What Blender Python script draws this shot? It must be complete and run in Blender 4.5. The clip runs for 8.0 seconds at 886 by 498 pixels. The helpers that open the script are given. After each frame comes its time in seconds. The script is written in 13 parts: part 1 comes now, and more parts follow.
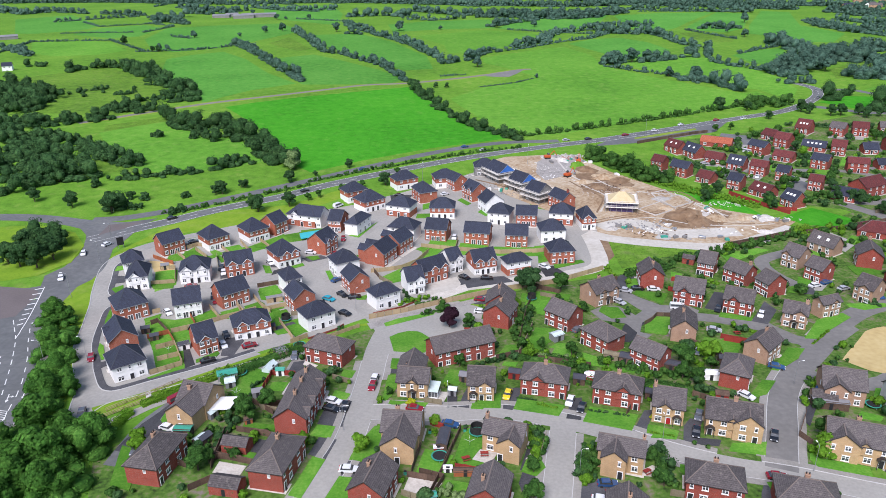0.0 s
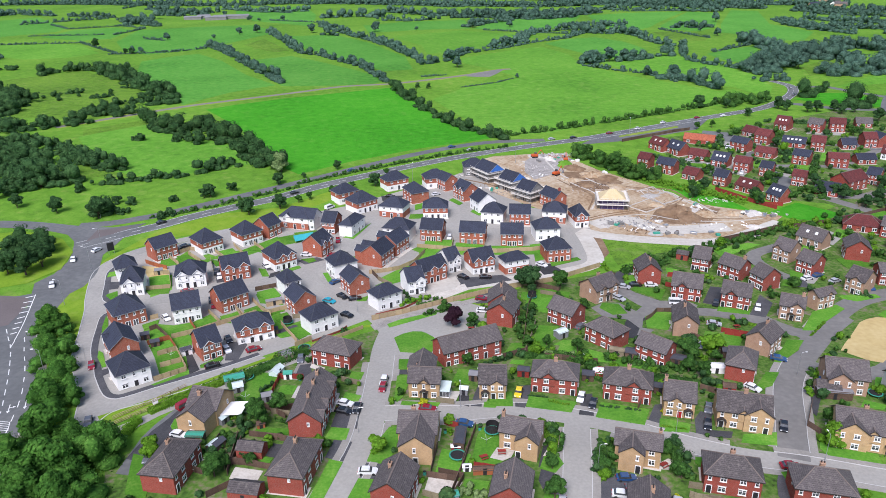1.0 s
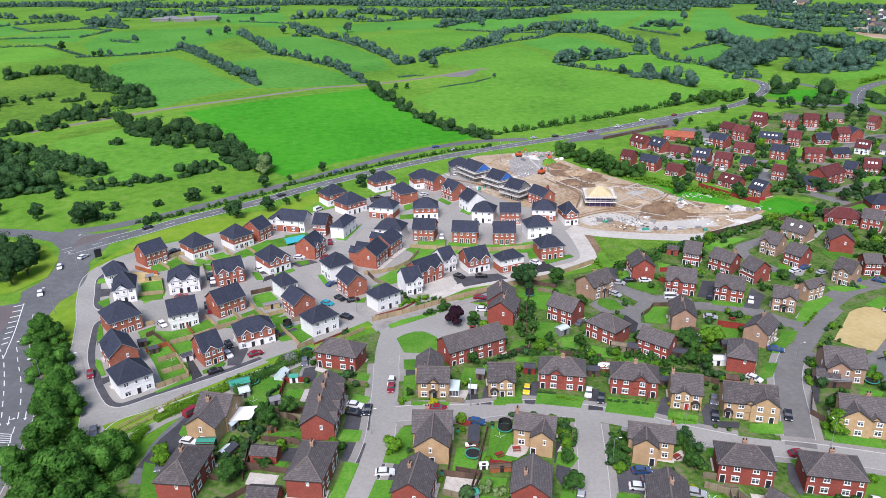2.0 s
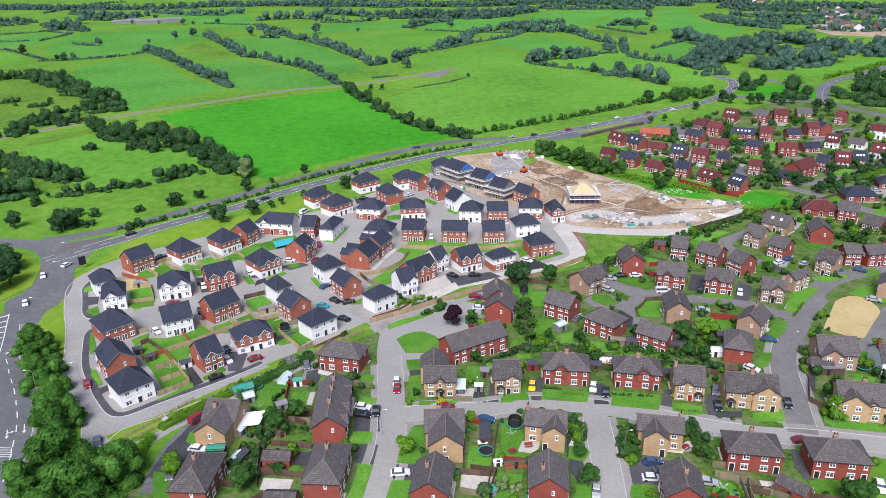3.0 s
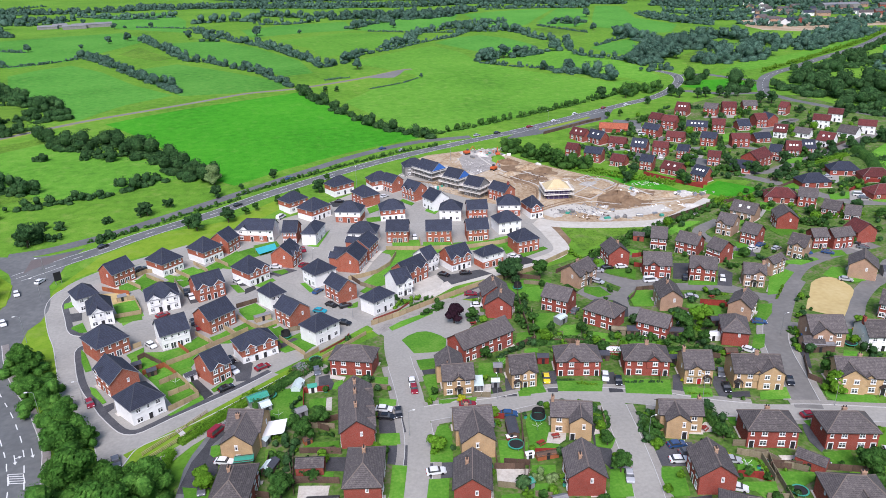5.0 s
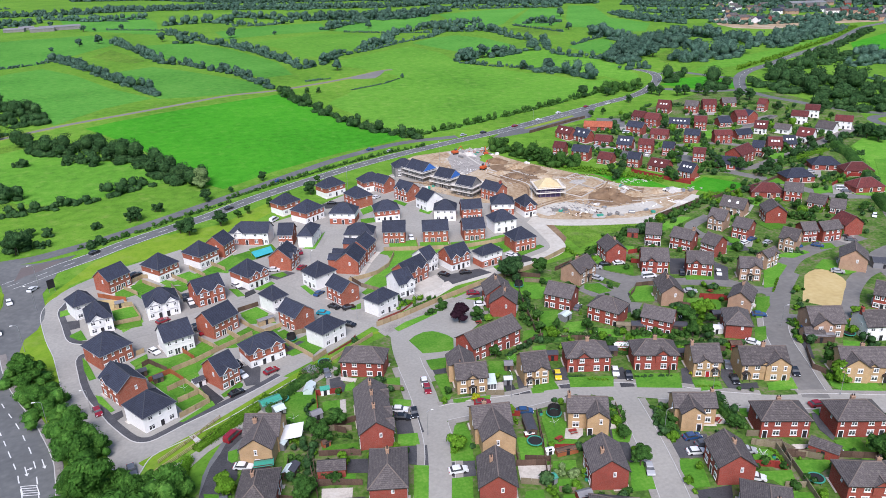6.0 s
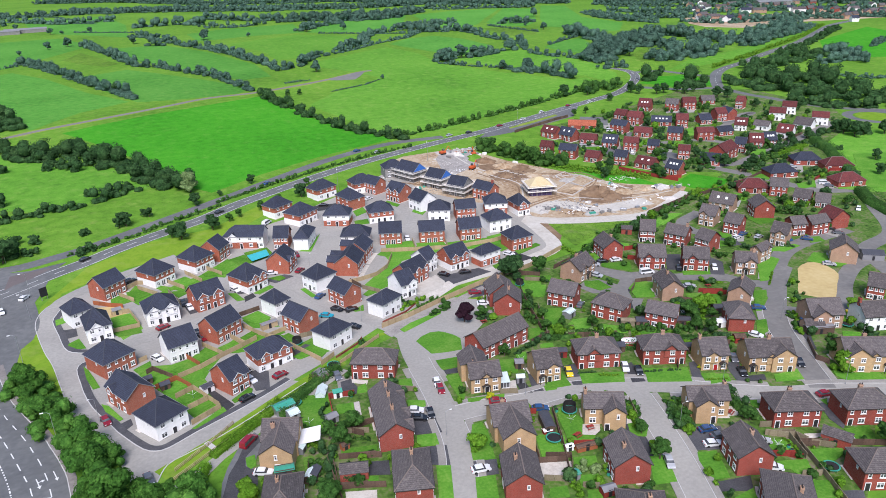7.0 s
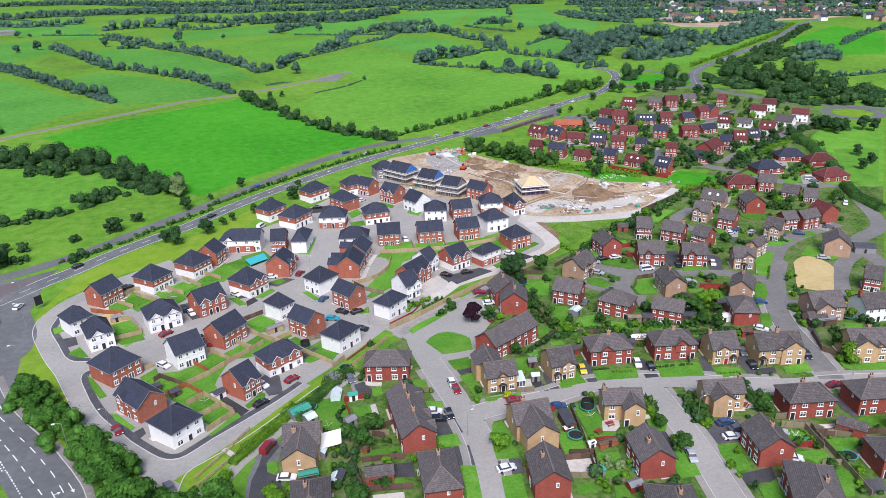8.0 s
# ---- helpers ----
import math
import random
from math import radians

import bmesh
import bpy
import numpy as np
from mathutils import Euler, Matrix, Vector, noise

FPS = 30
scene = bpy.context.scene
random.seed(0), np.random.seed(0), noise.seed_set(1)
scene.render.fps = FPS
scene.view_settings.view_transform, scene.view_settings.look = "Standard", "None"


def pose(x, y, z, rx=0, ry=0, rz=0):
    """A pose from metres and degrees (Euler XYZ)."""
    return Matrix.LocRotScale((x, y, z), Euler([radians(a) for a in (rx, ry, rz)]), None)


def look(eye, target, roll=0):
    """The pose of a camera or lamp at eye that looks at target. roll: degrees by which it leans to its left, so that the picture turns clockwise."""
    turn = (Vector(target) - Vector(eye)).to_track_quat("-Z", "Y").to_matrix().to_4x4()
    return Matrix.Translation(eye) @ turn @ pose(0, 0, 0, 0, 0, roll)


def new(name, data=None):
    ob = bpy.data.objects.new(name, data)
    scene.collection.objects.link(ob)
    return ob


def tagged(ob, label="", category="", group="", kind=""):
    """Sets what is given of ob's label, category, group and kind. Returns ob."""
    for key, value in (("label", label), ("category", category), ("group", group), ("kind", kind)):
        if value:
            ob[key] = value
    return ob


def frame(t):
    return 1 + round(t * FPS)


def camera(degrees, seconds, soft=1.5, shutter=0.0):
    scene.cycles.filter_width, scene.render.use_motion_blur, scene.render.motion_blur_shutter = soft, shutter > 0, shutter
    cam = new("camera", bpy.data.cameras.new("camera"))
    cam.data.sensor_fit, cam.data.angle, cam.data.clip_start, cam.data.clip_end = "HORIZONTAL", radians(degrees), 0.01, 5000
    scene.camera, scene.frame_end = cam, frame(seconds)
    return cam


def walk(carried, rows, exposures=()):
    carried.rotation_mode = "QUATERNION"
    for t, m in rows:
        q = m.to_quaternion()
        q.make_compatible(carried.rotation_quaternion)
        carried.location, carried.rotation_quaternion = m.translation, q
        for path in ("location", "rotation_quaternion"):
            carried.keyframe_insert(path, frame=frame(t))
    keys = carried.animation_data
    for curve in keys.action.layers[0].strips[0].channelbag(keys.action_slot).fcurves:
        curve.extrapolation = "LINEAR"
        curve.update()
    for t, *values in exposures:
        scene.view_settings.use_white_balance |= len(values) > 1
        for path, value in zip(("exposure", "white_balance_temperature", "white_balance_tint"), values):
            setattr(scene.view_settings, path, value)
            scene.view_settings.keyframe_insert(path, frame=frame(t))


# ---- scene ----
cam = camera(63.8, 8.0, soft=0.7)
PATH = [
    (0, (-1.720, 1.169, 103.401), (-1.724, 93.418, 64.798), -0.97),
    (0.5, (-6.160, 1.228, 103.315), (-4.288, 93.467, 64.734), -1.00),
    (1, (-10.618, 1.296, 103.293), (-6.856, 93.479, 64.718), -1.05),
    (1.5, (-15.096, 1.391, 103.328), (-9.323, 93.466, 64.743), -1.10),
    (3, (-28.657, 2.006, 103.680), (-16.139, 93.370, 65.004), -1.30),
    (3.5, (-33.223, 2.377, 103.849), (-18.414, 93.380, 65.130), -1.38),
    (4, (-37.814, 2.861, 104.031), (-20.806, 93.459, 65.266), -1.45),
    (4.5, (-42.431, 3.473, 104.215), (-23.354, 93.638, 65.403), -1.53),
    (6, (-56.450, 6.253, 104.691), (-31.761, 94.994, 65.762), -1.72),
    (6.5, (-61.182, 7.551, 104.795), (-34.633, 95.743, 65.842), -1.77),
    (7, (-65.946, 9.062, 104.857), (-37.473, 96.646, 65.892), -1.81),
    (7.5, (-70.742, 10.804, 104.868), (-40.350, 97.742, 65.904), -1.84),
    (8, (-75.572, 12.794, 104.819), (-43.503, 99.135, 65.872), -1.86),
]
walk(cam, [(t, look(eye, target, roll)) for t, eye, target, roll in PATH])

# ---- sky and sun: a bright overcast day ----
world = bpy.data.worlds.new("overcast_sky")
scene.world = world
world.use_nodes = True
wn = world.node_tree.nodes
sky = wn.new("ShaderNodeTexSky")
sky.sky_type = "NISHITA"
sky.sun_disc = False
sky.sun_elevation = radians(52)
sky.sun_rotation = radians(200)
sky.air_density, sky.dust_density, sky.ozone_density = 1.0, 1.5, 2.0
wn["Background"].inputs["Strength"].default_value = 0.1
world.node_tree.links.new(sky.outputs["Color"], wn["Background"].inputs["Color"])

sun_data = bpy.data.lights.new("sun", "SUN")
sun_data.energy, sun_data.angle, sun_data.color = 2.6, radians(28), (1.0, 0.95, 1.045)
sun = new("sun", sun_data)
sun.matrix_world = look((-60, -150, 420), (60, 200, 0))
scene.view_settings.exposure = 0.75


# ---- materials ----
def material(name, colors, rough=0.85, scale=(1.0, 0.08), bump=0.0, spec=0.3, metal=0.0, vary=0.0):
    """Procedural surface: two noise scales (per metre) mix the colours; vary shifts the value from object to object."""
    m = bpy.data.materials.new(name)
    m.use_nodes = True
    nt = m.node_tree
    n, link = nt.nodes, nt.links.new
    bsdf = n["Principled BSDF"]
    bsdf.inputs["Roughness"].default_value = rough
    bsdf.inputs["Metallic"].default_value = metal
    bsdf.inputs["Specular IOR Level"].default_value = spec
    co = n.new("ShaderNodeTexCoord")
    fine, broad = n.new("ShaderNodeTexNoise"), n.new("ShaderNodeTexNoise")
    for t, s, d in ((fine, scale[0], 3), (broad, scale[1], 4)):
        t.inputs["Scale"].default_value = s
        t.inputs["Detail"].default_value = d
        link(co.outputs["Object"], t.inputs["Vector"])
    mix = n.new("ShaderNodeMath")
    mix.operation = "MULTIPLY_ADD"
    link(fine.outputs["Fac"], mix.inputs[0])
    mix.inputs[1].default_value = 0.5
    half = n.new("ShaderNodeMath")
    half.operation = "MULTIPLY"
    link(broad.outputs["Fac"], half.inputs[0])
    half.inputs[1].default_value = 0.5
    link(half.outputs[0], mix.inputs[2])
    ramp = n.new("ShaderNodeValToRGB")
    els = ramp.color_ramp.elements
    while len(els) < len(colors):
        els.new(0.5)
    for k, c in enumerate(colors):
        els[k].position = 0.32 + 0.36 * k / max(1, len(colors) - 1)
        els[k].color = (*c, 1)
    link(mix.outputs[0], ramp.inputs["Fac"])
    out = ramp.outputs["Color"]
    if vary:
        info, hsv = n.new("ShaderNodeObjectInfo"), n.new("ShaderNodeHueSaturation")
        span = n.new("ShaderNodeMapRange")
        span.inputs["To Min"].default_value, span.inputs["To Max"].default_value = 1 - vary, 1 + vary
        link(info.outputs["Random"], span.inputs["Value"])
        link(span.outputs["Result"], hsv.inputs["Value"])
        link(out, hsv.inputs["Color"])
        out = hsv.outputs["Color"]
    link(out, bsdf.inputs["Base Color"])
    if bump:
        b = n.new("ShaderNodeBump")
        b.inputs["Strength"].default_value = bump
        b.inputs["Distance"].default_value = 0.05
        link(fine.outputs["Fac"], b.inputs["Height"])
        link(b.outputs["Normal"], bsdf.inputs["Normal"])
    return m


def pasture(name, colors, vary=0.0, tufts=0.45):
    """Grassland: broad patches, drifts a few metres long and fine tufts, with paler dry grass here and there."""
    m = material(name, colors[:3], rough=0.9, scale=(0.22, 0.013), bump=0.4, spec=0.03, vary=vary)
    n, link = m.node_tree.nodes, m.node_tree.links.new
    bsdf = n["Principled BSDF"]
    src = bsdf.inputs["Base Color"].links[0].from_socket
    co = n.new("ShaderNodeTexCoord")
    for scale, low, high, amount, tint in ((1.1, 0.5, 0.66, tufts, colors[0]), (0.16, 0.54, 0.74, 0.5, colors[3])):
        no, span, mx = n.new("ShaderNodeTexNoise"), n.new("ShaderNodeMapRange"), n.new("ShaderNodeMix")
        no.inputs["Scale"].default_value, no.inputs["Detail"].default_value, no.inputs["Roughness"].default_value = scale, 7, 0.65
        link(co.outputs["Object"], no.inputs["Vector"])
        span.inputs["From Min"].default_value, span.inputs["From Max"].default_value, span.inputs["To Max"].default_value = low, high, amount
        link(no.outputs["Fac"], span.inputs["Value"])
        mx.data_type = "RGBA"
        link(span.outputs["Result"], mx.inputs["Factor"])
        link(src, mx.inputs["A"])
        mx.inputs["B"].default_value = (*(0.6 * c if tint == colors[0] else c for c in tint), 1)
        src = mx.outputs["Result"]
    link(src, bsdf.inputs["Base Color"])
    return m


def coursed(name, a, b, joint, width, height, gap, rough=0.85, slope=1.0, bump=0.4, vary=0.06, stain=(0.0, 0, 0, 0)):
    """Bricks or roof tiles laid in courses, weathered in broad patches."""
    m = bpy.data.materials.new(name)
    m.use_nodes = True
    nt = m.node_tree
    n, link = nt.nodes, nt.links.new
    bsdf = n["Principled BSDF"]
    bsdf.inputs["Roughness"].default_value = rough
    bsdf.inputs["Specular IOR Level"].default_value = 0.25
    co, sep, com, add = n.new("ShaderNodeTexCoord"), n.new("ShaderNodeSeparateXYZ"), n.new("ShaderNodeCombineXYZ"), n.new("ShaderNodeMath")
    link(co.outputs["Object"], sep.inputs[0])
    link(sep.outputs["X"], add.inputs[0])
    link(sep.outputs["Y"], add.inputs[1])
    link(add.outputs[0], com.inputs["X"])
    up = n.new("ShaderNodeMath")
    up.operation = "MULTIPLY"
    up.inputs[1].default_value = slope
    link(sep.outputs["Z"], up.inputs[0])
    link(up.outputs[0], com.inputs["Y"])
    br = n.new("ShaderNodeTexBrick")
    br.inputs["Scale"].default_value = 1.0
    br.inputs["Brick Width"].default_value, br.inputs["Row Height"].default_value, br.inputs["Mortar Size"].default_value = width, height, gap
    br.inputs["Color1"].default_value, br.inputs["Color2"].default_value, br.inputs["Mortar"].default_value = (*a, 1), (*b, 1), (*joint, 1)
    link(com.outputs[0], br.inputs["Vector"])
    no = n.new("ShaderNodeTexNoise")
    no.inputs["Scale"].default_value, no.inputs["Detail"].default_value = 0.6, 5
    link(co.outputs["Object"], no.inputs["Vector"])
    info, wob = n.new("ShaderNodeObjectInfo"), n.new("ShaderNodeMath")
    wob.operation = "MULTIPLY_ADD"
    wob.inputs[1].default_value, wob.inputs[2].default_value = 2 * vary, 0.72 - vary
    link(info.outputs["Random"], wob.inputs[0])
    val = n.new("ShaderNodeMath")
    val.operation = "MULTIPLY_ADD"
    val.inputs[1].default_value = 0.56
    link(no.outputs["Fac"], val.inputs[0])
    link(wob.outputs[0], val.inputs[2])
    hsv = n.new("ShaderNodeHueSaturation")
    link(br.outputs["Color"], hsv.inputs["Color"])
    link(val.outputs[0], hsv.inputs["Value"])
    out = hsv.outputs["Color"]
    if stain[0]:
        no2, ramp, mx = n.new("ShaderNodeTexNoise"), n.new("ShaderNodeMapRange"), n.new("ShaderNodeMix")
        no2.inputs["Scale"].default_value, no2.inputs["Detail"].default_value = 1.7, 6
        link(co.outputs["Object"], no2.inputs["Vector"])
        ramp.inputs["From Min"].default_value, ramp.inputs["From Max"].default_value, ramp.inputs["To Max"].default_value = 0.52, 0.72, stain[0]
        link(no2.outputs["Fac"], ramp.inputs["Value"])
        mx.data_type = "RGBA"
        link(ramp.outputs["Result"], mx.inputs["Factor"])
        link(out, mx.inputs["A"])
        mx.inputs["B"].default_value = (*stain[1:], 1)
        out = mx.outputs["Result"]
    link(out, bsdf.inputs["Base Color"])
    bp = n.new("ShaderNodeBump")
    bp.inputs["Strength"].default_value, bp.inputs["Distance"].default_value, bp.invert = bump, 0.03, True
    link(br.outputs["Fac"], bp.inputs["Height"])
    link(bp.outputs["Normal"], bsdf.inputs["Normal"])
    return m


def leafy(name, colors, vary=0.12):
    """Leaf clumps: colour varies from clump to clump and from plant to plant."""
    m = material(name, colors, rough=0.8, scale=(1.3, 0.25), spec=0.05, vary=vary)
    nt = m.node_tree
    geo, hsv, span = nt.nodes.new("ShaderNodeNewGeometry"), nt.nodes.new("ShaderNodeHueSaturation"), nt.nodes.new("ShaderNodeMapRange")
    span.inputs["To Min"].default_value, span.inputs["To Max"].default_value = 0.68, 1.32
    nt.links.new(geo.outputs["Random Per Island"], span.inputs["Value"])
    nt.links.new(span.outputs["Result"], hsv.inputs["Value"])
    bsdf = nt.nodes["Principled BSDF"]
    src = bsdf.inputs["Base Color"].links[0].from_socket
    nt.links.new(src, hsv.inputs["Color"])
    nt.links.new(hsv.outputs["Color"], bsdf.inputs["Base Color"])
    thin, mix = nt.nodes.new("ShaderNodeBsdfTranslucent"), nt.nodes.new("ShaderNodeMixShader")
    nt.links.new(hsv.outputs["Color"], thin.inputs["Color"])
    mix.inputs["Fac"].default_value = 0.3
    nt.links.new(bsdf.outputs["BSDF"], mix.inputs[1])
    nt.links.new(thin.outputs["BSDF"], mix.inputs[2])
    out = [n for n in nt.nodes if n.type == "OUTPUT_MATERIAL"][0]
    nt.links.new(mix.outputs["Shader"], out.inputs["Surface"])
    return m


MAT = {
    "grass": pasture("rough_grass", [(0.076, 0.183, 0.022), (0.117, 0.261, 0.029), (0.168, 0.320, 0.041), (0.271, 0.334, 0.088)]),
    "field": pasture("lush_pasture", [(0.033, 0.194, 0.012), (0.050, 0.264, 0.017), (0.074, 0.306, 0.023), (0.132, 0.311, 0.047)], vary=0.06),
    "meadow": pasture("grazed_pasture", [(0.075, 0.210, 0.025), (0.112, 0.291, 0.033), (0.157, 0.339, 0.047), (0.247, 0.354, 0.088)], vary=0.06),
    "scrub": pasture("scrubby_pasture", [(0.057, 0.124, 0.023), (0.113, 0.228, 0.027), (0.164, 0.292, 0.039), (0.249, 0.287, 0.098)], tufts=0.75),
    # Distance haze is put into this colour: bluer than the nearer fields.
    "hazed_field": pasture("haze_tinted_pasture", [(0.060, 0.201, 0.029), (0.089, 0.277, 0.042), (0.120, 0.320, 0.054), (0.198, 0.336, 0.078)], vary=0.07),
    "dry_verge": pasture("dry_verge_grass", [(0.13, 0.22, 0.035), (0.2, 0.29, 0.045), (0.26, 0.32, 0.06), (0.32, 0.3, 0.13)]),
    "lawn": material("mown_lawn", [(0.061, 0.181, 0.023), (0.092, 0.245, 0.028), (0.158, 0.289, 0.052)], scale=(1.6, 0.15), bump=0.3, vary=0.22, spec=0.03),
    "garden": material("garden_ground", [(0.032, 0.054, 0.018), (0.058, 0.118, 0.024), (0.089, 0.171, 0.032), (0.158, 0.167, 0.081), (0.210, 0.171, 0.161)], scale=(0.9, 0.16), bump=0.4, spec=0.03),
    "verge": pasture("road_verge", [(0.11, 0.215, 0.022), (0.165, 0.285, 0.026), (0.215, 0.32, 0.036), (0.28, 0.31, 0.09)], tufts=0.3),
    "asphalt": material("grey_asphalt", [(0.268, 0.257, 0.231), (0.312, 0.299, 0.270), (0.358, 0.344, 0.309)], scale=(1.4, 0.05), bump=0.1),
    "dark_asphalt": material("dark_driveway_asphalt", [(0.04, 0.04, 0.044), (0.06, 0.06, 0.065), (0.085, 0.084, 0.088)], scale=(3, 0.3), bump=0.1, vary=0.35),
    "main_asphalt": material("main_road_asphalt", [(0.101, 0.104, 0.106), (0.130, 0.134, 0.134), (0.169, 0.172, 0.169)], scale=(0.6, 0.06), bump=0.1),
    "pale_road": material("unfinished_pale_road", [(0.261, 0.251, 0.227), (0.312, 0.299, 0.272), (0.368, 0.352, 0.317)], scale=(1.1, 0.08), bump=0.1),
    "haul": material("dusty_haul_road", [(0.4, 0.365, 0.31), (0.48, 0.45, 0.395), (0.55, 0.525, 0.475)], scale=(0.8, 0.12), bump=0.3),
    "pavement": material("concrete_pavement", [(0.225, 0.213, 0.190), (0.277, 0.261, 0.234), (0.328, 0.309, 0.278)], scale=(2, 0.2), bump=0.1),
    "mud_path": material("worn_brown_grey_footway", [(0.17, 0.155, 0.14), (0.22, 0.2, 0.185), (0.28, 0.26, 0.24)], scale=(1.2, 0.2)),
    "kerb": material("concrete_kerb", [(0.42, 0.415, 0.4), (0.54, 0.53, 0.51)], scale=(3, 0.3)),
    "patio": material("pale_patio_paving", [(0.42, 0.38, 0.33), (0.52, 0.48, 0.42), (0.58, 0.55, 0.5)], scale=(2, 0.5), vary=0.1),
    "sand": material("sandy_ground", [(0.42, 0.31, 0.13), (0.5, 0.38, 0.17), (0.55, 0.44, 0.22)], scale=(0.6, 0.09), bump=0.3),
    "soil": material("dug_soil", [(0.2, 0.12, 0.065), (0.34, 0.24, 0.145), (0.43, 0.34, 0.235), (0.5, 0.44, 0.36)], scale=(0.7, 0.06), bump=0.6),
    "mud": material("churned_brown_mud", [(0.13, 0.08, 0.045), (0.21, 0.135, 0.08), (0.28, 0.2, 0.125)], scale=(0.5, 0.1), bump=0.6),
    "paint": material("road_paint", [(0.62, 0.62, 0.6), (0.78, 0.78, 0.76)], scale=(4, 0.5), rough=0.6),
    "brick_red": coursed("red_facing_brick", (0.315, 0.056, 0.036), (0.245, 0.04, 0.027), (0.28, 0.125, 0.1), 0.225, 0.075, 0.01),
    "brick_new": coursed("orange_red_brick", (0.4, 0.105, 0.055), (0.32, 0.075, 0.042), (0.34, 0.18, 0.13), 0.225, 0.075, 0.01),
    "brick_buff": coursed("buff_facing_brick", (0.5, 0.325, 0.165), (0.4, 0.25, 0.125), (0.45, 0.34, 0.22), 0.225, 0.075, 0.01),
    "brick_brown": coursed("brown_buff_brick", (0.41, 0.25, 0.165), (0.32, 0.19, 0.125), (0.38, 0.27, 0.2), 0.225, 0.075, 0.01),
    "tile": coursed("weathered_roof_tile", (0.126, 0.110, 0.108), (0.097, 0.085, 0.085), (0.058, 0.050, 0.051), 0.3, 0.3, 0.03, slope=1.3, bump=0.6, vary=0.2, stain=(0.45, 0.22, 0.195, 0.172)),
    "slate": coursed("blue_black_slate", (0.043, 0.05, 0.075), (0.032, 0.037, 0.058), (0.018, 0.02, 0.03), 0.3, 0.25, 0.02, rough=0.75, bump=0.6, vary=0.14),
    "red_tile": coursed("red_concrete_tile", (0.16, 0.036, 0.034), (0.115, 0.03, 0.03), (0.06, 0.02, 0.02), 0.32, 0.3, 0.03, bump=0.8, vary=0.25, stain=(0.35, 0.14, 0.085, 0.08)),
    "orange_tile": coursed("orange_concrete_tile", (0.48, 0.14, 0.07), (0.4, 0.11, 0.06), (0.2, 0.06, 0.04), 0.32, 0.2, 0.03, bump=0.8, vary=0.06),
    "ridge_tile": material("ridge_tile", [(0.13, 0.105, 0.095), (0.2, 0.16, 0.14)], scale=(3, 0.5)),
    "slate_ridge": material("slate_ridge", [(0.045, 0.048, 0.06), (0.07, 0.074, 0.09)], scale=(3, 0.5)),
    "render_white": material("white_render", [(0.7, 0.69, 0.66), (0.79, 0.785, 0.76), (0.82, 0.815, 0.8)], scale=(1.5, 0.3), vary=0.03),
    "upvc": material("white_upvc", [(0.76, 0.76, 0.75), (0.82, 0.82, 0.81)], rough=0.4, scale=(3, 0.5)),
    "fascia_dark": material("dark_fascia", [(0.03, 0.025, 0.024), (0.05, 0.042, 0.04)], rough=0.5, scale=(3, 0.5)),
    "fascia_grey": material("grey_fascia", [(0.2, 0.2, 0.21), (0.3, 0.3, 0.31)], rough=0.5, scale=(3, 0.5)),
    "glass": material("window_glass", [(0.03, 0.034, 0.04), (0.07, 0.075, 0.082), (0.2, 0.2, 0.2)], rough=0.06, spec=0.6, scale=(0.8, 0.2), vary=0.4),
    "door_dark": material("dark_painted_door", [(0.02, 0.02, 0.024), (0.035, 0.034, 0.038)], rough=0.35, scale=(3, 0.5)),
    "door_red": material("red_painted_door", [(0.3, 0.015, 0.02), (0.36, 0.025, 0.03)], rough=0.35, scale=(3, 0.5)),
    "wood_new": material("new_fence_timber", [(0.29, 0.21, 0.115), (0.38, 0.29, 0.17), (0.46, 0.37, 0.235)], scale=(4, 0.6), vary=0.14),
    "wood_orange": material("stained_fence_timber", [(0.27, 0.085, 0.035), (0.34, 0.115, 0.05)], scale=(4, 0.6), vary=0.1),
    "wood_old": material("dark_fence_timber", [(0.06, 0.04, 0.03), (0.11, 0.07, 0.05), (0.15, 0.1, 0.07)], scale=(4, 0.6), vary=0.25),
    "fence_red": material("red_painted_fence", [(0.2, 0.025, 0.02), (0.28, 0.04, 0.03)], scale=(4, 0.6), vary=0.12),
    "timber_raw": material("raw_roof_timber", [(0.52, 0.41, 0.23), (0.66, 0.54, 0.34)], scale=(4, 0.6), vary=0.08),
    "ply": material("pale_scaffold_board", [(0.6, 0.56, 0.5), (0.74, 0.71, 0.66)], scale=(3, 0.5), vary=0.1),
    "steel": material("galvanised_steel", [(0.35, 0.36, 0.38), (0.5, 0.51, 0.53)], rough=0.4, metal=0.7, scale=(4, 0.5)),
    "membrane_blue": material("blue_roof_membrane", [(0.03, 0.12, 0.4), (0.05, 0.17, 0.5)], rough=0.6, scale=(2, 0.4)),
    "net_purple": material("dark_debris_netting", [(0.07, 0.05, 0.13), (0.12, 0.09, 0.2)], rough=0.8, scale=(2, 0.4)),
    "block": material("concrete_blockwork", [(0.16, 0.155, 0.15), (0.26, 0.25, 0.24)], scale=(1, 0.4)),
    "rubble": material("pale_rubble", [(0.36, 0.33, 0.3), (0.5, 0.48, 0.44)], scale=(1.5, 0.4), vary=0.25),
    "plant_orange": material("orange_plant_paint", [(0.42, 0.07, 0.02), (0.5, 0.11, 0.03)], rough=0.5, scale=(2, 0.4)),
    "rubber": material("black_rubber", [(0.015, 0.015, 0.016), (0.03, 0.03, 0.03)], rough=0.8, scale=(4, 0.5)),
    "bark": material("tree_bark", [(0.06, 0.045, 0.032), (0.12, 0.09, 0.065)], scale=(5, 0.6), bump=0.5),
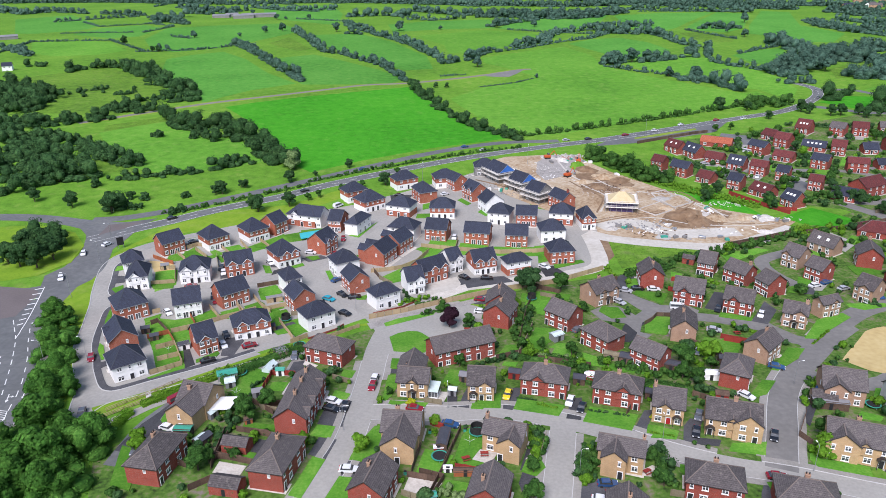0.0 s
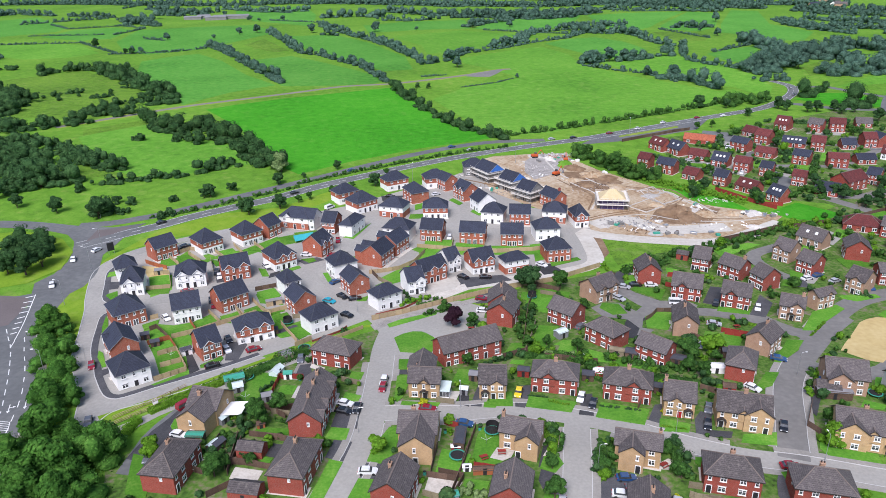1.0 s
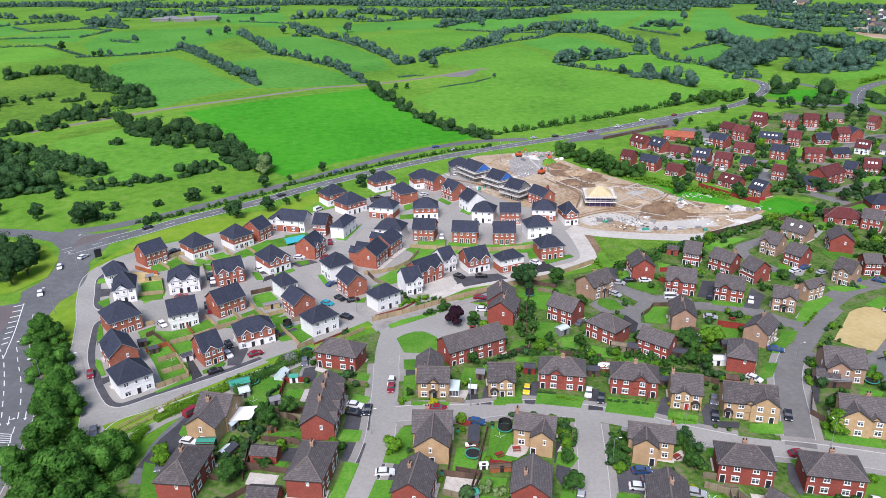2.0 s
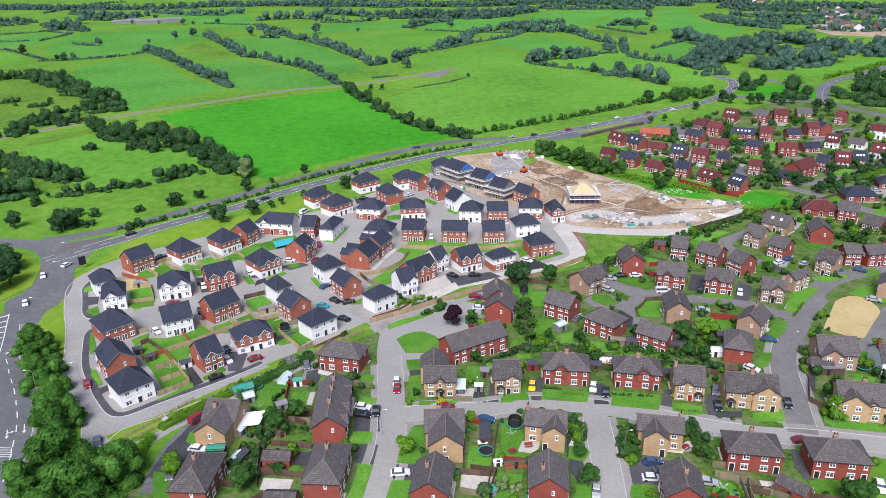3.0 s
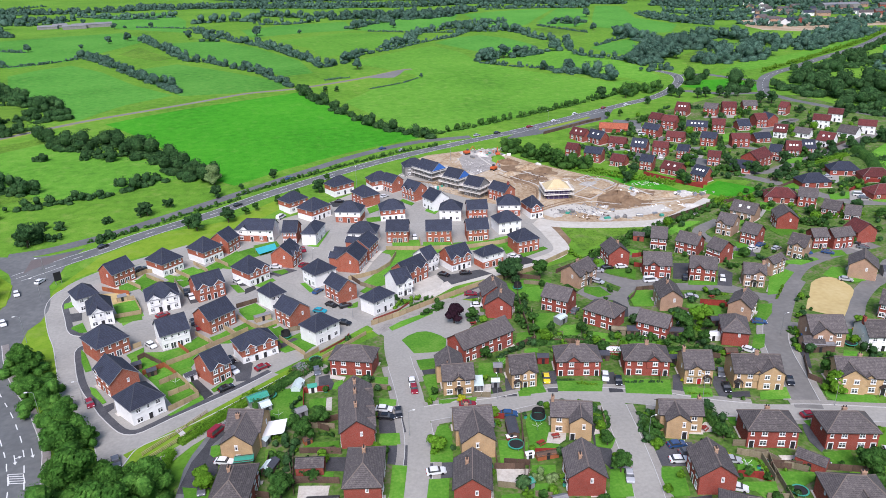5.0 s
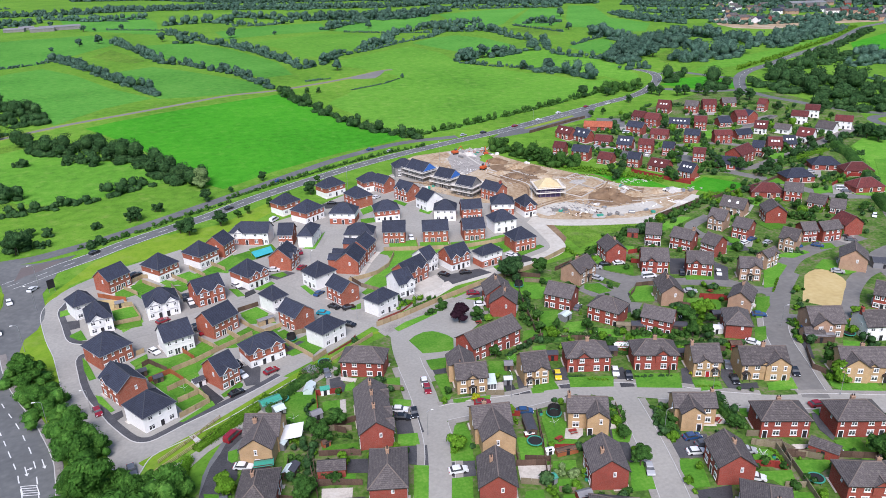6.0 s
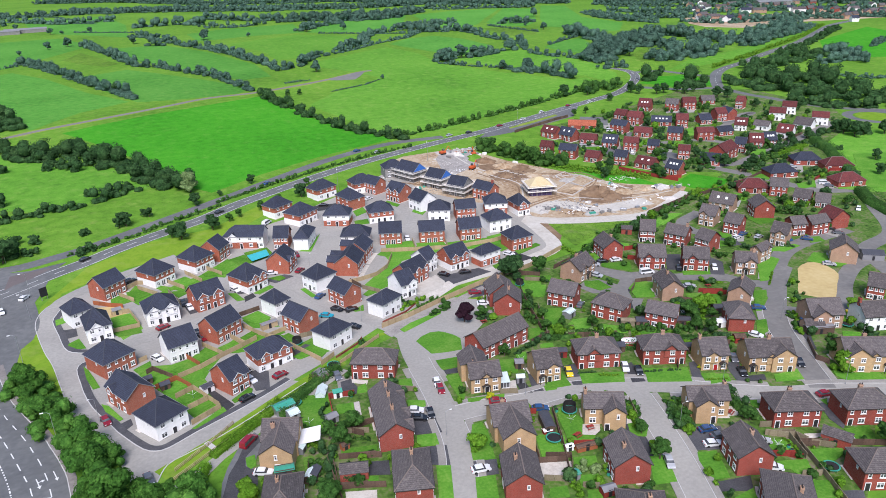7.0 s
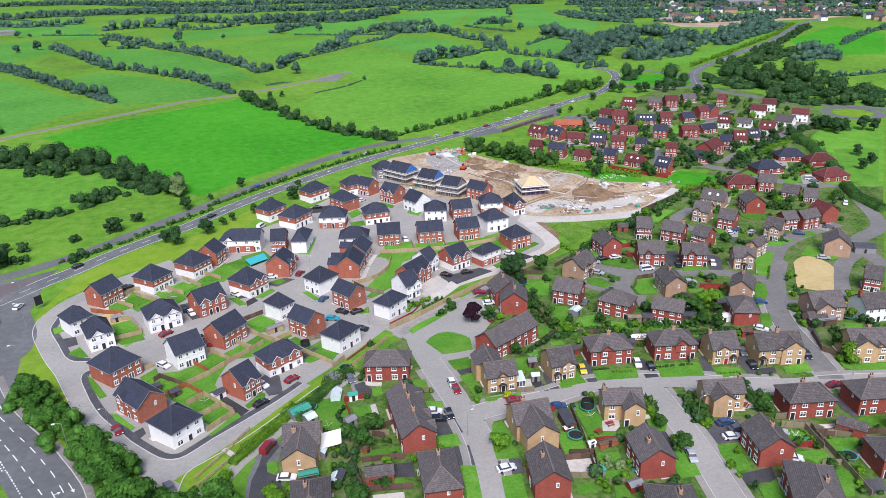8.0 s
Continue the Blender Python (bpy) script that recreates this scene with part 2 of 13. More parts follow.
    "leaf_mid": leafy("broadleaf_foliage", [(0.022, 0.060, 0.014), (0.052, 0.134, 0.028), (0.108, 0.216, 0.046)]),
    "leaf_dark": leafy("dark_hedgerow_foliage", [(0.020, 0.052, 0.020), (0.046, 0.110, 0.037), (0.092, 0.173, 0.060)]),
    # Aerial haze painted into the leaves of far trees: paler and bluer.
    "leaf_far": leafy("haze_tinted_foliage", [(0.037, 0.082, 0.063), (0.082, 0.161, 0.114), (0.142, 0.232, 0.166)]),
    "red_asphalt": material("reddish_asphalt", [(0.125, 0.105, 0.102), (0.16, 0.136, 0.132)], scale=(2, 0.1)),
    "leaf_light": leafy("light_shrub_foliage", [(0.072, 0.180, 0.014), (0.120, 0.264, 0.024), (0.180, 0.324, 0.036)]),
    "leaf_grey": leafy("grey_green_willow_foliage", [(0.120, 0.192, 0.072), (0.192, 0.282, 0.108), (0.276, 0.372, 0.156)]),
    "wood_grey": material("weathered_olive_timber", [(0.16, 0.13, 0.08), (0.22, 0.185, 0.12), (0.28, 0.24, 0.17)], scale=(4, 0.6), vary=0.2),
    "gravel": material("grey_gravel_yard", [(0.19, 0.175, 0.16), (0.28, 0.26, 0.24), (0.36, 0.34, 0.31)], scale=(3, 0.4), bump=0.3, vary=0.12),
    "leaf_belt": leafy("roadside_tree_foliage", [(0.026, 0.079, 0.016), (0.065, 0.175, 0.029), (0.126, 0.266, 0.049)]),
    "estate_asphalt": material("dark_grey_estate_asphalt", [(0.143, 0.138, 0.128), (0.179, 0.171, 0.159), (0.225, 0.215, 0.198)], scale=(0.7, 0.06), bump=0.1),
    "leaf_purple": leafy("purple_plum_foliage", [(0.024, 0.012, 0.019), (0.042, 0.018, 0.029), (0.060, 0.026, 0.041)]),
    "leaf_yellow": leafy("golden_shrub_foliage", [(0.360, 0.384, 0.018), (0.480, 0.504, 0.036)]),
    "awning_white": material("white_awning", [(0.74, 0.74, 0.73), (0.82, 0.82, 0.81)], rough=0.6, scale=(2, 0.4)),
    "green_sheet": material("green_sheet_metal", [(0.03, 0.24, 0.17), (0.06, 0.32, 0.23)], rough=0.5, scale=(2, 0.4)),
    "greenhouse": material("pale_greenhouse_sheet", [(0.5, 0.6, 0.58), (0.62, 0.7, 0.68)], rough=0.3, scale=(2, 0.4)),
    "blue_tarp": material("turquoise_tarpaulin", [(0.03, 0.33, 0.36), (0.06, 0.42, 0.45)], rough=0.6, scale=(2, 0.4)),
    "farm_sheet": material("grey_farm_sheeting", [(0.17, 0.17, 0.18), (0.25, 0.25, 0.26)], rough=0.6, scale=(0.5, 0.1)),
    "sign_black": material("black_sign_board", [(0.012, 0.012, 0.014), (0.025, 0.025, 0.028)], rough=0.5, scale=(2, 0.4)),
}
for name, c in {"white": (0.74, 0.75, 0.76), "black": (0.012, 0.013, 0.016), "red": (0.24, 0.01, 0.022), "blue": (0.025, 0.075, 0.19), "silver": (0.42, 0.43, 0.45), "grey": (0.12, 0.13, 0.15), "yellow": (0.75, 0.55, 0.02), "cyan": (0.02, 0.32, 0.42)}.items():
    MAT["car_" + name] = material(name + "_car_paint", [tuple(v * 0.92 for v in c), c], rough=0.25, spec=0.6, scale=(1, 0.2))
    MAT["car_" + name].node_tree.nodes["Principled BSDF"].inputs["Coat Weight"].default_value = 0.5
MAT["tail"] = material("tail_lamp_red", [(0.4, 0.01, 0.01), (0.45, 0.02, 0.02)], rough=0.2, scale=(2, 0.4))
MAT["lamp_clear"] = material("clear_headlamp", [(0.6, 0.62, 0.64), (0.7, 0.72, 0.74)], rough=0.1, scale=(2, 0.4))


# ---- building shapes ----
class Shape:
    """Faces gathered for one mesh."""

    def __init__(self):
        self.v, self.f, self.m = [], [], []

    def poly(self, points, m=0):
        k = len(self.v)
        self.v += [tuple(p) for p in points]
        self.f.append(tuple(range(k, k + len(points))))
        self.m.append(m)
        return self

    def solid(self, low, high, m=0):
        """A closed prism between two rings of points; the low ring runs anticlockwise seen from outside above."""
        k, n = len(self.v), len(low)
        self.v += [tuple(p) for p in low] + [tuple(p) for p in high]
        self.f.append(tuple(range(k + n - 1, k - 1, -1)))
        self.f.append(tuple(range(k + n, k + 2 * n)))
        for a in range(n):
            b = (a + 1) % n
            self.f.append((k + a, k + b, k + n + b, k + n + a))
        self.m += [m] * (n + 2)
        return self

    def box(self, x0, x1, y0, y1, z0, z1, m=0):
        ring = ((x0, y0), (x1, y0), (x1, y1), (x0, y1))
        return self.solid([(x, y, z0) for x, y in ring], [(x, y, z1) for x, y in ring], m)

    def slab(self, top, down, m=0):
        """A sheet whose top is the ring of points and that is down metres thick."""
        return self.solid([(x, y, z - down) for x, y, z in top], top, m)

    def cyl(self, x, y, z0, z1, r0, r1=None, n=8, m=0):
        r1 = r0 if r1 is None else r1
        turn = [2 * math.pi * a / n for a in range(n)]
        return self.solid([(x + r0 * math.cos(a), y + r0 * math.sin(a), z0) for a in turn], [(x + r1 * math.cos(a), y + r1 * math.sin(a), z1) for a in turn], m)

    def beam(self, p, q, r, n=6, r1=None, m=0):
        p, q = Vector(p), Vector(q)
        z = (q - p).normalized()
        x = z.orthogonal().normalized()
        y = z.cross(x)
        r1 = r if r1 is None else r1
        ring = [x * math.cos(2 * math.pi * a / n) + y * math.sin(2 * math.pi * a / n) for a in range(n)]
        return self.solid([p + r * d for d in ring], [q + r1 * d for d in ring], m)

    def relief(self, xs, zs, depth, kind=None):
        """A welded front of cells: depth[row][column] is how far each cell stands out towards -y (0: open); kind gives its material."""
        index = {}

        def at(p):
            if p not in index:
                index[p] = len(self.v)
                self.v.append(p)
            return index[p]

        def face(*ps, m=0):
            self.f.append(tuple(at(p) for p in ps))
            self.m.append(m)

        rows, cols = len(zs) - 1, len(xs) - 1

        def d(r, c):
            return depth[r][c] if 0 <= r < rows and 0 <= c < cols else 0.0

        for r in range(rows):
            for c in range(cols):
                q, m = depth[r][c], kind[r][c] if kind else 0
                x0, x1, z0, z1 = xs[c], xs[c + 1], zs[r], zs[r + 1]
                if q:
                    face((x0, -q, z0), (x1, -q, z0), (x1, -q, z1), (x0, -q, z1), m=m)
                for (r2, c2), ends in (((r, c - 1), ((x0, z1), (x0, z0))), ((r, c + 1), ((x1, z0), (x1, z1))), ((r - 1, c), ((x0, z0), (x1, z0))), ((r + 1, c), ((x1, z1), (x0, z1)))):
                    o = d(r2, c2)
                    if q > o:
                        (xa, za), (xb, zb) = ends
                        face((xa, -q, za), (xa, -o, za), (xb, -o, zb), (xb, -q, zb), m=m)
        return self

    def stack(self, rings, m=0):
        """One closed body through rectangles (half width, half depth, height)."""
        k = len(self.v)
        for w, d, z in rings:
            self.v += [(-w, -d, z), (w, -d, z), (w, d, z), (-w, d, z)]
        self.f.append((k + 3, k + 2, k + 1, k))
        for n in range(len(rings) - 1):
            b = k + 4 * n
            for a in range(4):
                c = (a + 1) % 4
                self.f.append((b + a, b + c, b + 4 + c, b + 4 + a))
        e = k + 4 * (len(rings) - 1)
        self.f.append((e, e + 1, e + 2, e + 3))
        self.m += [m] * (4 * (len(rings) - 1) + 2)
        return self

    def mesh(self, name, *mats):
        me = bpy.data.meshes.new(name)
        me.from_pydata(self.v, [], self.f)
        for k in mats:
            me.materials.append(MAT[k])
        if len(mats) > 1:
            me.polygons.foreach_set("material_index", self.m)
        return me


SHARED = {}
HOMES, TRACKS, PARKED, KEPT = [], [], [], []


def part(name, data, parent, label="", at=(0, 0, 0), turn=0.0):
    ob = new(name, data)
    ob.parent = parent
    ob.location = at
    ob.rotation_euler = (0, 0, turn)
    if label:
        ob["label"] = label
    return ob


def thing(name, x, y, rot, label, category, group="", kind="", z=0.0):
    ob = new(name)
    ob.empty_display_size = 0.5
    ob.matrix_world = pose(x, y, z, 0, 0, rot)
    return tagged(ob, label, category, group, kind)


def window_mesh(w, h):
    key = ("window", w, h)
    if key not in SHARED:
        s, p = Shape(), Shape()
        t, e = 0.11, 0.09
        xs = [-w / 2 - e, -w / 2, -w / 2 + t, -t / 2, t / 2, w / 2 - t, w / 2, w / 2 + e]
        zs = [-0.13, 0.0, t, h * 0.62, h * 0.62 + 0.06, h - t, h, h + 0.16]
        bar, mid = 0.07, 0.06 if w > 0.9 else 0.0
        rows = [[0.14] * 7, [0, bar, bar, bar, bar, bar, 0], [0, bar, 0, mid, 0, bar, 0], [0, bar, 0.055, 0.055, 0.055, bar, 0], [0, bar, 0, mid, 0, bar, 0], [0, bar, bar, bar, bar, bar, 0], [0.045] * 7]
        s.relief(xs, zs, rows)
        p.box(-w / 2 + t, w / 2 - t, -0.03, 0.0, t, h - t)
        SHARED[key] = s.mesh("window_frame", "upvc"), p.mesh("window_pane", "glass")
    return SHARED[key]


def plain_window(w, h):
    """A window whose frame and glass are one welded piece."""
    key = ("plain_window", w, h)
    if key not in SHARED:
        t = 0.12
        s = Shape()
        s.relief([-w / 2, -w / 2 + t, -t / 2, t / 2, w / 2 - t, w / 2], [-0.1, t, h - t, h + 0.1], [[0.08] * 5, [0.07, 0.03, 0.06, 0.03, 0.07], [0.07] * 5], [[0] * 5, [0, 1, 0, 1, 0], [0] * 5])
        SHARED[key] = s.mesh("window", "upvc", "glass")
    return SHARED[key]


def window(parent, w, h, x, y, z, turn=0.0, plain=False):
    if plain:
        return part("window", plain_window(w, h), parent, "", (x, y, z), turn)
    f, p = window_mesh(w, h)
    ob = part("window", f, parent, "", (x, y, z), turn)
    part("pane", p, ob)
    return ob


def door(parent, x, y, turn=0.0, color="door_dark", z=0.0, w=0.95, surround=True):
    key = ("door", color, w)
    if key not in SHARED:
        s = Shape()
        s.relief([-w / 2 - 0.14, -w / 2, w / 2, w / 2 + 0.14], [0.0, 0.1, 2.1, 2.26], [[0.09, 0.3, 0.09], [0.09, 0.04, 0.09], [0.09] * 3], [[1, 2, 1], [1, 0, 1], [1, 1, 1]])
        SHARED[key] = s.mesh("door", color, "upvc", "patio")
    return part("door", SHARED[key], parent, "", (x, y, z), turn)


def patio_door(parent, x, y, turn=0.0):
    if "patio_door" not in SHARED:
        s = Shape()
        s.relief([-0.8, -0.66, -0.07, 0.07, 0.66, 0.8], [0.1, 0.25, 2.03, 2.15], [[0.07] * 5, [0.07, 0.03, 0.07, 0.03, 0.07], [0.07] * 5], [[0] * 5, [0, 1, 0, 1, 0], [0] * 5])
        SHARED["patio_door"] = s.mesh("patio_door", "upvc", "glass")
    return part("patio_door", SHARED["patio_door"], parent, "", (x, y, 0), turn)


def chimney(parent, x, y, z, mat, turn=0.0, h=0.95, two=True):
    key = ("chimney", mat, h, two)
    if key not in SHARED:
        s, p = Shape(), Shape()
        w = 0.46 if two else 0.36
        s.stack([(w, 0.33, -1.3), (w, 0.33, h - 0.15), (w + 0.07, 0.4, h - 0.1), (w + 0.07, 0.4, h + 0.08), (w, 0.33, h + 0.16)])
        p.cyl(0, 0, 0, 0.42, 0.15, 0.12, 8)
        SHARED[key] = s.mesh("chimney", mat, "slate_ridge"), p.mesh("chimney_pot", "fascia_dark")
    s, p = SHARED[key]
    ob = part("chimney", s, parent, "", (x, y, z), turn)
    for a in ((-0.28, 0.28) if two else (0.0,)):
        part("chimney_pot", p, ob, "", (a, 0, h + 0.16))


def chevron(u, half, drop, y0, y1, y2, top, thick):
    """A bent roof sheet, one body: from y0 back to y1 at the eaves and y2 at the ridge."""
    s = Shape()
    low = top - drop
    ring = [(u - half, y0, low), (u, y0, top), (u + half, y0, low), (u + half, y1, low), (u, y2, top), (u - half, y1, low)]
    k = 6
    s.v = ring + [(x, y, z - thick) for x, y, z in ring]
    s.f = [(0, 1, 4, 5), (1, 2, 3, 4), (k, k + 5, k + 4, k + 1), (k + 1, k + 4, k + 3, k + 2)] + [(a + k, (a + 1) % 6 + k, (a + 1) % 6, a) for a in range(6)]
    s.m = [0] * len(s.f)
    return s


def cross_gable(parent, u, w, d, y0, eave, slope, wall, roof, ridge, base, trim, lift=0.0, turn=0.0):
    """A gable that rises from the front wall (y0) at u, w wide, d metres forward of it; turn half round for the back wall."""
    tan = math.tan(radians(slope))
    e, top = eave + lift, eave + lift + w / 2 * tan
    f = y0 - d
    s = Shape()
    five = [(u - w / 2, base), (u + w / 2, base), (u + w / 2, e), (u, top - 0.05), (u - w / 2, e)]
    s.solid([(x, y0 + 0.02, z) for x, z in five], [(x, f, z) for x, z in five])
    part("gable_wall", s.mesh("gable_wall", wall), parent, turn=turn)
    o, back = 0.25, y0 + (top - eave) / tan
    part("gable_roof", chevron(u, w / 2 + o, (w / 2 + o) * tan, f - o, y0 - o + lift / tan, back, top + 0.1, 0.13).mesh("gable_roof", roof), parent, turn=turn)
    part("bargeboard", chevron(u, w / 2 + o, (w / 2 + o) * tan, f - o - 0.06, f - o - 0.005, f - o - 0.005, top + 0.12, 0.18).mesh("bargeboard", "upvc" if trim == "fascia_grey" else trim), parent, turn=turn)
    part("ridge_cap", Shape().box(u - 0.12, u + 0.12, f - o, back, top + 0.05, top + 0.18).mesh("ridge_cap", ridge), parent, turn=turn)


WALLS = {"red": "brick_red", "new": "brick_new", "buff": "brick_buff", "brown": "brick_brown", "white": "render_white"}
LOOKS = {"red": "red-brick", "new": "orange-red-brick", "buff": "buff-brick", "brown": "brown-brick", "white": "white-rendered"}
ROOFS = {"tile": ("grey-brown tiled", "ridge_tile", "fascia_dark"), "slate": ("dark slate", "slate_ridge", "fascia_grey"), "red_tile": ("dark red tiled", "ridge_tile", "fascia_dark"), "orange_tile": ("orange tiled", "ridge_tile", "fascia_dark")}
LAYOUT = {
    "semi": (((-0.41, 0.75), (-0.17, 1.25), (0.17, 1.25), (0.41, 0.75)), ((-0.18, 1.5), (0.18, 1.5)), (-0.41, 0.41)),
    "house": (((-0.3, 1.2), (0.0, 0.7), (0.3, 1.2)), ((-0.3, 1.5), (0.32, 1.3)), (0.03,)),
    "pair": (((-0.36, 1.0), (-0.12, 0.7), (0.12, 0.7), (0.36, 1.0)), ((-0.37, 1.2), (0.37, 1.2)), (-0.12, 0.12)),
    "terrace": (((-0.43, 0.8), (-0.3, 1.1), (-0.12, 0.8), (0.04, 1.1), (0.2, 0.8), (0.42, 1.1)), ((-0.3, 1.3), (0.05, 1.3), (0.42, 1.3)), (-0.43, -0.12, 0.22)),
    "low": ((), ((-0.34, 1.6), (0.3, 1.6)), (0.02,)),
}


def house(x, y, rot, length, depth, wall="red", roof="tile", form="gable", eave=5.0, slope=36, upper="", layout="semi", patio=False, gables=(), chimneys=(), near=True, door_color="door_dark", stepped=0, skylights=0, backs=(), porches=(), felt=False, group="", note=""):
    """A house whose ridge runs along its own x; its front looks along its own -y."""
    look_name, ridge_mat, trim = ROOFS[roof]
    storeys = "bungalow" if eave < 3.5 else "house"
    text = LOOKS[wall] + (" and " + LOOKS[upper] if upper and upper != wall else "") + " " + storeys + " with " + ("hipped " if form == "hip" else "gabled ") + look_name + " roof" + (" " + note if note else "")
    home = thing("bungalow" if eave < 3.5 else "house", x, y, rot, text, storeys, group)
    HOMES.append((x, y, math.hypot(length, depth) / 2))
    a, b, tan = length / 2, depth / 2, math.tan(radians(slope))
    rise = b * tan
    two = bool(upper) and upper != wall
    mid = 2.65 if two else eave
    peak = [(b, eave), (0, eave + rise), (-b, eave)] if form == "gable" else [(b, eave), (-b, eave)]
    if two:
        part("lower_wall", Shape().box(-a, a, -b, b, -0.3, mid).mesh("lower_wall", WALLS[wall]), home, LOOKS[wall] + " lower wall")
    ring = [(-b, mid if two else -0.3), (b, mid if two else -0.3)] + peak
    g = 0.03 if two else 0.0
    part("wall", Shape().solid([(-a - g, y * (1 + g / b), z) for y, z in ring], [(a + g, y * (1 + g / b), z) for y, z in ring]).mesh("wall", WALLS[upper or wall]), home, LOOKS[upper] + " upper wall" if two else "")
    part("plinth", Shape().box(-a - 0.4, a + 0.4, -b - (1.7 if patio else 0.6), b + 0.5, -0.3, 0.1).mesh("plinth", "patio"), home)
    o = 0.32
    top, ez = eave + rise + 0.12, eave - o * tan + 0.12
    if form == "gable":
        k = math.pi / 2
        part("roof", chevron(0, b + o, (b + o) * tan, -a - o, a + o, a + o, top, 0.14).mesh("roof", roof), home, turn=k)
        for y0 in (-a - o - 0.055, a + o + 0.005):
            part("bargeboard", chevron(0, b + o, (b + o) * tan, y0, y0 + 0.05, y0 + 0.05, top + 0.02, 0.17).mesh("bargeboard", trim), home, turn=k)
        part("ridge_cap", Shape().box(-a - o, a + o, -0.13, 0.13, top - 0.06, top + 0.09).mesh("ridge_cap", ridge_mat), home)
        for k in (-1, 1) if near else ():
            y1 = k * (b + o + 0.055)
            part("gutter", Shape().box(-a - o, a + o, y1 - 0.05, y1 + 0.05, ez - 0.17, ez - 0.02).mesh("gutter", trim), home)
    else:
        c = max(a - b, 0.25)
        r = Shape()
        low = [(-a - o, -b - o, ez), (a + o, -b - o, ez), (a + o, b + o, ez), (-a - o, b + o, ez)]
        p, q = (-c, 0, top), (c, 0, top)
        r.v = low + [p, q] + [(x, y, ez - 0.1) for x, y, z in low]
        r.f = [(0, 1, 5, 4), (1, 2, 5), (2, 3, 4, 5), (3, 0, 4), (9, 8, 7, 6)] + [(6 + n, 6 + (n + 1) % 4, (n + 1) % 4, n) for n in range(4)]
        r.m = [0] * len(r.f)
        part("roof", r.mesh("roof", roof), home)
        r = Shape()
        r.beam(p, q, 0.14, 6)
        for corner, tip in ((low[0], p), (low[1], q), (low[2], q), (low[3], p)):
            r.beam(corner, tip, 0.11, 6)
        part("ridge_cap", r.mesh("ridge_cap", ridge_mat), home)
        for k in (-1, 1) if near else ():
            y1, x1 = k * (b + o + 0.055), k * (a + o + 0.055)
            part("gutter", Shape().box(-a - o, a + o, y1 - 0.05, y1 + 0.05, ez - 0.17, ez - 0.02).mesh("gutter", trim), home)
            part("gutter", Shape().box(x1 - 0.05, x1 + 0.05, -b - o, b + o, ez - 0.17, ez - 0.02).mesh("gutter", trim), home)
    for u, w, d, *lift in gables:
        g_base = 0.0 if d > 0.5 else 2.7
        cross_gable(home, u * length, w, d, -b, eave, slope + (4 if d < 0.5 else 0), WALLS[upper or wall], roof, ridge_mat, g_base, trim, *lift)
    for u, w, d in backs:
        cross_gable(home, u * length, w, d, -b, eave, slope, WALLS[upper or wall], roof, ridge_mat, 0.0, trim, 0.0, math.pi)
    ups, downs, doors = LAYOUT[layout]
    blocked = [(u * length, w / 2 + 0.2, d) for u, w, d, *_ in gables if d > 0.1]

    def out(u):
        return max([d for c, h, d in blocked if abs(u - c) < h], default=0.0)

    for side in (-1, 1) if near else (-1,):
        turn = 0.0 if side < 0 else math.pi
        for u, w in ups:
            if side < 0 and out(u * length) > 1.5:
                centre = min(blocked, key=lambda q: abs(u * length - q[0]))[0]
                if u != min((q for q, _ in ups), key=lambda q: abs(q * length - centre)):
                    continue
                w = 0.65
            d = out(u * length) if side < 0 else 0.0
            window(home, w, 1.15, u * length, side * (b + 0.03 + (d if side < 0 else 0)), eave - 1.55, turn, side > 0 or not near)
        for u, w in downs if side < 0 else ():
            d = out(u * length) if side < 0 and near else 0.0
            big = [g for g in blocked if g[2] > 0.5 and abs(u * length - g[0]) < g[1]]
            if side < 0 and d > 1.5:
                continue
            window(home, w, 1.3, u * length, side * (b + 0.03 + (d if big and side < 0 else 0)), 0.85, turn, side > 0 or not near)
        for u in doors:
            d = out(u * length) if side < 0 else 0.0
            d = d if d > 0.5 else 0.0
            if patio:
                patio_door(home, u * length, side * (b + 0.03) - d, turn)
            else:
                door(home, u * length, side * (b + 0.03) - d, turn, door_color)
    if near:
        for k in (-1, 1):
            window(home, 0.65, 1.05, k * (a + 0.03), 0.12 * depth * k, eave - 1.5, k * math.pi / 2, True)
    for u in porches:
        d = out(u * length)
        y0 = -b - (d if d > 0.5 else 0.0)
        part("porch_roof", chevron(u * length, 1.05, 0.85, y0 - 1.1, y0, y0, 3.35, 0.16).mesh("porch_roof", "fascia_dark"), home)
        for k in (-1, 1):
            part("porch_post", Shape().box(u * length + k * 0.85 - 0.07, u * length + k * 0.85 + 0.07, y0 - 1.0, y0 - 0.86, 0, 2.45).mesh("porch_post", "fascia_dark"), home)
    if felt:
        part("gable_felt", Shape().solid([(a + o + 0.06, -b, eave), (a + o + 0.06, b, eave), (a + o + 0.06, 0, top - 0.25)], [(a + o + 0.1, -b, eave), (a + o + 0.1, b, eave), (a + o + 0.1, 0, top - 0.25)]).mesh("gable_felt", "membrane_blue"), home, "blue roofing membrane")
    for u, v in chimneys:
        chimney(home, u * length, v * depth, eave + rise * (1 - 2 * abs(v)) + 0.1, "brick_brown" if wall in ("buff", "brown", "red") else "brick_red", 0.0 if abs(u) < 0.45 else math.pi / 2)
    for k in range(skylights):
        u = (k + 0.5) / skylights * length * 0.7 - 0.35 * length
        key = ("skylight", round(slope))
        if key not in SHARED:
            g = Shape()
            g.box(-0.5, 0.5, -0.55, 0.55, 0, 0.09)
            SHARED[key] = g.mesh("skylight", "upvc")
        ob = part("skylight", SHARED[key], home, "", (u, -b * 0.5, eave + rise * 0.5 + 0.14))
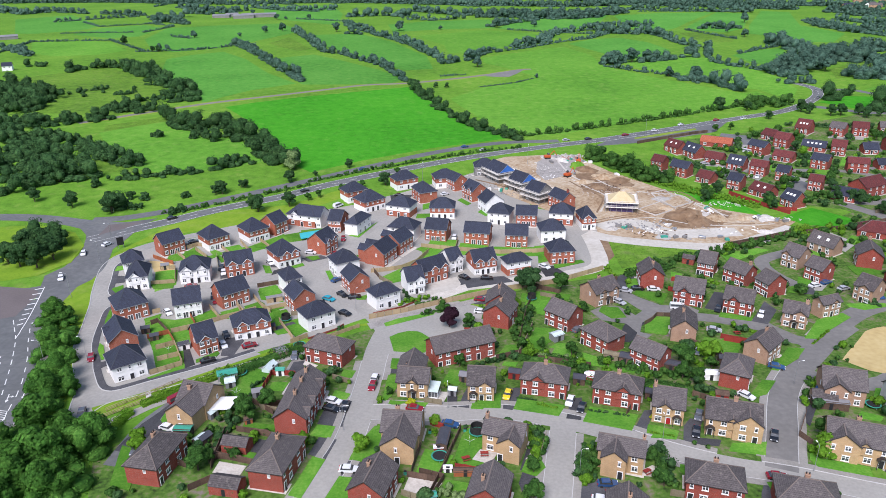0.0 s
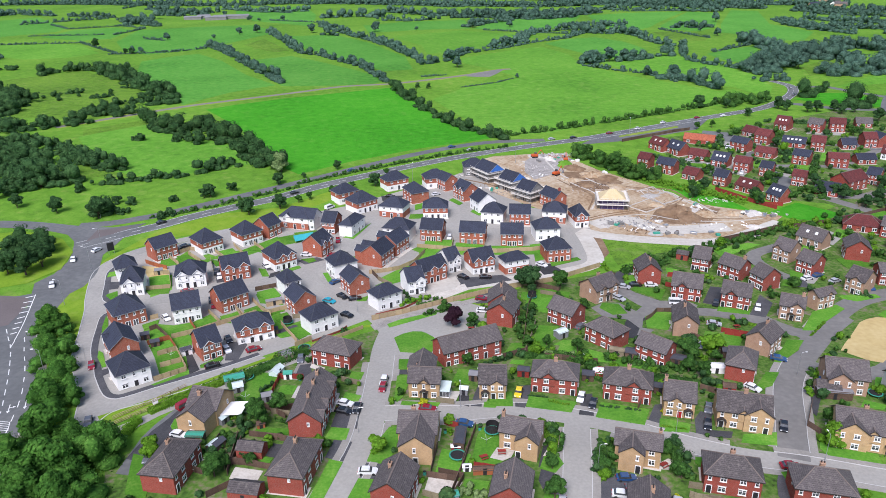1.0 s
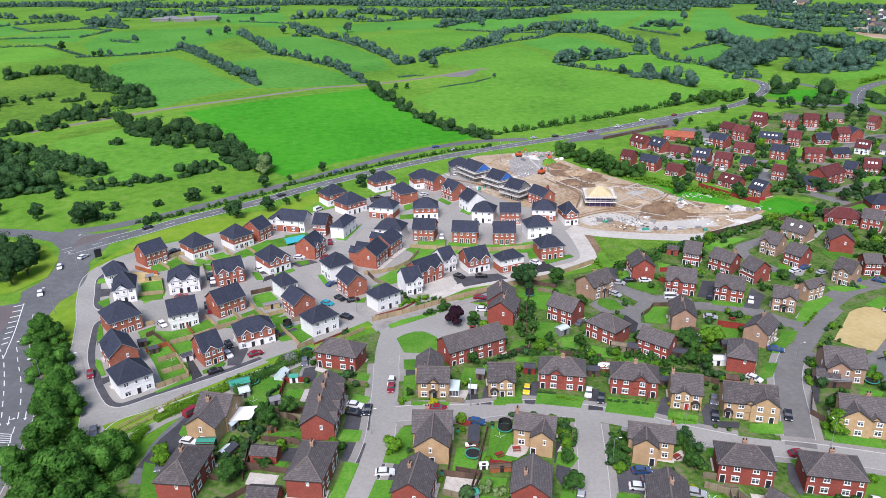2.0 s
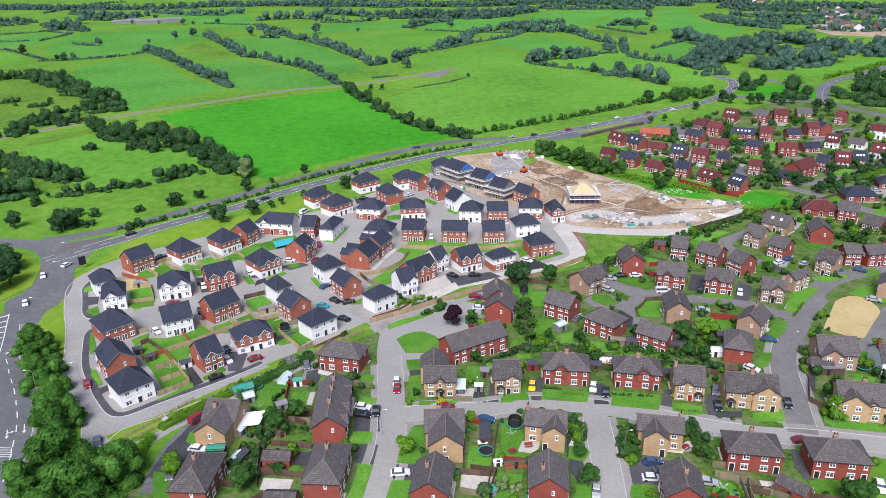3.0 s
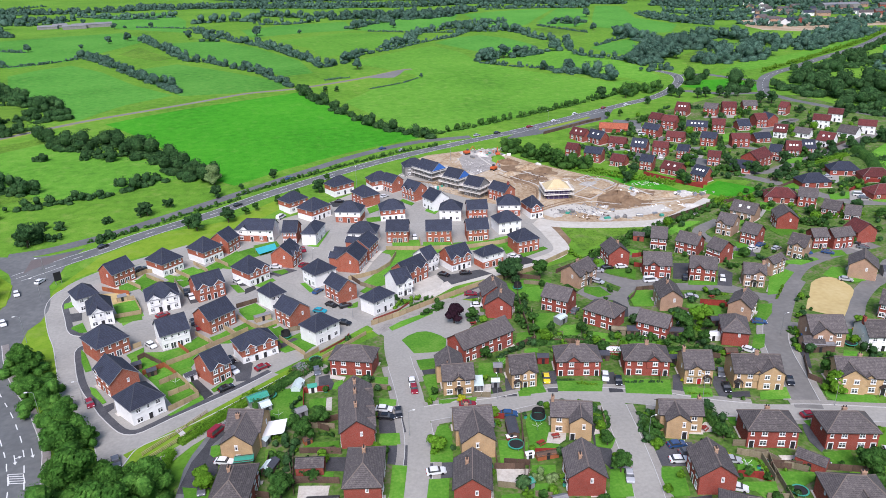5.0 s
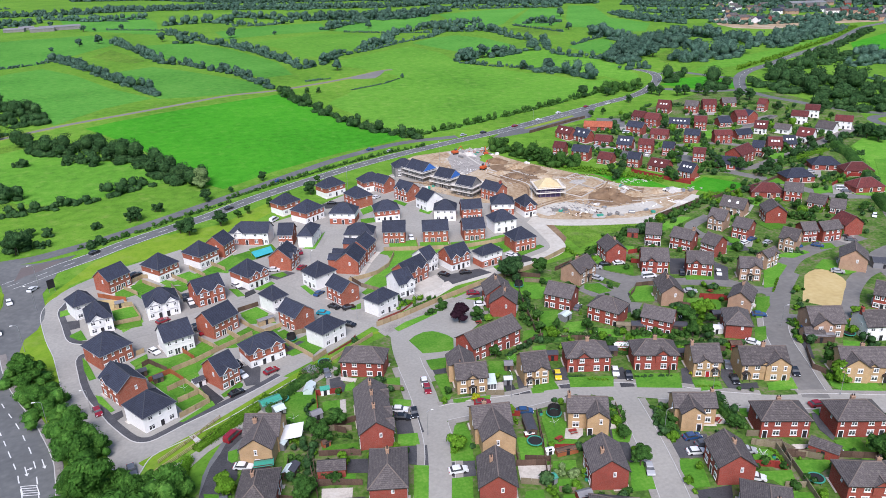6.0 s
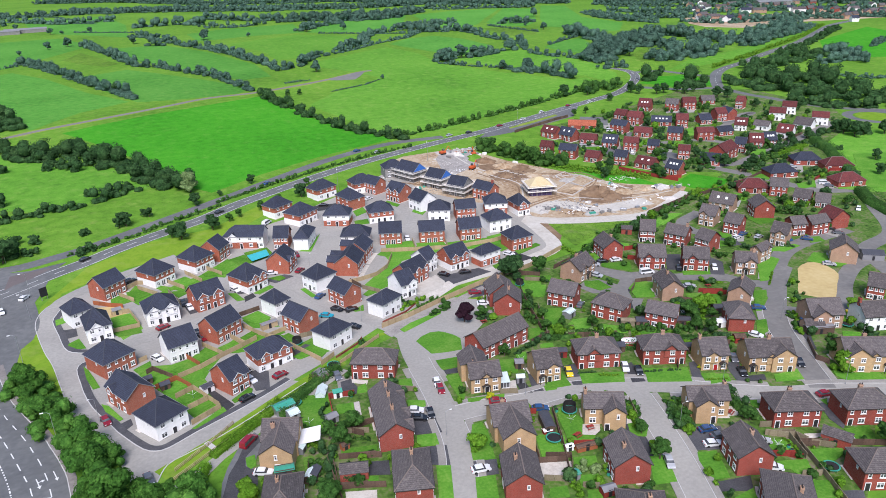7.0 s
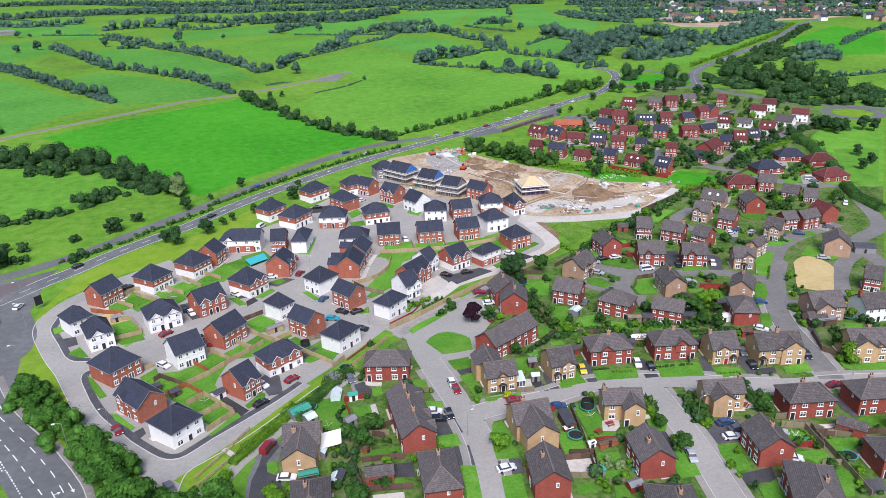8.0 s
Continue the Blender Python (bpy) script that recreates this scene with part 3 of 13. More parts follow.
        ob.rotation_euler = (radians(slope), 0, 0)
    return home


# ---- plants ----
def unit(a):
    return a / (np.linalg.norm(a, axis=1, keepdims=True) + 1e-9)


def leaf_quads(rng, centre, out, size):
    """One small leaf clump at each centre, loosely facing out; gives corners and shading directions."""
    n = unit(out + rng.normal(size=out.shape) * 0.3 + (0, 0, 0.15))
    t = unit(np.cross(n, rng.normal(size=out.shape)))
    b = np.cross(n, t)
    s = size * rng.uniform(0.45, 1.15, (len(out), 1))
    corners = np.stack([centre - t * s - b * s * 0.6, centre + t * s * 0.8 - b * s * 0.8, centre + t * s + b * s * 0.7, centre - t * s * 0.7 + b * s], axis=1)
    shade = unit(out * 0.8 + n * 0.45 + (0, 0, 0.15))
    return corners.reshape(-1, 3), np.repeat(shade, 4, axis=0)


def leaf_mesh(name, v, f, n, leaf):
    me = bpy.data.meshes.new(name)
    me.from_pydata(np.asarray(v).tolist(), [], f)
    me.materials.append(MAT[leaf])
    me.normals_split_custom_set_from_vertices(np.asarray(n).tolist())
    return me


def leaf_cloud(rng, lobes, count, size, light=()):
    """Small leaf clumps over the skins of lobes (x, y, z, rx, rz), each filled by an uneven body; light lobes are leaves alone."""
    v, f, nrm = [], [], []
    for x, y, z, rx, rz in lobes:
        j = len(v)
        for h, w in ((-0.5, 0.75), (0.15, 0.9), (0.66, 0.62)):
            for k in range(7):
                ang = 2 * math.pi * k / 7 + h
                q = rng.uniform(0.86, 0.98)
                v.append((x + rx * w * q * math.cos(ang), y + rx * w * q * math.sin(ang), z + rz * h * q))
                nrm.append((w * math.cos(ang), w * math.sin(ang), h))
        v.append((x, y, z + rz * 0.82))
        nrm.append((0, 0, 1))
        for r in range(2):
            for k in range(7):
                f.append((j + 7 * r + k, j + 7 * r + (k + 1) % 7, j + 7 * r + 7 + (k + 1) % 7, j + 7 * r + 7 + k))
        f += [(j + 14 + k, j + 14 + (k + 1) % 7, j + 21) for k in range(7)]
    every = np.array(list(lobes) + list(light))
    share = every[:, 3] ** 2
    pick = every[rng.choice(len(every), count, p=share / share.sum())]
    d = unit(rng.normal(size=(count, 3)))
    d[:, 2] = np.where(d[:, 2] < -0.4, -d[:, 2], d[:, 2])
    c = pick[:, :3] + d * pick[:, [3, 3, 4]] * rng.uniform(0.88, 1.0, (count, 1))
    lv, ln = leaf_quads(rng, c, d, size)
    j = len(v)
    f += [(j + 4 * k, j + 4 * k + 1, j + 4 * k + 2, j + 4 * k + 3) for k in range(count)]
    return np.vstack([np.array(v), lv]), f, np.vstack([unit(np.array(nrm, dtype=float)), ln])


def tree_meshes(seed, height, spread, leaf, count=420, size=0.42, low=0.3, lobes_n=9):
    rng = np.random.default_rng(seed)
    trunk = Shape()
    fork = height * max(low, 0.12) * 1.25
    trunk.beam((0, 0, -0.2), (0, 0, fork), 0.035 * height, 8, 0.024 * height)
    lobes = [(0, 0, height * (0.5 + low / 2.2), spread * 0.62, height * (0.46 - low / 2.4))]
    for k in range(lobes_n):
        ang = 2 * math.pi * (k + rng.uniform(-0.3, 0.3)) / lobes_n
        rr = spread * rng.uniform(0.42, 0.68)
        z = height * rng.uniform(low + 0.12, 0.8)
        r = spread * rng.uniform(0.28, 0.45)
        lobes.append((rr * math.cos(ang), rr * math.sin(ang), z, r, r * rng.uniform(0.75, 1.0)))
        trunk.beam((0, 0, fork * rng.uniform(0.75, 1.0)), (rr * math.cos(ang) * 0.85, rr * math.sin(ang) * 0.85, z), 0.013 * height, 5, 0.004 * height)
    lobes.append((rng.uniform(-0.2, 0.2) * spread, rng.uniform(-0.2, 0.2) * spread, height * 0.84, spread * 0.36, height * 0.15))
    small = []
    for x, y, z, rx, rz in lobes[1:]:
        for k in range(3):
            p = unit(rng.normal(size=(1, 3)))[0]
            q = rx * rng.uniform(0.35, 0.55)
            small.append((x + p[0] * rx * 0.7, y + p[1] * rx * 0.7, z + abs(p[2]) * rz * 0.7, q, q * 0.85))
    return trunk.mesh("trunk", "bark"), leaf_mesh("crown", *leaf_cloud(rng, lobes, int(count * 1.6), size * 0.8, small), leaf)


TREES = {}


def tree(x, y, kind="mid", height=8.0, turn=None, group=""):
    """A tree or large bush; each kind has three grown shapes that are turned and scaled."""
    spec = {
        "mid": (8.0, 3.3, "leaf_mid", 0.22, "tree", "round-headed broadleaf tree in full green leaf"),
        "dark": (8.0, 3.6, "leaf_dark", 0.1, "tree", "dense dark green hedgerow tree in full leaf"),
        "tall": (11.0, 3.0, "leaf_dark", 0.2, "tree", "tall dark green tree in full leaf"),
        "bush": (3.4, 2.2, "leaf_dark", 0.02, "bush", "dense dark green bush growing in rough grass"),
        "shrub": (2.2, 1.4, "leaf_mid", 0.02, "shrub", "leafy green garden shrub"),
        "light": (3.0, 1.9, "leaf_light", 0.05, "shrub", "light green leafy garden shrub"),
        "willow": (7.5, 3.6, "leaf_grey", 0.1, "tree", "pale grey-green willow tree"),
        "plum": (6.0, 2.7, "leaf_purple", 0.18, "tree", "dark purple-leaved plum tree"),
        "gold": (1.9, 1.2, "leaf_yellow", 0.02, "shrub", "clipped round golden-yellow shrub"),
        "ball": (2.0, 1.25, "leaf_light", 0.02, "shrub", "clipped round bright green shrub"),
        "belt": (8.0, 3.9, "leaf_belt", 0.08, "tree", "bushy roadside tree in full fresh green leaf"),
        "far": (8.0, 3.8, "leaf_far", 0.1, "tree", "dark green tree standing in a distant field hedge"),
    }[kind]
    rng = random.Random(int(x * 131 + y * 977))
    key = (kind, rng.randrange(3))
    if key not in TREES:
        small = spec[0] < 4
        n = {"belt": 2400, "far": 420, "bush": 420, "shrub": 320, "light": 420, "gold": 320, "ball": 320}.get(kind, 1700)
        sz = {"belt": 0.24, "far": 0.6, "bush": 0.32, "shrub": 0.2, "light": 0.22, "gold": 0.15, "ball": 0.15}.get(kind, 0.28)
        TREES[key] = tree_meshes(ord(kind[0]) % 7 + 17 * key[1] + len(kind) * 101, spec[0], spec[1], spec[2], n, sz, spec[3], 5 if small else 9)
    if spec[0] < 4:
        ob = new(spec[4], TREES[key][1])
        ob.matrix_world = pose(x, y, -0.15, 0, 0, rng.uniform(0, 360))
        k = height / spec[0]
        ob.scale = (k * rng.uniform(0.9, 1.15), k * rng.uniform(0.9, 1.15), k)
        return tagged(ob, spec[5], spec[4], group)
    ob = thing("tree", x, y, turn if turn is not None else rng.uniform(0, 360), spec[5], spec[4], group)
    k = height / spec[0]
    ob.scale = (k * rng.uniform(0.92, 1.1), k * rng.uniform(0.92, 1.1), k)
    part("trunk", TREES[key][0], ob)
    part("crown", TREES[key][1], ob)
    return ob


def hedge(points, width, height, leaf="leaf_dark", size=0.35, per_m=9.0, name="hedge", label="dense green hedge", seed=1, ragged=0.35):
    """A hedge along a line of corners: leaf clumps over a humped, uneven body."""
    rng = np.random.default_rng(seed)
    centre, out, v, f, nrm = [], [], [], [], []
    for (x0, y0), (x1, y1) in zip(points, points[1:]):
        d = math.hypot(x1 - x0, y1 - y0)
        ux, uy = (x1 - x0) / d, (y1 - y0) / d
        for k in range(int(d * per_m * 1.4)):
            t = rng.uniform(0, d)
            bulge = 1 + ragged * (noise.noise(Vector((x0 + ux * t, y0 + uy * t, seed)) * (0.35 if height < 2.5 else 0.12)) * 1.7)
            ang = rng.uniform(0, math.pi)
            rad = rng.uniform(0.8, 1.05)
            off, z = math.cos(ang) * width / 2 * bulge * rad, math.sin(ang) ** 0.7 * height * bulge * rad
            centre.append((x0 + ux * t - uy * off, y0 + uy * t + ux * off, max(z, 0.15)))
            out.append((-uy * math.cos(ang), ux * math.cos(ang), math.sin(ang)))
        nx, ny = -uy, ux
        w, h, j = width * 0.36, height * 0.62, len(v)
        for px, py in ((x0, y0), (x1, y1)):
            for k, q in ((1, 0.0), (0.6, 1.0), (-0.6, 1.0), (-1, 0.0)):
                v.append((px + nx * w * k, py + ny * w * k, h * q))
                nrm.append((nx * k, ny * k, 0.3 + q))
        f += [(j, j + 1, j + 5, j + 4), (j + 1, j + 2, j + 6, j + 5), (j + 2, j + 3, j + 7, j + 6), (j, j + 3, j + 2, j + 1), (j + 4, j + 5, j + 6, j + 7)]
    lv, ln = leaf_quads(rng, np.array(centre), np.array(out), size * 0.95)
    j = len(v)
    f += [(j + 4 * k, j + 4 * k + 1, j + 4 * k + 2, j + 4 * k + 3) for k in range(len(centre))]
    me = leaf_mesh(name, np.vstack([np.array(v), lv]), f, np.vstack([unit(np.array(nrm)), ln]), leaf)
    return tagged(new(name, me), label, "hedge", "", "stuff")


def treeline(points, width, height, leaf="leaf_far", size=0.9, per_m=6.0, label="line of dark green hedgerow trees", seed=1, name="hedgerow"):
    """A hedgerow or belt of trees: crowns of uneven size and smaller boughs crowd over a low continuous thicket."""
    rng = np.random.default_rng(seed)
    lobes, boughs, total = [], [], 0.0
    for (x0, y0), (x1, y1) in zip(points, points[1:]):
        d = math.hypot(x1 - x0, y1 - y0)
        total += d
        ux, uy = (x1 - x0) / d, (y1 - y0) / d
        r = min(height * 0.5, max(width * 0.5, 1.2))
        rows = max(1.0, width / (2.2 * r))
        for k in range(max(2, int(d / r * rows))):
            t, off, q = rng.uniform(0, d), rng.uniform(-0.5, 0.5) * max(0.0, width - r), rng.uniform(0.3, 0.55)
            lobes.append((x0 + ux * t - uy * off, y0 + uy * t + ux * off, height * 0.3 * q, r * rng.uniform(0.7, 1.0), height * 0.62 * q))
        for k in range(max(1, int(d / (r * 1.25) * rows))):
            t, off, q = rng.uniform(0, d), rng.uniform(-0.5, 0.5) * max(0.0, width - r), rng.choice((rng.uniform(0.45, 0.8), rng.uniform(0.8, 1.25)))
            R, zc = r * rng.uniform(0.65, 0.95) * (0.4 + 0.55 * q), height * 0.52 * q
            cx, cy = x0 + ux * t - uy * off, y0 + uy * t + ux * off
            lobes.append((cx, cy, zc, R, height * 0.44 * q))
            for a in rng.uniform(0, 6.28, 5):
                b = R * rng.uniform(0.38, 0.6)
                boughs.append((cx + R * 0.62 * math.cos(a), cy + R * 0.62 * math.sin(a), zc + height * q * rng.uniform(-0.12, 0.3), b, b * rng.uniform(0.75, 1.0)))
    v, f, n = leaf_cloud(rng, lobes, int(total * per_m * 1.5), size * 0.75, boughs)
    v[:, 2] = np.maximum(v[:, 2], 0.05)
    return tagged(new(name, leaf_mesh(name, v, f, n, leaf)), label, "hedgerow", "", "stuff")


# ---- ground sheets, roads and pavements ----
def sheet(name, points, z, mat, label, category, kind="structure", thick=0.3):
    s = Shape()
    if name in ("lawn", "driveway", "patio", "paving", "path", "road_patch", "bare_ground", "verge", "pavement", "yard", "road") and mat != "garden":
        KEPT.append(points)
    area = sum(a[0] * b[1] - b[0] * a[1] for a, b in zip(points, points[1:] + points[:1]))
    pts = points if area > 0 else points[::-1]
    s.solid([(x, y, z - thick) for x, y in pts], [(x, y, z) for x, y in pts])
    return tagged(new(name, s.mesh(name, mat)), label, category, "", kind)


def curve(points, step=3.0):
    """A smooth line through the corners."""
    if len(points) < 3:
        return [Vector(p) for p in points]
    p = [Vector(q) for q in points]
    p = [2 * p[0] - p[1]] + p + [2 * p[-1] - p[-2]]
    out = []
    for a, b, c, d in zip(p, p[1:], p[2:], p[3:]):
        n = max(2, int((c - b).length / step))
        for k in range(n):
            t = k / n
            out.append(0.5 * (2 * b + (c - a) * t + (2 * a - 5 * b + 4 * c - d) * t * t + (3 * b - a - 3 * c + d) * t ** 3))
    return out + [p[-2]]


def ribbon(line, lo, hi, z, mat, thick=0.25, shape=None, m=0):
    s = shape or Shape()
    side = []
    for k, q in enumerate(line):
        d = (line[min(k + 1, len(line) - 1)] - line[max(k - 1, 0)]).normalized()
        n = Vector((-d.y, d.x))
        side.append((q + n * lo, q + n * hi))
    for (a, b), (c, d) in zip(side, side[1:]):
        s.solid([(a.x, a.y, z - thick), (c.x, c.y, z - thick), (d.x, d.y, z - thick), (b.x, b.y, z - thick)], [(a.x, a.y, z), (c.x, c.y, z), (d.x, d.y, z), (b.x, b.y, z)], m)
    return s


def road(points, width, mat="asphalt", z=0.05, left=(), right=(), walk_w=1.8, label="grey asphalt residential road", name="road", step=3.0):
    """A carriageway along a smooth line; left and right list the stretches (as shares of its length) that have a raised pavement with a kerb."""
    line = curve(points, step)
    TRACKS.extend((q.x, q.y, width / 2) for q in line)
    ob = tagged(new(name, ribbon(line, -width / 2, width / 2, z, mat).mesh(name, mat)), label, "road", "", "structure")
    for sign, spans in ((1, left), (-1, right)):
        for t0, t1 in spans:
            bit = line[int(t0 * (len(line) - 1)) : int(t1 * (len(line) - 1)) + 1]
            if len(bit) < 2:
                continue
            e = width / 2
            lo, hi = (e + 0.15, e + walk_w) if sign > 0 else (-e - walk_w, -e - 0.15)
            pv = tagged(new("pavement", ribbon(bit, lo, hi, z + 0.09, "pavement").mesh("pavement", "pavement")), "grey concrete pavement beside the road", "pavement", "", "structure")
            lo, hi = (e, e + 0.15) if sign > 0 else (-e - 0.15, -e)
            part("kerb", ribbon(bit, lo, hi, z + 0.1, "kerb").mesh("kerb", "kerb"), pv)
    return ob


def dashes(points, offset, on, off, width=0.15, z=0.056, name="road_marking", label="white painted road marking", first=0.0):
    line = curve(points, 0.5)
    s = Shape()
    run, k = first, 0
    while k < len(line) - 1:
        d = (line[k + 1] - line[k]).length
        if off == 0 or run % (on + off) < on:
            ribbon(line[k : k + 2], offset - width / 2, offset + width / 2, z, "paint", 0.02, s)
        run += d
        k += 1
    return tagged(new(name, s.mesh(name, "paint")), label, "road marking", "", "structure")


# ---- fences, cars and small things ----
def fence(points, height=1.8, mat="wood_new", solid=True, label="", bay=2.4):
    x0, y0 = points[0]
    look_text = label or {"wood_new": "new pale timber garden fence", "wood_old": "dark weathered timber garden fence", "wood_grey": "weathered olive-grey timber garden fence", "fence_red": "red-stained timber garden fence", "wood_orange": "orange-stained timber garden fence", "brick_red": "low red brick wall"}[mat]
    ob = thing("fence", x0, y0, 0, look_text, "fence")
    hh = round(height, 1)
    for (ax, ay), (bx, by) in zip(points, points[1:]):
        d = math.hypot(bx - ax, by - ay)
        n = max(1, round(d / bay))
        w = round(d / n, 1)
        turn = math.atan2(by - ay, bx - ax)
        key = ("fence", mat, hh, w, solid)
        if key not in SHARED:
            panel = Shape()
            e = 0.06
            xs = [-w / 2, -w / 2 + e, w / 2 - e, w / 2]
            if solid:
                zs = [-0.1, 0.3, 0.38, 0.5 * hh, 0.5 * hh + 0.08, hh - 0.35, hh - 0.27, hh - 0.06, hh]
                rows = [[0.07, 0.03, 0.07] if k % 2 == 0 else [0.07, 0.055, 0.07] for k in range(8)]
            else:
                zs = [-0.1, 0.2 * hh, 0.3 * hh, 0.54 * hh, 0.64 * hh, 0.88 * hh, 0.98 * hh, hh]
                rows = [[0.07, 0.05 if k in (1, 3, 5) else 0.0, 0.07] for k in range(7)]
            panel.relief(xs, zs, rows)
            half = Shape().relief(xs, zs, rows)
            j = len(panel.v)
            panel.v += [(-x, -y, z) for x, y, z in half.v]
            panel.f += [tuple(q + j for q in f) for f in half.f]
            panel.m += half.m
            weld = {}
            keep = [weld.setdefault(tuple(round(c, 4) for c in v), k) for k, v in enumerate(panel.v)]
            panel.f = [tuple(keep[q] for q in f) for f in panel.f]
            SHARED[key] = panel.mesh("panel", mat)
        panel = SHARED[key]
        for k in range(n):
            t = (k + 0.5) / n
            part("panel", panel, ob, "", (ax + (bx - ax) * t - x0, ay + (by - ay) * t - y0, 0), turn)
    return ob


CARS = {}


def car(x, y, rot, color="silver", kind="car", group=""):
    """A parked vehicle; it points along its own x."""
    key = (color, kind)
    if key not in CARS:
        L, W, H = {"car": (4.3, 1.78, 1.46), "van": (4.9, 1.95, 1.95), "estate": (4.6, 1.8, 1.6)}[kind]
        a = L / 2
        if kind == "van":
            side = [(-a, 0.35), (-a, 1.1), (-a + 0.08, H - 0.1), (-a + 0.3, H), (a - 1.7, H), (a - 0.85, 1.15), (a - 0.1, 0.95), (a, 0.7), (a, 0.35)]
        else:
            side = [(-a, 0.35), (-a, 0.75), (-a + 0.1, 0.95), (-a + 0.45, 1.0) if kind == "car" else (-a + 0.08, 1.0), (-a + 0.95 if kind == "car" else -a + 0.4, H - 0.04), (-a + 1.3, H), (0.05, H), (0.4, H - 0.06), (a - 1.2, 0.98), (a - 0.3, 0.82), (a, 0.62), (a, 0.35)]
        body, glass = Shape(), Shape()

        def wide(z):
            return W / 2 * (1.0 if z < 0.9 else 1.0 - 0.24 * (z - 0.9) / (H - 0.9))

        n = len(side)
        rows = [[(px, -wide(z) * (0.93 if k in (0, n - 1) or abs(px) > a - 0.05 else 1), z) for k, (px, z) in enumerate(side)], [(px, wide(z) * (0.93 if k in (0, n - 1) or abs(px) > a - 0.05 else 1), z) for k, (px, z) in enumerate(side)]]
        body.poly(rows[0][::-1]).poly(rows[1])
        for k in range(n):
            j = (k + 1) % n
            body.poly([rows[0][k], rows[0][j], rows[1][j], rows[1][k]])
        front, back = (a - 0.98, -a + 0.06) if kind == "van" else (a - 1.22, -a + (0.47 if kind == "car" else 0.1))
        ftop, btop = (a - 1.62, -a + 0.12) if kind == "van" else (0.47, -a + (0.86 if kind == "car" else 0.36))
        z0, z1 = (1.12, H - 0.14) if kind == "van" else (1.0, H - 0.13)
        lo = [(back - 0.03, -wide(z0) - 0.015, z0), (front + 0.03, -wide(z0) - 0.015, z0), (front + 0.03, wide(z0) + 0.015, z0), (back - 0.03, wide(z0) + 0.015, z0)]
        hi = [(btop - 0.03, -wide(z1) - 0.015, z1), (ftop + 0.03, -wide(z1) - 0.015, z1), (ftop + 0.03, wide(z1) + 0.015, z1), (btop - 0.03, wide(z1) + 0.015, z1)]
        glass.solid(lo, hi)
        crown = Shape().solid([(x + (0.02 if x < 0 else -0.02), y * 0.98, z) for x, y, z in hi], [(x + (0.2 if x < 0 else -0.25), y * 0.92, H + 0.02) for x, y, z in hi])
        tyre = Shape()
        tyre.beam((0, -0.1, 0), (0, 0.1, 0), 0.32, 12)
        lamp, tail = Shape(), Shape()
        lamp.box(-0.08, 0.05, -0.2, 0.2, -0.07, 0.07)
        tail.box(-0.04, 0.06, -0.14, 0.14, -0.1, 0.1)
        CARS[key] = (body.mesh("body", "car_" + color), glass.mesh("glasshouse", "glass"), tyre.mesh("wheel", "rubber"), crown.mesh("roof", "car_" + color), lamp.mesh("headlight", "lamp_clear"), tail.mesh("tail_light", "tail"), L, W)
    PARKED.append((x, y, 2.2))
    body, glass, tyre, crown, lamp, tail, L, W = CARS[key]
    ob = thing("van" if kind == "van" else "car", x, y, rot, color + (" van" if kind == "van" else " car" if kind == "car" else " estate car") + " parked on the road or drive", "van" if kind == "van" else "car", group, z=0.05)
    part("body", body, ob)
    part("glasshouse", glass, ob, "dark glass")
    part("roof", crown, ob)
    for px in (-L * 0.31, L * 0.31):
        for py in (-W / 2 + 0.06, W / 2 - 0.06):
            part("wheel", tyre, ob, "", (px, py, 0.32))
    for py in (-W * 0.34, W * 0.34) if y < 190 else ():
        part("headlight", lamp, ob, "", (L / 2 - 0.03, py, 0.68))
        part("tail_light", tail, ob, "", (-L / 2 + 0.01, py, 0.82))
    return ob


def lamp_post(x, y, rot, height=8.0):
    if "lamp_post" not in SHARED:
        s, h = Shape(), Shape()
        s.cyl(0, 0, -0.2, 1.2, 0.09, 0.09, 8).cyl(0, 0, 1.2, 7.6, 0.06, 0.045, 8)
        s.beam((0, 0, 7.6), (0.5, 0, 7.95), 0.04, 6).beam((0.5, 0, 7.95), (1.2, 0, 8.0), 0.035, 6)
        h.box(1.1, 1.75, -0.13, 0.13, 7.95, 8.08)
        SHARED["lamp_post"] = s.mesh("pole", "steel"), h.mesh("lamp_head", "upvc")
    ob = thing("street_lamp", x, y, rot, "grey steel street lamp with a curved arm", "street lamp", "street lamps")
    ob.scale = (height / 8,) * 3
    part("pole", SHARED["lamp_post"][0], ob)
    part("lamp_head", SHARED["lamp_post"][1], ob)
    return ob


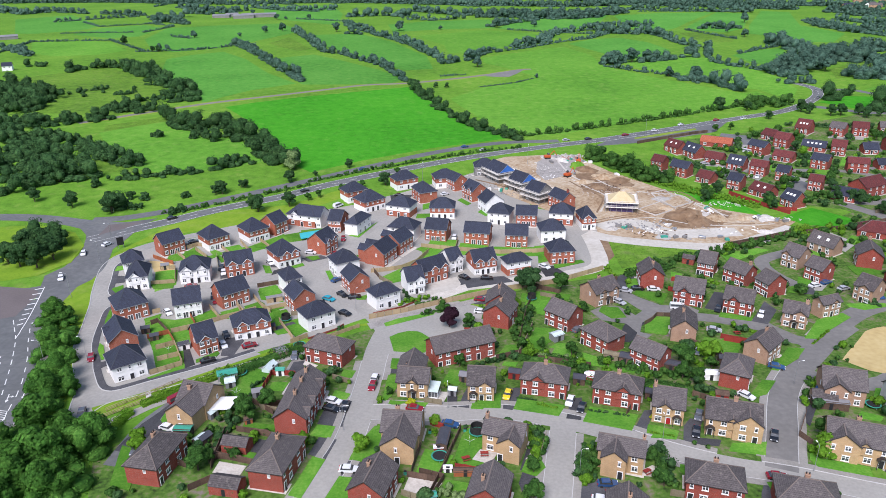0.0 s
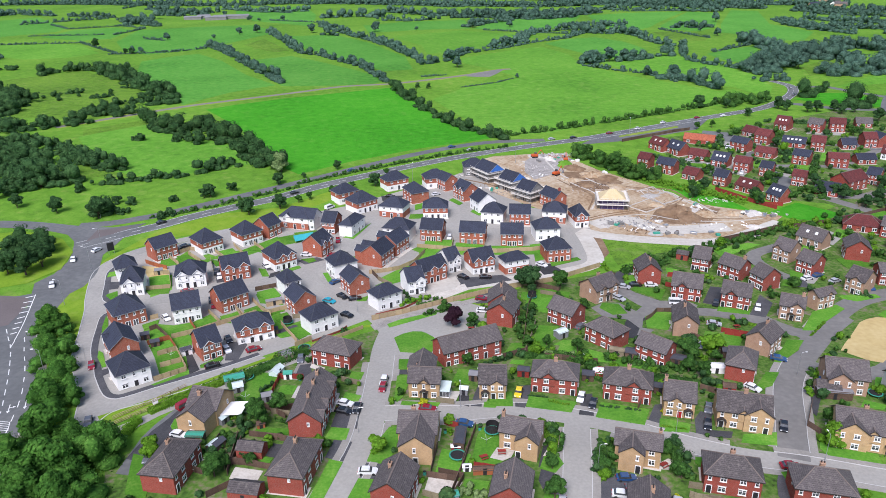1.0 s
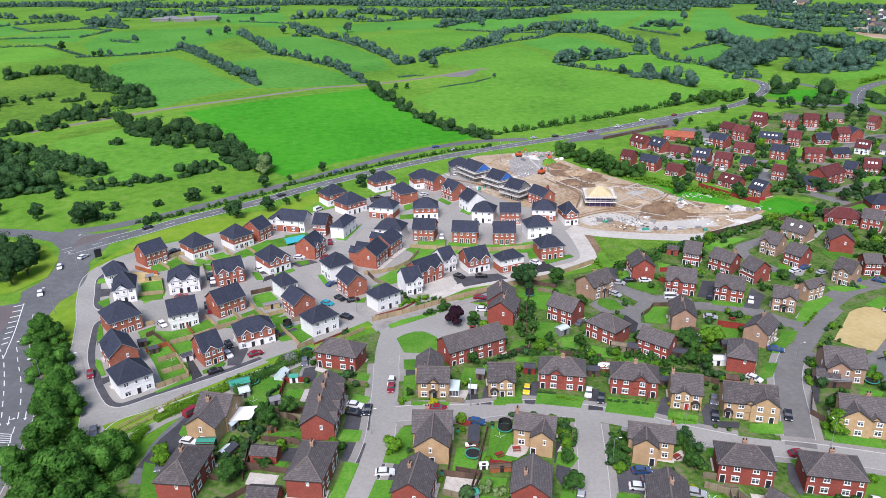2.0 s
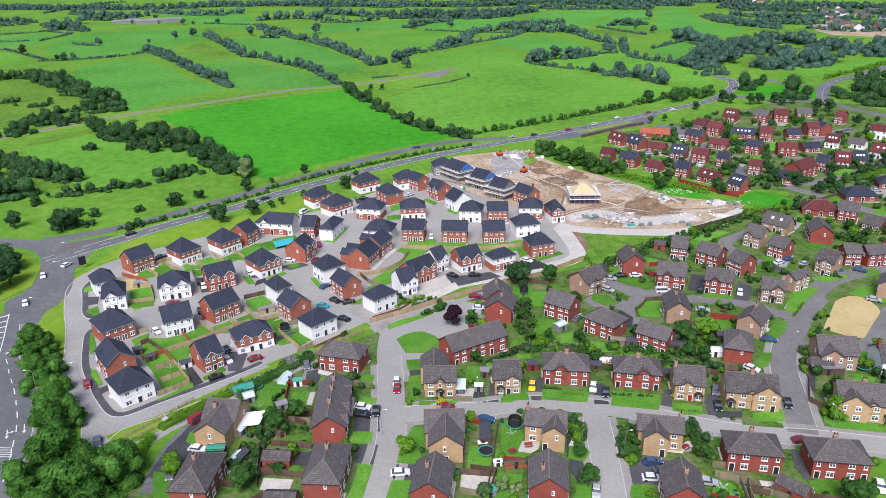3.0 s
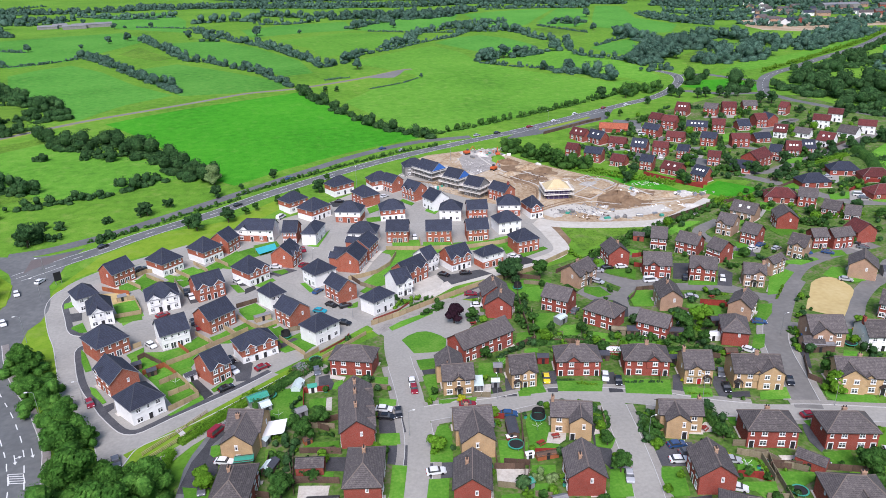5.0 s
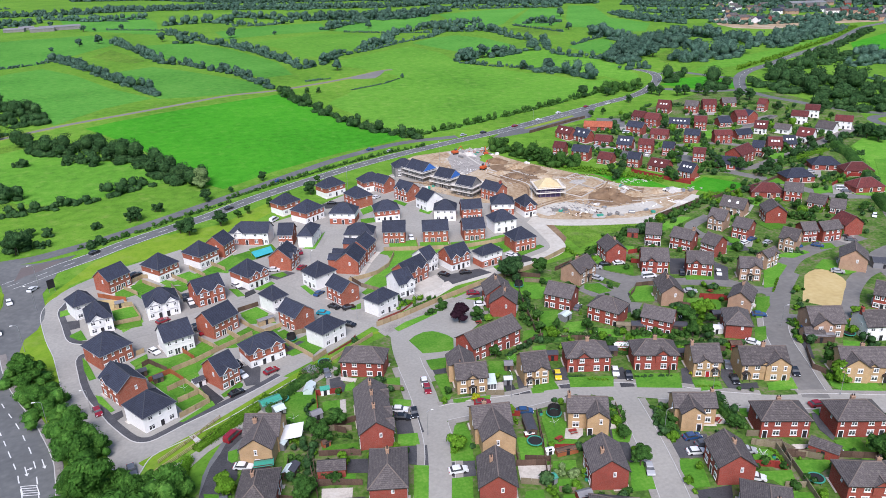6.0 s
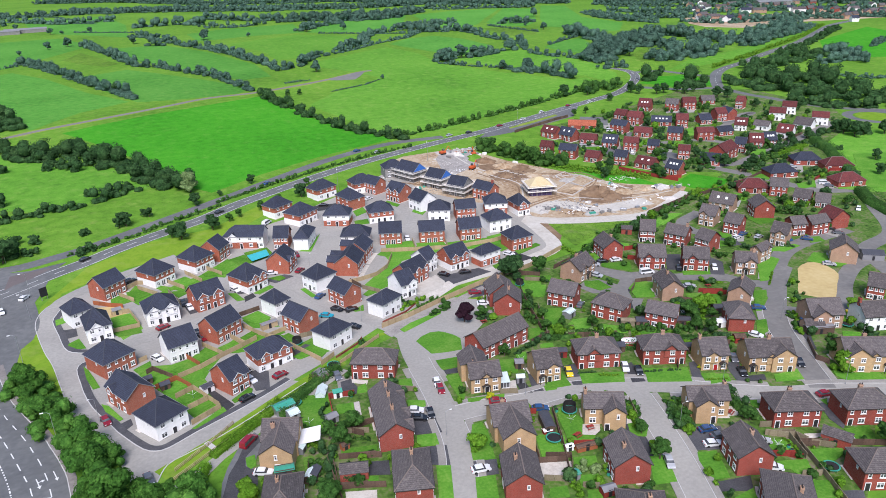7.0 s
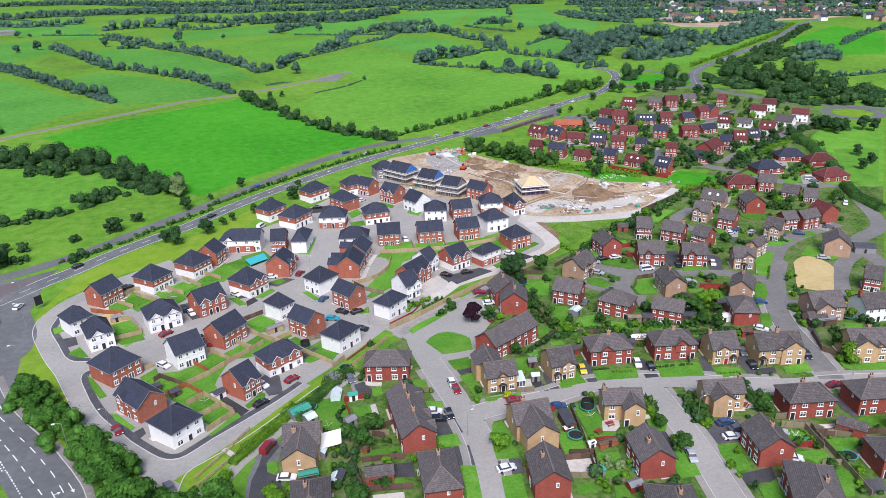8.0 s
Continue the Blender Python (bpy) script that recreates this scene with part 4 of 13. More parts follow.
def shed(x, y, rot, w, d, h=2.1, wall="wood_old", roof="slate_ridge", label="dark timber garden shed", ridge=0.5, name="shed", category="shed"):
    ob = thing(name, x, y, rot, label, category)
    s, r = Shape(), Shape()
    s.box(-w / 2, w / 2, -d / 2, d / 2, -0.1, h)
    for k in (-1, 1):
        tri = [(k * w / 2, -d / 2, h + 0.002), (k * w / 2, d / 2, h + 0.002), (k * w / 2, 0, h + ridge)]
        inn = [(k * (w / 2 - 0.06), p[1], p[2]) for p in tri]
        s.solid(inn, tri) if k > 0 else s.solid(tri, inn)
        ring = [(-w / 2 - 0.15, k * (d / 2 + 0.15), h - 0.08), (w / 2 + 0.15, k * (d / 2 + 0.15), h - 0.08), (w / 2 + 0.15, 0, h + ridge + 0.05), (-w / 2 - 0.15, 0, h + ridge + 0.05)]
        r.slab(ring if k < 0 else ring[::-1], 0.07)
    part("wall", s.mesh("wall", wall), ob)
    part("roof", r.mesh("roof", roof), ob)
    if "shed_door" not in SHARED:
        g = Shape()
        g.box(-0.4, 0.4, -0.05, 0.0, 0.02, 1.8)
        SHARED["shed_door"] = g.mesh("door", "door_dark")
    part("door", SHARED["shed_door"], ob, "", (0, -d / 2, 0))
    return ob


def trampoline(x, y, r=1.8, net=False):
    if "trampoline" not in SHARED:
        mat, rim, leg = Shape(), Shape(), Shape()
        mat.cyl(0, 0, 0.8, 0.84, 1.5, 1.5, 20)
        for k in range(20):
            t0, t1 = 2 * math.pi * k / 20, 2 * math.pi * (k + 1) / 20
            rim.solid([(1.5 * math.cos(t0), 1.5 * math.sin(t0), 0.8), (1.8 * math.cos(t0), 1.8 * math.sin(t0), 0.8), (1.8 * math.cos(t1), 1.8 * math.sin(t1), 0.8), (1.5 * math.cos(t1), 1.5 * math.sin(t1), 0.8)],
                      [(1.5 * math.cos(t0), 1.5 * math.sin(t0), 0.9), (1.8 * math.cos(t0), 1.8 * math.sin(t0), 0.9), (1.8 * math.cos(t1), 1.8 * math.sin(t1), 0.9), (1.5 * math.cos(t1), 1.5 * math.sin(t1), 0.9)])
        leg.cyl(0, 0, -0.05, 0.8, 0.05, 0.05, 6)
        SHARED["trampoline"] = mat.mesh("jumping_mat", "rubber"), rim.mesh("rim_pad", "green_sheet"), leg.mesh("leg", "steel")
    ob = thing("trampoline", x, y, 0, "round black garden trampoline with a green rim on a lawn", "trampoline", "trampolines")
    ob.scale = (r / 1.8,) * 3
    a, b, c = SHARED["trampoline"]
    part("jumping_mat", a, ob)
    part("rim_pad", b, ob)
    for k in range(4):
        part("leg", c, ob, "", (1.6 * math.cos(k * 1.571), 1.6 * math.sin(k * 1.571), 0))
    if net:
        ring = [(math.cos(math.pi * k / 10), math.sin(math.pi * k / 10)) for k in range(20)]
        g = Shape()
        for (ax, ay), (bx, by) in zip(ring, ring[1:] + ring[:1]):
            g.solid([(1.52 * ax, 1.52 * ay, 0.92), (1.56 * ax, 1.56 * ay, 0.92), (1.56 * bx, 1.56 * by, 0.92), (1.52 * bx, 1.52 * by, 0.92)],
                    [(1.4 * ax, 1.4 * ay, 2.5), (1.44 * ax, 1.44 * ay, 2.5), (1.44 * bx, 1.44 * by, 2.5), (1.4 * bx, 1.4 * by, 2.5)])
        part("safety_net", g.mesh("safety_net", "rubber"), ob, "dark safety net")
    return ob


def picnic_table(x, y, rot=0.0):
    if "picnic" not in SHARED:
        top, bench, leg = Shape(), Shape(), Shape()
        for k in range(5):
            top.box(-0.9, 0.9, -0.4 + 0.16 * k, -0.26 + 0.16 * k, 0.7, 0.74)
        bench.box(-0.9, 0.9, -0.13, 0.13, 0.42, 0.46)
        for q in (-0.7, 0.7):
            leg.beam((q, -0.65, 0), (q, -0.2, 0.7), 0.05, 4).beam((q, 0.65, 0), (q, 0.2, 0.7), 0.05, 4).box(q - 0.03, q + 0.03, -0.75, 0.75, 0.36, 0.42)
        SHARED["picnic"] = top.mesh("tabletop", "fence_red"), bench.mesh("bench", "fence_red"), leg.mesh("leg_frame", "wood_old")
    ob = thing("picnic_table", x, y, rot, "red-brown timber picnic table with benches on a patio", "table", z=0.15)
    a, b, c = SHARED["picnic"]
    part("tabletop", a, ob)
    part("bench", b, ob, "", (0, -0.7, 0))
    part("bench", b, ob, "", (0, 0.7, 0))
    part("leg_frame", c, ob)
    return ob


def compost_bin(x, y):
    if "compost_bin" not in SHARED:
        SHARED["compost_bin"] = Shape().cyl(0, 0, 0, 0.85, 0.42, 0.34, 10).mesh("body", "green_sheet"), Shape().cyl(0, 0, 0.85, 0.98, 0.37, 0.2, 10).mesh("lid", "rubber")
    ob = thing("compost_bin", x, y, 0, "dark green plastic garden compost bin", "compost bin", "compost bins")
    part("body", SHARED["compost_bin"][0], ob)
    part("lid", SHARED["compost_bin"][1], ob)


def clothes_dryer(x, y, rot=0.0):
    if "clothes_dryer" not in SHARED:
        SHARED["clothes_dryer"] = Shape().cyl(0, 0, 0, 1.9, 0.03, 0.03, 6).mesh("pole", "steel"), Shape().beam((0, 0, 1.2), (1.2, 0, 1.9), 0.025, 4).mesh("arm", "upvc")
    ob = thing("clothes_dryer", x, y, rot, "rotary clothes dryer standing on a lawn", "clothes dryer", "clothes dryers")
    part("pole", SHARED["clothes_dryer"][0], ob)
    for k in range(4):
        part("arm", SHARED["clothes_dryer"][1], ob, "", (0, 0, 0), k * math.pi / 2)


# ---- ground, fields and roads ----
ground = Shape()
ground.poly([(-6000, -3000, 0), (6000, -3000, 0), (6000, 9000, 0), (-6000, 9000, 0)])
tagged(new("ground", ground.mesh("ground", "grass")), "rough green grassland reaching the horizon", "ground", "", "structure")
sheet('field', [(-158.3, 525.7), (-141.0, 540.1), (-106.6, 561.1), (-66.5, 579.0), (-22.2, 598.9), (-9.6, 546.7), (5.0, 485.0), (22.9, 449.3), (38.2, 417.6), (14.7, 407.2), (-7.8, 397.7), (-45.5, 373.8), (-69.7, 353.0), (-79.1, 366.3), (-101.2, 419.0), (-124.0, 468.3)], 0.0204, 'field', 'bright green pasture field', 'field')
sheet('field', [(40.3, 420.1), (30.7, 452.3), (14.6, 511.0), (7.0, 543.4), (35.6, 589.3), (70.7, 613.1), (83.9, 641.3), (63.7, 693.4), (45.2, 725.3), (45.2, 761.8), (92.5, 805.3), (142.3, 843.7), (160.6, 773.6), (157.2, 690.0), (181.3, 631.2), (205.7, 586.0), (227.0, 546.5), (242.3, 552.2), (243.9, 505.7), (201.5, 491.4), (157.2, 474.7), (114.1, 452.5), (73.5, 426.3)], 0.0210, 'meadow', 'grazed yellow-green pasture field', 'field')
sheet('field', [(180.7, 709.4), (214.9, 732.9), (262.4, 756.4), (274.7, 725.6), (285.2, 668.5), (288.2, 611.1), (276.6, 558.7), (251.5, 515.4), (246.2, 561.6), (236.2, 570.0), (205.1, 628.7), (184.1, 679.9)], 0.0216, 'meadow', 'grazed yellow-green pasture field', 'field')
sheet('field', [(153.1, 869.1), (188.2, 910.7), (226.2, 923.6), (247.5, 872.6), (253.3, 803.5), (241.2, 763.4), (198.3, 734.9), (177.1, 780.5)], 0.0222, 'hazed_field', 'distant green pasture field tinted with haze', 'field')
sheet('field', [(-294.8, 794.5), (-274.8, 828.6), (-248.7, 849.6), (-206.4, 783.8), (-160.4, 683.3), (-123.2, 623.8), (-155.2, 594.4), (-170.8, 566.1), (-179.8, 544.2), (-203.2, 598.9), (-265.4, 694.5)], 0.0228, 'hazed_field', 'distant green pasture field tinted with haze', 'field')
sheet('field', [(-181.5, 780.8), (-138.1, 811.3), (-108.0, 771.9), (-54.6, 688.9), (-31.1, 638.0), (-39.8, 615.6), (-87.9, 614.7), (-117.2, 617.6), (-153.1, 699.7)], 0.0234, 'hazed_field', 'distant green pasture field tinted with haze', 'field')
sheet('field', [(-170.7, 1018.2), (-109.0, 1023.0), (-56.4, 916.2), (-12.8, 782.0), (-5.3, 694.0), (-32.0, 686.4), (-86.1, 791.1), (-127.3, 869.7), (-160.6, 931.1)], 0.0240, 'hazed_field', 'distant green pasture field tinted with haze', 'field')
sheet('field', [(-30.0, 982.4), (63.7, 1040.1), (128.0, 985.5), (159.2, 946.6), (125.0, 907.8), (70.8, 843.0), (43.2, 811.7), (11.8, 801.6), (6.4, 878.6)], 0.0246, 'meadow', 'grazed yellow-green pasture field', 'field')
sheet('field', [(-77.9, 1148.5), (-17.3, 1194.8), (83.1, 1206.3), (81.7, 1068.9), (8.4, 1065.0), (-63.1, 1037.9)], 0.0252, 'hazed_field', 'distant green pasture field tinted with haze', 'field')
sheet('field', [(84.3, 1060.3), (127.9, 1197.8), (210.4, 1257.2), (290.6, 1275.6), (231.5, 1084.8), (170.5, 1014.9), (112.0, 1047.7)], 0.0258, 'hazed_field', 'distant green pasture field tinted with haze', 'field')
sheet('field', [(292.2, 1240.6), (366.7, 1271.6), (468.7, 1274.1), (369.9, 1104.2), (329.0, 1026.8), (272.3, 962.6), (271.1, 1077.9)], 0.0264, 'hazed_field', 'distant green pasture field tinted with haze', 'field')
sheet('field', [(347.3, 1039.7), (474.9, 1272.8), (513.1, 1229.3), (417.0, 1011.9), (374.4, 960.2), (348.9, 993.0)], 0.0270, 'hazed_field', 'distant green pasture field tinted with haze', 'field')
sheet('field', [(439.5, 1048.2), (553.3, 1280.5), (587.2, 1248.7), (505.8, 1036.5), (509.9, 925.0), (453.4, 843.0), (416.9, 848.2), (417.0, 907.2), (396.7, 942.9)], 0.0276, 'hazed_field', 'distant green pasture field tinted with haze', 'field')
sheet('field', [(301.5, 751.5), (337.7, 782.8), (376.4, 801.7), (352.8, 736.6), (322.5, 681.9), (301.5, 695.3)], 0.0282, 'hazed_field', 'distant green pasture field tinted with haze', 'field')
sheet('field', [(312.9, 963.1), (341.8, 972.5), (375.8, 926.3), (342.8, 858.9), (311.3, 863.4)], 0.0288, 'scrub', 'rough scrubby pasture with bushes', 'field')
sheet('field', [(-774.4, 1370.1), (-712.2, 1457.4), (-555.4, 1223.7), (-544.2, 1157.6), (-593.3, 1099.6), (-630.0, 1105.4)], 0.0294, 'hazed_field', 'distant green pasture field tinted with haze', 'field')
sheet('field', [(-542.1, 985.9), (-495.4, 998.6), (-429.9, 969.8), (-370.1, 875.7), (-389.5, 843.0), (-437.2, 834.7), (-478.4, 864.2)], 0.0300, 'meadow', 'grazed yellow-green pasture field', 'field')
sheet('field', [(-528.7, 1172.6), (-476.0, 1209.6), (-429.3, 1155.7), (-417.9, 1035.0), (-450.6, 1018.9), (-531.3, 1074.5)], 0.0306, 'hazed_field', 'distant green pasture field tinted with haze', 'field')
sheet('field', [(-395.8, 997.2), (-419.9, 1154.1), (-341.0, 1185.8), (-253.7, 1198.9), (-196.0, 1075.0), (-230.4, 972.7), (-259.1, 887.5), (-308.4, 852.3), (-352.3, 900.1)], 0.0312, 'hazed_field', 'distant green pasture field tinted with haze', 'field')
sheet('field', [(-364.4, 1571.9), (-334.1, 1597.7), (-227.1, 1606.1), (-174.7, 1372.5), (-157.0, 1153.4), (-268.8, 1273.5), (-326.9, 1404.1)], 0.0318, 'hazed_field', 'distant green pasture field tinted with haze', 'field')
sheet('field', [(349.8, 650.8), (396.7, 693.8), (409.4, 686.9), (356.5, 616.9), (331.4, 601.5)], 0.0324, 'scrub', 'rough scrubby pasture with bushes', 'field')
sheet('field', [(321.3, 548.8), (377.7, 593.7), (408.9, 606.6), (464.2, 627.1), (512.1, 651.3), (587.8, 695.2), (679.8, 759.4), (693.3, 751.0), (586.8, 677.2), (520.4, 636.2), (462.2, 600.4), (417.7, 581.1), (374.6, 560.7)], 0.0330, 'meadow', 'grazed yellow-green pasture field', 'field')
sheet('field', [(267.1, 507.8), (298.2, 528.0), (319.6, 523.8), (325.1, 494.5), (309.9, 474.3), (295.8, 475.6), (280.8, 482.6)], 0.0336, 'field', 'bright green pasture field', 'field')
sheet('field', [(613.2, 927.5), (668.7, 953.6), (714.3, 900.7), (818.7, 917.1), (900.2, 906.7), (928.2, 862.1), (835.7, 779.1), (768.8, 786.5), (697.8, 797.4), (634.7, 795.6), (596.4, 780.1), (565.0, 815.0), (572.3, 860.2)], 0.0342, 'soil', 'dusty built-up ground at the edge of town', 'field')
sheet('field', [(-222.1, 470.0), (-191.2, 498.3), (-132.4, 424.1), (-103.6, 392.2), (-108.6, 367.4), (-156.3, 357.2), (-184.9, 360.5)], 0.0252, 'scrub', 'rough scrubby pasture with bushes', 'field')
sheet('field', [(-395.1, 675.2), (-332.2, 737.8), (-237.3, 629.4), (-206.7, 529.5), (-232.9, 502.1), (-296.4, 516.7)], 0.0256, 'scrub', 'rough scrubby pasture with bushes', 'field')
sheet('field', [(-218.2, 450.2), (-185.5, 480.4), (-115.7, 414.4), (-94.0, 376.1), (-140.9, 352.4), (-179.7, 375.8)], 0.036, 'meadow', 'bright green pasture field', 'field')
sheet('field', [(575.4, 636.9), (723.1, 710.3), (693.8, 616.4), (563.8, 510.3), (488.9, 537.4)], 0.0264, 'field', 'bright green pasture field', 'field')
sheet('field', [(244.9, 305.1), (292.7, 334.4), (308.0, 301.3), (218.0, 227.8), (203.3, 235.1), (231.2, 273.3)], 0.0268, 'meadow', 'bright green pasture field', 'field')
sheet('pavement', [(-68.0, 287.7), (-41.2, 301.8), (2.0, 336.8), (17.4, 352.6), (36.5, 292.6), (63.5, 276.2), (54.7, 234.6), (39.5, 223.5), (4.2, 212.4), (-15.3, 201.3), (-27.5, 194.1), (-41.4, 183.8), (-55.4, 174.9), (-77.8, 158.1), (-89.8, 152.9), (-97.8, 160.4), (-111.4, 192.6), (-122.9, 230.9), (-120.5, 252.7), (-101.6, 264.5), (-82.7, 278.7)], 0.03, 'asphalt', 'grey tarmac between the new houses', 'paved ground')
estate_lawn = [(-70.7, 143.4), (-61.8, 160.4), (-41.7, 176.1), (-28.3, 185.6), (-6.6, 194.6), (24.3, 214.2), (61.3, 224.7), (78.3, 243.2), (135.8, 262.1), (199.6, 301.4), (266.8, 324.5), (218.0, 227.8), (45.4, 86.8), (52.3, 76.9), (-69.8, 103.7), (-79.3, 130.1)]
sheet("garden_ground", estate_lawn, 0.02, "garden", "rough green ground of the older estate gardens", "garden")
sheet('lawn', [(131.4, 404.6), (194.7, 426.6), (276.2, 467.8), (323.7, 448.0), (328.5, 372.5), (298.4, 331.2), (238.3, 294.8), (224.8, 254.1), (176.8, 248.2), (165.5, 284.1), (141.2, 296.4), (117.2, 338.2)], 0.0426, 'garden', 'green gardens of the red-roofed estate', 'lawn')
sheet('bare_ground', [(16.2, 363.8), (32.4, 376.6), (53.8, 379.1), (70.3, 374.3), (80.4, 345.6), (98.8, 314.7), (112.4, 288.4), (138.8, 271.4), (119.5, 252.0), (88.1, 248.9), (57.1, 255.0), (57.7, 277.7), (40.9, 289.8), (25.2, 312.1)], 0.058, 'soil', 'bare sandy soil of a building site', 'bare ground')
sheet('bare_ground', [(89.3, 282.3), (98.5, 288.0), (117.8, 282.7), (106.6, 266.1), (91.1, 265.9), (83.7, 272.3)], 0.0734, 'mud', 'churned brown earth', 'bare ground')
sheet('bare_ground', [(62.8, 343.0), (79.7, 343.6), (87.3, 322.8), (73.3, 307.8), (61.8, 315.5)], 0.0738, 'mud', 'churned brown earth', 'bare ground')
sheet('bare_ground', [(53.1, 260.6), (59.3, 254.4), (58.3, 239.4), (53.3, 232.1), (52.0, 243.9)], 0.0642, 'mud', 'churned brown earth', 'bare ground')
sheet('grass', [(59.7, 255.6), (81.6, 250.5), (102.2, 247.8), (137.0, 264.0), (96.5, 241.6), (75.9, 237.8), (58.3, 228.1), (58.3, 245.3)], 0.06, 'scrub', 'rough flowering grass between the estates', 'grass')
road([(-9.3, 211.3), (5.0, 215.8), (21.8, 219.5), (39.8, 224.4), (50.7, 231.1), (53.0, 246.7), (53.1, 260.6)], 6, mat='haul', z=0.07, label='dusty pale haul road')
road([(52.6, 262.8), (62.1, 255.7), (83.3, 248.8), (104.3, 247.2), (134.7, 264.6)], 7, mat='haul', z=0.075, label='dusty pale haul road')
road([(59.3, 267.9), (73.9, 273.4), (86.2, 260.8), (111.8, 261.1)], 9, mat='haul', z=0.06, label='dusty pale haul road')
road([(47.7, 360.5), (62.2, 368.1), (66.4, 355.2)], 9, mat='haul', z=0.07, label='dusty pale haul road')
road([(-84.9, 276.8), (-104.1, 266.2), (-114.4, 259.2), (-121.1, 251.4), (-123.6, 243.0)], 5.0, mat='pale_road', z=0.06, label='pale grey estate road')
LOOP_OUT = [(-124.6, 249.0), (-126.4, 244.5), (-126.5, 235.0), (-121.5, 217.5), (-117.6, 207.1), (-113.7, 194.0), (-108.4, 177.0), (-103.0, 167.5), (-98.6, 160.2), (-95.5, 152.5), (-93.3, 145.2)]
LOOP_UP = [(-120.4, 246.0), (-121.4, 241.0), (-121.7, 236.0), (-118.5, 225.4), (-115.9, 216.8), (-113.3, 213.0), (-109.5, 211.2)]
LOOP_IN = [(-107.5, 206.3), (-109.8, 205.6), (-110.8, 202.2), (-108.6, 193.0), (-105.0, 181.6), (-100.0, 171.8), (-95.6, 164.2), (-91.9, 158.7), (-89.1, 156.9), (-86.0, 157.2), (-80.0, 160.9), (-71.6, 165.4), (-62.6, 170.6), (-55.5, 175.5)]
LOOP_SOUTH = [(-89.2, 143.8), (-88.0, 147.0), (-86.9, 150.0), (-84.7, 152.3), (-77.6, 155.7), (-70.9, 159.8), (-61.5, 166.2), (-52.0, 172.8)]
smooth_loop = [tuple(q) for part_line in (curve(LOOP_OUT), curve(LOOP_SOUTH), curve(LOOP_IN)[::-1], curve(LOOP_UP)[::-1]) for q in part_line]
sheet('road', smooth_loop, 0.0585, 'pale_road', 'pale grey estate loop road', 'road')
for name_line, lo, hi in ((LOOP_OUT, 0.0, 0.22), (LOOP_SOUTH, -0.22, 0.0)):
    tagged(new("kerb", ribbon(curve(name_line), lo, hi, 0.17, "kerb").mesh("kerb", "kerb")), "pale concrete kerb along the estate road", "kerb", "", "structure")
for name_line in (LOOP_UP, LOOP_IN):
    foot = tagged(new("pavement", ribbon(curve(name_line), 0.22, 2.0, 0.14, "dark_asphalt").mesh("pavement", "dark_asphalt")), "dark new asphalt footway beside the estate road", "pavement", "", "structure")
    part("kerb", ribbon(curve(name_line), 0.0, 0.22, 0.17, "kerb").mesh("kerb", "kerb"), foot)
road([(-50.5, 231.9), (-64.2, 224.5), (-79.7, 218.3), (-96.0, 213.3), (-115.1, 208.2)], 5.5, mat='pale_road', z=0.062, label='pale grey estate road')
road([(-18.7, 183.3), (-24.0, 195.1), (-33.4, 209.0), (-41.1, 222.7), (-45.2, 234.9), (-40.3, 250.5), (-34.2, 269.3), (-28.2, 286.1), (-18.1, 297.9)], 6.0, mat='pale_road', z=0.064, label='pale grey estate road')
road([(-32.6, 278.5), (-11.0, 274.8), (7.4, 272.6), (28.1, 269.2), (50.2, 262.7)], 5.5, mat='pale_road', z=0.066, label='pale grey estate road')
road([(-7.1, 329.9), (3.8, 311.1), (9.7, 292.0), (8.5, 272.3)], 5.5, mat='pale_road', z=0.068, label='pale grey estate road')
road([(-19.6, 188.7), (-21.3, 175.8), (-21.5, 160.0), (-22.0, 146.3), (-23.2, 134.5), (-26.1, 123.7), (-28.9, 115.8), (-31.1, 107.1)], 6.5, z=0.07, left=[(0.25, 0.42), (0.65, 1.0)], right=[(0.3, 1.0)], label='grey asphalt estate road')
road([(-19.8, 187.0), (-10.5, 192.6), (-1.7, 192.3), (1.3, 186.1)], 7, z=0.072, label='grey asphalt cul-de-sac')
road([(-22.1, 145.6), (-12.6, 145.8), (-1.5, 144.6), (11.7, 145.0), (25.1, 141.4), (37.6, 136.0), (48.8, 129.5), (60.3, 124.3), (72.4, 120.6), (85.6, 115.4), (98.1, 110.9)], 6.0, z=0.074, left=[(0.05, 0.68), (0.76, 1.0)], right=[(0.05, 0.36), (0.47, 1.0)], label='grey asphalt estate road')
road([(26.3, 140.6), (24.2, 128.9), (21.5, 116.6), (18.9, 106.7), (15.9, 96.7)], 6.0, z=0.076, left=[(0.1, 1.0)], right=[(0.1, 1.0)], label='grey asphalt estate road')
road([(70.2, 122.7), (75.1, 134.7), (81.5, 149.8), (89.0, 160.8), (101.0, 174.0), (114.4, 187.2), (126.8, 195.5), (143.6, 200.1), (161.8, 202.8)], 6.5, mat='estate_asphalt', z=0.078, left=[(0.05, 0.4), (0.5, 0.6)], right=[(0.05, 0.32)], label='grey asphalt estate road')
road([(89.8, 160.6), (97.0, 155.5), (109.4, 155.2), (122.7, 166.8), (136.0, 175.4), (147.4, 179.0)], 5.5, mat='estate_asphalt', z=0.079, label='grey asphalt estate road')
road([(103.0, 175.5), (95.5, 177.3), (89.4, 186.1), (76.3, 191.0), (62.3, 194.5), (54.4, 208.0)], 5.0, mat='estate_asphalt', z=0.08, label='grey asphalt cul-de-sac')
road([(61.1, 196.1), (51.8, 186.1), (49.6, 177.2)], 4.5, mat='dark_asphalt', z=0.081, label='dark asphalt drive')
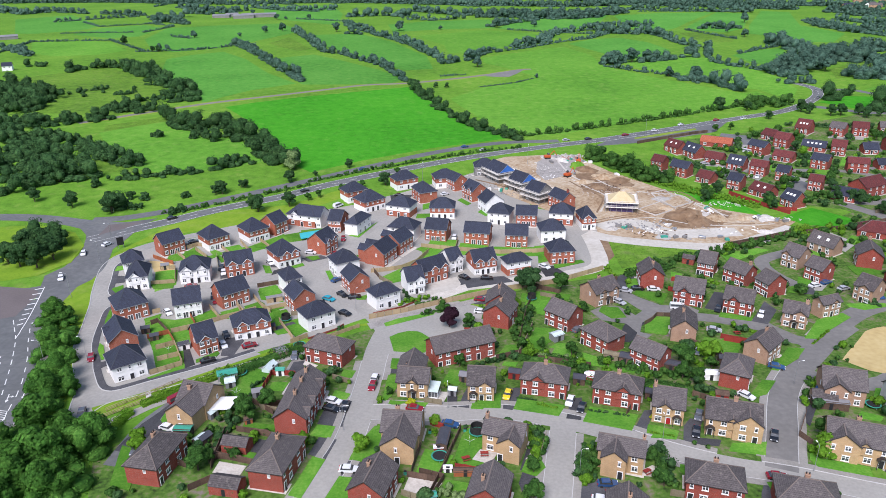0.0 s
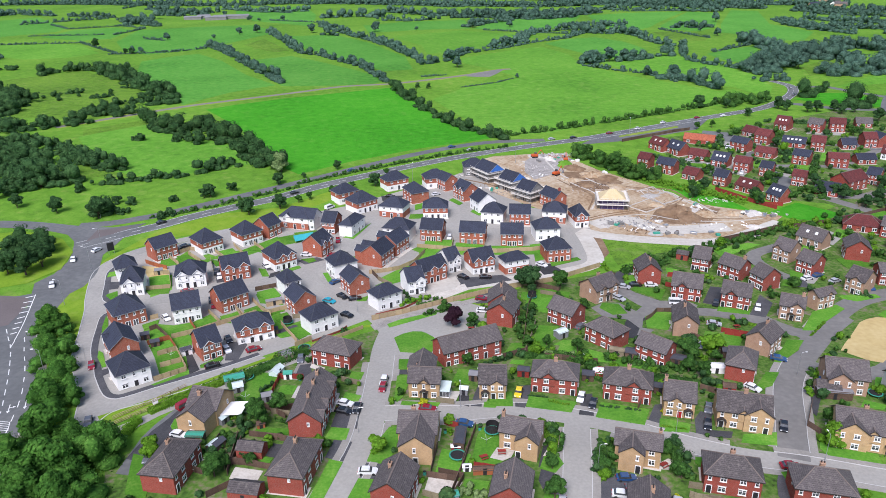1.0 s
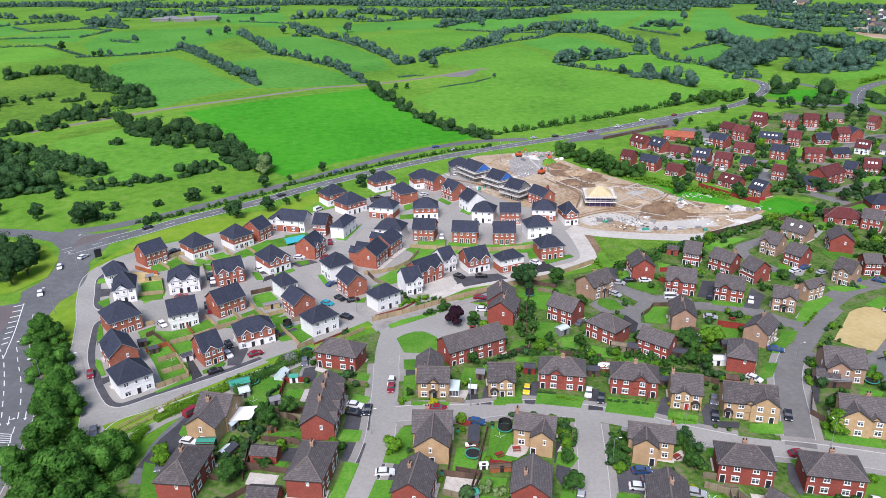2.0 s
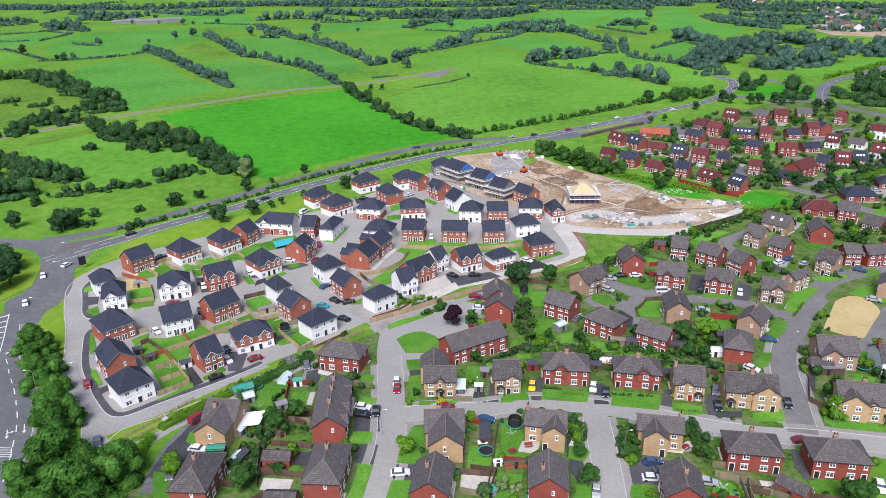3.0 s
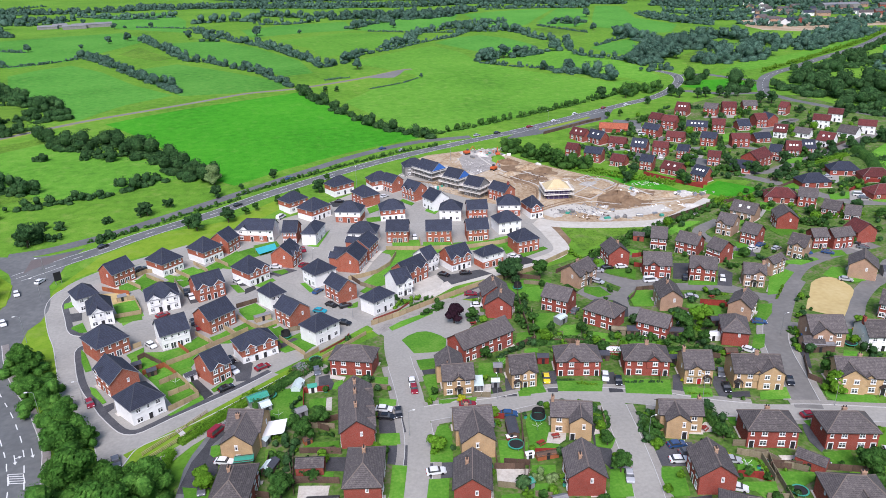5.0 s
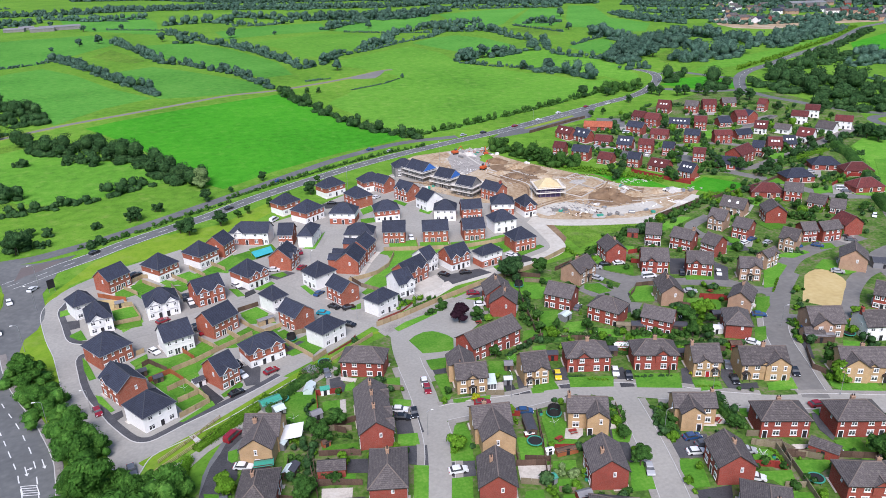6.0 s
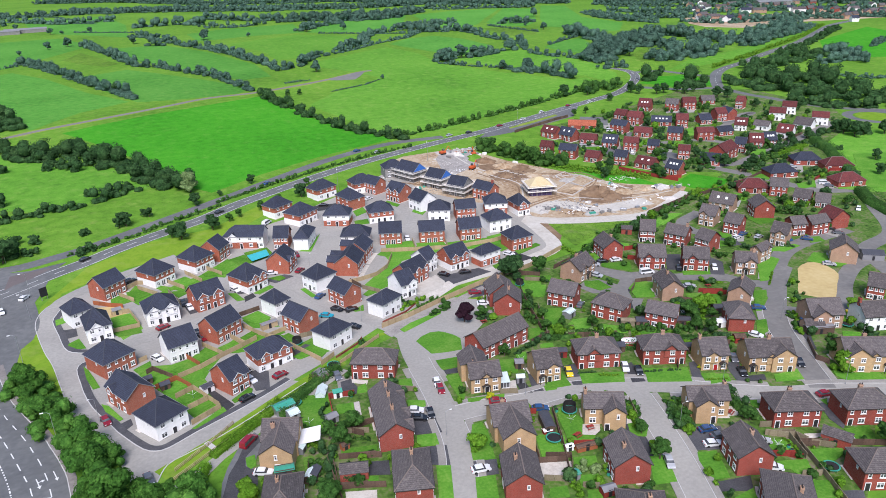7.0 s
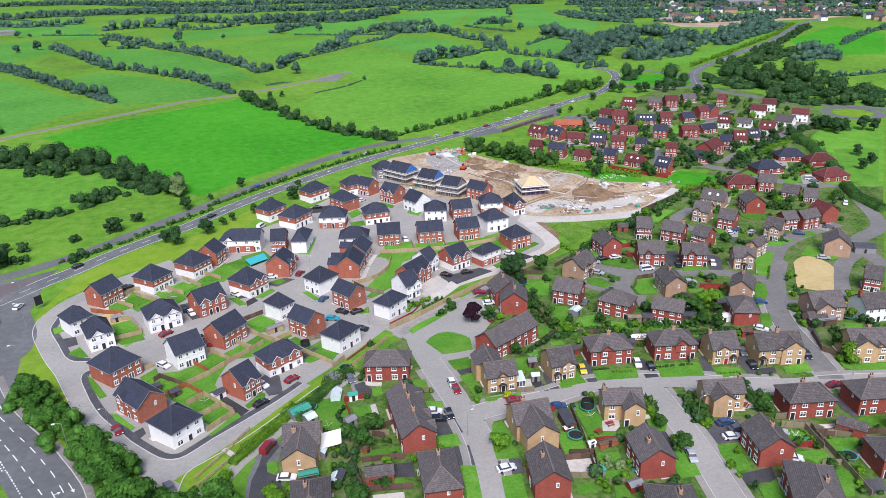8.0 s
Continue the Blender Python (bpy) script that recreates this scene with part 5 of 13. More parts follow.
road([(54.4, 208.0), (55.5, 218.4), (64.2, 223.9)], 4.5, mat='dark_asphalt', z=0.081, label='dark asphalt drive')
road([(115.1, 208.4), (108.8, 217.9), (108.2, 232.4), (123.0, 241.0)], 5, mat='estate_asphalt', z=0.082, label='grey asphalt cul-de-sac')
road([(143.5, 166.9), (152.3, 185.2), (174.2, 194.0), (190.6, 215.5), (203.3, 235.1), (187.0, 245.0), (179.4, 268.6), (167.1, 294.4)], 6, mat='estate_asphalt', z=0.083, label='grey asphalt estate road')
road([(167.1, 294.4), (187.6, 293.3), (213.3, 305.2), (255.4, 321.6), (295.8, 341.5)], 6, mat='estate_asphalt', z=0.084, label='grey asphalt estate road')
road([(213.3, 305.2), (200.6, 335.7), (174.5, 342.2), (141.3, 342.8), (126.0, 353.5)], 5, mat='estate_asphalt', z=0.083, label='grey asphalt estate road')
road([(199.3, 336.4), (237.2, 364.7), (271.6, 383.6), (238.4, 376.7), (201.0, 384.4), (168.0, 384.8)], 5, mat='estate_asphalt', z=0.085, label='grey asphalt estate road')
sheet('bare_ground', [(117.6, 181.2), (120.9, 183.0), (124.3, 183.9), (126.6, 183.3), (128.0, 181.7), (128.4, 179.4), (128.1, 175.7), (126.9, 172.8), (124.0, 170.0), (120.6, 167.3), (115.5, 162.7), (111.3, 159.1), (108.1, 160.6), (105.2, 164.1), (103.8, 166.3), (106.7, 169.6), (111.6, 174.6)], 0.1, 'sand', 'oval patch of bare yellow sand', 'bare ground')
sheet('path', [(-41.7, 176.1), (-64.5, 159.3), (-75.5, 150.7), (-87.3, 141.2), (-88.4, 136.0), (-85.9, 135.1), (-73.9, 148.7), (-63.0, 157.5), (-40.2, 174.3)], 0.06, 'asphalt', 'grey asphalt footpath', 'footpath')
sheet('verge', [(-89.0, 149.6), (-77.6, 156.8), (-55.3, 172.9), (-41.4, 182.9), (-40.0, 178.1), (-64.7, 161.8), (-75.8, 153.5), (-85.6, 144.7)], 0.0608, 'verge', 'yellow-green mown verge', 'verge')
sheet('verge', [(-31.3, 189.7), (-17.3, 193.5), (-2.1, 199.3), (14.2, 205.6), (13.2, 203.3), (-4.9, 194.2), (-19.5, 189.7)], 0.0712, 'verge', 'yellow-green mown verge', 'verge')
MAIN = [(-142.7, 264.3), (-134.8, 270.7), (-126.6, 277.5), (-117.7, 284.1), (-108.6, 292.4), (-98.7, 299.8), (-88.1, 306.9), (-76.8, 314.3), (-65.1, 324.8), (-52.4, 335.1), (-18.5, 358.5), (13.7, 377.2), (52.6, 395.0), (95.5, 412.1), (145.9, 437.5), (198.8, 464.4), (224.6, 477.1), (247.5, 495.5), (267.1, 516.2), (281.4, 536.1), (289.5, 554.4), (291.2, 568.4), (289.3, 585.2)]
road(MAIN, 8.0, mat='main_asphalt', z=0.06, label='grey asphalt main road', step=8)
road([(-151.7, 286.9), (-139.8, 288.6), (-130.4, 292.9), (-120.7, 298.1), (-110.9, 305.1), (-100.6, 313.1), (-89.7, 321.7), (-78.2, 330.8), (-68.3, 338.5), (-58.0, 346.7), (-35.5, 365.4), (-3.6, 389.5), (31.5, 406.6), (66.3, 409.0)], 6.5, mat='main_asphalt', z=0.055, label='grey asphalt main road', step=8)
dashes(MAIN, 0.0, 4, 6, width=0.2, z=0.07)
dashes(MAIN, 3.6, 10, 0, width=0.2, z=0.07)
dashes(MAIN, -3.6, 10, 0, width=0.2, z=0.07)
APPROACH = [(-132.8, 212.5), (-128.6, 200.0), (-123.3, 188.2), (-115.8, 174.4), (-110.0, 161.6), (-106.7, 152.0), (-105.0, 143.5), (-102.6, 131.0), (-100.8, 116.0)]
tagged(new("road", ribbon(curve(APPROACH, 4), -12.5, 0.0, 0.06, "main_asphalt").mesh("road", "main_asphalt")), "grey asphalt approach road with three lanes", "road", "", "structure")
verge_walk = tagged(new("pavement", ribbon(curve(APPROACH, 4), 0.2, 1.9, 0.14, "pavement").mesh("pavement", "mud_path")), "brownish worn footway beside the approach road", "pavement", "", "structure")
part("kerb", ribbon(curve(APPROACH, 4), 0.0, 0.2, 0.16, "kerb").mesh("kerb", "kerb"), verge_walk)
dashes([(-128.4, 191.5), (-124.5, 183.5), (-119.3, 174.0), (-114.5, 163.8), (-112.4, 158.3), (-110.9, 153.9), (-109.3, 148.2), (-106.5, 136.0), (-104.6, 118.0)], 0.0, 3, 3.2, width=0.24, z=0.07)
dashes([(-136.5, 197.0), (-130.0, 186.4), (-127.2, 181.4), (-122.3, 171.5), (-117.9, 161.6), (-113.9, 151.9), (-110.6, 140.0), (-108.4, 118.0)], 0.0, 3, 2.4, width=0.24, z=0.07)
dashes([(-125.6, 172.0), (-124.0, 168.2), (-119.7, 157.7), (-117.2, 150.0)], 0.0, 0.6, 0.6, width=0.3, z=0.07)
dashes([(-127.0, 175.5), (-125.6, 172.0), (-124.0, 168.2)], -0.6, 0.6, 0.6, width=0.3, z=0.07)


def lane_arrow(x, y, rot, bent=False):
    """A painted lane arrow whose shaft runs along its own -x to a head at +x."""
    g = Shape()
    g.box(-2.0, 0.9, -0.11, 0.11, 0.064, 0.071)
    g.solid([(0.9, -0.45, 0.064), (2.0, 0, 0.064), (0.9, 0.45, 0.064)], [(0.9, -0.45, 0.071), (2.0, 0, 0.071), (0.9, 0.45, 0.071)])
    if bent:
        g.box(-0.6, -0.35, 0.11, 0.8, 0.064, 0.071).solid([(-0.95, 0.8, 0.064), (0.0, 0.8, 0.064), (-0.48, 1.5, 0.064)], [(-0.95, 0.8, 0.071), (0.0, 0.8, 0.071), (-0.48, 1.5, 0.071)])
    ob = new("road_marking", g.mesh("road_marking", "paint"))
    ob.matrix_world = pose(x, y, 0.0, 0, 0, rot)
    return tagged(ob, "white painted lane arrow on the road", "road marking", "lane arrows", "structure")


lane_arrow(-109.8, 156.0, -70)
lane_arrow(-113.0, 154.4, -70, True)
lane_arrow(-128.8, 195.8, 115, True)
for k in range(5):
    dashes([(-112.9 + 0.28 * k, 149.4 - 0.85 * k), (-109.6 + 0.28 * k, 148.7 - 0.85 * k)], 0, 10, 0, width=0.18, z=0.072)
dashes([(-112.9, 149.4), (-111.6, 145.8)], 0, 10, 0, width=0.2, z=0.072)
dashes([(-109.6, 148.7), (-108.3, 145.2)], 0, 10, 0, width=0.2, z=0.072)
road([(-140.9, 272.9), (-133.9, 251.8), (-129.8, 233.5), (-132.3, 221.9), (-142.5, 215.8), (-156.7, 214.2)], 9.5, mat='main_asphalt', z=0.062, label='grey asphalt roundabout', step=4)
road([(-140.0, 276.1), (-160.9, 285.7), (-183.4, 291.7), (-208.6, 292.9)], 8.0, mat='main_asphalt', z=0.063, label='grey asphalt main road', step=5)
sheet('roundabout_island', [(-194.0, 269.1), (-186.6, 280.2), (-171.1, 282.1), (-152.1, 272.1), (-142.1, 257.8), (-139.7, 241.4), (-146.3, 230.3), (-156.1, 226.5), (-167.4, 225.6)], 0.16, 'verge', 'grassed roundabout island', 'island')
sheet('verge', [(-125.1, 235.6), (-128.0, 223.4), (-127.1, 206.0), (-121.1, 189.0), (-107.4, 160.3), (-91.1, 133.1), (-89.0, 136.1), (-99.9, 158.6), (-113.3, 193.1)], 0.0424, 'verge', 'rough green verge with trees', 'verge')
sheet('verge', [(-89.0, 277.3), (-106.6, 270.2), (-121.8, 258.0), (-125.4, 233.6), (-126.8, 223.9), (-127.1, 249.6), (-116.5, 278.4), (-98.0, 295.5), (-71.2, 302.4), (-47.2, 327.5), (-36.8, 324.7), (-59.2, 299.2), (-78.6, 280.8)], 0.0528, 'verge', 'yellow-green mown verge', 'verge')
COUNTRY = [(-244.5, 479.3), (-229.9, 492.6), (-203.2, 516.9), (-172.8, 542.1), (-137.5, 563.6), (-98.6, 587.3), (-64.3, 608.8), (-27.3, 615.3), (12.2, 633.7), (44.8, 653.9), (74.8, 677.6), (86.2, 680.7)]
road(COUNTRY, 6.2, mat='estate_asphalt', z=0.05, label='narrow country road', step=8)
for lo, hi in ((-5.6, -2.75), (2.75, 5.2)):
    tagged(new("verge", ribbon(curve(COUNTRY, 8), lo, hi, 0.056, "dry_verge").mesh("verge", "dry_verge")), "dry yellowish grass verge of the country road", "verge", "", "structure")
sheet('road_patch', [(40.7, 645.1), (50.2, 662.2), (66.6, 673.5), (78.2, 675.0), (69.7, 654.4), (62.0, 639.7), (50.0, 640.6)], 0.07, 'estate_asphalt', 'bare grey lay-by at the end of the road', 'lay-by')
road([(248.3, 495.1), (260.5, 489.4), (275.5, 474.8), (290.3, 468.0), (300.9, 465.6), (306.5, 460.5)], 8, mat='main_asphalt', z=0.0625, label='grey asphalt main road', step=6)
TOWN_ROAD = [(298.3, 447.2), (320.8, 482.6), (338.3, 505.7), (357.1, 524.6), (379.6, 540.4), (404.4, 553.1), (437.7, 574.9), (483.9, 602.5), (523.7, 624.2), (573.8, 655.2), (635.3, 699.6), (701.3, 746.0), (762.4, 773.1)]
road(TOWN_ROAD, 9, mat='main_asphalt', z=0.064, label='grey main road running towards the town', step=10)
dashes(TOWN_ROAD, 0.0, 4, 6, width=0.25, z=0.075)
road([(310.0, 466.4), (308.9, 447.1), (309.9, 430.4), (314.2, 413.0), (318.3, 396.6), (323.5, 382.5), (329.7, 370.2), (338.9, 362.5), (352.9, 345.7), (353.8, 311.1)], 7, mat='main_asphalt', z=0.0655, label='grey asphalt road past the red-roofed estate', step=6)
road([(289.5, 554.4), (314.1, 552.3), (319.2, 543.2), (324.5, 530.9), (336.2, 503.7)], 7, mat='main_asphalt', z=0.067, label='grey asphalt slip road', step=6)
sheet('road_patch', [(83.8, 395.8), (107.4, 400.9), (139.4, 413.3), (162.7, 424.4), (180.8, 451.4), (155.1, 446.6), (103.3, 418.6)], 0.0575, 'main_asphalt', 'grey asphalt slip lane', 'road')
sheet('verge', [(111.5, 413.5), (127.6, 421.7), (154.3, 434.5), (154.1, 430.8), (127.3, 416.7), (111.0, 410.5)], 0.085, 'dry_verge', 'narrow grass strip between the lanes', 'verge')
sheet('road_patch', [(-162.0, 223.1), (-141.4, 219.2), (-138.2, 215.6), (-137.3, 199.6), (-145.9, 196.2)], 0.075, 'red_asphalt', 'reddish asphalt turning area', 'road')
sheet('road_patch', [(-149.5, 280.0), (-136.3, 283.5), (-124.4, 287.7), (-127.4, 280.6), (-132.3, 270.1), (-134.3, 258.7), (-141.0, 253.1)], 0.0585, 'main_asphalt', 'grey asphalt where the carriageways meet', 'road')
sheet('road_patch', [(-141.5, 267.9), (-142.0, 280.8), (-127.9, 284.1), (-134.0, 275.8), (-139.2, 271.5)], 0.078, 'red_asphalt', 'reddish asphalt turning area', 'road')
dashes([(-138.6, 220.0), (-141.4, 218.7)], 0, 10, 0, width=0.5, z=0.083)
dashes([(-137.6, 216.0), (-140.2, 214.8)], 0, 10, 0, width=0.5, z=0.083)
dashes([(-136.6, 212.2), (-139.0, 211.0)], 0, 10, 0, width=0.5, z=0.083)
dashes([(-135.7, 208.5), (-137.9, 207.4)], 0, 10, 0, width=0.5, z=0.083)
dashes([(-134.8, 204.9), (-136.7, 203.8)], 0, 10, 0, width=0.5, z=0.083)
dashes([(-133.9, 201.4), (-135.7, 200.3)], 0, 10, 0, width=0.5, z=0.083)
dashes([(-133.1, 198.0), (-134.6, 196.9)], 0, 10, 0, width=0.5, z=0.083)
dashes([(-132.2, 194.7), (-133.6, 193.7)], 0, 10, 0, width=0.5, z=0.083)
dashes([(-139.1, 220.9), (-132.8, 199.5), (-129.4, 185.3)], 0, 10, 0, width=0.25, z=0.083)
road([(-113.9, 257.1), (-120.3, 251.7), (-122.6, 239.4)], 4, mat='pale_road', z=0.061, label='pale grey estate road')
sheet('field', [(-213.6, 927.2), (-200.5, 991.1), (-147.9, 860.8), (-161.4, 847.0), (-191.4, 887.4)], 0.0594, 'scrub', 'brown rushy patch of field', 'field')
road([(345.6, 341.5), (343.5, 349.5), (337.6, 355.3), (329.6, 357.5), (321.6, 355.3), (315.8, 349.5), (313.6, 341.5), (315.8, 333.5), (321.6, 327.6), (329.6, 325.5), (337.6, 327.6), (343.5, 333.5), (345.6, 341.5)], 6, mat='main_asphalt', z=0.066, label='grey asphalt roundabout')
sheet("roundabout_island", [(341.6, 341.5), (340.0, 347.5), (335.6, 351.8), (329.6, 353.5), (323.6, 351.8), (319.2, 347.5), (317.6, 341.5), (319.2, 335.5), (323.6, 331.1), (329.6, 329.5), (335.6, 331.1), (340.0, 335.5)], 0.12, "verge", "grassed mini roundabout island", "island")
sheet('bare_ground', [(47.0, 364.2), (55.3, 378.6), (73.2, 378.5), (69.3, 354.4), (59.2, 340.9), (46.6, 332.2), (44.0, 345.2)], 0.0988, 'gravel', 'grey hardstanding at the edge of the building site', 'hardstanding')
sheet('lawn', [(104.9, 317.0), (119.6, 314.0), (127.5, 286.4), (129.0, 279.7), (117.3, 285.5), (107.9, 300.4)], 0.0752, 'field', 'bright rough grass bank beside the building site', 'lawn')
sheet('lawn', [(135.3, 276.5), (152.8, 287.3), (163.5, 272.4), (152.7, 264.0), (140.8, 268.0)], 0.0756, 'field', 'bright green open grass', 'lawn')
sheet('lawn', [(115.3, 177.9), (122.7, 182.4), (131.1, 185.3), (139.4, 188.5), (138.4, 184.7), (131.4, 178.3), (129.3, 180.0), (124.0, 180.0), (116.3, 176.2)], 0.0868, 'lawn', 'green lawn round a patch of bare sand', 'lawn')
sheet('road_patch', [(-21.7, 197.6), (-11.8, 201.0), (0.7, 204.7), (8.9, 199.4), (7.3, 189.1), (-0.7, 181.6), (-5.1, 179.0), (-8.1, 169.6), (-17.0, 167.9), (-21.3, 175.6), (-22.9, 185.6)], 0.0845, 'asphalt', 'grey asphalt turning head of a cul-de-sac', 'road')
sheet('road_patch', [(-167.4, 285.7), (-157.4, 279.7), (-152.0, 276.7), (-146.6, 269.4), (-142.4, 259.2), (-140.2, 248.2), (-140.5, 237.7), (-143.8, 230.0), (-132.4, 197.6), (-127.1, 206.0), (-128.0, 223.4), (-130.2, 241.2), (-130.1, 250.3), (-128.6, 260.8), (-127.9, 274.5), (-136.3, 283.5), (-147.0, 285.1), (-160.8, 289.8), (-169.8, 292.1)], 0.0672, 'main_asphalt', 'grey asphalt of the roundabout', 'road')

# ---- the new estate ----
house(-106.52, 251.26, 43.9, 8.5, 7.7, wall='new', roof='slate', eave=5.1, slope=38, group='new estate houses', layout='pair', patio=True)
house(-91.23, 255.98, 41.3, 8.4, 9.4, wall='white', roof='slate', eave=5.1, slope=38, group='new estate houses', upper='new', form='hip', layout='pair', patio=True)
house(-77.65, 263.08, 40.7, 8.6, 9.3, wall='white', roof='slate', eave=5.1, slope=38, group='new estate houses', upper='new', form='hip', layout='pair', patio=True)
house(-70.87, 269.91, 57.3, 7.1, 8.0, wall='new', roof='slate', eave=5.1, slope=38, group='new estate houses', layout='house')
house(-59.81, 279, -20.9, 13.0, 8.0, wall='new', roof='slate', eave=5.1, slope=38, group='new estate houses', upper='white', layout='house', form='hip', gables=((-0.2, 2.8, 0.3),))
house(-54.01, 276.84, -19.1, 5.3, 7.7, wall='white', roof='slate', eave=5.1, slope=38, group='new estate houses', layout='house')
house(-45.39, 271.86, -16.3, 5.4, 8.2, wall='new', roof='slate', eave=5.1, slope=38, group='new estate houses', layout='pair', patio=True)
house(-37.21, 269.65, 67.1, 11.5, 5.6, wall='white', roof='slate', eave=5.1, slope=38, group='new estate houses', layout='house', form='hip')
house(-48.50, 249.46, 62.4, 7.8, 8.3, wall='new', roof='slate', eave=5.1, slope=38, group='new estate houses', layout='house', gables=((-0.25, 2.6, 0.3), (0.25, 2.6, 0.3)))
house(-113.48, 233.55, 28.1, 6.7, 8.0, wall='white', roof='slate', eave=5.1, slope=38, group='new estate houses', form='hip', layout='house')
house(-106.77, 221.85, 14.3, 6.8, 9.9, wall='white', roof='slate', eave=5.1, slope=38, group='new estate houses', form='hip', layout='house', gables=((-0.1, 3.2, 0.3),))
house(-88.91, 226.31, 12.5, 9.7, 8.9, wall='white', roof='slate', eave=5.1, slope=38, group='new estate houses', form='hip', layout='pair', gables=((-0.26, 3.2, 0.3), (0.26, 3.2, 0.3)))
house(-75.14, 230.50, 22.8, 9.1, 8.1, wall='new', roof='slate', eave=5.1, slope=38, group='new estate houses', layout='pair', gables=((-0.28, 3.2, 0.3), (0.28, 3.2, 0.3)))
house(-71.70, 207.48, 39.1, 9.2, 7.9, wall='new', roof='slate', eave=5.1, slope=38, group='new estate houses', layout='pair', patio=True)
house(-83.35, 201.07, 19.6, 8.0, 8.5, wall='white', roof='slate', eave=5.1, slope=38, group='new estate houses', layout='pair', patio=True)
house(-101.39, 200.13, 35.1, 9.1, 10.0, wall='new', roof='slate', eave=5.1, slope=38, group='new estate houses', form='hip', layout='pair', patio=True)
house(-94.99, 179.79, -58.0, 10.4, 7.4, wall='new', roof='slate', eave=5.1, slope=38, group='new estate houses', layout='house', gables=((-0.2, 3.0, 0.3),))
house(-87.23, 165.89, 34.6, 8.4, 9.0, wall='white', roof='slate', eave=5.1, slope=38, group='new estate houses', form='hip', layout='house')
house(-70.76, 178.02, 33.0, 5.7, 8.5, wall='new', roof='slate', eave=5.1, slope=38, group='new estate houses', layout='house', gables=((-0.1, 3.0, 0.3),))
house(-59.60, 186.58, 22.1, 10.4, 7.2, wall='white', roof='slate', eave=5.1, slope=38, group='new estate houses', upper='new', layout='pair', gables=((-0.26, 2.6, 0.3), (0.26, 2.6, 0.3)), form='hip')
house(-48.45, 203.47, -57.8, 8.3, 7.0, wall='new', roof='slate', eave=5.1, slope=38, group='new estate houses', layout='house')
house(-41.06, 191.22, 34.6, 8.8, 7.2, wall='white', roof='slate', eave=5.1, slope=38, group='new estate houses', form='hip', layout='house')
house(-54.42, 216.84, 30.7, 5.5, 7.6, wall='white', roof='slate', eave=5.1, slope=38, group='new estate houses', form='hip', layout='house')
house(-38.14, 230.34, -60.8, 7.7, 8.5, wall='white', roof='slate', eave=5.1, slope=38, group='new estate houses', form='hip', layout='house')
house(-32.37, 215.77, -62.6, 8.5, 6.7, wall='new', roof='slate', eave=5.1, slope=38, group='new estate houses', layout='house')
house(-22.26, 204.02, 33.5, 8.6, 6.3, wall='white', roof='slate', eave=5.1, slope=38, group='new estate houses', form='hip', layout='house')
house(-25.84, 238.73, 63.4, 9.5, 8.0, wall='new', roof='slate', eave=5.1, slope=38, group='new estate houses', layout='pair', patio=True, backs=((0.22, 3.6, 3.2), (-0.26, 3.6, 3.2)))
house(-20.28, 248.71, 59.5, 9.2, 7.5, wall='new', roof='slate', eave=5.1, slope=38, group='new estate houses', layout='pair', patio=True, backs=((-0.1, 3.6, 3.2),))
house(-13.80, 214.41, 18.8, 5.6, 8.2, wall='white', roof='slate', eave=5.1, slope=38, group='new estate houses', layout='house', gables=((0.25, 3.2, 0.5),))
house(-8.42, 222.62, 33.2, 10.2, 7.3, wall='new', roof='slate', eave=5.1, slope=38, group='new estate houses', layout='pair', gables=((-0.05, 2.8, 0.4), (0.36, 2.8, 0.4)))
house(-1.19, 230.44, 29.3, 5.0, 7.6, wall='white', roof='slate', eave=5.1, slope=38, group='new estate houses', layout='house', gables=((0.2, 3.0, 0.4),))
house(9.23, 229.03, 18.7, 8.2, 7.9, wall='white', roof='slate', eave=5.1, slope=38, group='new estate houses', upper='new', layout='pair', gables=((-0.28, 3, 0.3), (0.28, 3, 0.3)))
house(21.00, 227.13, 19.0, 8.9, 5.5, wall='new', roof='slate', eave=5.1, slope=38, group='new estate houses', upper='white', form='hip', layout='house')
house(37.64, 236.99, 8.2, 8.9, 8.0, wall='new', roof='slate', eave=5.1, slope=38, group='new estate houses', form='hip', layout='pair')
house(-5.35, 260.18, -15.0, 8.4, 7.8, wall='new', roof='slate', eave=5.1, slope=38, group='new estate houses', layout='pair', patio=True)
house(9.82, 255.68, -12.8, 9.6, 7.4, wall='new', roof='slate', eave=5.1, slope=38, group='new estate houses', layout='pair', patio=True)
house(24.10, 252.72, -6.8, 8.2, 7.5, wall='new', roof='slate', eave=5.1, slope=38, group='new estate houses', layout='pair', patio=True)
house(37.82, 257.31, 4.0, 9.5, 8.0, wall='white', roof='slate', eave=5.1, slope=38, group='new estate houses', form='hip', layout='house')
house(30.58, 274.35, -9.0, 8.2, 7.1, wall='new', roof='slate', eave=5.1, slope=38, group='new estate houses', layout='pair', patio=True)
house(45.1, 275.79, -14.8, 9.4, 8.0, wall='new', roof='slate', eave=5.1, slope=38, group='new estate houses', upper='white', form='hip', layout='house')
house(53.77, 270.58, 6.1, 5.6, 9.0, wall='white', roof='slate', eave=5.1, slope=38, group='new estate houses', upper='new', form='hip', layout='house', gables=((-0.1, 3.2, 0.4),))
house(20.27, 277.12, -19.0, 9.0, 8.0, wall='white', roof='slate', eave=5.1, slope=38, group='new estate houses', form='hip', layout='house')
house(-18.4, 262.28, -19.2, 10.8, 8.0, wall='white', roof='slate', eave=5.1, slope=38, group='new estate houses', form='hip', layout='house')
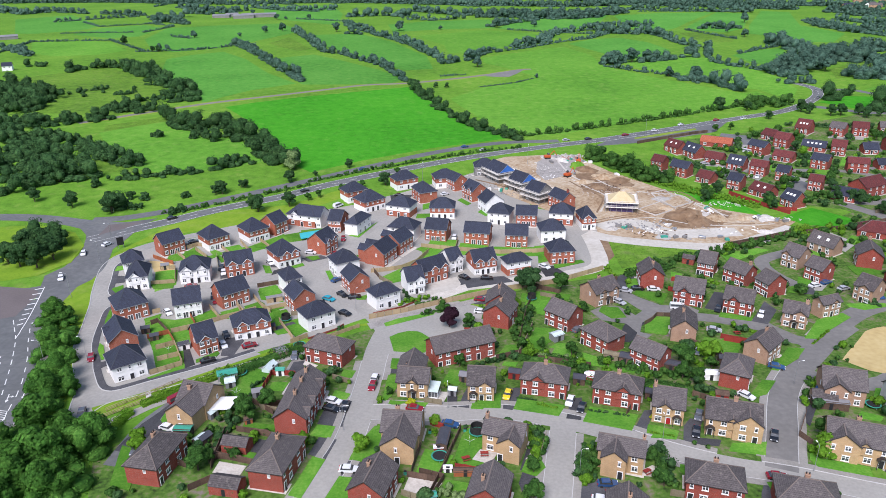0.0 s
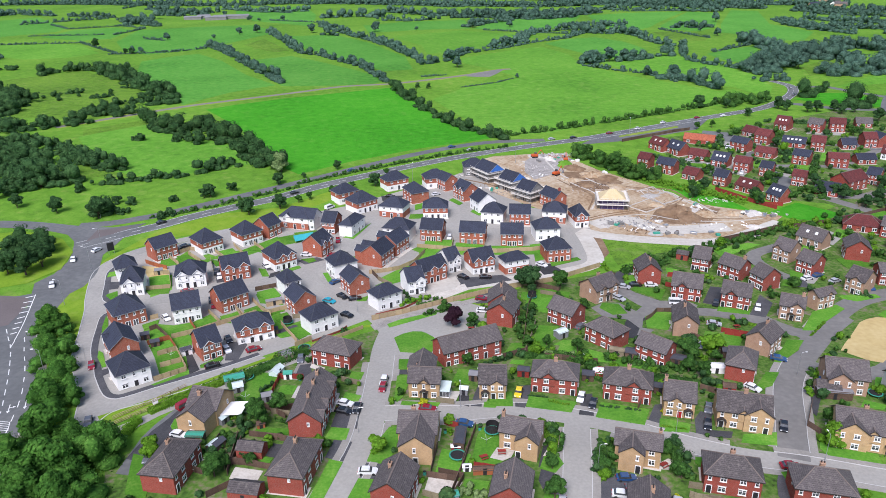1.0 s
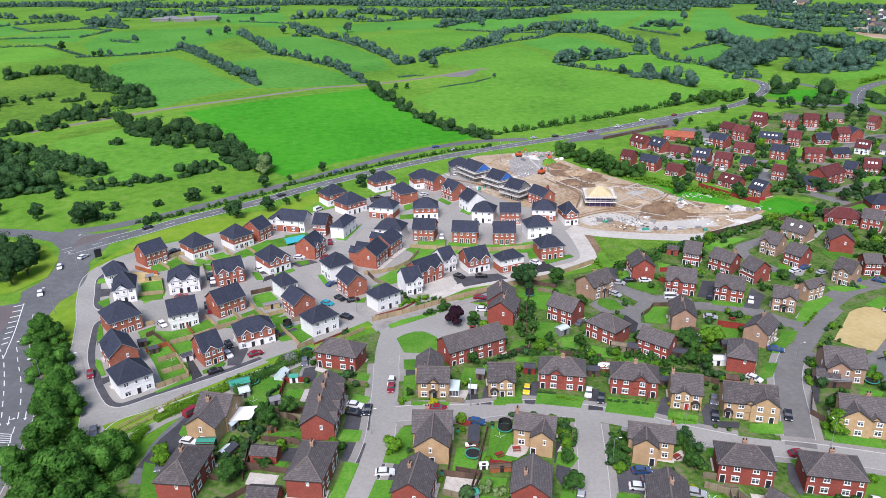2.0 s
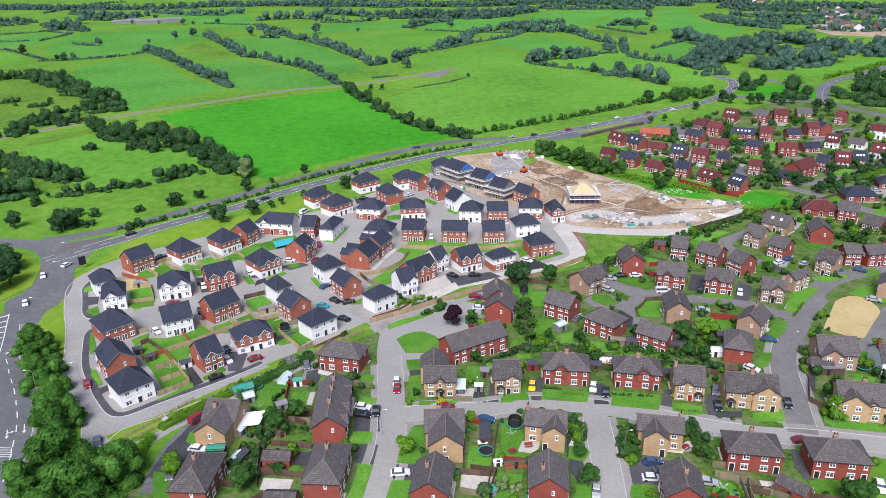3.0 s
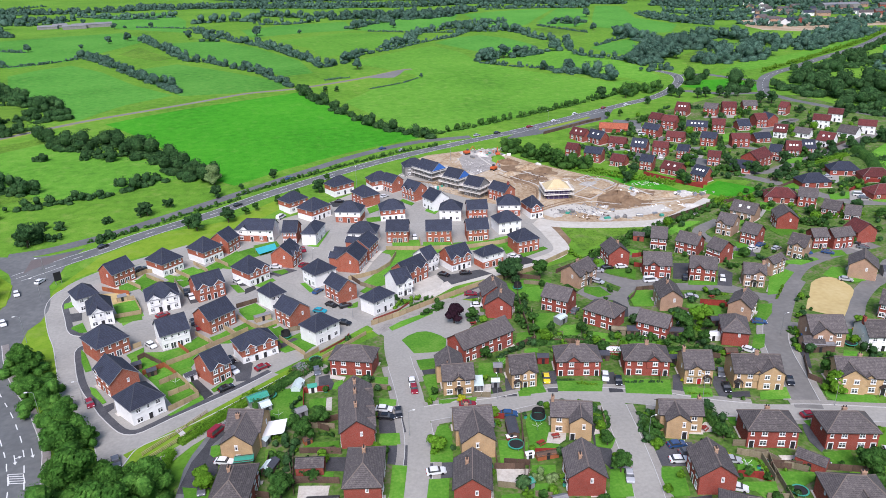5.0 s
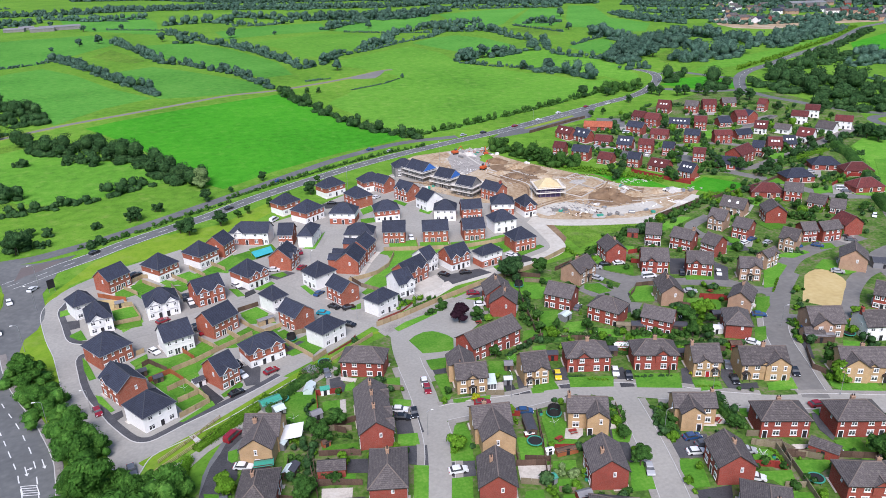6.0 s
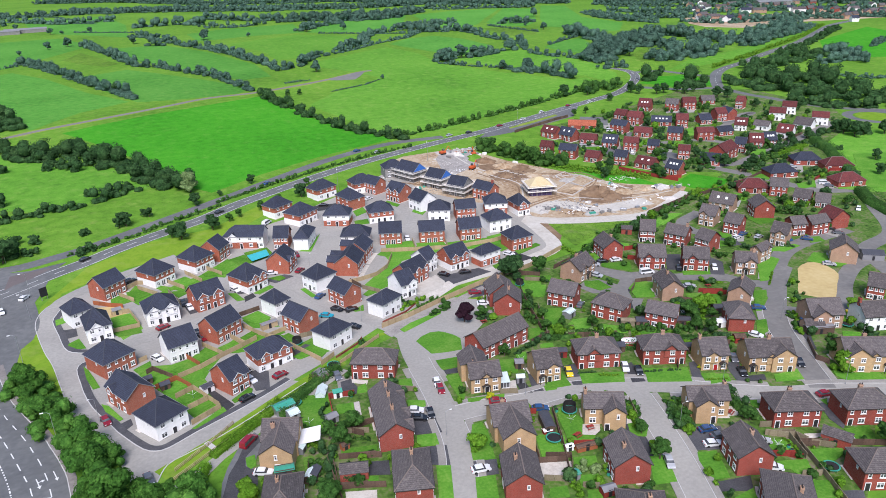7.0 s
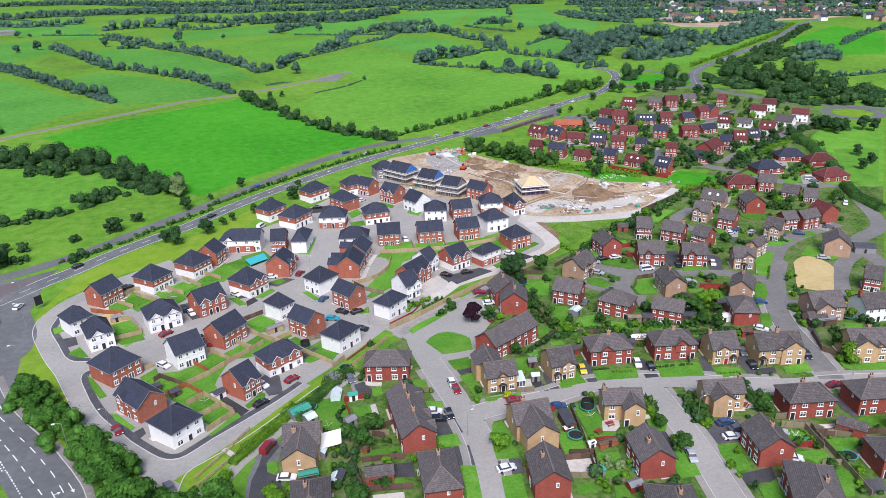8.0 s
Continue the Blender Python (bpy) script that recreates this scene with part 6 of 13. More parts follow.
house(-20.6, 288.2, -22.0, 10.6, 8.0, wall='new', roof='slate', eave=5.1, slope=38, group='new estate houses', upper='white', form='hip', layout='house')
house(-3.41, 285.37, -3.3, 10.2, 8.0, wall='white', roof='slate', eave=5.1, slope=38, group='new estate houses', upper='new', form='hip', layout='pair')
house(-34.97, 296.4, 38.2, 10.5, 9.0, wall='white', roof='slate', eave=5.1, slope=38, group='new estate houses', upper='new', form='hip', layout='pair')
house(-43.17, 309.68, 33.6, 9.9, 8.0, wall='white', roof='slate', eave=5.1, slope=38, group='new estate houses', upper='new', form='hip', layout='house')
house(-21.04, 326.49, 28.2, 11.0, 8.0, wall='white', roof='slate', eave=5.1, slope=38, group='new estate houses', upper='new', form='hip', layout='house')
house(-11.3, 307.63, -66.8, 10.8, 8.0, wall='new', roof='slate', eave=5.1, slope=38, group='new estate houses', form='hip', layout='house')
house(-1.89, 327.68, 14.4, 10.5, 8.0, wall='white', roof='slate', eave=5.1, slope=38, group='new estate houses', upper='new', form='hip', layout='house')
house(3.53, 322.74, -58.2, 7.9, 6.8, wall='new', roof='slate', eave=5.1, slope=38, group='new estate houses', layout='pair')
house(11.07, 307.81, -59.4, 8.6, 7.7, wall='new', roof='slate', eave=5.1, slope=38, group='new estate houses', layout='pair', gables=((-0.25, 2.6, 0.3), (0.25, 2.6, 0.3)))
house(17.16, 291.78, -69.2, 8.5, 8.3, wall='white', roof='slate', eave=5.1, slope=38, group='new estate houses', layout='house')
house(48.04, 293.78, -60.4, 9.6, 6.9, wall='new', roof='slate', eave=5.1, slope=38, group='new estate houses', layout='pair', chimneys=((0.4, 0),))

# ---- the older estate ----
house(-33.40, 171.06, -22.7, 11.5, 7.1, wall='red', roof='tile', eave=5.0, slope=36, group='older estate houses', form='hip')
house(-35.85, 146.40, 84.3, 18.2, 7.6, wall='red', roof='tile', eave=5.0, slope=36, group='older estate houses', layout='terrace', chimneys=((-0.2, 0), (0.1, 0), (0.33, 0)), gables=((-0.35, 2.8, 0.3), (-0.1, 2.8, 0.3), (0.3, 2.8, 0.3)))
house(-36.72, 125.08, 77.4, 12.3, 7.6, wall='red', roof='tile', eave=5.0, slope=36, group='older estate houses', form='hip', chimneys=((0.1, 0),))
house(-63.40, 126.98, 78.1, 11.8, 7.5, wall='red', roof='tile', eave=5.0, slope=36, group='older estate houses', form='hip', chimneys=((0.1, 0.1),))
house(-60.73, 148.26, -17.0, 7.8, 8.0, wall='buff', roof='tile', eave=5.0, slope=36, group='older estate houses', layout='house', gables=((0.0, 7.2, 4.8),), chimneys=((-0.2, -0.2),))
house(-9.41, 154.41, -8.5, 7.7, 6.6, wall='buff', roof='tile', eave=5.0, slope=36, group='older estate houses', layout='house', gables=((0.0, 2.6, 0.3),), backs=((0.2, 7, 5.5),), porches=(0.0,), chimneys=((-0.25, 0.3),))
house(1.59, 171.46, 21.8, 17.3, 7.7, wall='red', roof='tile', eave=5.0, slope=36, group='older estate houses', layout='terrace')
house(13.52, 190.68, -113.9, 8.5, 7.9, wall='red', roof='tile', eave=5.0, slope=36, group='older estate houses', layout='house', chimneys=((0.1, 0.05),))
house(13.77, 197.37, 80.8, 8.4, 8.3, wall='red', roof='tile', eave=5.0, slope=36, group='older estate houses', layout='house', chimneys=((0.1, 0.05),))
house(32.09, 188.57, -45.7, 8.4, 7.4, wall='red', roof='tile', eave=5.0, slope=36, group='older estate houses')
house(41.25, 175.69, -52.6, 9.7, 7.3, wall='red', roof='tile', eave=5.0, slope=36, group='older estate houses', form='hip')
house(52.27, 165.38, -45.8, 8.6, 6.4, wall='red', roof='tile', eave=5.0, slope=36, group='older estate houses')
house(45.57, 204.02, 30.0, 9.5, 7.6, wall='brown', roof='tile', eave=5.0, slope=36, group='older estate houses', porches=(0.03,), layout='house', chimneys=((0, 0.1),), gables=((-0.2, 2.4, 0.3), (0.3, 2.4, 0.3)))
house(64.70, 216.03, -95.6, 8.6, 7.4, wall='red', roof='tile', eave=5.0, slope=36, group='older estate houses', layout='house', chimneys=((0.1, 0.05),))
house(73.42, 202.77, -23.9, 8.8, 8.2, wall='red', roof='tile', eave=5.0, slope=36, group='older estate houses', gables=((-0.15, 2.8, 0.3),))
house(65.35, 180.83, 73.4, 9.5, 6.7, wall='brown', roof='tile', eave=5.0, slope=36, group='older estate houses', layout='house', chimneys=((0.1, 0.05),))
house(86.12, 223.94, -31.2, 5.3, 8.0, wall='red', roof='tile', eave=5.0, slope=36, group='older estate houses')
house(93.87, 215.74, -55.0, 7.8, 7.0, wall='red', roof='tile', eave=5.0, slope=36, group='older estate houses', chimneys=((0.42, 0),))
house(100.36, 207.06, -69.9, 5.6, 7.4, wall='red', roof='tile', eave=5.0, slope=36, group='older estate houses')
house(118.1, 228.55, -55.0, 6.1, 8.0, wall='brown', roof='tile', eave=5.0, slope=36, group='older estate houses', layout='house', gables=((-0.2, 3.2, 0.4),))
house(120.76, 217.09, -59.3, 6.0, 7.3, wall='red', roof='tile', eave=5.0, slope=36, group='older estate houses', layout='house')
house(143.42, 228.46, -113.1, 9.0, 7.8, wall='red', roof='tile', eave=5.0, slope=36, group='older estate houses', layout='house', chimneys=((-0.5, 0),))
house(129.56, 202.25, -56.6, 5.7, 8.0, wall='brown', roof='tile', eave=5.0, slope=36, group='older estate houses', layout='house', gables=((0.1, 3.4, 0.8),))
house(140.84, 207.16, -11.9, 5.4, 5.9, wall='red', roof='tile', eave=5.0, slope=36, group='older estate houses', layout='house')
house(148.35, 205.33, -1.2, 8.2, 6.0, wall='red', roof='tile', eave=5.0, slope=36, group='older estate houses', layout='house')
house(99.35, 186.56, -28.9, 6.5, 6.6, wall='brown', roof='tile', eave=5.0, slope=36, group='older estate houses', layout='house', gables=((0.2, 3.6, 0.5),), porches=(0.0,), chimneys=((0.4, 0),))
house(111.14, 192.13, 19.1, 6.9, 4.1, wall='brown', roof='tile', eave=5.0, slope=36, group='older estate houses', layout='house', gables=((0.1, 2.6, 0.3),))
house(86.33, 195.64, -29.1, 8.2, 7.5, wall='red', roof='tile', eave=5.0, slope=36, group='older estate houses', gables=((-0.15, 2.8, 0.3),))
house(83.06, 168.75, 42.7, 8.7, 6.5, wall='brown', roof='tile', eave=5.0, slope=36, group='older estate houses', layout='house', chimneys=((0.2, 0.05),))
house(72.1, 156.8, 61.9, 9.5, 6.9, wall='red', roof='tile', eave=5.0, slope=36, group='older estate houses', form='hip', layout='house')
house(64.41, 137.04, -17.8, 11.6, 8.0, wall='buff', roof='tile', eave=5.0, slope=36, group='older estate houses', porches=(-0.41,), layout='semi', gables=((0.27, 6.2, 0.6), (-0.02, 2.2, 0.3)), chimneys=((0.02, 0),))
house(51.39, 142.82, -17.2, 7.0, 8.0, wall='buff', roof='tile', eave=5.0, slope=36, group='older estate houses', layout='house', door_color='door_red', porches=(0.3,), gables=((-0.12, 3.0, 0.5),), chimneys=((-0.47, 0),))
house(87.59, 128.39, -20.9, 11.8, 8.5, wall='buff', roof='tile', eave=5.0, slope=36, group='older estate houses', porches=(0.41,), layout='semi', gables=((-0.25, 6.6, 0.8), (0.1, 2.2, 0.3)), chimneys=((0.0, 0.05),))
house(94.68, 149.52, -17.2, 9.4, 8.5, wall='brown', roof='tile', eave=5.0, slope=36, group='older estate houses', layout='house', gables=((-0.2, 5.5, 1.5),))
house(12.16, 132.03, -20.2, 9.0, 6.0, wall='buff', roof='tile', eave=5.0, slope=36, group='older estate houses', layout='house', gables=((0.23, 4.9, 2.4),), chimneys=((-0.47, 0),))
house(36.65, 125.77, -18.7, 9.5, 5.6, wall='buff', roof='tile', eave=5.0, slope=36, group='older estate houses', layout='house', gables=((-0.13, 5.1, 2.6),), chimneys=((0.46, 0.1),))
house(-10.81, 135.23, -8.2, 8.5, 8.0, wall='buff', roof='tile', eave=5.0, slope=36, group='older estate houses', layout='house', gables=((0.03, 7.4, 5.0),), chimneys=((-0.15, 0.1),))
house(-15.73, 116.84, 74.0, 9.2, 7.4, wall='red', roof='tile', eave=5.0, slope=36, group='older estate houses', layout='house', chimneys=((0.1, 0.15),))
house(7.48, 113.73, -104.8, 8.7, 7.6, wall='red', roof='tile', eave=5.0, slope=36, group='older estate houses', layout='house', chimneys=((0.1, -0.15),))
house(33.05, 106.75, -105.9, 8.5, 7.5, wall='red', roof='tile', eave=5.0, slope=36, group='older estate houses', layout='house', chimneys=((0, 0.05),))
house(53.25, 115.92, -17.7, 10.9, 7.2, wall='red', roof='tile', eave=5.0, slope=36, group='older estate houses', form='hip', chimneys=((0, 0.25),))
house(69.16, 110.74, -16.9, 11.1, 7.5, wall='red', roof='tile', eave=5.0, slope=36, group='older estate houses', form='hip', chimneys=((0, 0.25),))
house(23.30, 154.44, -15.0, 11.4, 7.5, wall='red', roof='tile', eave=5.0, slope=36, group='older estate houses', form='hip', gables=((-0.13, 3.4, 0.3),), chimneys=((0, 0.0),))
house(40.74, 149.62, -18.9, 11.4, 7.2, wall='red', roof='tile', eave=5.0, slope=36, group='older estate houses', form='hip', gables=((0.13, 3.4, 0.3),), chimneys=((0, 0.0),))
house(7.41, 153.47, -6.6, 6.5, 8.0, wall='buff', roof='tile', eave=5.0, slope=36, group='older estate houses', layout='house', porches=(-0.28,), gables=((0.15, 3.2, 0.5),))

# ---- the red-roofed estate beyond ----
house(105.71, 348.74, -43.1, 6.1, 7.1, wall='red', roof='red_tile', eave=4.9, slope=36, layout='house', near=False, group='red-roofed estate houses')
house(113.17, 337.92, -44.7, 8.9, 6.9, wall='red', roof='slate', eave=4.9, slope=36, layout='house', near=False, group='red-roofed estate houses')
house(124.66, 381.56, -61.9, 10.0, 6.9, wall='red', roof='red_tile', eave=3.6, slope=44, layout='house', near=False, group='red-roofed estate houses', skylights=2)
house(130.98, 371.91, -65.9, 10.1, 7.5, wall='red', roof='slate', eave=3.6, slope=44, layout='house', near=False, group='red-roofed estate houses', skylights=2)
house(151.42, 392.90, -30.5, 16.4, 7.1, wall='red', roof='orange_tile', eave=2.7, slope=36, layout='low', near=False, group='red-roofed estate houses')
house(138.22, 360.74, -41.7, 8.9, 7.2, wall='red', roof='red_tile', eave=2.7, slope=36, layout='low', near=False, group='red-roofed estate houses')
house(144.09, 346.61, -44.6, 7.9, 7.5, wall='red', roof='slate', eave=3.6, slope=44, layout='house', near=False, group='red-roofed estate houses', skylights=3)
house(121.97, 326.71, -49.5, 7.2, 7.5, wall='red', roof='red_tile', eave=2.7, slope=36, layout='low', near=False, group='red-roofed estate houses')
house(131.61, 315.36, -45.0, 6.1, 7.0, wall='red', roof='slate', eave=4.9, slope=36, layout='house', near=False, group='red-roofed estate houses')
house(151.13, 336.95, -40.2, 7.6, 6.8, wall='red', roof='red_tile', eave=4.9, slope=36, layout='house', near=False, group='red-roofed estate houses')
house(140.16, 305.42, -58.8, 9.5, 8.0, wall='red', roof='red_tile', eave=2.7, slope=36, layout='low', near=False, group='red-roofed estate houses', skylights=2)
house(146.32, 290.62, -65.6, 7.1, 7.4, wall='red', roof='slate', eave=3.6, slope=44, layout='house', near=False, group='red-roofed estate houses', skylights=3)
house(166.55, 311.77, -39.0, 5.7, 6.5, wall='red', roof='red_tile', eave=4.9, slope=36, layout='house', near=False, group='red-roofed estate houses')
house(158.67, 327.29, -41.2, 5.6, 6.6, wall='red', roof='slate', eave=4.9, slope=36, layout='house', near=False, group='red-roofed estate houses')
house(174.66, 361.32, -43.3, 9.7, 7.0, wall='red', roof='red_tile', eave=2.7, slope=36, layout='low', near=False, group='red-roofed estate houses')
house(167.68, 375.28, -55.9, 9.6, 6.7, wall='red', roof='slate', eave=4.9, slope=36, layout='house', near=False, group='red-roofed estate houses')
house(185.81, 346.20, -44.6, 7.8, 6.9, wall='red', roof='slate', eave=4.9, slope=36, layout='house', near=False, group='red-roofed estate houses')
house(200.21, 339.40, -18.4, 9.4, 6.2, wall='red', roof='red_tile', eave=4.9, slope=36, layout='house', near=False, group='red-roofed estate houses')
house(208.39, 371.9, -31.7, 6.8, 8.2, wall='red', roof='red_tile', eave=4.9, slope=36, layout='house', near=False, group='red-roofed estate houses')
house(199.91, 380.55, -34.4, 11.6, 7.6, wall='red', roof='slate', eave=2.7, slope=36, layout='low', near=False, group='red-roofed estate houses', skylights=4)
house(214.15, 419.83, -46.9, 7.9, 9.3, wall='red', roof='red_tile', eave=3.6, slope=44, layout='house', near=False, group='red-roofed estate houses', skylights=3)
house(230.59, 413.01, -45.6, 8.1, 7.6, wall='red', roof='tile', eave=4.9, slope=36, layout='house', near=False, group='red-roofed estate houses')
house(242.76, 412.33, -23.7, 8.3, 8.2, wall='red', roof='red_tile', eave=4.9, slope=36, layout='house', near=False, group='red-roofed estate houses')
house(264.32, 420.74, -19.9, 8.8, 7.6, wall='red', roof='tile', eave=2.7, slope=36, layout='low', near=False, group='red-roofed estate houses')
house(187.64, 389.57, -49.8, 8.0, 8.2, wall='red', roof='red_tile', eave=4.9, slope=36, layout='house', near=False, group='red-roofed estate houses')
house(188.31, 406.7, -57.9, 7.5, 8.2, wall='red', roof='red_tile', eave=2.7, slope=36, layout='low', near=False, group='red-roofed estate houses')
house(225.72, 373.55, -10.2, 7.1, 7.6, wall='red', roof='slate', eave=2.7, slope=36, layout='low', near=False, group='red-roofed estate houses')
house(239.2, 376.22, -8.5, 6.7, 8.2, wall='red', roof='red_tile', eave=4.9, slope=36, layout='house', near=False, group='red-roofed estate houses')
house(245.67, 375.84, -84.0, 7.9, 7.6, wall='red', roof='slate', eave=4.9, slope=36, layout='house', near=False, group='red-roofed estate houses')
house(216.96, 343.91, -3.2, 9.3, 6.4, wall='red', roof='slate', eave=2.7, slope=36, layout='low', near=False, group='red-roofed estate houses')
house(234.05, 349.64, -43.1, 6.7, 7.6, wall='white', roof='red_tile', eave=3.6, slope=44, layout='house', near=False, group='red-roofed estate houses', skylights=3)
house(245.81, 345.26, -57.0, 8.4, 6.6, wall='white', roof='tile', eave=2.7, slope=36, layout='low', near=False, group='red-roofed estate houses')
house(272.50, 361.90, -45.0, 9.0, 7.5, wall='white', roof='red_tile', eave=4.9, slope=36, layout='house', near=False, group='red-roofed estate houses')
house(292.20, 373.30, -45.0, 8.0, 7.5, wall='white', roof='red_tile', eave=4.9, slope=36, layout='house', near=False, group='red-roofed estate houses')
house(243.90, 324.45, -60.4, 8.1, 8.3, wall='white', roof='red_tile', eave=3.6, slope=44, layout='house', near=False, group='red-roofed estate houses', skylights=2)
house(270.02, 337.66, -63.0, 9.6, 9.2, wall='white', roof='tile', eave=2.7, slope=36, layout='low', near=False, group='red-roofed estate houses')
house(285.00, 341.30, -45.0, 9.0, 7.5, wall='white', roof='red_tile', eave=4.9, slope=36, layout='house', near=False, group='red-roofed estate houses')
house(275.37, 399.56, -56.3, 4.9, 8.2, wall='red', roof='red_tile', eave=4.9, slope=36, layout='house', near=False, group='red-roofed estate houses')
house(201.45, 310.91, -46.4, 5.4, 7.6, wall='red', roof='slate', eave=4.9, slope=36, layout='house', near=False, group='red-roofed estate houses')
house(214.73, 314.99, -30.3, 6.8, 8.2, wall='red', roof='red_tile', eave=3.6, slope=44, layout='house', near=False, group='red-roofed estate houses', skylights=3)
house(223.81, 315.45, -16.1, 6.3, 7.6, wall='red', roof='slate', eave=3.6, slope=44, layout='house', near=False, group='red-roofed estate houses', skylights=3)
house(185.73, 305.06, 25.7, 14.1, 9.0, wall='red', roof='red_tile', eave=4.9, slope=36, layout='house', near=False, group='red-roofed estate houses')
house(172.31, 298.04, -39.7, 9.3, 7.6, wall='red', roof='slate', eave=2.7, slope=36, layout='low', near=False, group='red-roofed estate houses')
house(215.10, 279.70, -24.7, 13.5, 8.5, wall='red', roof='slate', eave=2.7, slope=36, layout='low', near=False, group='red-roofed estate houses', form='hip')
house(221.40, 266.70, -22.3, 13.5, 8.5, wall='red', roof='red_tile', eave=2.7, slope=36, layout='low', near=False, group='red-roofed estate houses', form='hip')
house(189.10, 268.50, -11.6, 13.5, 8.5, wall='red', roof='slate', eave=2.7, slope=36, layout='low', near=False, group='red-roofed estate houses', form='hip')
house(206.20, 246.00, -9.8, 13.5, 8.5, wall='red', roof='red_tile', eave=2.7, slope=36, layout='low', near=False, group='red-roofed estate houses', form='hip')
house(162.00, 255.20, -28.4, 13.5, 8.5, wall='red', roof='red_tile', eave=2.7, slope=36, layout='low', near=False, group='red-roofed estate houses', form='hip')
house(168.37, 246.45, -41.1, 7.0, 7.6, wall='red', roof='tile', eave=4.9, slope=36, layout='house', near=False, group='red-roofed estate houses')
house(171.38, 235.17, -55.2, 6.4, 7.6, wall='red', roof='tile', eave=2.7, slope=36, layout='low', near=False, group='red-roofed estate houses')
house(174.27, 227.57, -43.2, 5.3, 7.6, wall='red', roof='tile', eave=2.7, slope=36, layout='low', near=False, group='red-roofed estate houses')
house(159.57, 207.48, -90.7, 7.0, 8.2, wall='red', roof='red_tile', eave=4.9, slope=36, layout='house', near=False, group='red-roofed estate houses')
house(134.59, 240.91, -56.9, 9.6, 6.9, wall='brown', roof='tile', eave=3.6, slope=44, layout='house', near=False, group='red-roofed estate houses', skylights=2)
house(137.69, 181.73, 47.4, 8.5, 8.2, wall='brown', roof='tile', eave=5.0, slope=36, group='older estate houses', layout='house')
house(124.22, 156.49, -49.2, 4.7, 8.0, wall='red', roof='tile', eave=5.0, slope=36, group='older estate houses', layout='house')
house(106.62, 143.12, -14.5, 7.9, 8.0, wall='white', roof='tile', eave=5.0, slope=36, group='older estate houses', layout='house', chimneys=((-0.5, 0),))
house(55.49, 92.94, -19.6, 11.0, 7.5, wall='red', roof='tile', eave=5.0, slope=36, group='older estate houses', form='hip', gables=((0.06, 3.0, 0.3),), chimneys=((0.15, 0.1),))
house(29.18, 90.07, -124.9, 16.1, 9.0, wall='red', roof='tile', eave=5.0, slope=36, group='older estate houses', form='hip', layout='semi', chimneys=((0, 0.15),))

house(-0.35, 94.51, -114.9, 18.3, 9.0, wall='red', roof='tile', eave=5.0, slope=36, group='older estate houses', form='hip', layout='semi', chimneys=((-0.2, 0.1),))
house(-61.14, 239.18, 35.8, 8.4, 9.9, wall='white', roof='slate', eave=5.1, slope=38, group='new estate houses', upper='new', layout='pair', gables=((-0.12, 2.6, 0.3), (0.28, 2.6, 0.3)), form='hip')

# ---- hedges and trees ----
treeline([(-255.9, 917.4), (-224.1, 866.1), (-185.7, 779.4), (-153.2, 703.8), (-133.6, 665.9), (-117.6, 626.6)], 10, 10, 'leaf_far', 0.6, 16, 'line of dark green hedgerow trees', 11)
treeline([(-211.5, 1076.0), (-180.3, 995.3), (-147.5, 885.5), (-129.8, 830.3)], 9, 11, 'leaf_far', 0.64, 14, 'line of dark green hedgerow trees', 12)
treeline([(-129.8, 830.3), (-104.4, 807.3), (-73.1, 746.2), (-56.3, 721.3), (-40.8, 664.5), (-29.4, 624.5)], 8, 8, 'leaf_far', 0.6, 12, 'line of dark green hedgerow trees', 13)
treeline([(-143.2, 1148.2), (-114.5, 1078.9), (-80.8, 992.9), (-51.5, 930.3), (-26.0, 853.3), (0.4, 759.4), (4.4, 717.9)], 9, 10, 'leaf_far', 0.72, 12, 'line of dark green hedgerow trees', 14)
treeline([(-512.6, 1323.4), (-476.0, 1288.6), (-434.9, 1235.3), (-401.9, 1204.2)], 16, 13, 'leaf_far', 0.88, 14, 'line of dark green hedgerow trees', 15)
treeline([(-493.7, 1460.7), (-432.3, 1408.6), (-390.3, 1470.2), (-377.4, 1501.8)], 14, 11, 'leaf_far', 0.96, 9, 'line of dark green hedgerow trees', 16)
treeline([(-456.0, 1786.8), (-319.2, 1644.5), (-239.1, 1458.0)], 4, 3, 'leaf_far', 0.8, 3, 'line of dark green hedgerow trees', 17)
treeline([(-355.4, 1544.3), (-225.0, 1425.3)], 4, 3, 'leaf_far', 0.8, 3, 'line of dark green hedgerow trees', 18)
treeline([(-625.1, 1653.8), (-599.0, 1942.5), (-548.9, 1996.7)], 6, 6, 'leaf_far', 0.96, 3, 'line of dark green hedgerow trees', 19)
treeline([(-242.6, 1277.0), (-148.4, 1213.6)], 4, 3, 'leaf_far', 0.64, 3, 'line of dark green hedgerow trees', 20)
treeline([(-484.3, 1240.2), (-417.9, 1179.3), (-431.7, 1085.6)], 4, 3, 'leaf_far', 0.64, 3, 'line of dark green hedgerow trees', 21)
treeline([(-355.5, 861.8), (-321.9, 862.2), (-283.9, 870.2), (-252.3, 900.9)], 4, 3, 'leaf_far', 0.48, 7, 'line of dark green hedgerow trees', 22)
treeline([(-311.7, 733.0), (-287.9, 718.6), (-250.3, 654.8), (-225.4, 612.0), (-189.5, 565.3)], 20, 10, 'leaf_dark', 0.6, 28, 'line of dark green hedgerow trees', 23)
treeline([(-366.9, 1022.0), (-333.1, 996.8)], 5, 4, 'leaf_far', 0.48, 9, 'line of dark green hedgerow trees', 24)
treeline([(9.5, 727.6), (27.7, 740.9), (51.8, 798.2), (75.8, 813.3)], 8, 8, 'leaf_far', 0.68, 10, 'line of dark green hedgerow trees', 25)
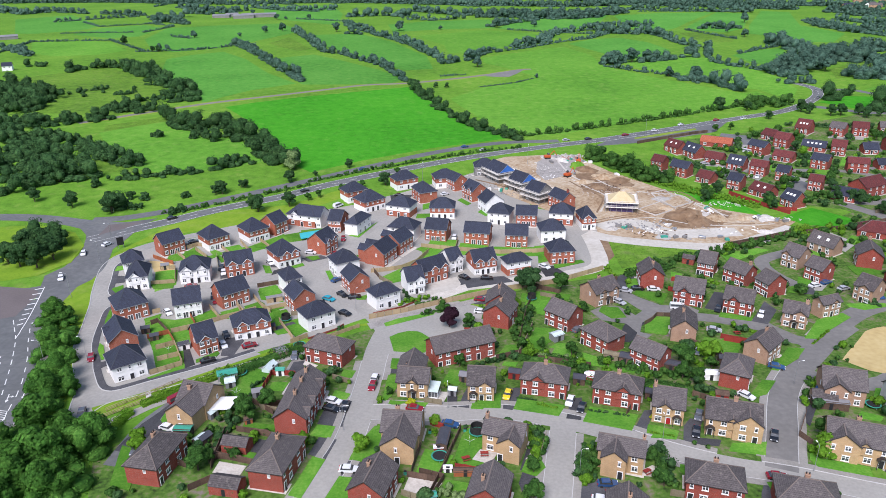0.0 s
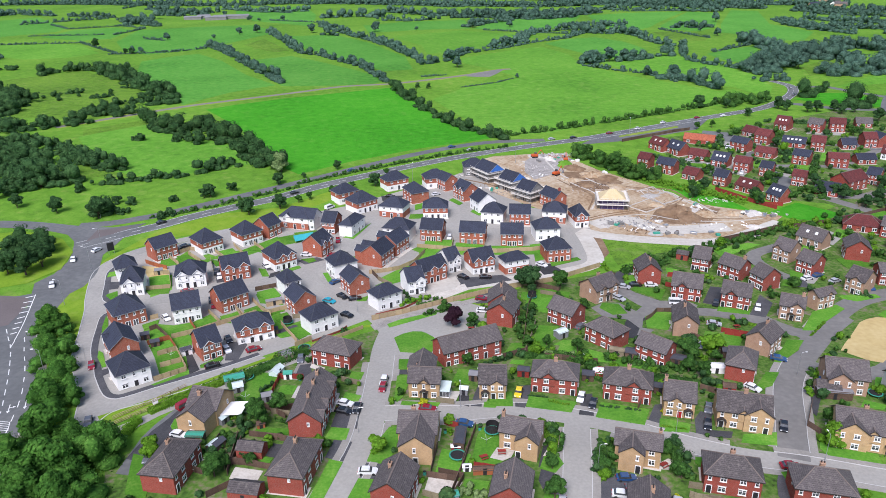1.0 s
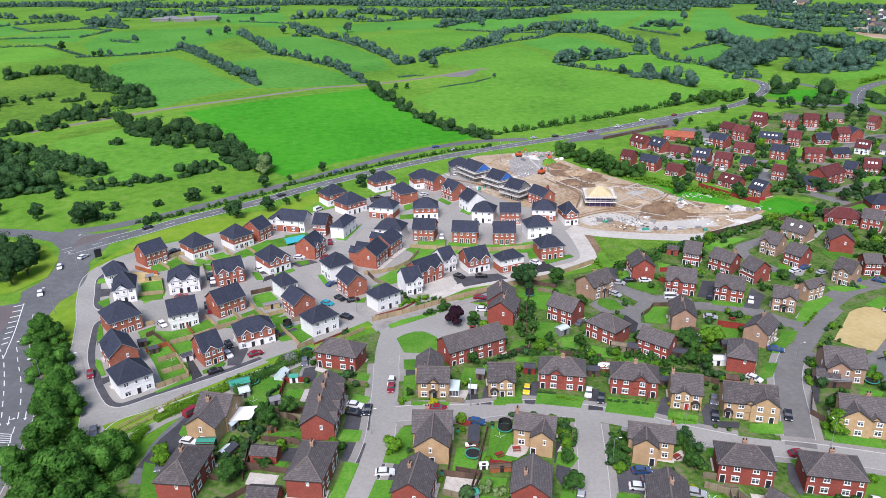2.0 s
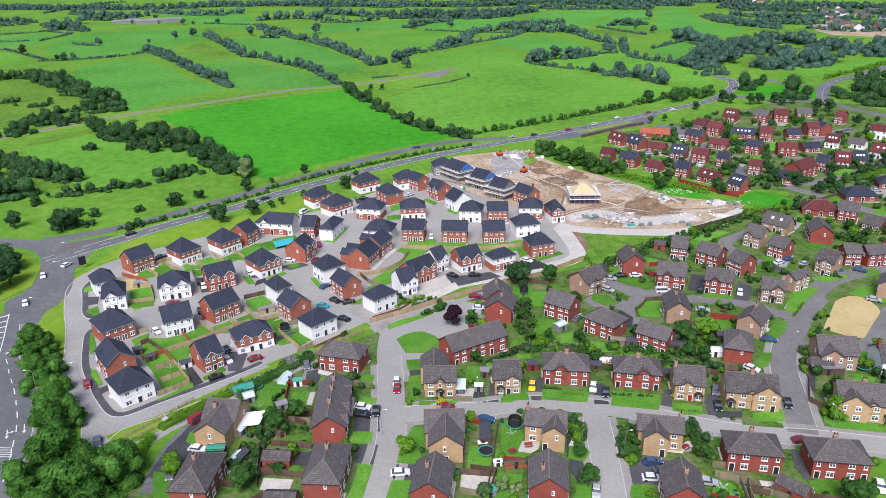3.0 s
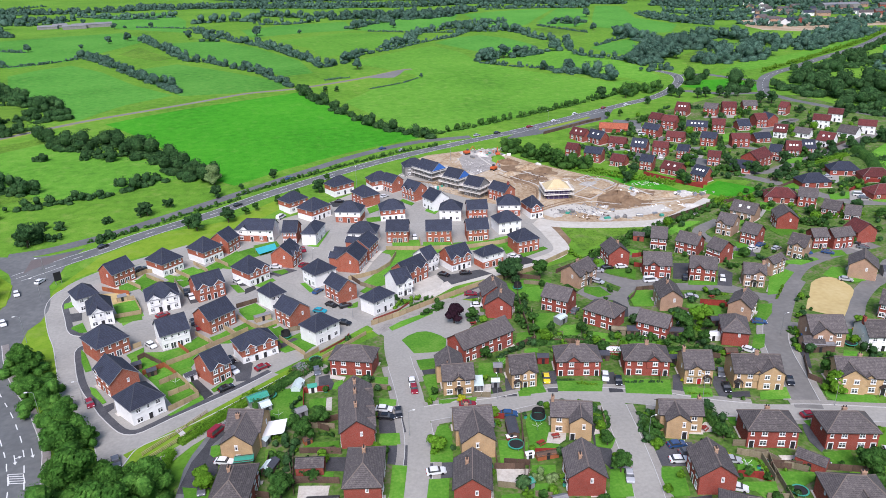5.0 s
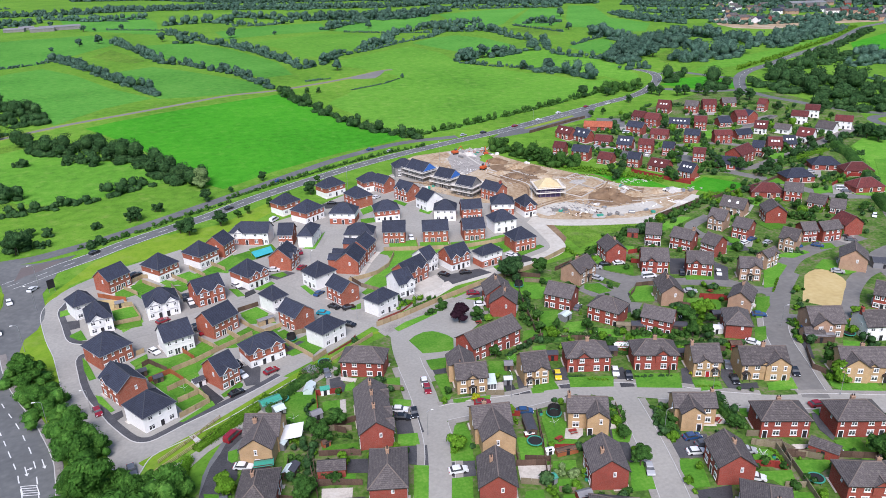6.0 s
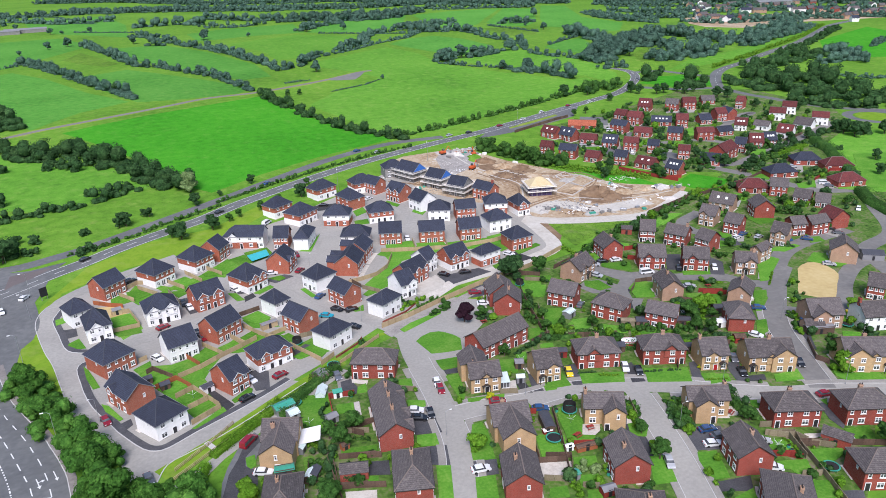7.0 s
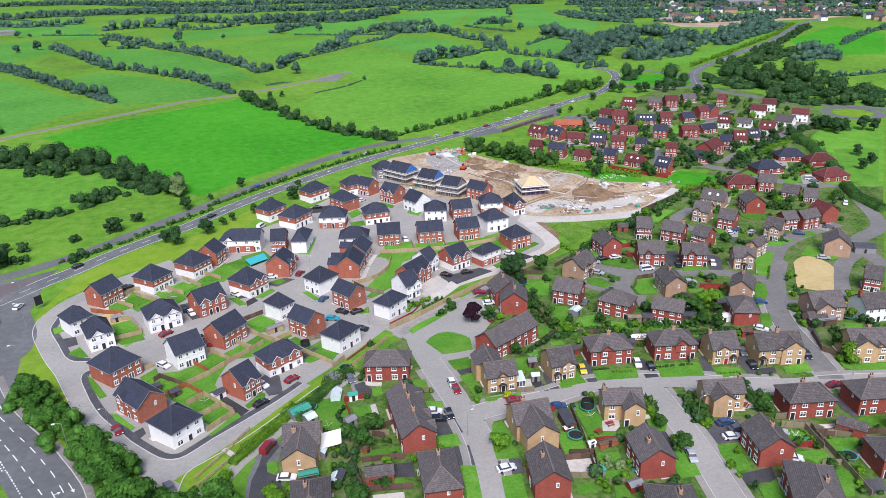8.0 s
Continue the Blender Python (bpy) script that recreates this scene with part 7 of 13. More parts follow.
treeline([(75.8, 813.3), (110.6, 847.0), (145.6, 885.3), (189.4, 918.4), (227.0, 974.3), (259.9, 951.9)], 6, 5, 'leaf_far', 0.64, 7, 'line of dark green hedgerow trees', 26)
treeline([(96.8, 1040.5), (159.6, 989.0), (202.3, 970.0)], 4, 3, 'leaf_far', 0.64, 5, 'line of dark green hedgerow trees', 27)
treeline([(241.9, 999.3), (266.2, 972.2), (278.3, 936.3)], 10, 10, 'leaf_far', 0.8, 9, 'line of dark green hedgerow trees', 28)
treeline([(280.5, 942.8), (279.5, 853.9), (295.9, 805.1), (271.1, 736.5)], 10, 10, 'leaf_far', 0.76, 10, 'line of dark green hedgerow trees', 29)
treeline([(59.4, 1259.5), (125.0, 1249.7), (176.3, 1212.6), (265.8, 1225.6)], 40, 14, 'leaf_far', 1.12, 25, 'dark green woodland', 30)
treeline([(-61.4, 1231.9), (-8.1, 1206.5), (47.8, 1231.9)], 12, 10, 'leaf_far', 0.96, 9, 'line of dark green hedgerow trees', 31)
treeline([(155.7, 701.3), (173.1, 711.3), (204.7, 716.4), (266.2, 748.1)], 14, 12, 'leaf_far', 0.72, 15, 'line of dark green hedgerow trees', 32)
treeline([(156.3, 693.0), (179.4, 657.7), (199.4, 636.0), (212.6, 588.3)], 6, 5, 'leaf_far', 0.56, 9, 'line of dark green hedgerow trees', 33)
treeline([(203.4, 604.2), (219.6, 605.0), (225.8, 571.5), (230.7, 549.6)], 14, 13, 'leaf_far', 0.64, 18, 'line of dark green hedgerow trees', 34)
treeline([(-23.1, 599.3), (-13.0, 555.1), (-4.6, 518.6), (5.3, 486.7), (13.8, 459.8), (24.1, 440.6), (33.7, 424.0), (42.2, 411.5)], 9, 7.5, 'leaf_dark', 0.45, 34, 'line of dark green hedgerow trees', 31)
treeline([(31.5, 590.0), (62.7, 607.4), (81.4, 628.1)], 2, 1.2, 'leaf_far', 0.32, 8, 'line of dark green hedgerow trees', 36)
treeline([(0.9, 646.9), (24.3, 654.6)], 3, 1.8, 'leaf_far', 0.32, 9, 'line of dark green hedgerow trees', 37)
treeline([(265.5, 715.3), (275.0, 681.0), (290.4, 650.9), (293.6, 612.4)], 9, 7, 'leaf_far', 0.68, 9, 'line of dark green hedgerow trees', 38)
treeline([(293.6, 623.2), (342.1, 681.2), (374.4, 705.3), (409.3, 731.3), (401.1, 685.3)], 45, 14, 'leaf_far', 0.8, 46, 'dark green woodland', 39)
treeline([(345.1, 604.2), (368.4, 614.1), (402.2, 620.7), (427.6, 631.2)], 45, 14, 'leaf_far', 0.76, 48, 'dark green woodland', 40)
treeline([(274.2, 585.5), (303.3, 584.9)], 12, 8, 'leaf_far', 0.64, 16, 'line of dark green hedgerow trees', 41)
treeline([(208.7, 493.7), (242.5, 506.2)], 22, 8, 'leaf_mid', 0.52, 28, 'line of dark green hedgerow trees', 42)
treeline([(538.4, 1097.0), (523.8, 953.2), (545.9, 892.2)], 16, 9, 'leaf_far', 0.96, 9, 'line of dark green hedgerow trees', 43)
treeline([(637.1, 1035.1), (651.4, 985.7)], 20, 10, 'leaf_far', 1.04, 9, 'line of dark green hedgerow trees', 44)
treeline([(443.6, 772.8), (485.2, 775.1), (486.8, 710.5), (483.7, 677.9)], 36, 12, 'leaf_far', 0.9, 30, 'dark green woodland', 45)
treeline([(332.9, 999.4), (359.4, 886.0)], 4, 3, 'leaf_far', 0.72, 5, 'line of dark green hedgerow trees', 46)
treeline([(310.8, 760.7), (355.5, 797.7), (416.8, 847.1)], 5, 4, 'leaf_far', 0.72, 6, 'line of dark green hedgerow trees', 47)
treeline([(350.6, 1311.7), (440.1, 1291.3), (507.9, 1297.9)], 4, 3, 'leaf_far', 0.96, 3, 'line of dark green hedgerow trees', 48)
treeline([(-361.4, 588.1), (-335.2, 573.7), (-301.8, 527.1)], 26, 10, 'leaf_dark', 0.56, 46, 'line of dark green hedgerow trees', 49)
treeline([(-328.1, 573.1), (-299.8, 552.4)], 12, 8, 'leaf_dark', 0.52, 25, 'line of dark green hedgerow trees', 50)
treeline([(-300.4, 480.5), (-275.8, 470.3), (-258.4, 480.8), (-241.8, 486.5), (-226.9, 492.4)], 24, 8, 'leaf_dark', 0.52, 39, 'line of dark green hedgerow trees', 51)
treeline([(-276.2, 437.9), (-251.2, 430.5), (-236.9, 444.0)], 20, 7, 'leaf_dark', 0.48, 34, 'line of dark green hedgerow trees', 52)
treeline([(-236.7, 385.0), (-226.8, 396.2), (-203.8, 371.8), (-185.8, 343.4)], 26, 10, 'leaf_dark', 0.48, 51, 'line of dark green hedgerow trees', 53)
treeline([(-213.1, 326.8), (-201.1, 329.7)], 16, 9, 'leaf_dark', 0.48, 34, 'line of dark green hedgerow trees', 54)
treeline([(-213.5, 409.1), (-197.1, 401.7), (-180.3, 388.4), (-164.5, 368.3)], 16, 7, 'leaf_dark', 0.48, 32, 'line of dark green hedgerow trees', 55)
treeline([(-170.1, 346.3), (-153.8, 348.3), (-140.6, 351.4), (-126.6, 357.7)], 9, 5, 'leaf_dark', 0.4, 21, 'line of dark green hedgerow trees', 56)
treeline([(-123.1, 360.6), (-115.9, 366.5), (-104.1, 373.4)], 11, 6, 'leaf_dark', 0.44, 23, 'line of dark green hedgerow trees', 57)
treeline([(-184.6, 489.1), (-161.7, 453.8), (-147.8, 469.0), (-129.6, 442.3), (-112.0, 412.8), (-91.9, 380.5), (-79.0, 361.0)], 18, 11, 'leaf_dark', 0.52, 39, 'line of dark green hedgerow trees', 58)
treeline([(-243.6, 532.6), (-221.1, 512.6), (-204.5, 523.2)], 20, 8, 'leaf_dark', 0.52, 32, 'line of dark green hedgerow trees', 59)
treeline([(-210.9, 553.6), (-187.8, 549.3)], 14, 9, 'leaf_dark', 0.56, 28, 'line of dark green hedgerow trees', 60)
treeline([(-362.7, 711.9), (-342.5, 735.2), (-323.5, 744.4), (-287.9, 696.9), (-253.0, 645.5)], 18, 11, 'leaf_dark', 0.68, 23, 'line of dark green hedgerow trees', 61)
treeline([(-427.7, 756.2), (-402.9, 753.4)], 12, 9, 'leaf_dark', 0.72, 14, 'line of dark green hedgerow trees', 62)
treeline([(-546.4, 926.4), (-464.7, 838.1)], 14, 9, 'leaf_far', 0.72, 14, 'line of dark green hedgerow trees', 63)
treeline([(-959.9, 1642.2), (-839.9, 1511.0), (-787.5, 1542.9), (-689.3, 1479.6)], 16, 11, 'leaf_far', 1.04, 9, 'line of dark green hedgerow trees', 64)
treeline([(-664.8, 1474.5), (-552.2, 1411.8)], 14, 10, 'leaf_far', 1.04, 9, 'line of dark green hedgerow trees', 65)
treeline([(-485.8, 1261.1), (-424.9, 1250.0)], 16, 12, 'leaf_far', 0.96, 14, 'line of dark green hedgerow trees', 66)
treeline([(-500.4, 1481.4), (-434.3, 1525.4)], 14, 11, 'leaf_far', 1.04, 9, 'line of dark green hedgerow trees', 67)
treeline([(-521.3, 869.6), (-542.1, 985.9), (-438.5, 990.3), (-344.8, 862.1)], 4, 3, 'leaf_far', 0.64, 6, 'line of dark green hedgerow trees', 68)
treeline([(-557.1, 1093.9), (-448.3, 1092.2)], 3, 2.5, 'leaf_far', 0.64, 5, 'line of dark green hedgerow trees', 69)
treeline([(-610.9, 1284.1), (-542.1, 1193.0), (-457.7, 1235.7)], 4, 3, 'leaf_far', 0.72, 5, 'line of dark green hedgerow trees', 70)
treeline([(-68.2, 335.8), (-44.3, 351.5), (-11.5, 371.7), (21.8, 388.4), (42.7, 395.2)], 2.5, 2.2, 'leaf_mid', 0.32, 8, 'roadside hedge', 71)
treeline([(37.0, 417.8), (75.9, 432.1), (134.5, 459.3), (187.9, 487.0), (243.0, 516.0)], 4, 4.5, 'leaf_mid', 0.4, 10, 'roadside hedge', 72)
treeline([(101.1, 323.9), (92.3, 344.4), (83.8, 360.6), (79.2, 376.7)], 16, 8, 'leaf_mid', 0.4, 51, 'belt of leafy green trees', 73)
treeline([(98.2, 327.8), (113.6, 308.7), (132.7, 289.7)], 9, 1.6, 'leaf_light', 0.28, 18, 'rough green bank', 74)
treeline([(75.8, 232.5), (101.6, 242.1), (133.1, 257.6)], 5, 3, 'leaf_mid', 0.3, 25, 'overgrown green hedge', 75)
hedge([(58.0, 221.8), (76.4, 229.0)], 3, 2.0, 'leaf_mid', 0.4, 12, label='overgrown green hedge', seed=76)
hedge([(-76.6, 149.9), (-70.8, 155.3), (-63.3, 161.5), (-59.4, 166.2)], 3, 2, 'leaf_light', 0.19, 54, label='clipped green garden hedge', seed=77)
hedge([(-78.1, 147.1), (-80.7, 137.9), (-81.1, 130.5)], 3, 2, 'leaf_light', 0.19, 54, label='clipped green garden hedge', seed=78)
hedge([(-60.4, 160.0), (-53.7, 167.5), (-47.8, 173.1), (-42.4, 176.3)], 4, 2.2, 'leaf_mid', 0.19, 54, label='clipped green garden hedge', seed=79)
hedge([(33.6, 158.2), (44.0, 155.8), (53.1, 154.2), (59.8, 151.4)], 5, 2.5, 'leaf_mid', 0.19, 54, label='clipped green garden hedge', seed=80)
hedge([(16.3, 169.1), (27.6, 168.3), (35.7, 163.2)], 2, 1.8, 'leaf_mid', 0.19, 54, label='clipped green garden hedge', seed=81)
hedge([(30.2, 129.7), (27.5, 120.9)], 3, 1.8, 'leaf_mid', 0.19, 54, label='clipped green garden hedge', seed=82)
hedge([(46.3, 128.9), (44.6, 122.1)], 3, 2, 'leaf_mid', 0.19, 54, label='clipped green garden hedge', seed=83)
hedge([(15.9, 136.4), (19.9, 132.1), (17.8, 125.2)], 2, 1.5, 'leaf_light', 0.19, 54, label='clipped green garden hedge', seed=84)
hedge([(211.9, 295.5), (229.7, 302.0), (240.4, 304.6)], 3, 2.2, 'leaf_light', 0.19, 54, label='clipped green garden hedge', seed=85)
hedge([(249.6, 309.7), (241.7, 290.4), (227.1, 269.6), (220.1, 256.4)], 8, 5, 'leaf_mid', 0.19, 43, label='clipped green garden hedge', seed=86)
hedge([(203.3, 235.1), (194.6, 221.8), (189.5, 204.5)], 8, 4, 'leaf_mid', 0.19, 43, label='clipped green garden hedge', seed=87)
treeline([(311.3, 397.7), (325.9, 389.4), (329.9, 373.8), (348.6, 363.3), (366.4, 348.9)], 16, 8, 'leaf_dark', 0.56, 28, 'line of dark green hedgerow trees', 88)
treeline([(334.4, 476.2), (335.6, 449.5), (341.4, 427.6), (350.1, 405.5), (363.1, 382.8), (396.5, 376.1)], 30, 13, 'leaf_dark', 0.64, 56, 'dark green woodland', 89)
treeline([(382.3, 518.8), (410.6, 525.0), (449.1, 541.6), (485.7, 554.0), (517.8, 553.8)], 22, 10, 'leaf_dark', 0.7, 34, 'dark green woodland', 90)
treeline([(366.3, 489.3), (376.7, 467.2), (388.1, 450.8), (385.3, 426.5)], 40, 14, 'leaf_dark', 0.7, 60, 'dark green woodland', 290)
treeline([(462.6, 574.3), (521.0, 606.0), (586.0, 648.3), (681.5, 713.3)], 8, 7, 'leaf_dark', 0.7, 12, 'dark roadside hedge and trees', 91)
treeline([(476.1, 650.3), (532.7, 684.3), (588.8, 713.9), (662.5, 754.6)], 46, 12, 'leaf_far', 0.9, 36, 'dark green woodland', 92)
treeline([(580.7, 890.7), (608.0, 837.6), (679.3, 826.9), (746.2, 819.7), (780.0, 797.4)], 14, 9, 'leaf_far', 0.9, 12, 'trees along the edge of town', 291)
treeline([(669.2, 1023.7), (711.0, 969.9), (781.2, 943.9), (844.5, 922.6), (890.7, 865.8)], 16, 9, 'leaf_far', 1, 10, 'trees among the town houses', 292)
treeline([(454.7, 517.2), (509.4, 523.8), (489.6, 502.7)], 16, 9, 'leaf_far', 0.72, 16, 'line of dark green hedgerow trees', 93)
treeline([(580.3, 574.5), (676.2, 629.4), (740.9, 654.8)], 8, 6, 'leaf_far', 0.8, 8, 'line of dark green hedgerow trees', 94)
treeline([(421.0, 471.6), (435.3, 439.8), (475.3, 437.9)], 6, 4, 'leaf_far', 0.64, 8, 'line of dark green hedgerow trees', 95)
treeline([(363.2, 541.6), (402.2, 565.5), (438.0, 582.9), (477.4, 610.5), (531.4, 640.6), (594.4, 678.9), (698.1, 755.9)], 5, 3.5, 'leaf_light', 0.6, 11, 'roadside hedge', 96)
treeline([(494.5, 556.6), (526.2, 559.5), (501.2, 529.2)], 26, 11, 'leaf_far', 0.72, 28, 'line of dark green hedgerow trees', 97)
treeline([(526.1, 1027.4), (535.2, 961.4), (575.0, 962.1), (635.4, 934.1)], 30, 9, 'leaf_far', 1.12, 16, 'distant woodland', 98)
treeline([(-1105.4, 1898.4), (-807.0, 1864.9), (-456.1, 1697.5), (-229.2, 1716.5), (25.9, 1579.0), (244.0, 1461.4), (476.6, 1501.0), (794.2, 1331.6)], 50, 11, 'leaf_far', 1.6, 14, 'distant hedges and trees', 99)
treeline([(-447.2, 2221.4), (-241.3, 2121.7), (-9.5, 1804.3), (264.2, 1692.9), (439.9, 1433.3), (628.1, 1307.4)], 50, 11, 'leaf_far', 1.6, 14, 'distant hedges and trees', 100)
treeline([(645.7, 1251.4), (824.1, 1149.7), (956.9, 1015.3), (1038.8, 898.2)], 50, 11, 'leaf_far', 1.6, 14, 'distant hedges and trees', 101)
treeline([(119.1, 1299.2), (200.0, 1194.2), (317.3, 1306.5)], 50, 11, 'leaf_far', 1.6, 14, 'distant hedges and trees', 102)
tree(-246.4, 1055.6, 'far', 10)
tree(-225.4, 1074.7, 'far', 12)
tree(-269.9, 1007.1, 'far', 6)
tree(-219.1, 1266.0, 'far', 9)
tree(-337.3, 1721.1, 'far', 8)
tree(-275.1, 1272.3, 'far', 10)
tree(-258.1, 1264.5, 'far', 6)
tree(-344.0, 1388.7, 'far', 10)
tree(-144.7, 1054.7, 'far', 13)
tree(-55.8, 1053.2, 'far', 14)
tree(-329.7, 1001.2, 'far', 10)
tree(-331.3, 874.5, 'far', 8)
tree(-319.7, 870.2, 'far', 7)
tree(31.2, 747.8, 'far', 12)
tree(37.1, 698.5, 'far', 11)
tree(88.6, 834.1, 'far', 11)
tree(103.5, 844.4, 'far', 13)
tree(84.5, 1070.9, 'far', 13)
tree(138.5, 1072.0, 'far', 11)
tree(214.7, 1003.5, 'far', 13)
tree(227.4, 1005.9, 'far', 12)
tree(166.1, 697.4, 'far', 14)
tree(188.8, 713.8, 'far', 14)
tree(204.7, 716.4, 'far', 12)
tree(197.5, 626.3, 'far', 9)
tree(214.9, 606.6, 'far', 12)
treeline([(-243.6, 532.6), (-235.3, 549.0), (-217.9, 561.0), (-214.6, 579.7)], 10, 6, 'leaf_dark', 0.45, 40, 'thicket of dark bushes in rough pasture', 300)
treeline([(-223.9, 431.4), (-206.1, 407.3), (-186.3, 384.1), (-168.9, 371.8)], 11, 5.5, 'leaf_dark', 0.45, 42, 'thicket of dark bushes in rough pasture', 301)
treeline([(-251.6, 401.5), (-226.4, 383.2), (-207.5, 376.4)], 12, 5, 'leaf_dark', 0.45, 44, 'thicket of dark bushes in rough pasture', 302)
treeline([(-126.3, 371.4), (-117.7, 375.3), (-107.6, 381.5)], 7, 4, 'leaf_dark', 0.45, 34, 'thicket of dark bushes in rough pasture', 303)
treeline([(-180.7, 438.5), (-171.4, 434.9)], 5, 3, 'leaf_dark', 0.45, 30, 'thicket of dark bushes in rough pasture', 304)
treeline([(-181.7, 478.4), (-157.0, 450.4), (-136.0, 421.2)], 8, 5.5, 'leaf_dark', 0.45, 36, 'thicket of dark bushes in rough pasture', 305)
treeline([(-255.2, 631.1), (-244.4, 624.4)], 6, 4, 'leaf_dark', 0.45, 32, 'thicket of dark bushes in rough pasture', 306)
treeline([(-265.2, 584.3), (-252.4, 583.1), (-249.8, 595.5)], 5, 3, 'leaf_dark', 0.45, 30, 'thicket of dark bushes in rough pasture', 307)
tree(-20.4, 581.3, 'dark', 9)
tree(-3.1, 590.9, 'dark', 5)
tree(5.8, 588.0, 'dark', 5)
tree(84.4, 630.3, 'far', 4)
treeline([(273.3, 516.2), (277.5, 511.4), (285.0, 513.5)], 13, 15, 'leaf_dark', 0.5, 60, 'rounded clump of dark green trees', 293)
treeline([(294.5, 529.8), (304.1, 531.3)], 9, 12, 'leaf_dark', 0.5, 40, 'rounded clump of dark green trees', 294)
treeline([(292.0, 480.0), (296.6, 475.3), (304.7, 474.1)], 14, 16, 'leaf_dark', 0.5, 70, 'rounded clump of dark green trees', 295)

tree(448.3, 1087.6, 'far', 14)
tree(376.7, 907.3, 'far', 10)
tree(376.5, 962.3, 'far', 9)
tree(383.1, 855.0, 'far', 11)
tree(395.5, 849.6, 'far', 11)
tree(369.6, 1017.5, 'far', 9)
tree(376.8, 1014.1, 'far', 9)
tree(187.9, 487.0, 'dark', 9)
tree(204.8, 499.6, 'dark', 5)
tree(2.9, 1058.4, 'far', 6)
tree(239.3, 476.9, 'dark', 9)
tree(259.2, 463.8, 'dark', 8)
tree(271.6, 455.5, 'dark', 8)
tree(281.7, 431.9, 'dark', 9)
tree(288.7, 429.6, 'dark', 9)
tree(340.3, 640.0, 'far', 12)
tree(388.2, 654.7, 'far', 13)
tree(434.4, 658.6, 'far', 12)
tree(409.4, 668.4, 'far', 12)
tree(340.7, 673.0, 'far', 12)
tree(-19.7, 850.9, 'far', 8)
tree(-3.7, 791.5, 'far', 9)
tree(-115.5, 1094.9, 'far', 9)
tree(-93.5, 1040.0, 'far', 9)
tree(-158.5, 927.3, 'far', 9)
tree(-233.6, 884.0, 'far', 9)
tree(-205.2, 827.6, 'far', 9)
tree(-161.0, 723.2, 'far', 9)
tree(-136.9, 673.0, 'dark', 9)
tree(-105.3, 821.1, 'far', 7)
tree(-67.7, 752.0, 'far', 8)
tree(-45.7, 692.7, 'far', 8)
tree(-397.3, 934.8, 'dark', 12)
tree(-327.4, 859.8, 'dark', 8)
tree(-334.4, 860.8, 'dark', 7)
tree(-193.0, 343.8, 'dark', 12)
tree(-189.7, 313.1, 'dark', 7)
tree(-168.5, 304.2, 'dark', 8)
tree(-147.1, 295.7, 'dark', 10)
tree(-156.8, 238.6, 'dark', 10)
tree(-150.0, 237.3, 'dark', 11)
tree(-147.4, 244.3, 'dark', 10)
tree(-151.3, 256.5, 'dark', 9)
tree(-162.2, 240.8, 'dark', 9)
tree(-156.3, 255.6, 'dark', 9)
tree(-161.5, 253.0, 'dark', 9)
tree(-175.0, 435.2, 'bush', 5)
tree(-146.2, 314.9, 'bush', 4)
tree(-140.1, 316.2, 'bush', 3)
tree(-121.4, 315.2, 'bush', 3)
tree(-322.5, 579.7, 'bush', 5)
tree(-301.2, 587.6, 'bush', 3)
tree(-284.5, 576.3, 'bush', 4)
tree(-275.7, 592.8, 'bush', 3)
tree(-254.4, 603.7, 'bush', 4)
tree(-139.3, 432.7, 'bush', 6)
tree(-132.2, 432.2, 'bush', 6)
tree(-106.2, 388.5, 'bush', 3)
tree(-152.6, 430.7, 'bush', 5)
tree(-170.8, 335.1, 'bush', 5)
tree(-230.5, 368.0, 'bush', 5)
tree(-218.1, 367.3, 'bush', 6)
tree(-79.2, 359.0, 'willow', 10)
tree(-89.4, 375.8, 'willow', 8)
tree(-50.8, 360.4, 'dark', 5)
tree(-106.6, 322.8, 'dark', 6)
tree(-98.9, 329.4, 'dark', 4)
tree(-77.1, 339.1, 'dark', 5)
tree(-66.2, 346.1, 'dark', 3)
tree(-30.1, 329.0, 'dark', 7)
tree(-71.0, 300.2, 'dark', 7)
tree(-83.2, 293.7, 'dark', 8)
tree(-63.8, 307.8, 'mid', 4)
tree(-59.6, 312.1, 'mid', 4)
tree(-49.7, 317.4, 'mid', 5)
tree(-44.6, 320.9, 'mid', 4)
tree(-40.7, 325.8, 'mid', 4)
tree(-25.0, 346.2, 'mid', 4)
tree(-117.0, 295.8, 'bush', 4)
tree(24.0, 209.7, 'dark', 9)
tree(21.8, 212.5, 'dark', 7)
tree(34.1, 210.3, 'mid', 7)
tree(-1.7, 188.2, 'plum', 6.5)
tree(4.1, 188.3, 'mid', 4.5)
tree(1.6, 165.8, 'mid', 4)
tree(-4.2, 197.9, 'shrub', 3)
tree(-48.6, 142.9, 'mid', 6.5)
tree(-44.6, 147.6, 'mid', 6)
tree(-50.6, 147.2, 'mid', 5)
tree(-54.4, 125.7, 'mid', 6)
tree(-52.7, 127.9, 'mid', 4)
tree(-70.0, 132.7, 'light', 5)
tree(16.3, 114.1, 'mid', 5.5)
tree(83.5, 132.7, 'mid', 6)
tree(81.2, 127.8, 'light', 6)
tree(60.9, 164.2, 'mid', 7)
tree(68.1, 167.5, 'light', 6)
tree(62.4, 155.9, 'mid', 5)
tree(59.4, 158.2, 'mid', 5)
tree(65.5, 99.5, 'mid', 7)
tree(68.9, 100.4, 'mid', 5)
tree(109.2, 146.3, 'mid', 4)
tree(111.2, 297.4, 'dark', 6)
tree(87.4, 343.6, 'mid', 9)
tree(83.9, 355.9, 'mid', 8)
tree(90.8, 332.0, 'mid', 8)
tree(82.3, 370.8, 'mid', 7)
tree(97.1, 325.1, 'mid', 6)
tree(22.9, 195.2, 'mid', 3.5)
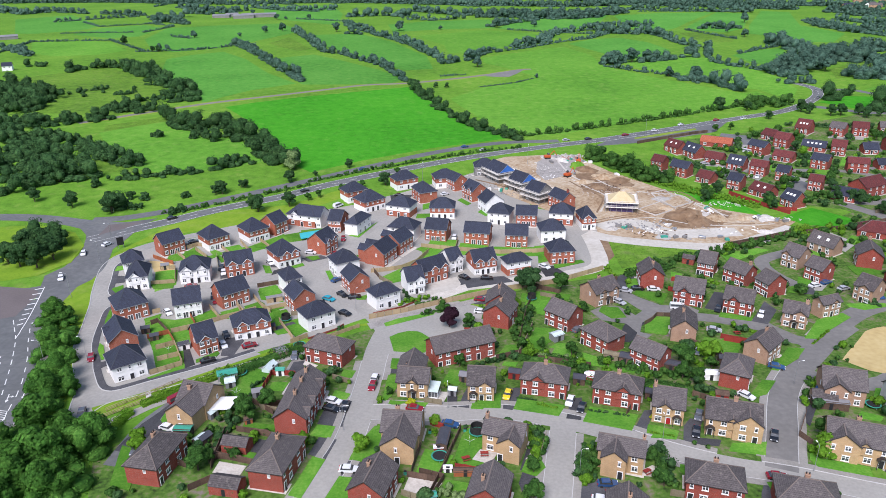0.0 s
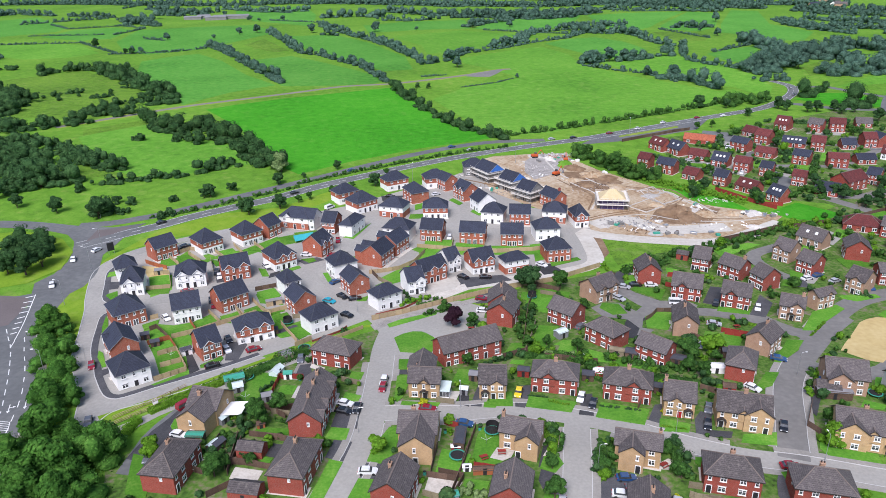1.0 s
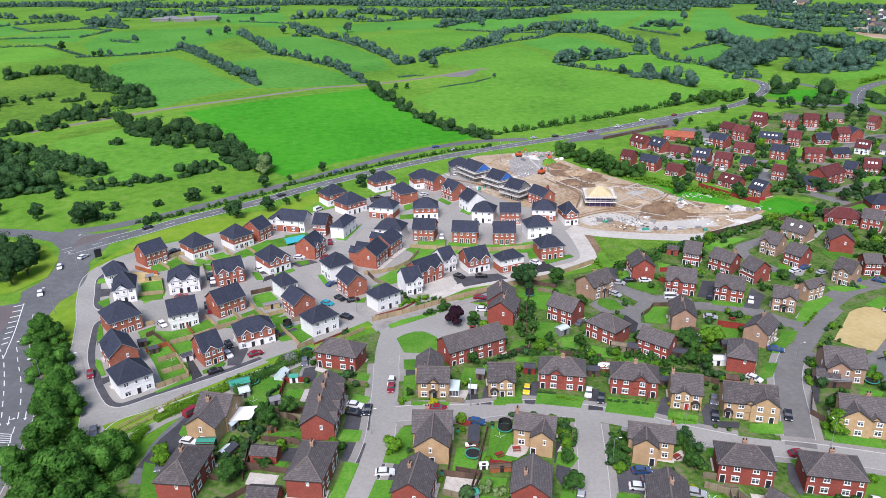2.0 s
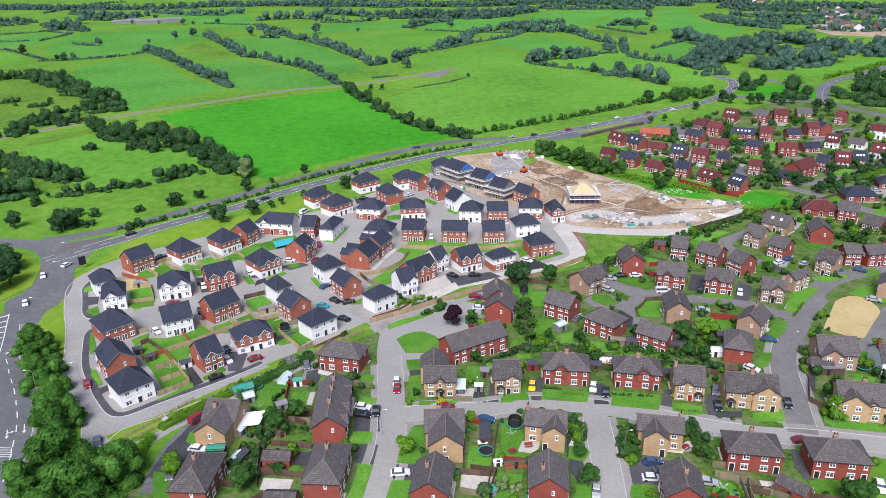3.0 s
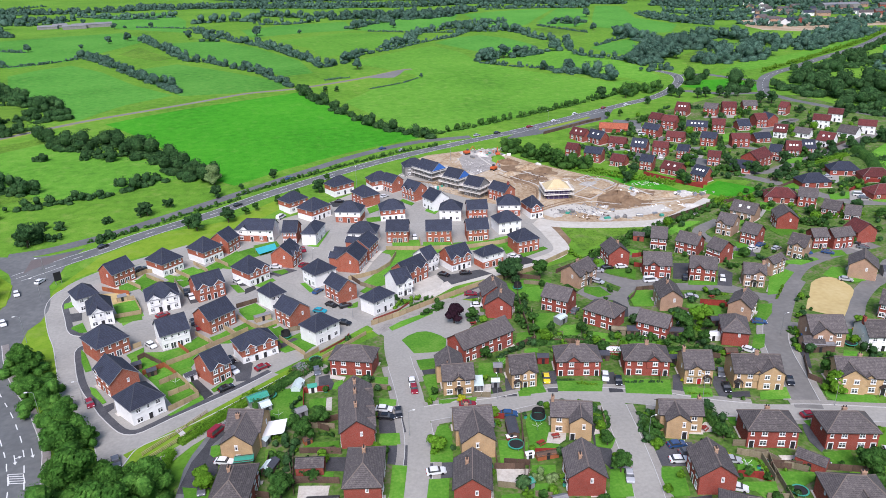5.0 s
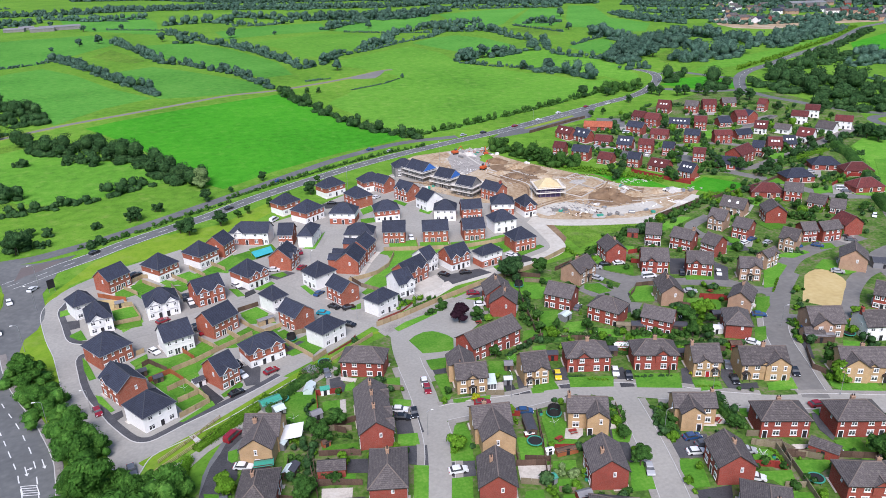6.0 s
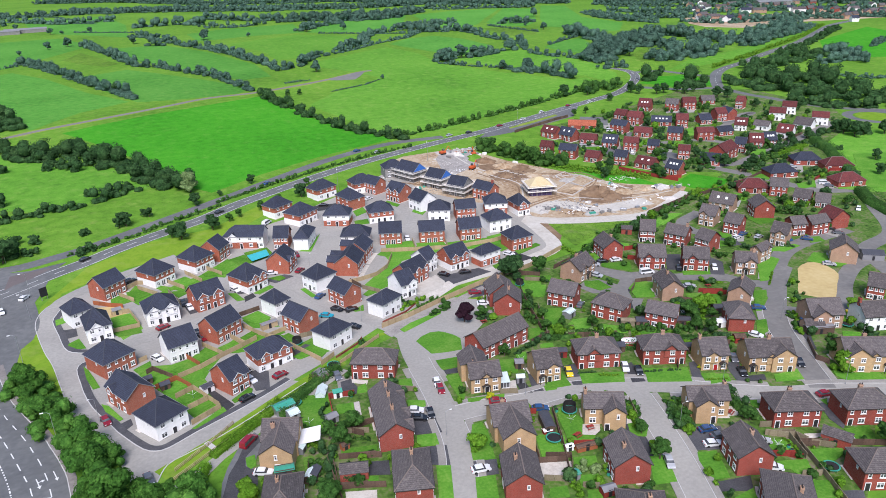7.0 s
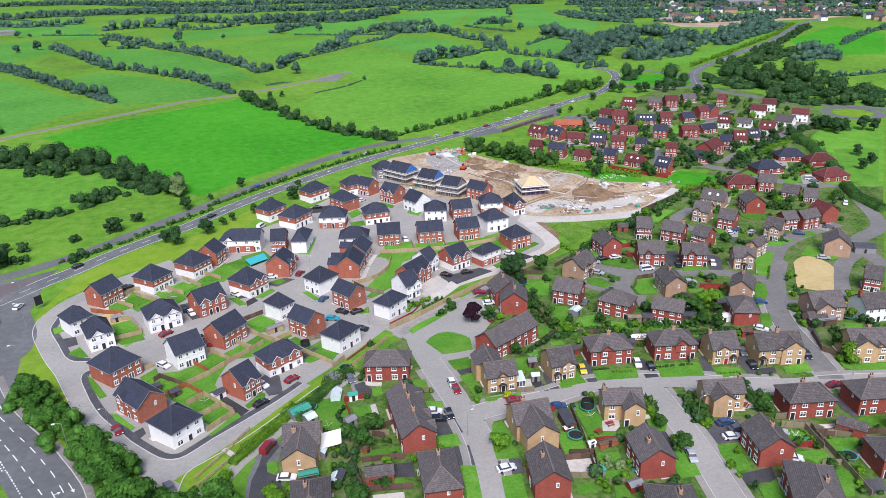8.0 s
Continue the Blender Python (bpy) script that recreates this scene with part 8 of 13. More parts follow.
tree(18.8, 187.7, 'mid', 3.5)
tree(20.6, 181.4, 'mid', 4)
tree(20.7, 169.9, 'light', 4)
tree(32.1, 171.1, 'mid', 4.5)
tree(24.0, 174.7, 'mid', 3.5)
tree(36.5, 189.8, 'shrub', 2)
tree(-15.5, 153.3, 'shrub', 2.2)
tree(-17.5, 150.0, 'ball', 1.9)
tree(-9.9, 148.5, 'gold', 2.2)
tree(-4.1, 141.0, 'light', 2.2)
tree(47.5, 141.2, 'gold', 1.5)
tree(28.3, 122.8, 'shrub', 3)
tree(28.2, 119.8, 'light', 2.5)
tree(31.5, 125.1, 'shrub', 2.5)
tree(44.1, 127.6, 'shrub', 3)
tree(43.0, 119.4, 'mid', 4)
tree(43.9, 118.2, 'mid', 4)
tree(18.3, 131.4, 'shrub', 2.2)
tree(18.8, 129.1, 'light', 2.5)
tree(-33.0, 133.8, 'light', 3.5)
tree(-19.8, 131.7, 'light', 4)
tree(102.0, 145.0, 'light', 3)
tree(110.3, 152.3, 'light', 4)
tree(84.8, 146.1, 'light', 2.5)
tree(67.9, 162.5, 'mid', 4)
tree(39.4, 166.1, 'shrub', 2.5)
tree(42.0, 158.6, 'shrub', 2)
tree(48.4, 154.7, 'mid', 3)
tree(50.0, 151.4, 'light', 3)
tree(6.7, 138.5, 'shrub', 1.5)
tree(52.4, 194.0, 'shrub', 2)
tree(48.3, 188.9, 'shrub', 1.5)
tree(-35.3, 179.2, 'shrub', 1.6)
tree(-32.9, 179.5, 'shrub', 1.6)
tree(18.7, 174.3, 'mid', 4)
tree(22.5, 160.9, 'shrub', 1.5)
tree(85.2, 224.0, 'mid', 4)
tree(90.4, 225.4, 'mid', 4)
tree(90.0, 212.2, 'shrub', 2)
tree(92.5, 209.0, 'shrub', 2)
tree(122.1, 231.8, 'shrub', 2)
tree(199.6, 301.4, 'dark', 7)
tree(173.1, 294.1, 'dark', 6)
tree(168.1, 295.5, 'dark', 5)
tree(136.3, 286.1, 'dark', 5)
tree(102.5, 327.4, 'dark', 6)
tree(103.6, 323.3, 'mid', 5)
tree(115.2, 309.6, 'mid', 5)
tree(120.5, 309.1, 'dark', 6)
tree(137.1, 293.0, 'dark', 6)
tree(150.4, 288.5, 'mid', 5)
tree(172.3, 309.7, 'dark', 6)
tree(169.2, 299.2, 'dark', 6)
tree(175.1, 299.8, 'mid', 5)
tree(175.1, 290.4, 'dark', 7)
tree(241.7, 469.4, 'dark', 8)
tree(252.4, 463.2, 'dark', 8)
tree(271.7, 465.1, 'dark', 8)
tree(282.4, 458.8, 'dark', 7)
tree(247.3, 407.6, 'mid', 5)
tree(244.8, 398.6, 'mid', 5)
tree(191.8, 389.4, 'mid', 5)
tree(188.6, 378.8, 'dark', 6)
tree(162.7, 424.2, 'mid', 5)
tree(173.5, 428.1, 'mid', 5)
tree(188.9, 487.2, 'dark', 7)
tree(205.6, 482.7, 'dark', 7)
tree(208.8, 456.3, 'dark', 6)
tree(177.6, 278.0, 'dark', 6)
tree(186.8, 284.4, 'dark', 7)
tree(219.2, 311.6, 'mid', 5)
tree(222.7, 319.6, 'dark', 6)
tree(228.9, 313.5, 'dark', 6)
tree(238.9, 315.4, 'dark', 6)
tree(251.8, 316.0, 'dark', 7)
tree(278.5, 317.1, 'dark', 9)
tree(278.6, 309.2, 'dark', 9)
tree(276.6, 321.3, 'dark', 8)
tree(285.9, 310.0, 'dark', 8)
tree(297.7, 306.8, 'dark', 9)
tree(300.8, 302.0, 'dark', 8)
tree(285.7, 396.7, 'dark', 6)
tree(302.9, 376.3, 'dark', 6)
tree(294.7, 360.8, 'mid', 5)
tree(159.0, 257.1, 'mid', 5)
tree(139.7, 253.0, 'mid', 5)
tree(160.2, 234.5, 'mid', 5)
tree(161.0, 225.9, 'mid', 5)
tree(151.2, 234.8, 'mid', 4)
tree(180.8, 232.8, 'dark', 6)
tree(183.3, 223.2, 'mid', 5)
tree(153.2, 204.0, 'mid', 4)
tree(154.3, 225.3, 'mid', 4)
tree(250.1, 269.6, 'dark', 6)
tree(243.3, 255.6, 'dark', 6)
tree(231.7, 250.6, 'dark', 6)
tree(-120.5, 194.3, 'belt', 8.9)
tree(-120.2, 188.1, 'belt', 5.2)
tree(-114.5, 179.8, 'belt', 6.7)
tree(-111.6, 174.6, 'belt', 5.5)
tree(-103.9, 162.6, 'belt', 8.2)
tree(-101.3, 152.4, 'belt', 9.7)
tree(-97.5, 157.3, 'belt', 4)
tree(-108.1, 163.2, 'belt', 4.7)
tree(-97.1, 140.2, 'belt', 10.5)
tree(-102.5, 143.8, 'belt', 5.7)
tree(-79.9, 134.8, 'belt', 9.2)
tree(-87.8, 136.0, 'belt', 7.2)
tree(-91.1, 141.6, 'belt', 5.5)
tree(-89.2, 125.6, 'belt', 12.0)
tree(-83.6, 124.9, 'belt', 7.7)
tree(-89.5, 118.5, 'belt', 10.8)
tree(-99.0, 129.8, 'belt', 6.3)
tree(-85.4, 137.2, 'belt', 5.8)
tree(-83.1, 116.6, 'belt', 9.7)
tree(-79.9, 118.7, 'belt', 6.2)
tree(-90.0, 113.7, 'belt', 8.9)
treeline([(112.2, 367.7), (124.8, 351.3), (135.3, 322.6)], 4, 3, 'leaf_dark', 0.34, 18, 'garden shrubs and hedges', 103)
treeline([(144.7, 385.7), (165.6, 381.0)], 4, 3, 'leaf_mid', 0.34, 18, 'garden shrubs and hedges', 104)
treeline([(157.6, 334.3), (162.7, 321.0)], 4, 3, 'leaf_mid', 0.34, 18, 'garden shrubs and hedges', 105)
treeline([(174.8, 364.7), (188.9, 362.0)], 4, 3, 'leaf_dark', 0.34, 18, 'garden shrubs and hedges', 106)
treeline([(193.6, 346.9), (179.0, 323.1)], 4, 3, 'leaf_mid', 0.34, 18, 'garden shrubs and hedges', 107)
treeline([(178.8, 415.3), (196.7, 409.3)], 4, 3, 'leaf_mid', 0.34, 18, 'garden shrubs and hedges', 108)
treeline([(211.5, 438.6), (235.1, 432.0), (260.1, 427.0)], 4, 3, 'leaf_dark', 0.34, 18, 'garden shrubs and hedges', 109)
treeline([(197.9, 386.1), (222.1, 378.3)], 4, 3, 'leaf_mid', 0.34, 18, 'garden shrubs and hedges', 110)
treeline([(206.4, 347.8), (227.2, 347.9)], 4, 3, 'leaf_mid', 0.34, 18, 'garden shrubs and hedges', 111)
treeline([(229.3, 387.4), (243.8, 383.2)], 4, 3, 'leaf_dark', 0.34, 18, 'garden shrubs and hedges', 112)
treeline([(240.9, 353.9), (253.3, 343.8)], 4, 3, 'leaf_mid', 0.34, 18, 'garden shrubs and hedges', 113)
treeline([(261.0, 421.9), (290.8, 416.4)], 4, 3, 'leaf_mid', 0.34, 18, 'garden shrubs and hedges', 114)
treeline([(271.9, 373.5), (293.4, 371.5)], 4, 3, 'leaf_dark', 0.34, 18, 'garden shrubs and hedges', 115)
treeline([(275.4, 343.8), (296.0, 350.6)], 4, 3, 'leaf_mid', 0.34, 18, 'garden shrubs and hedges', 116)
treeline([(200.2, 312.0), (223.2, 309.5)], 4, 3, 'leaf_mid', 0.34, 18, 'garden shrubs and hedges', 117)
treeline([(236.9, 309.3), (250.5, 291.1)], 4, 3, 'leaf_dark', 0.34, 18, 'garden shrubs and hedges', 118)
treeline([(204.3, 299.5), (215.5, 287.5)], 4, 3, 'leaf_mid', 0.34, 18, 'garden shrubs and hedges', 119)
treeline([(197.8, 262.4), (210.8, 261.2)], 4, 3, 'leaf_mid', 0.34, 18, 'garden shrubs and hedges', 120)
treeline([(152.8, 264.9), (165.7, 253.7)], 4, 3, 'leaf_dark', 0.34, 18, 'garden shrubs and hedges', 121)
treeline([(147.4, 240.7), (148.6, 232.0), (159.8, 218.8)], 4, 3, 'leaf_mid', 0.34, 18, 'garden shrubs and hedges', 122)
treeline([(167.9, 239.1), (173.6, 232.1)], 4, 3, 'leaf_mid', 0.34, 18, 'garden shrubs and hedges', 123)
treeline([(181.9, 286.9), (190.3, 280.3)], 4, 3, 'leaf_dark', 0.34, 18, 'garden shrubs and hedges', 124)
treeline([(127.9, 246.1), (122.8, 232.9)], 4, 3, 'leaf_mid', 0.34, 18, 'garden shrubs and hedges', 125)
treeline([(129.2, 233.6), (130.7, 225.4)], 4, 3, 'leaf_mid', 0.34, 18, 'garden shrubs and hedges', 126)
treeline([(20.2, 179.1), (21.1, 173.7), (25.5, 166.9)], 2.4, 1.8, 'leaf_light', 0.21, 30, 'garden shrubs and hedges', 127)
treeline([(41.5, 168.8), (52.5, 163.0), (58.9, 158.9)], 2.4, 1.8, 'leaf_mid', 0.21, 30, 'garden shrubs and hedges', 128)
treeline([(62.6, 172.3), (66.3, 162.9)], 2.4, 1.8, 'leaf_light', 0.21, 30, 'garden shrubs and hedges', 129)
treeline([(19.4, 194.0), (22.9, 187.4)], 2.4, 1.8, 'leaf_mid', 0.21, 30, 'garden shrubs and hedges', 130)
treeline([(52.4, 229.6), (54.5, 218.6)], 2.4, 1.8, 'leaf_light', 0.21, 30, 'garden shrubs and hedges', 131)
treeline([(71.6, 235.9), (72.2, 224.6)], 2.4, 1.8, 'leaf_mid', 0.21, 30, 'garden shrubs and hedges', 132)
treeline([(79.7, 217.4), (86.9, 214.5)], 2.4, 1.8, 'leaf_light', 0.21, 30, 'garden shrubs and hedges', 133)
treeline([(99.3, 202.4), (104.1, 196.5)], 2.4, 1.8, 'leaf_mid', 0.21, 30, 'garden shrubs and hedges', 134)
treeline([(80.8, 184.9), (86.6, 181.5)], 2.4, 1.8, 'leaf_light', 0.21, 30, 'garden shrubs and hedges', 135)
treeline([(90.9, 157.0), (84.8, 146.1)], 2.4, 1.8, 'leaf_mid', 0.21, 30, 'garden shrubs and hedges', 136)
treeline([(101.8, 148.0), (106.4, 141.0)], 2.4, 1.8, 'leaf_light', 0.21, 30, 'garden shrubs and hedges', 137)
treeline([(-38.6, 175.4), (-41.8, 170.3)], 2.4, 1.8, 'leaf_mid', 0.21, 30, 'garden shrubs and hedges', 138)
treeline([(-59.8, 149.3), (-53.1, 145.6)], 2.4, 1.8, 'leaf_light', 0.21, 30, 'garden shrubs and hedges', 139)
treeline([(-56.2, 140.0), (-54.0, 130.0)], 2.4, 1.8, 'leaf_mid', 0.21, 30, 'garden shrubs and hedges', 140)
treeline([(17.6, 137.1), (20.3, 133.1)], 2.4, 1.8, 'leaf_light', 0.21, 30, 'garden shrubs and hedges', 141)
treeline([(30.5, 131.9), (29.5, 126.6)], 2.4, 1.8, 'leaf_mid', 0.21, 30, 'garden shrubs and hedges', 142)
treeline([(18.3, 206.7), (20.2, 199.9)], 2.4, 1.8, 'leaf_light', 0.21, 30, 'garden shrubs and hedges', 143)
treeline([(-10.8, 195.6), (-4.1, 198.6)], 2.4, 1.8, 'leaf_mid', 0.21, 30, 'garden shrubs and hedges', 144)
treeline([(-17.8, 203.1), (-8.1, 206.8)], 2.4, 1.8, 'leaf_light', 0.21, 30, 'garden shrubs and hedges', 145)
treeline([(139.7, 212.8), (151.1, 215.4)], 2.4, 1.8, 'leaf_mid', 0.21, 30, 'garden shrubs and hedges', 146)
treeline([(167.1, 229.5), (181.8, 228.8)], 2.4, 1.8, 'leaf_light', 0.21, 30, 'garden shrubs and hedges', 147)
treeline([(100.4, 222.8), (97.0, 213.0)], 2.4, 1.8, 'leaf_mid', 0.21, 30, 'garden shrubs and hedges', 148)
treeline([(3.2, 115.3), (7.2, 112.7)], 2.4, 1.8, 'leaf_light', 0.21, 30, 'garden shrubs and hedges', 149)
treeline([(20.8, 198.9), (22.8, 193.2), (19.3, 187.5)], 3, 2, 'leaf_dark', 0.16, 51, 'garden shrubs growing close together', 150)
treeline([(16.4, 183.5), (18.8, 178.4)], 3, 2, 'leaf_mid', 0.16, 51, 'garden shrubs growing close together', 151)
treeline([(4.1, 165.2), (11.1, 168.1), (18.0, 171.5)], 2, 2.2, 'leaf_dark', 0.16, 46, 'garden shrubs growing close together', 152)
treeline([(19.1, 138.0), (20.5, 135.3), (19.4, 130.0)], 4, 2.2, 'leaf_mid', 0.16, 51, 'garden shrubs growing close together', 153)
treeline([(30.7, 131.8), (29.1, 126.7), (27.2, 121.0)], 4, 2.2, 'leaf_dark', 0.16, 51, 'garden shrubs growing close together', 154)
treeline([(32.2, 131.5), (30.3, 125.4), (28.2, 119.8)], 3.5, 2, 'leaf_mid', 0.16, 51, 'garden shrubs growing close together', 155)
treeline([(45.6, 129.5), (45.8, 126.8)], 4, 3, 'leaf_dark', 0.16, 51, 'garden shrubs growing close together', 156)
treeline([(46.2, 124.9), (45.6, 121.9), (45.0, 118.5)], 4, 2.6, 'leaf_dark', 0.16, 51, 'garden shrubs growing close together', 157)
treeline([(44.8, 120.6), (45.6, 117.8)], 3.5, 2.2, 'leaf_mid', 0.16, 51, 'garden shrubs growing close together', 158)
treeline([(-53.1, 144.5), (-51.7, 139.0), (-52.6, 133.4)], 3.5, 2.6, 'leaf_dark', 0.16, 51, 'garden shrubs growing close together', 159)
treeline([(-54.9, 139.7), (-53.2, 136.4)], 4, 2, 'leaf_mid', 0.16, 51, 'garden shrubs growing close together', 160)
treeline([(-54.7, 153.9), (-55.6, 149.5), (-53.8, 146.9)], 2.5, 1.6, 'leaf_mid', 0.16, 51, 'garden shrubs growing close together', 161)
treeline([(-49.9, 152.8), (-50.7, 157.8), (-49.0, 159.9)], 2, 1.6, 'leaf_dark', 0.16, 46, 'garden shrubs growing close together', 162)
treeline([(43.0, 164.6), (50.3, 161.9), (61.9, 158.2)], 4, 2.2, 'leaf_mid', 0.16, 51, 'garden shrubs growing close together', 163)
treeline([(65.9, 176.9), (62.5, 167.1), (60.9, 160.9)], 4, 4, 'leaf_dark', 0.16, 51, 'garden shrubs growing close together', 164)
treeline([(60.9, 154.7), (63.3, 151.2)], 6, 3.5, 'leaf_dark', 0.16, 51, 'garden shrubs growing close together', 165)
treeline([(101.1, 140.8), (103.3, 137.4)], 6, 3.2, 'leaf_dark', 0.16, 51, 'garden shrubs growing close together', 166)
treeline([(92.1, 156.7), (89.8, 151.5)], 2.6, 2, 'leaf_light', 0.16, 51, 'garden shrubs growing close together', 167)
treeline([(100.1, 146.9), (101.7, 143.5)], 2.5, 1.6, 'leaf_light', 0.16, 51, 'garden shrubs growing close together', 168)
treeline([(-12.3, 201.4), (-7.6, 204.3), (-4.9, 206.1)], 2.2, 1.5, 'leaf_mid', 0.16, 51, 'garden shrubs growing close together', 169)
treeline([(-16.6, 212.3), (-13.7, 204.1)], 1.5, 1.4, 'leaf_dark', 0.16, 46, 'garden shrubs growing close together', 170)
treeline([(-5.5, 198.9), (-2.1, 201.3)], 4, 2.6, 'leaf_mid', 0.16, 51, 'garden shrubs growing close together', 171)
treeline([(7.1, 199.8), (10.4, 199.8)], 2, 1.4, 'leaf_light', 0.16, 46, 'garden shrubs growing close together', 172)
treeline([(3.5, 192.1), (4.8, 186.3)], 4, 2.4, 'leaf_dark', 0.16, 51, 'garden shrubs growing close together', 173)
treeline([(20.7, 148.0), (25.4, 145.8)], 1.4, 0.7, 'leaf_light', 0.16, 46, 'garden shrubs growing close together', 174)
treeline([(15.9, 150.9), (20.8, 149.5)], 0.8, 0.7, 'leaf_dark', 0.16, 46, 'garden shrubs growing close together', 175)
treeline([(32.9, 144.8), (42.9, 142.2)], 0.8, 0.7, 'leaf_dark', 0.16, 46, 'garden shrubs growing close together', 176)
treeline([(-6.6, 150.3), (-2.4, 148.8)], 0.9, 1.2, 'leaf_dark', 0.16, 46, 'garden shrubs growing close together', 177)
treeline([(-34.3, 187.1), (-32.2, 187.9)], 1.6, 1.4, 'leaf_dark', 0.16, 46, 'garden shrubs growing close together', 178)
treeline([(45.1, 136.2), (50.9, 134.4)], 0.9, 0.6, 'leaf_light', 0.16, 46, 'garden shrubs growing close together', 179)
treeline([(-4.6, 137.7), (-3.3, 136.3)], 2, 1.3, 'leaf_light', 0.16, 46, 'garden shrubs growing close together', 180)
treeline([(46.6, 110.8), (46.1, 103.9)], 0.8, 0.8, 'leaf_light', 0.16, 46, 'garden shrubs growing close together', 181)
treeline([(21.4, 172.0), (25.3, 168.8), (31.0, 168.1)], 2.4, 1.8, 'leaf_grey', 0.16, 51, 'garden shrubs growing close together', 182)
treeline([(101.2, 202.0), (101.9, 206.7)], 3, 2, 'leaf_dark', 0.16, 51, 'garden shrubs growing close together', 183)
treeline([(80.1, 209.7), (78.6, 202.9)], 2, 1.6, 'leaf_dark', 0.16, 46, 'garden shrubs growing close together', 184)
treeline([(88.6, 140.9), (91.2, 138.9)], 4, 2.4, 'leaf_mid', 0.16, 51, 'garden shrubs growing close together', 185)
treeline([(-45.3, 144.9), (-41.7, 143.4)], 1.4, 1.0, 'leaf_mid', 0.16, 46, 'garden shrubs growing close together', 186)
treeline([(99.4, 174.4), (107.9, 182.4)], 0.8, 0.8, 'leaf_light', 0.16, 46, 'garden shrubs growing close together', 187)
treeline([(126.2, 200.5), (131.7, 196.2)], 3, 2, 'leaf_dark', 0.16, 51, 'garden shrubs growing close together', 188)
treeline([(113.2, 203.8), (115.9, 198.3)], 2.4, 1.8, 'leaf_dark', 0.16, 51, 'garden shrubs growing close together', 189)
treeline([(144.9, 191.0), (145.3, 186.2)], 3, 2, 'leaf_mid', 0.16, 51, 'garden shrubs growing close together', 190)
tree(17.5, 123.2, 'mid', 4)
tree(40.8, 112.2, 'gold', 1.6)
tree(27.7, 109.1, 'light', 2)
tree(45.4, 127.8, 'dark', 4)
treeline([(-393.6, 644.7), (-356.5, 613.3), (-308.0, 564.3)], 34, 10, 'leaf_dark', 0.64, 34, 'dark green woodland', 191)
treeline([(-334.2, 540.2), (-298.5, 520.9)], 30, 9, 'leaf_dark', 0.64, 30, 'dark green woodland', 192)
treeline([(-285.9, 455.1), (-242.3, 413.6), (-221.6, 412.2)], 22, 8, 'leaf_dark', 0.64, 28, 'dark green woodland', 193)
treeline([(-236.7, 368.4), (-214.1, 348.8), (-194.5, 338.3)], 26, 9, 'leaf_dark', 0.64, 34, 'dark green woodland', 194)
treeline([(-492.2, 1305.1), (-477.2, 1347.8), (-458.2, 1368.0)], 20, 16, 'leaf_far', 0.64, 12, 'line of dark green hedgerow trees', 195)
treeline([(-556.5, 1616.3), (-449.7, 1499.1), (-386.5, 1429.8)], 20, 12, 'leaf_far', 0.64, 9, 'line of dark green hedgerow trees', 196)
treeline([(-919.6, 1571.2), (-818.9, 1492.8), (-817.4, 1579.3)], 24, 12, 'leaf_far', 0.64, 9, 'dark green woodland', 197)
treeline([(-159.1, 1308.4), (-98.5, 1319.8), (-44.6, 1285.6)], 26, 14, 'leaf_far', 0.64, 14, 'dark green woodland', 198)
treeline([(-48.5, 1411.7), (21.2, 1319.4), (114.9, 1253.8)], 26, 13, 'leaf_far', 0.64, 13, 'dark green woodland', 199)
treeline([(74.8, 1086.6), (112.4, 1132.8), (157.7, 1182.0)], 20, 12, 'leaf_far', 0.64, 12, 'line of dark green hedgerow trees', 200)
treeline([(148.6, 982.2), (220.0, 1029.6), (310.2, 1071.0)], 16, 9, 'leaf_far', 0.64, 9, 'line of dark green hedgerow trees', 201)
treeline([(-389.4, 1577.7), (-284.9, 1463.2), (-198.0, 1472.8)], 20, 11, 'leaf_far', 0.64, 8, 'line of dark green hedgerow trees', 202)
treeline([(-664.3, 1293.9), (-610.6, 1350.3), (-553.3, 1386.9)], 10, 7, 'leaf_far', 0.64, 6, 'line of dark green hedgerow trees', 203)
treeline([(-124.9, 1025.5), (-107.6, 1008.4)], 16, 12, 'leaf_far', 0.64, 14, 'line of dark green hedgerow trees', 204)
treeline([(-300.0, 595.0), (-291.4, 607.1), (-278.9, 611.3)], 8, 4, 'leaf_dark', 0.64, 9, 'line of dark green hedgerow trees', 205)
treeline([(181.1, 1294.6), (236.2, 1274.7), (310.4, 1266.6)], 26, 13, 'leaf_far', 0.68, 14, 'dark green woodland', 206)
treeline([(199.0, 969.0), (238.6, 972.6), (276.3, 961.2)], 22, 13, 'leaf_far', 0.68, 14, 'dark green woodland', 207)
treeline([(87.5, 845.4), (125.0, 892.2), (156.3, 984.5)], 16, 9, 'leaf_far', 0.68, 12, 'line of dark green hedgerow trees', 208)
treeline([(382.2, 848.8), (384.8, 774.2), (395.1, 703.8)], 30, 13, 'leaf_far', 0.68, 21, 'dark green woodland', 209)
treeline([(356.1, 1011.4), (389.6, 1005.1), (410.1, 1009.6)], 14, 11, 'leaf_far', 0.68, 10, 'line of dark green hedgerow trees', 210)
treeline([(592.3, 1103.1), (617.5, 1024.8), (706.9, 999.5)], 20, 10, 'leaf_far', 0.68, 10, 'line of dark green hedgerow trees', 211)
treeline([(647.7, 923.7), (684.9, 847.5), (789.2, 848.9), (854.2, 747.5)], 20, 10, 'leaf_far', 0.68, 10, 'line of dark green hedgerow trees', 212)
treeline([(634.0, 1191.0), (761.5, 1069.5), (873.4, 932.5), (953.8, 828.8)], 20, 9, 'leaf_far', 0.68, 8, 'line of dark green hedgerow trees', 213)
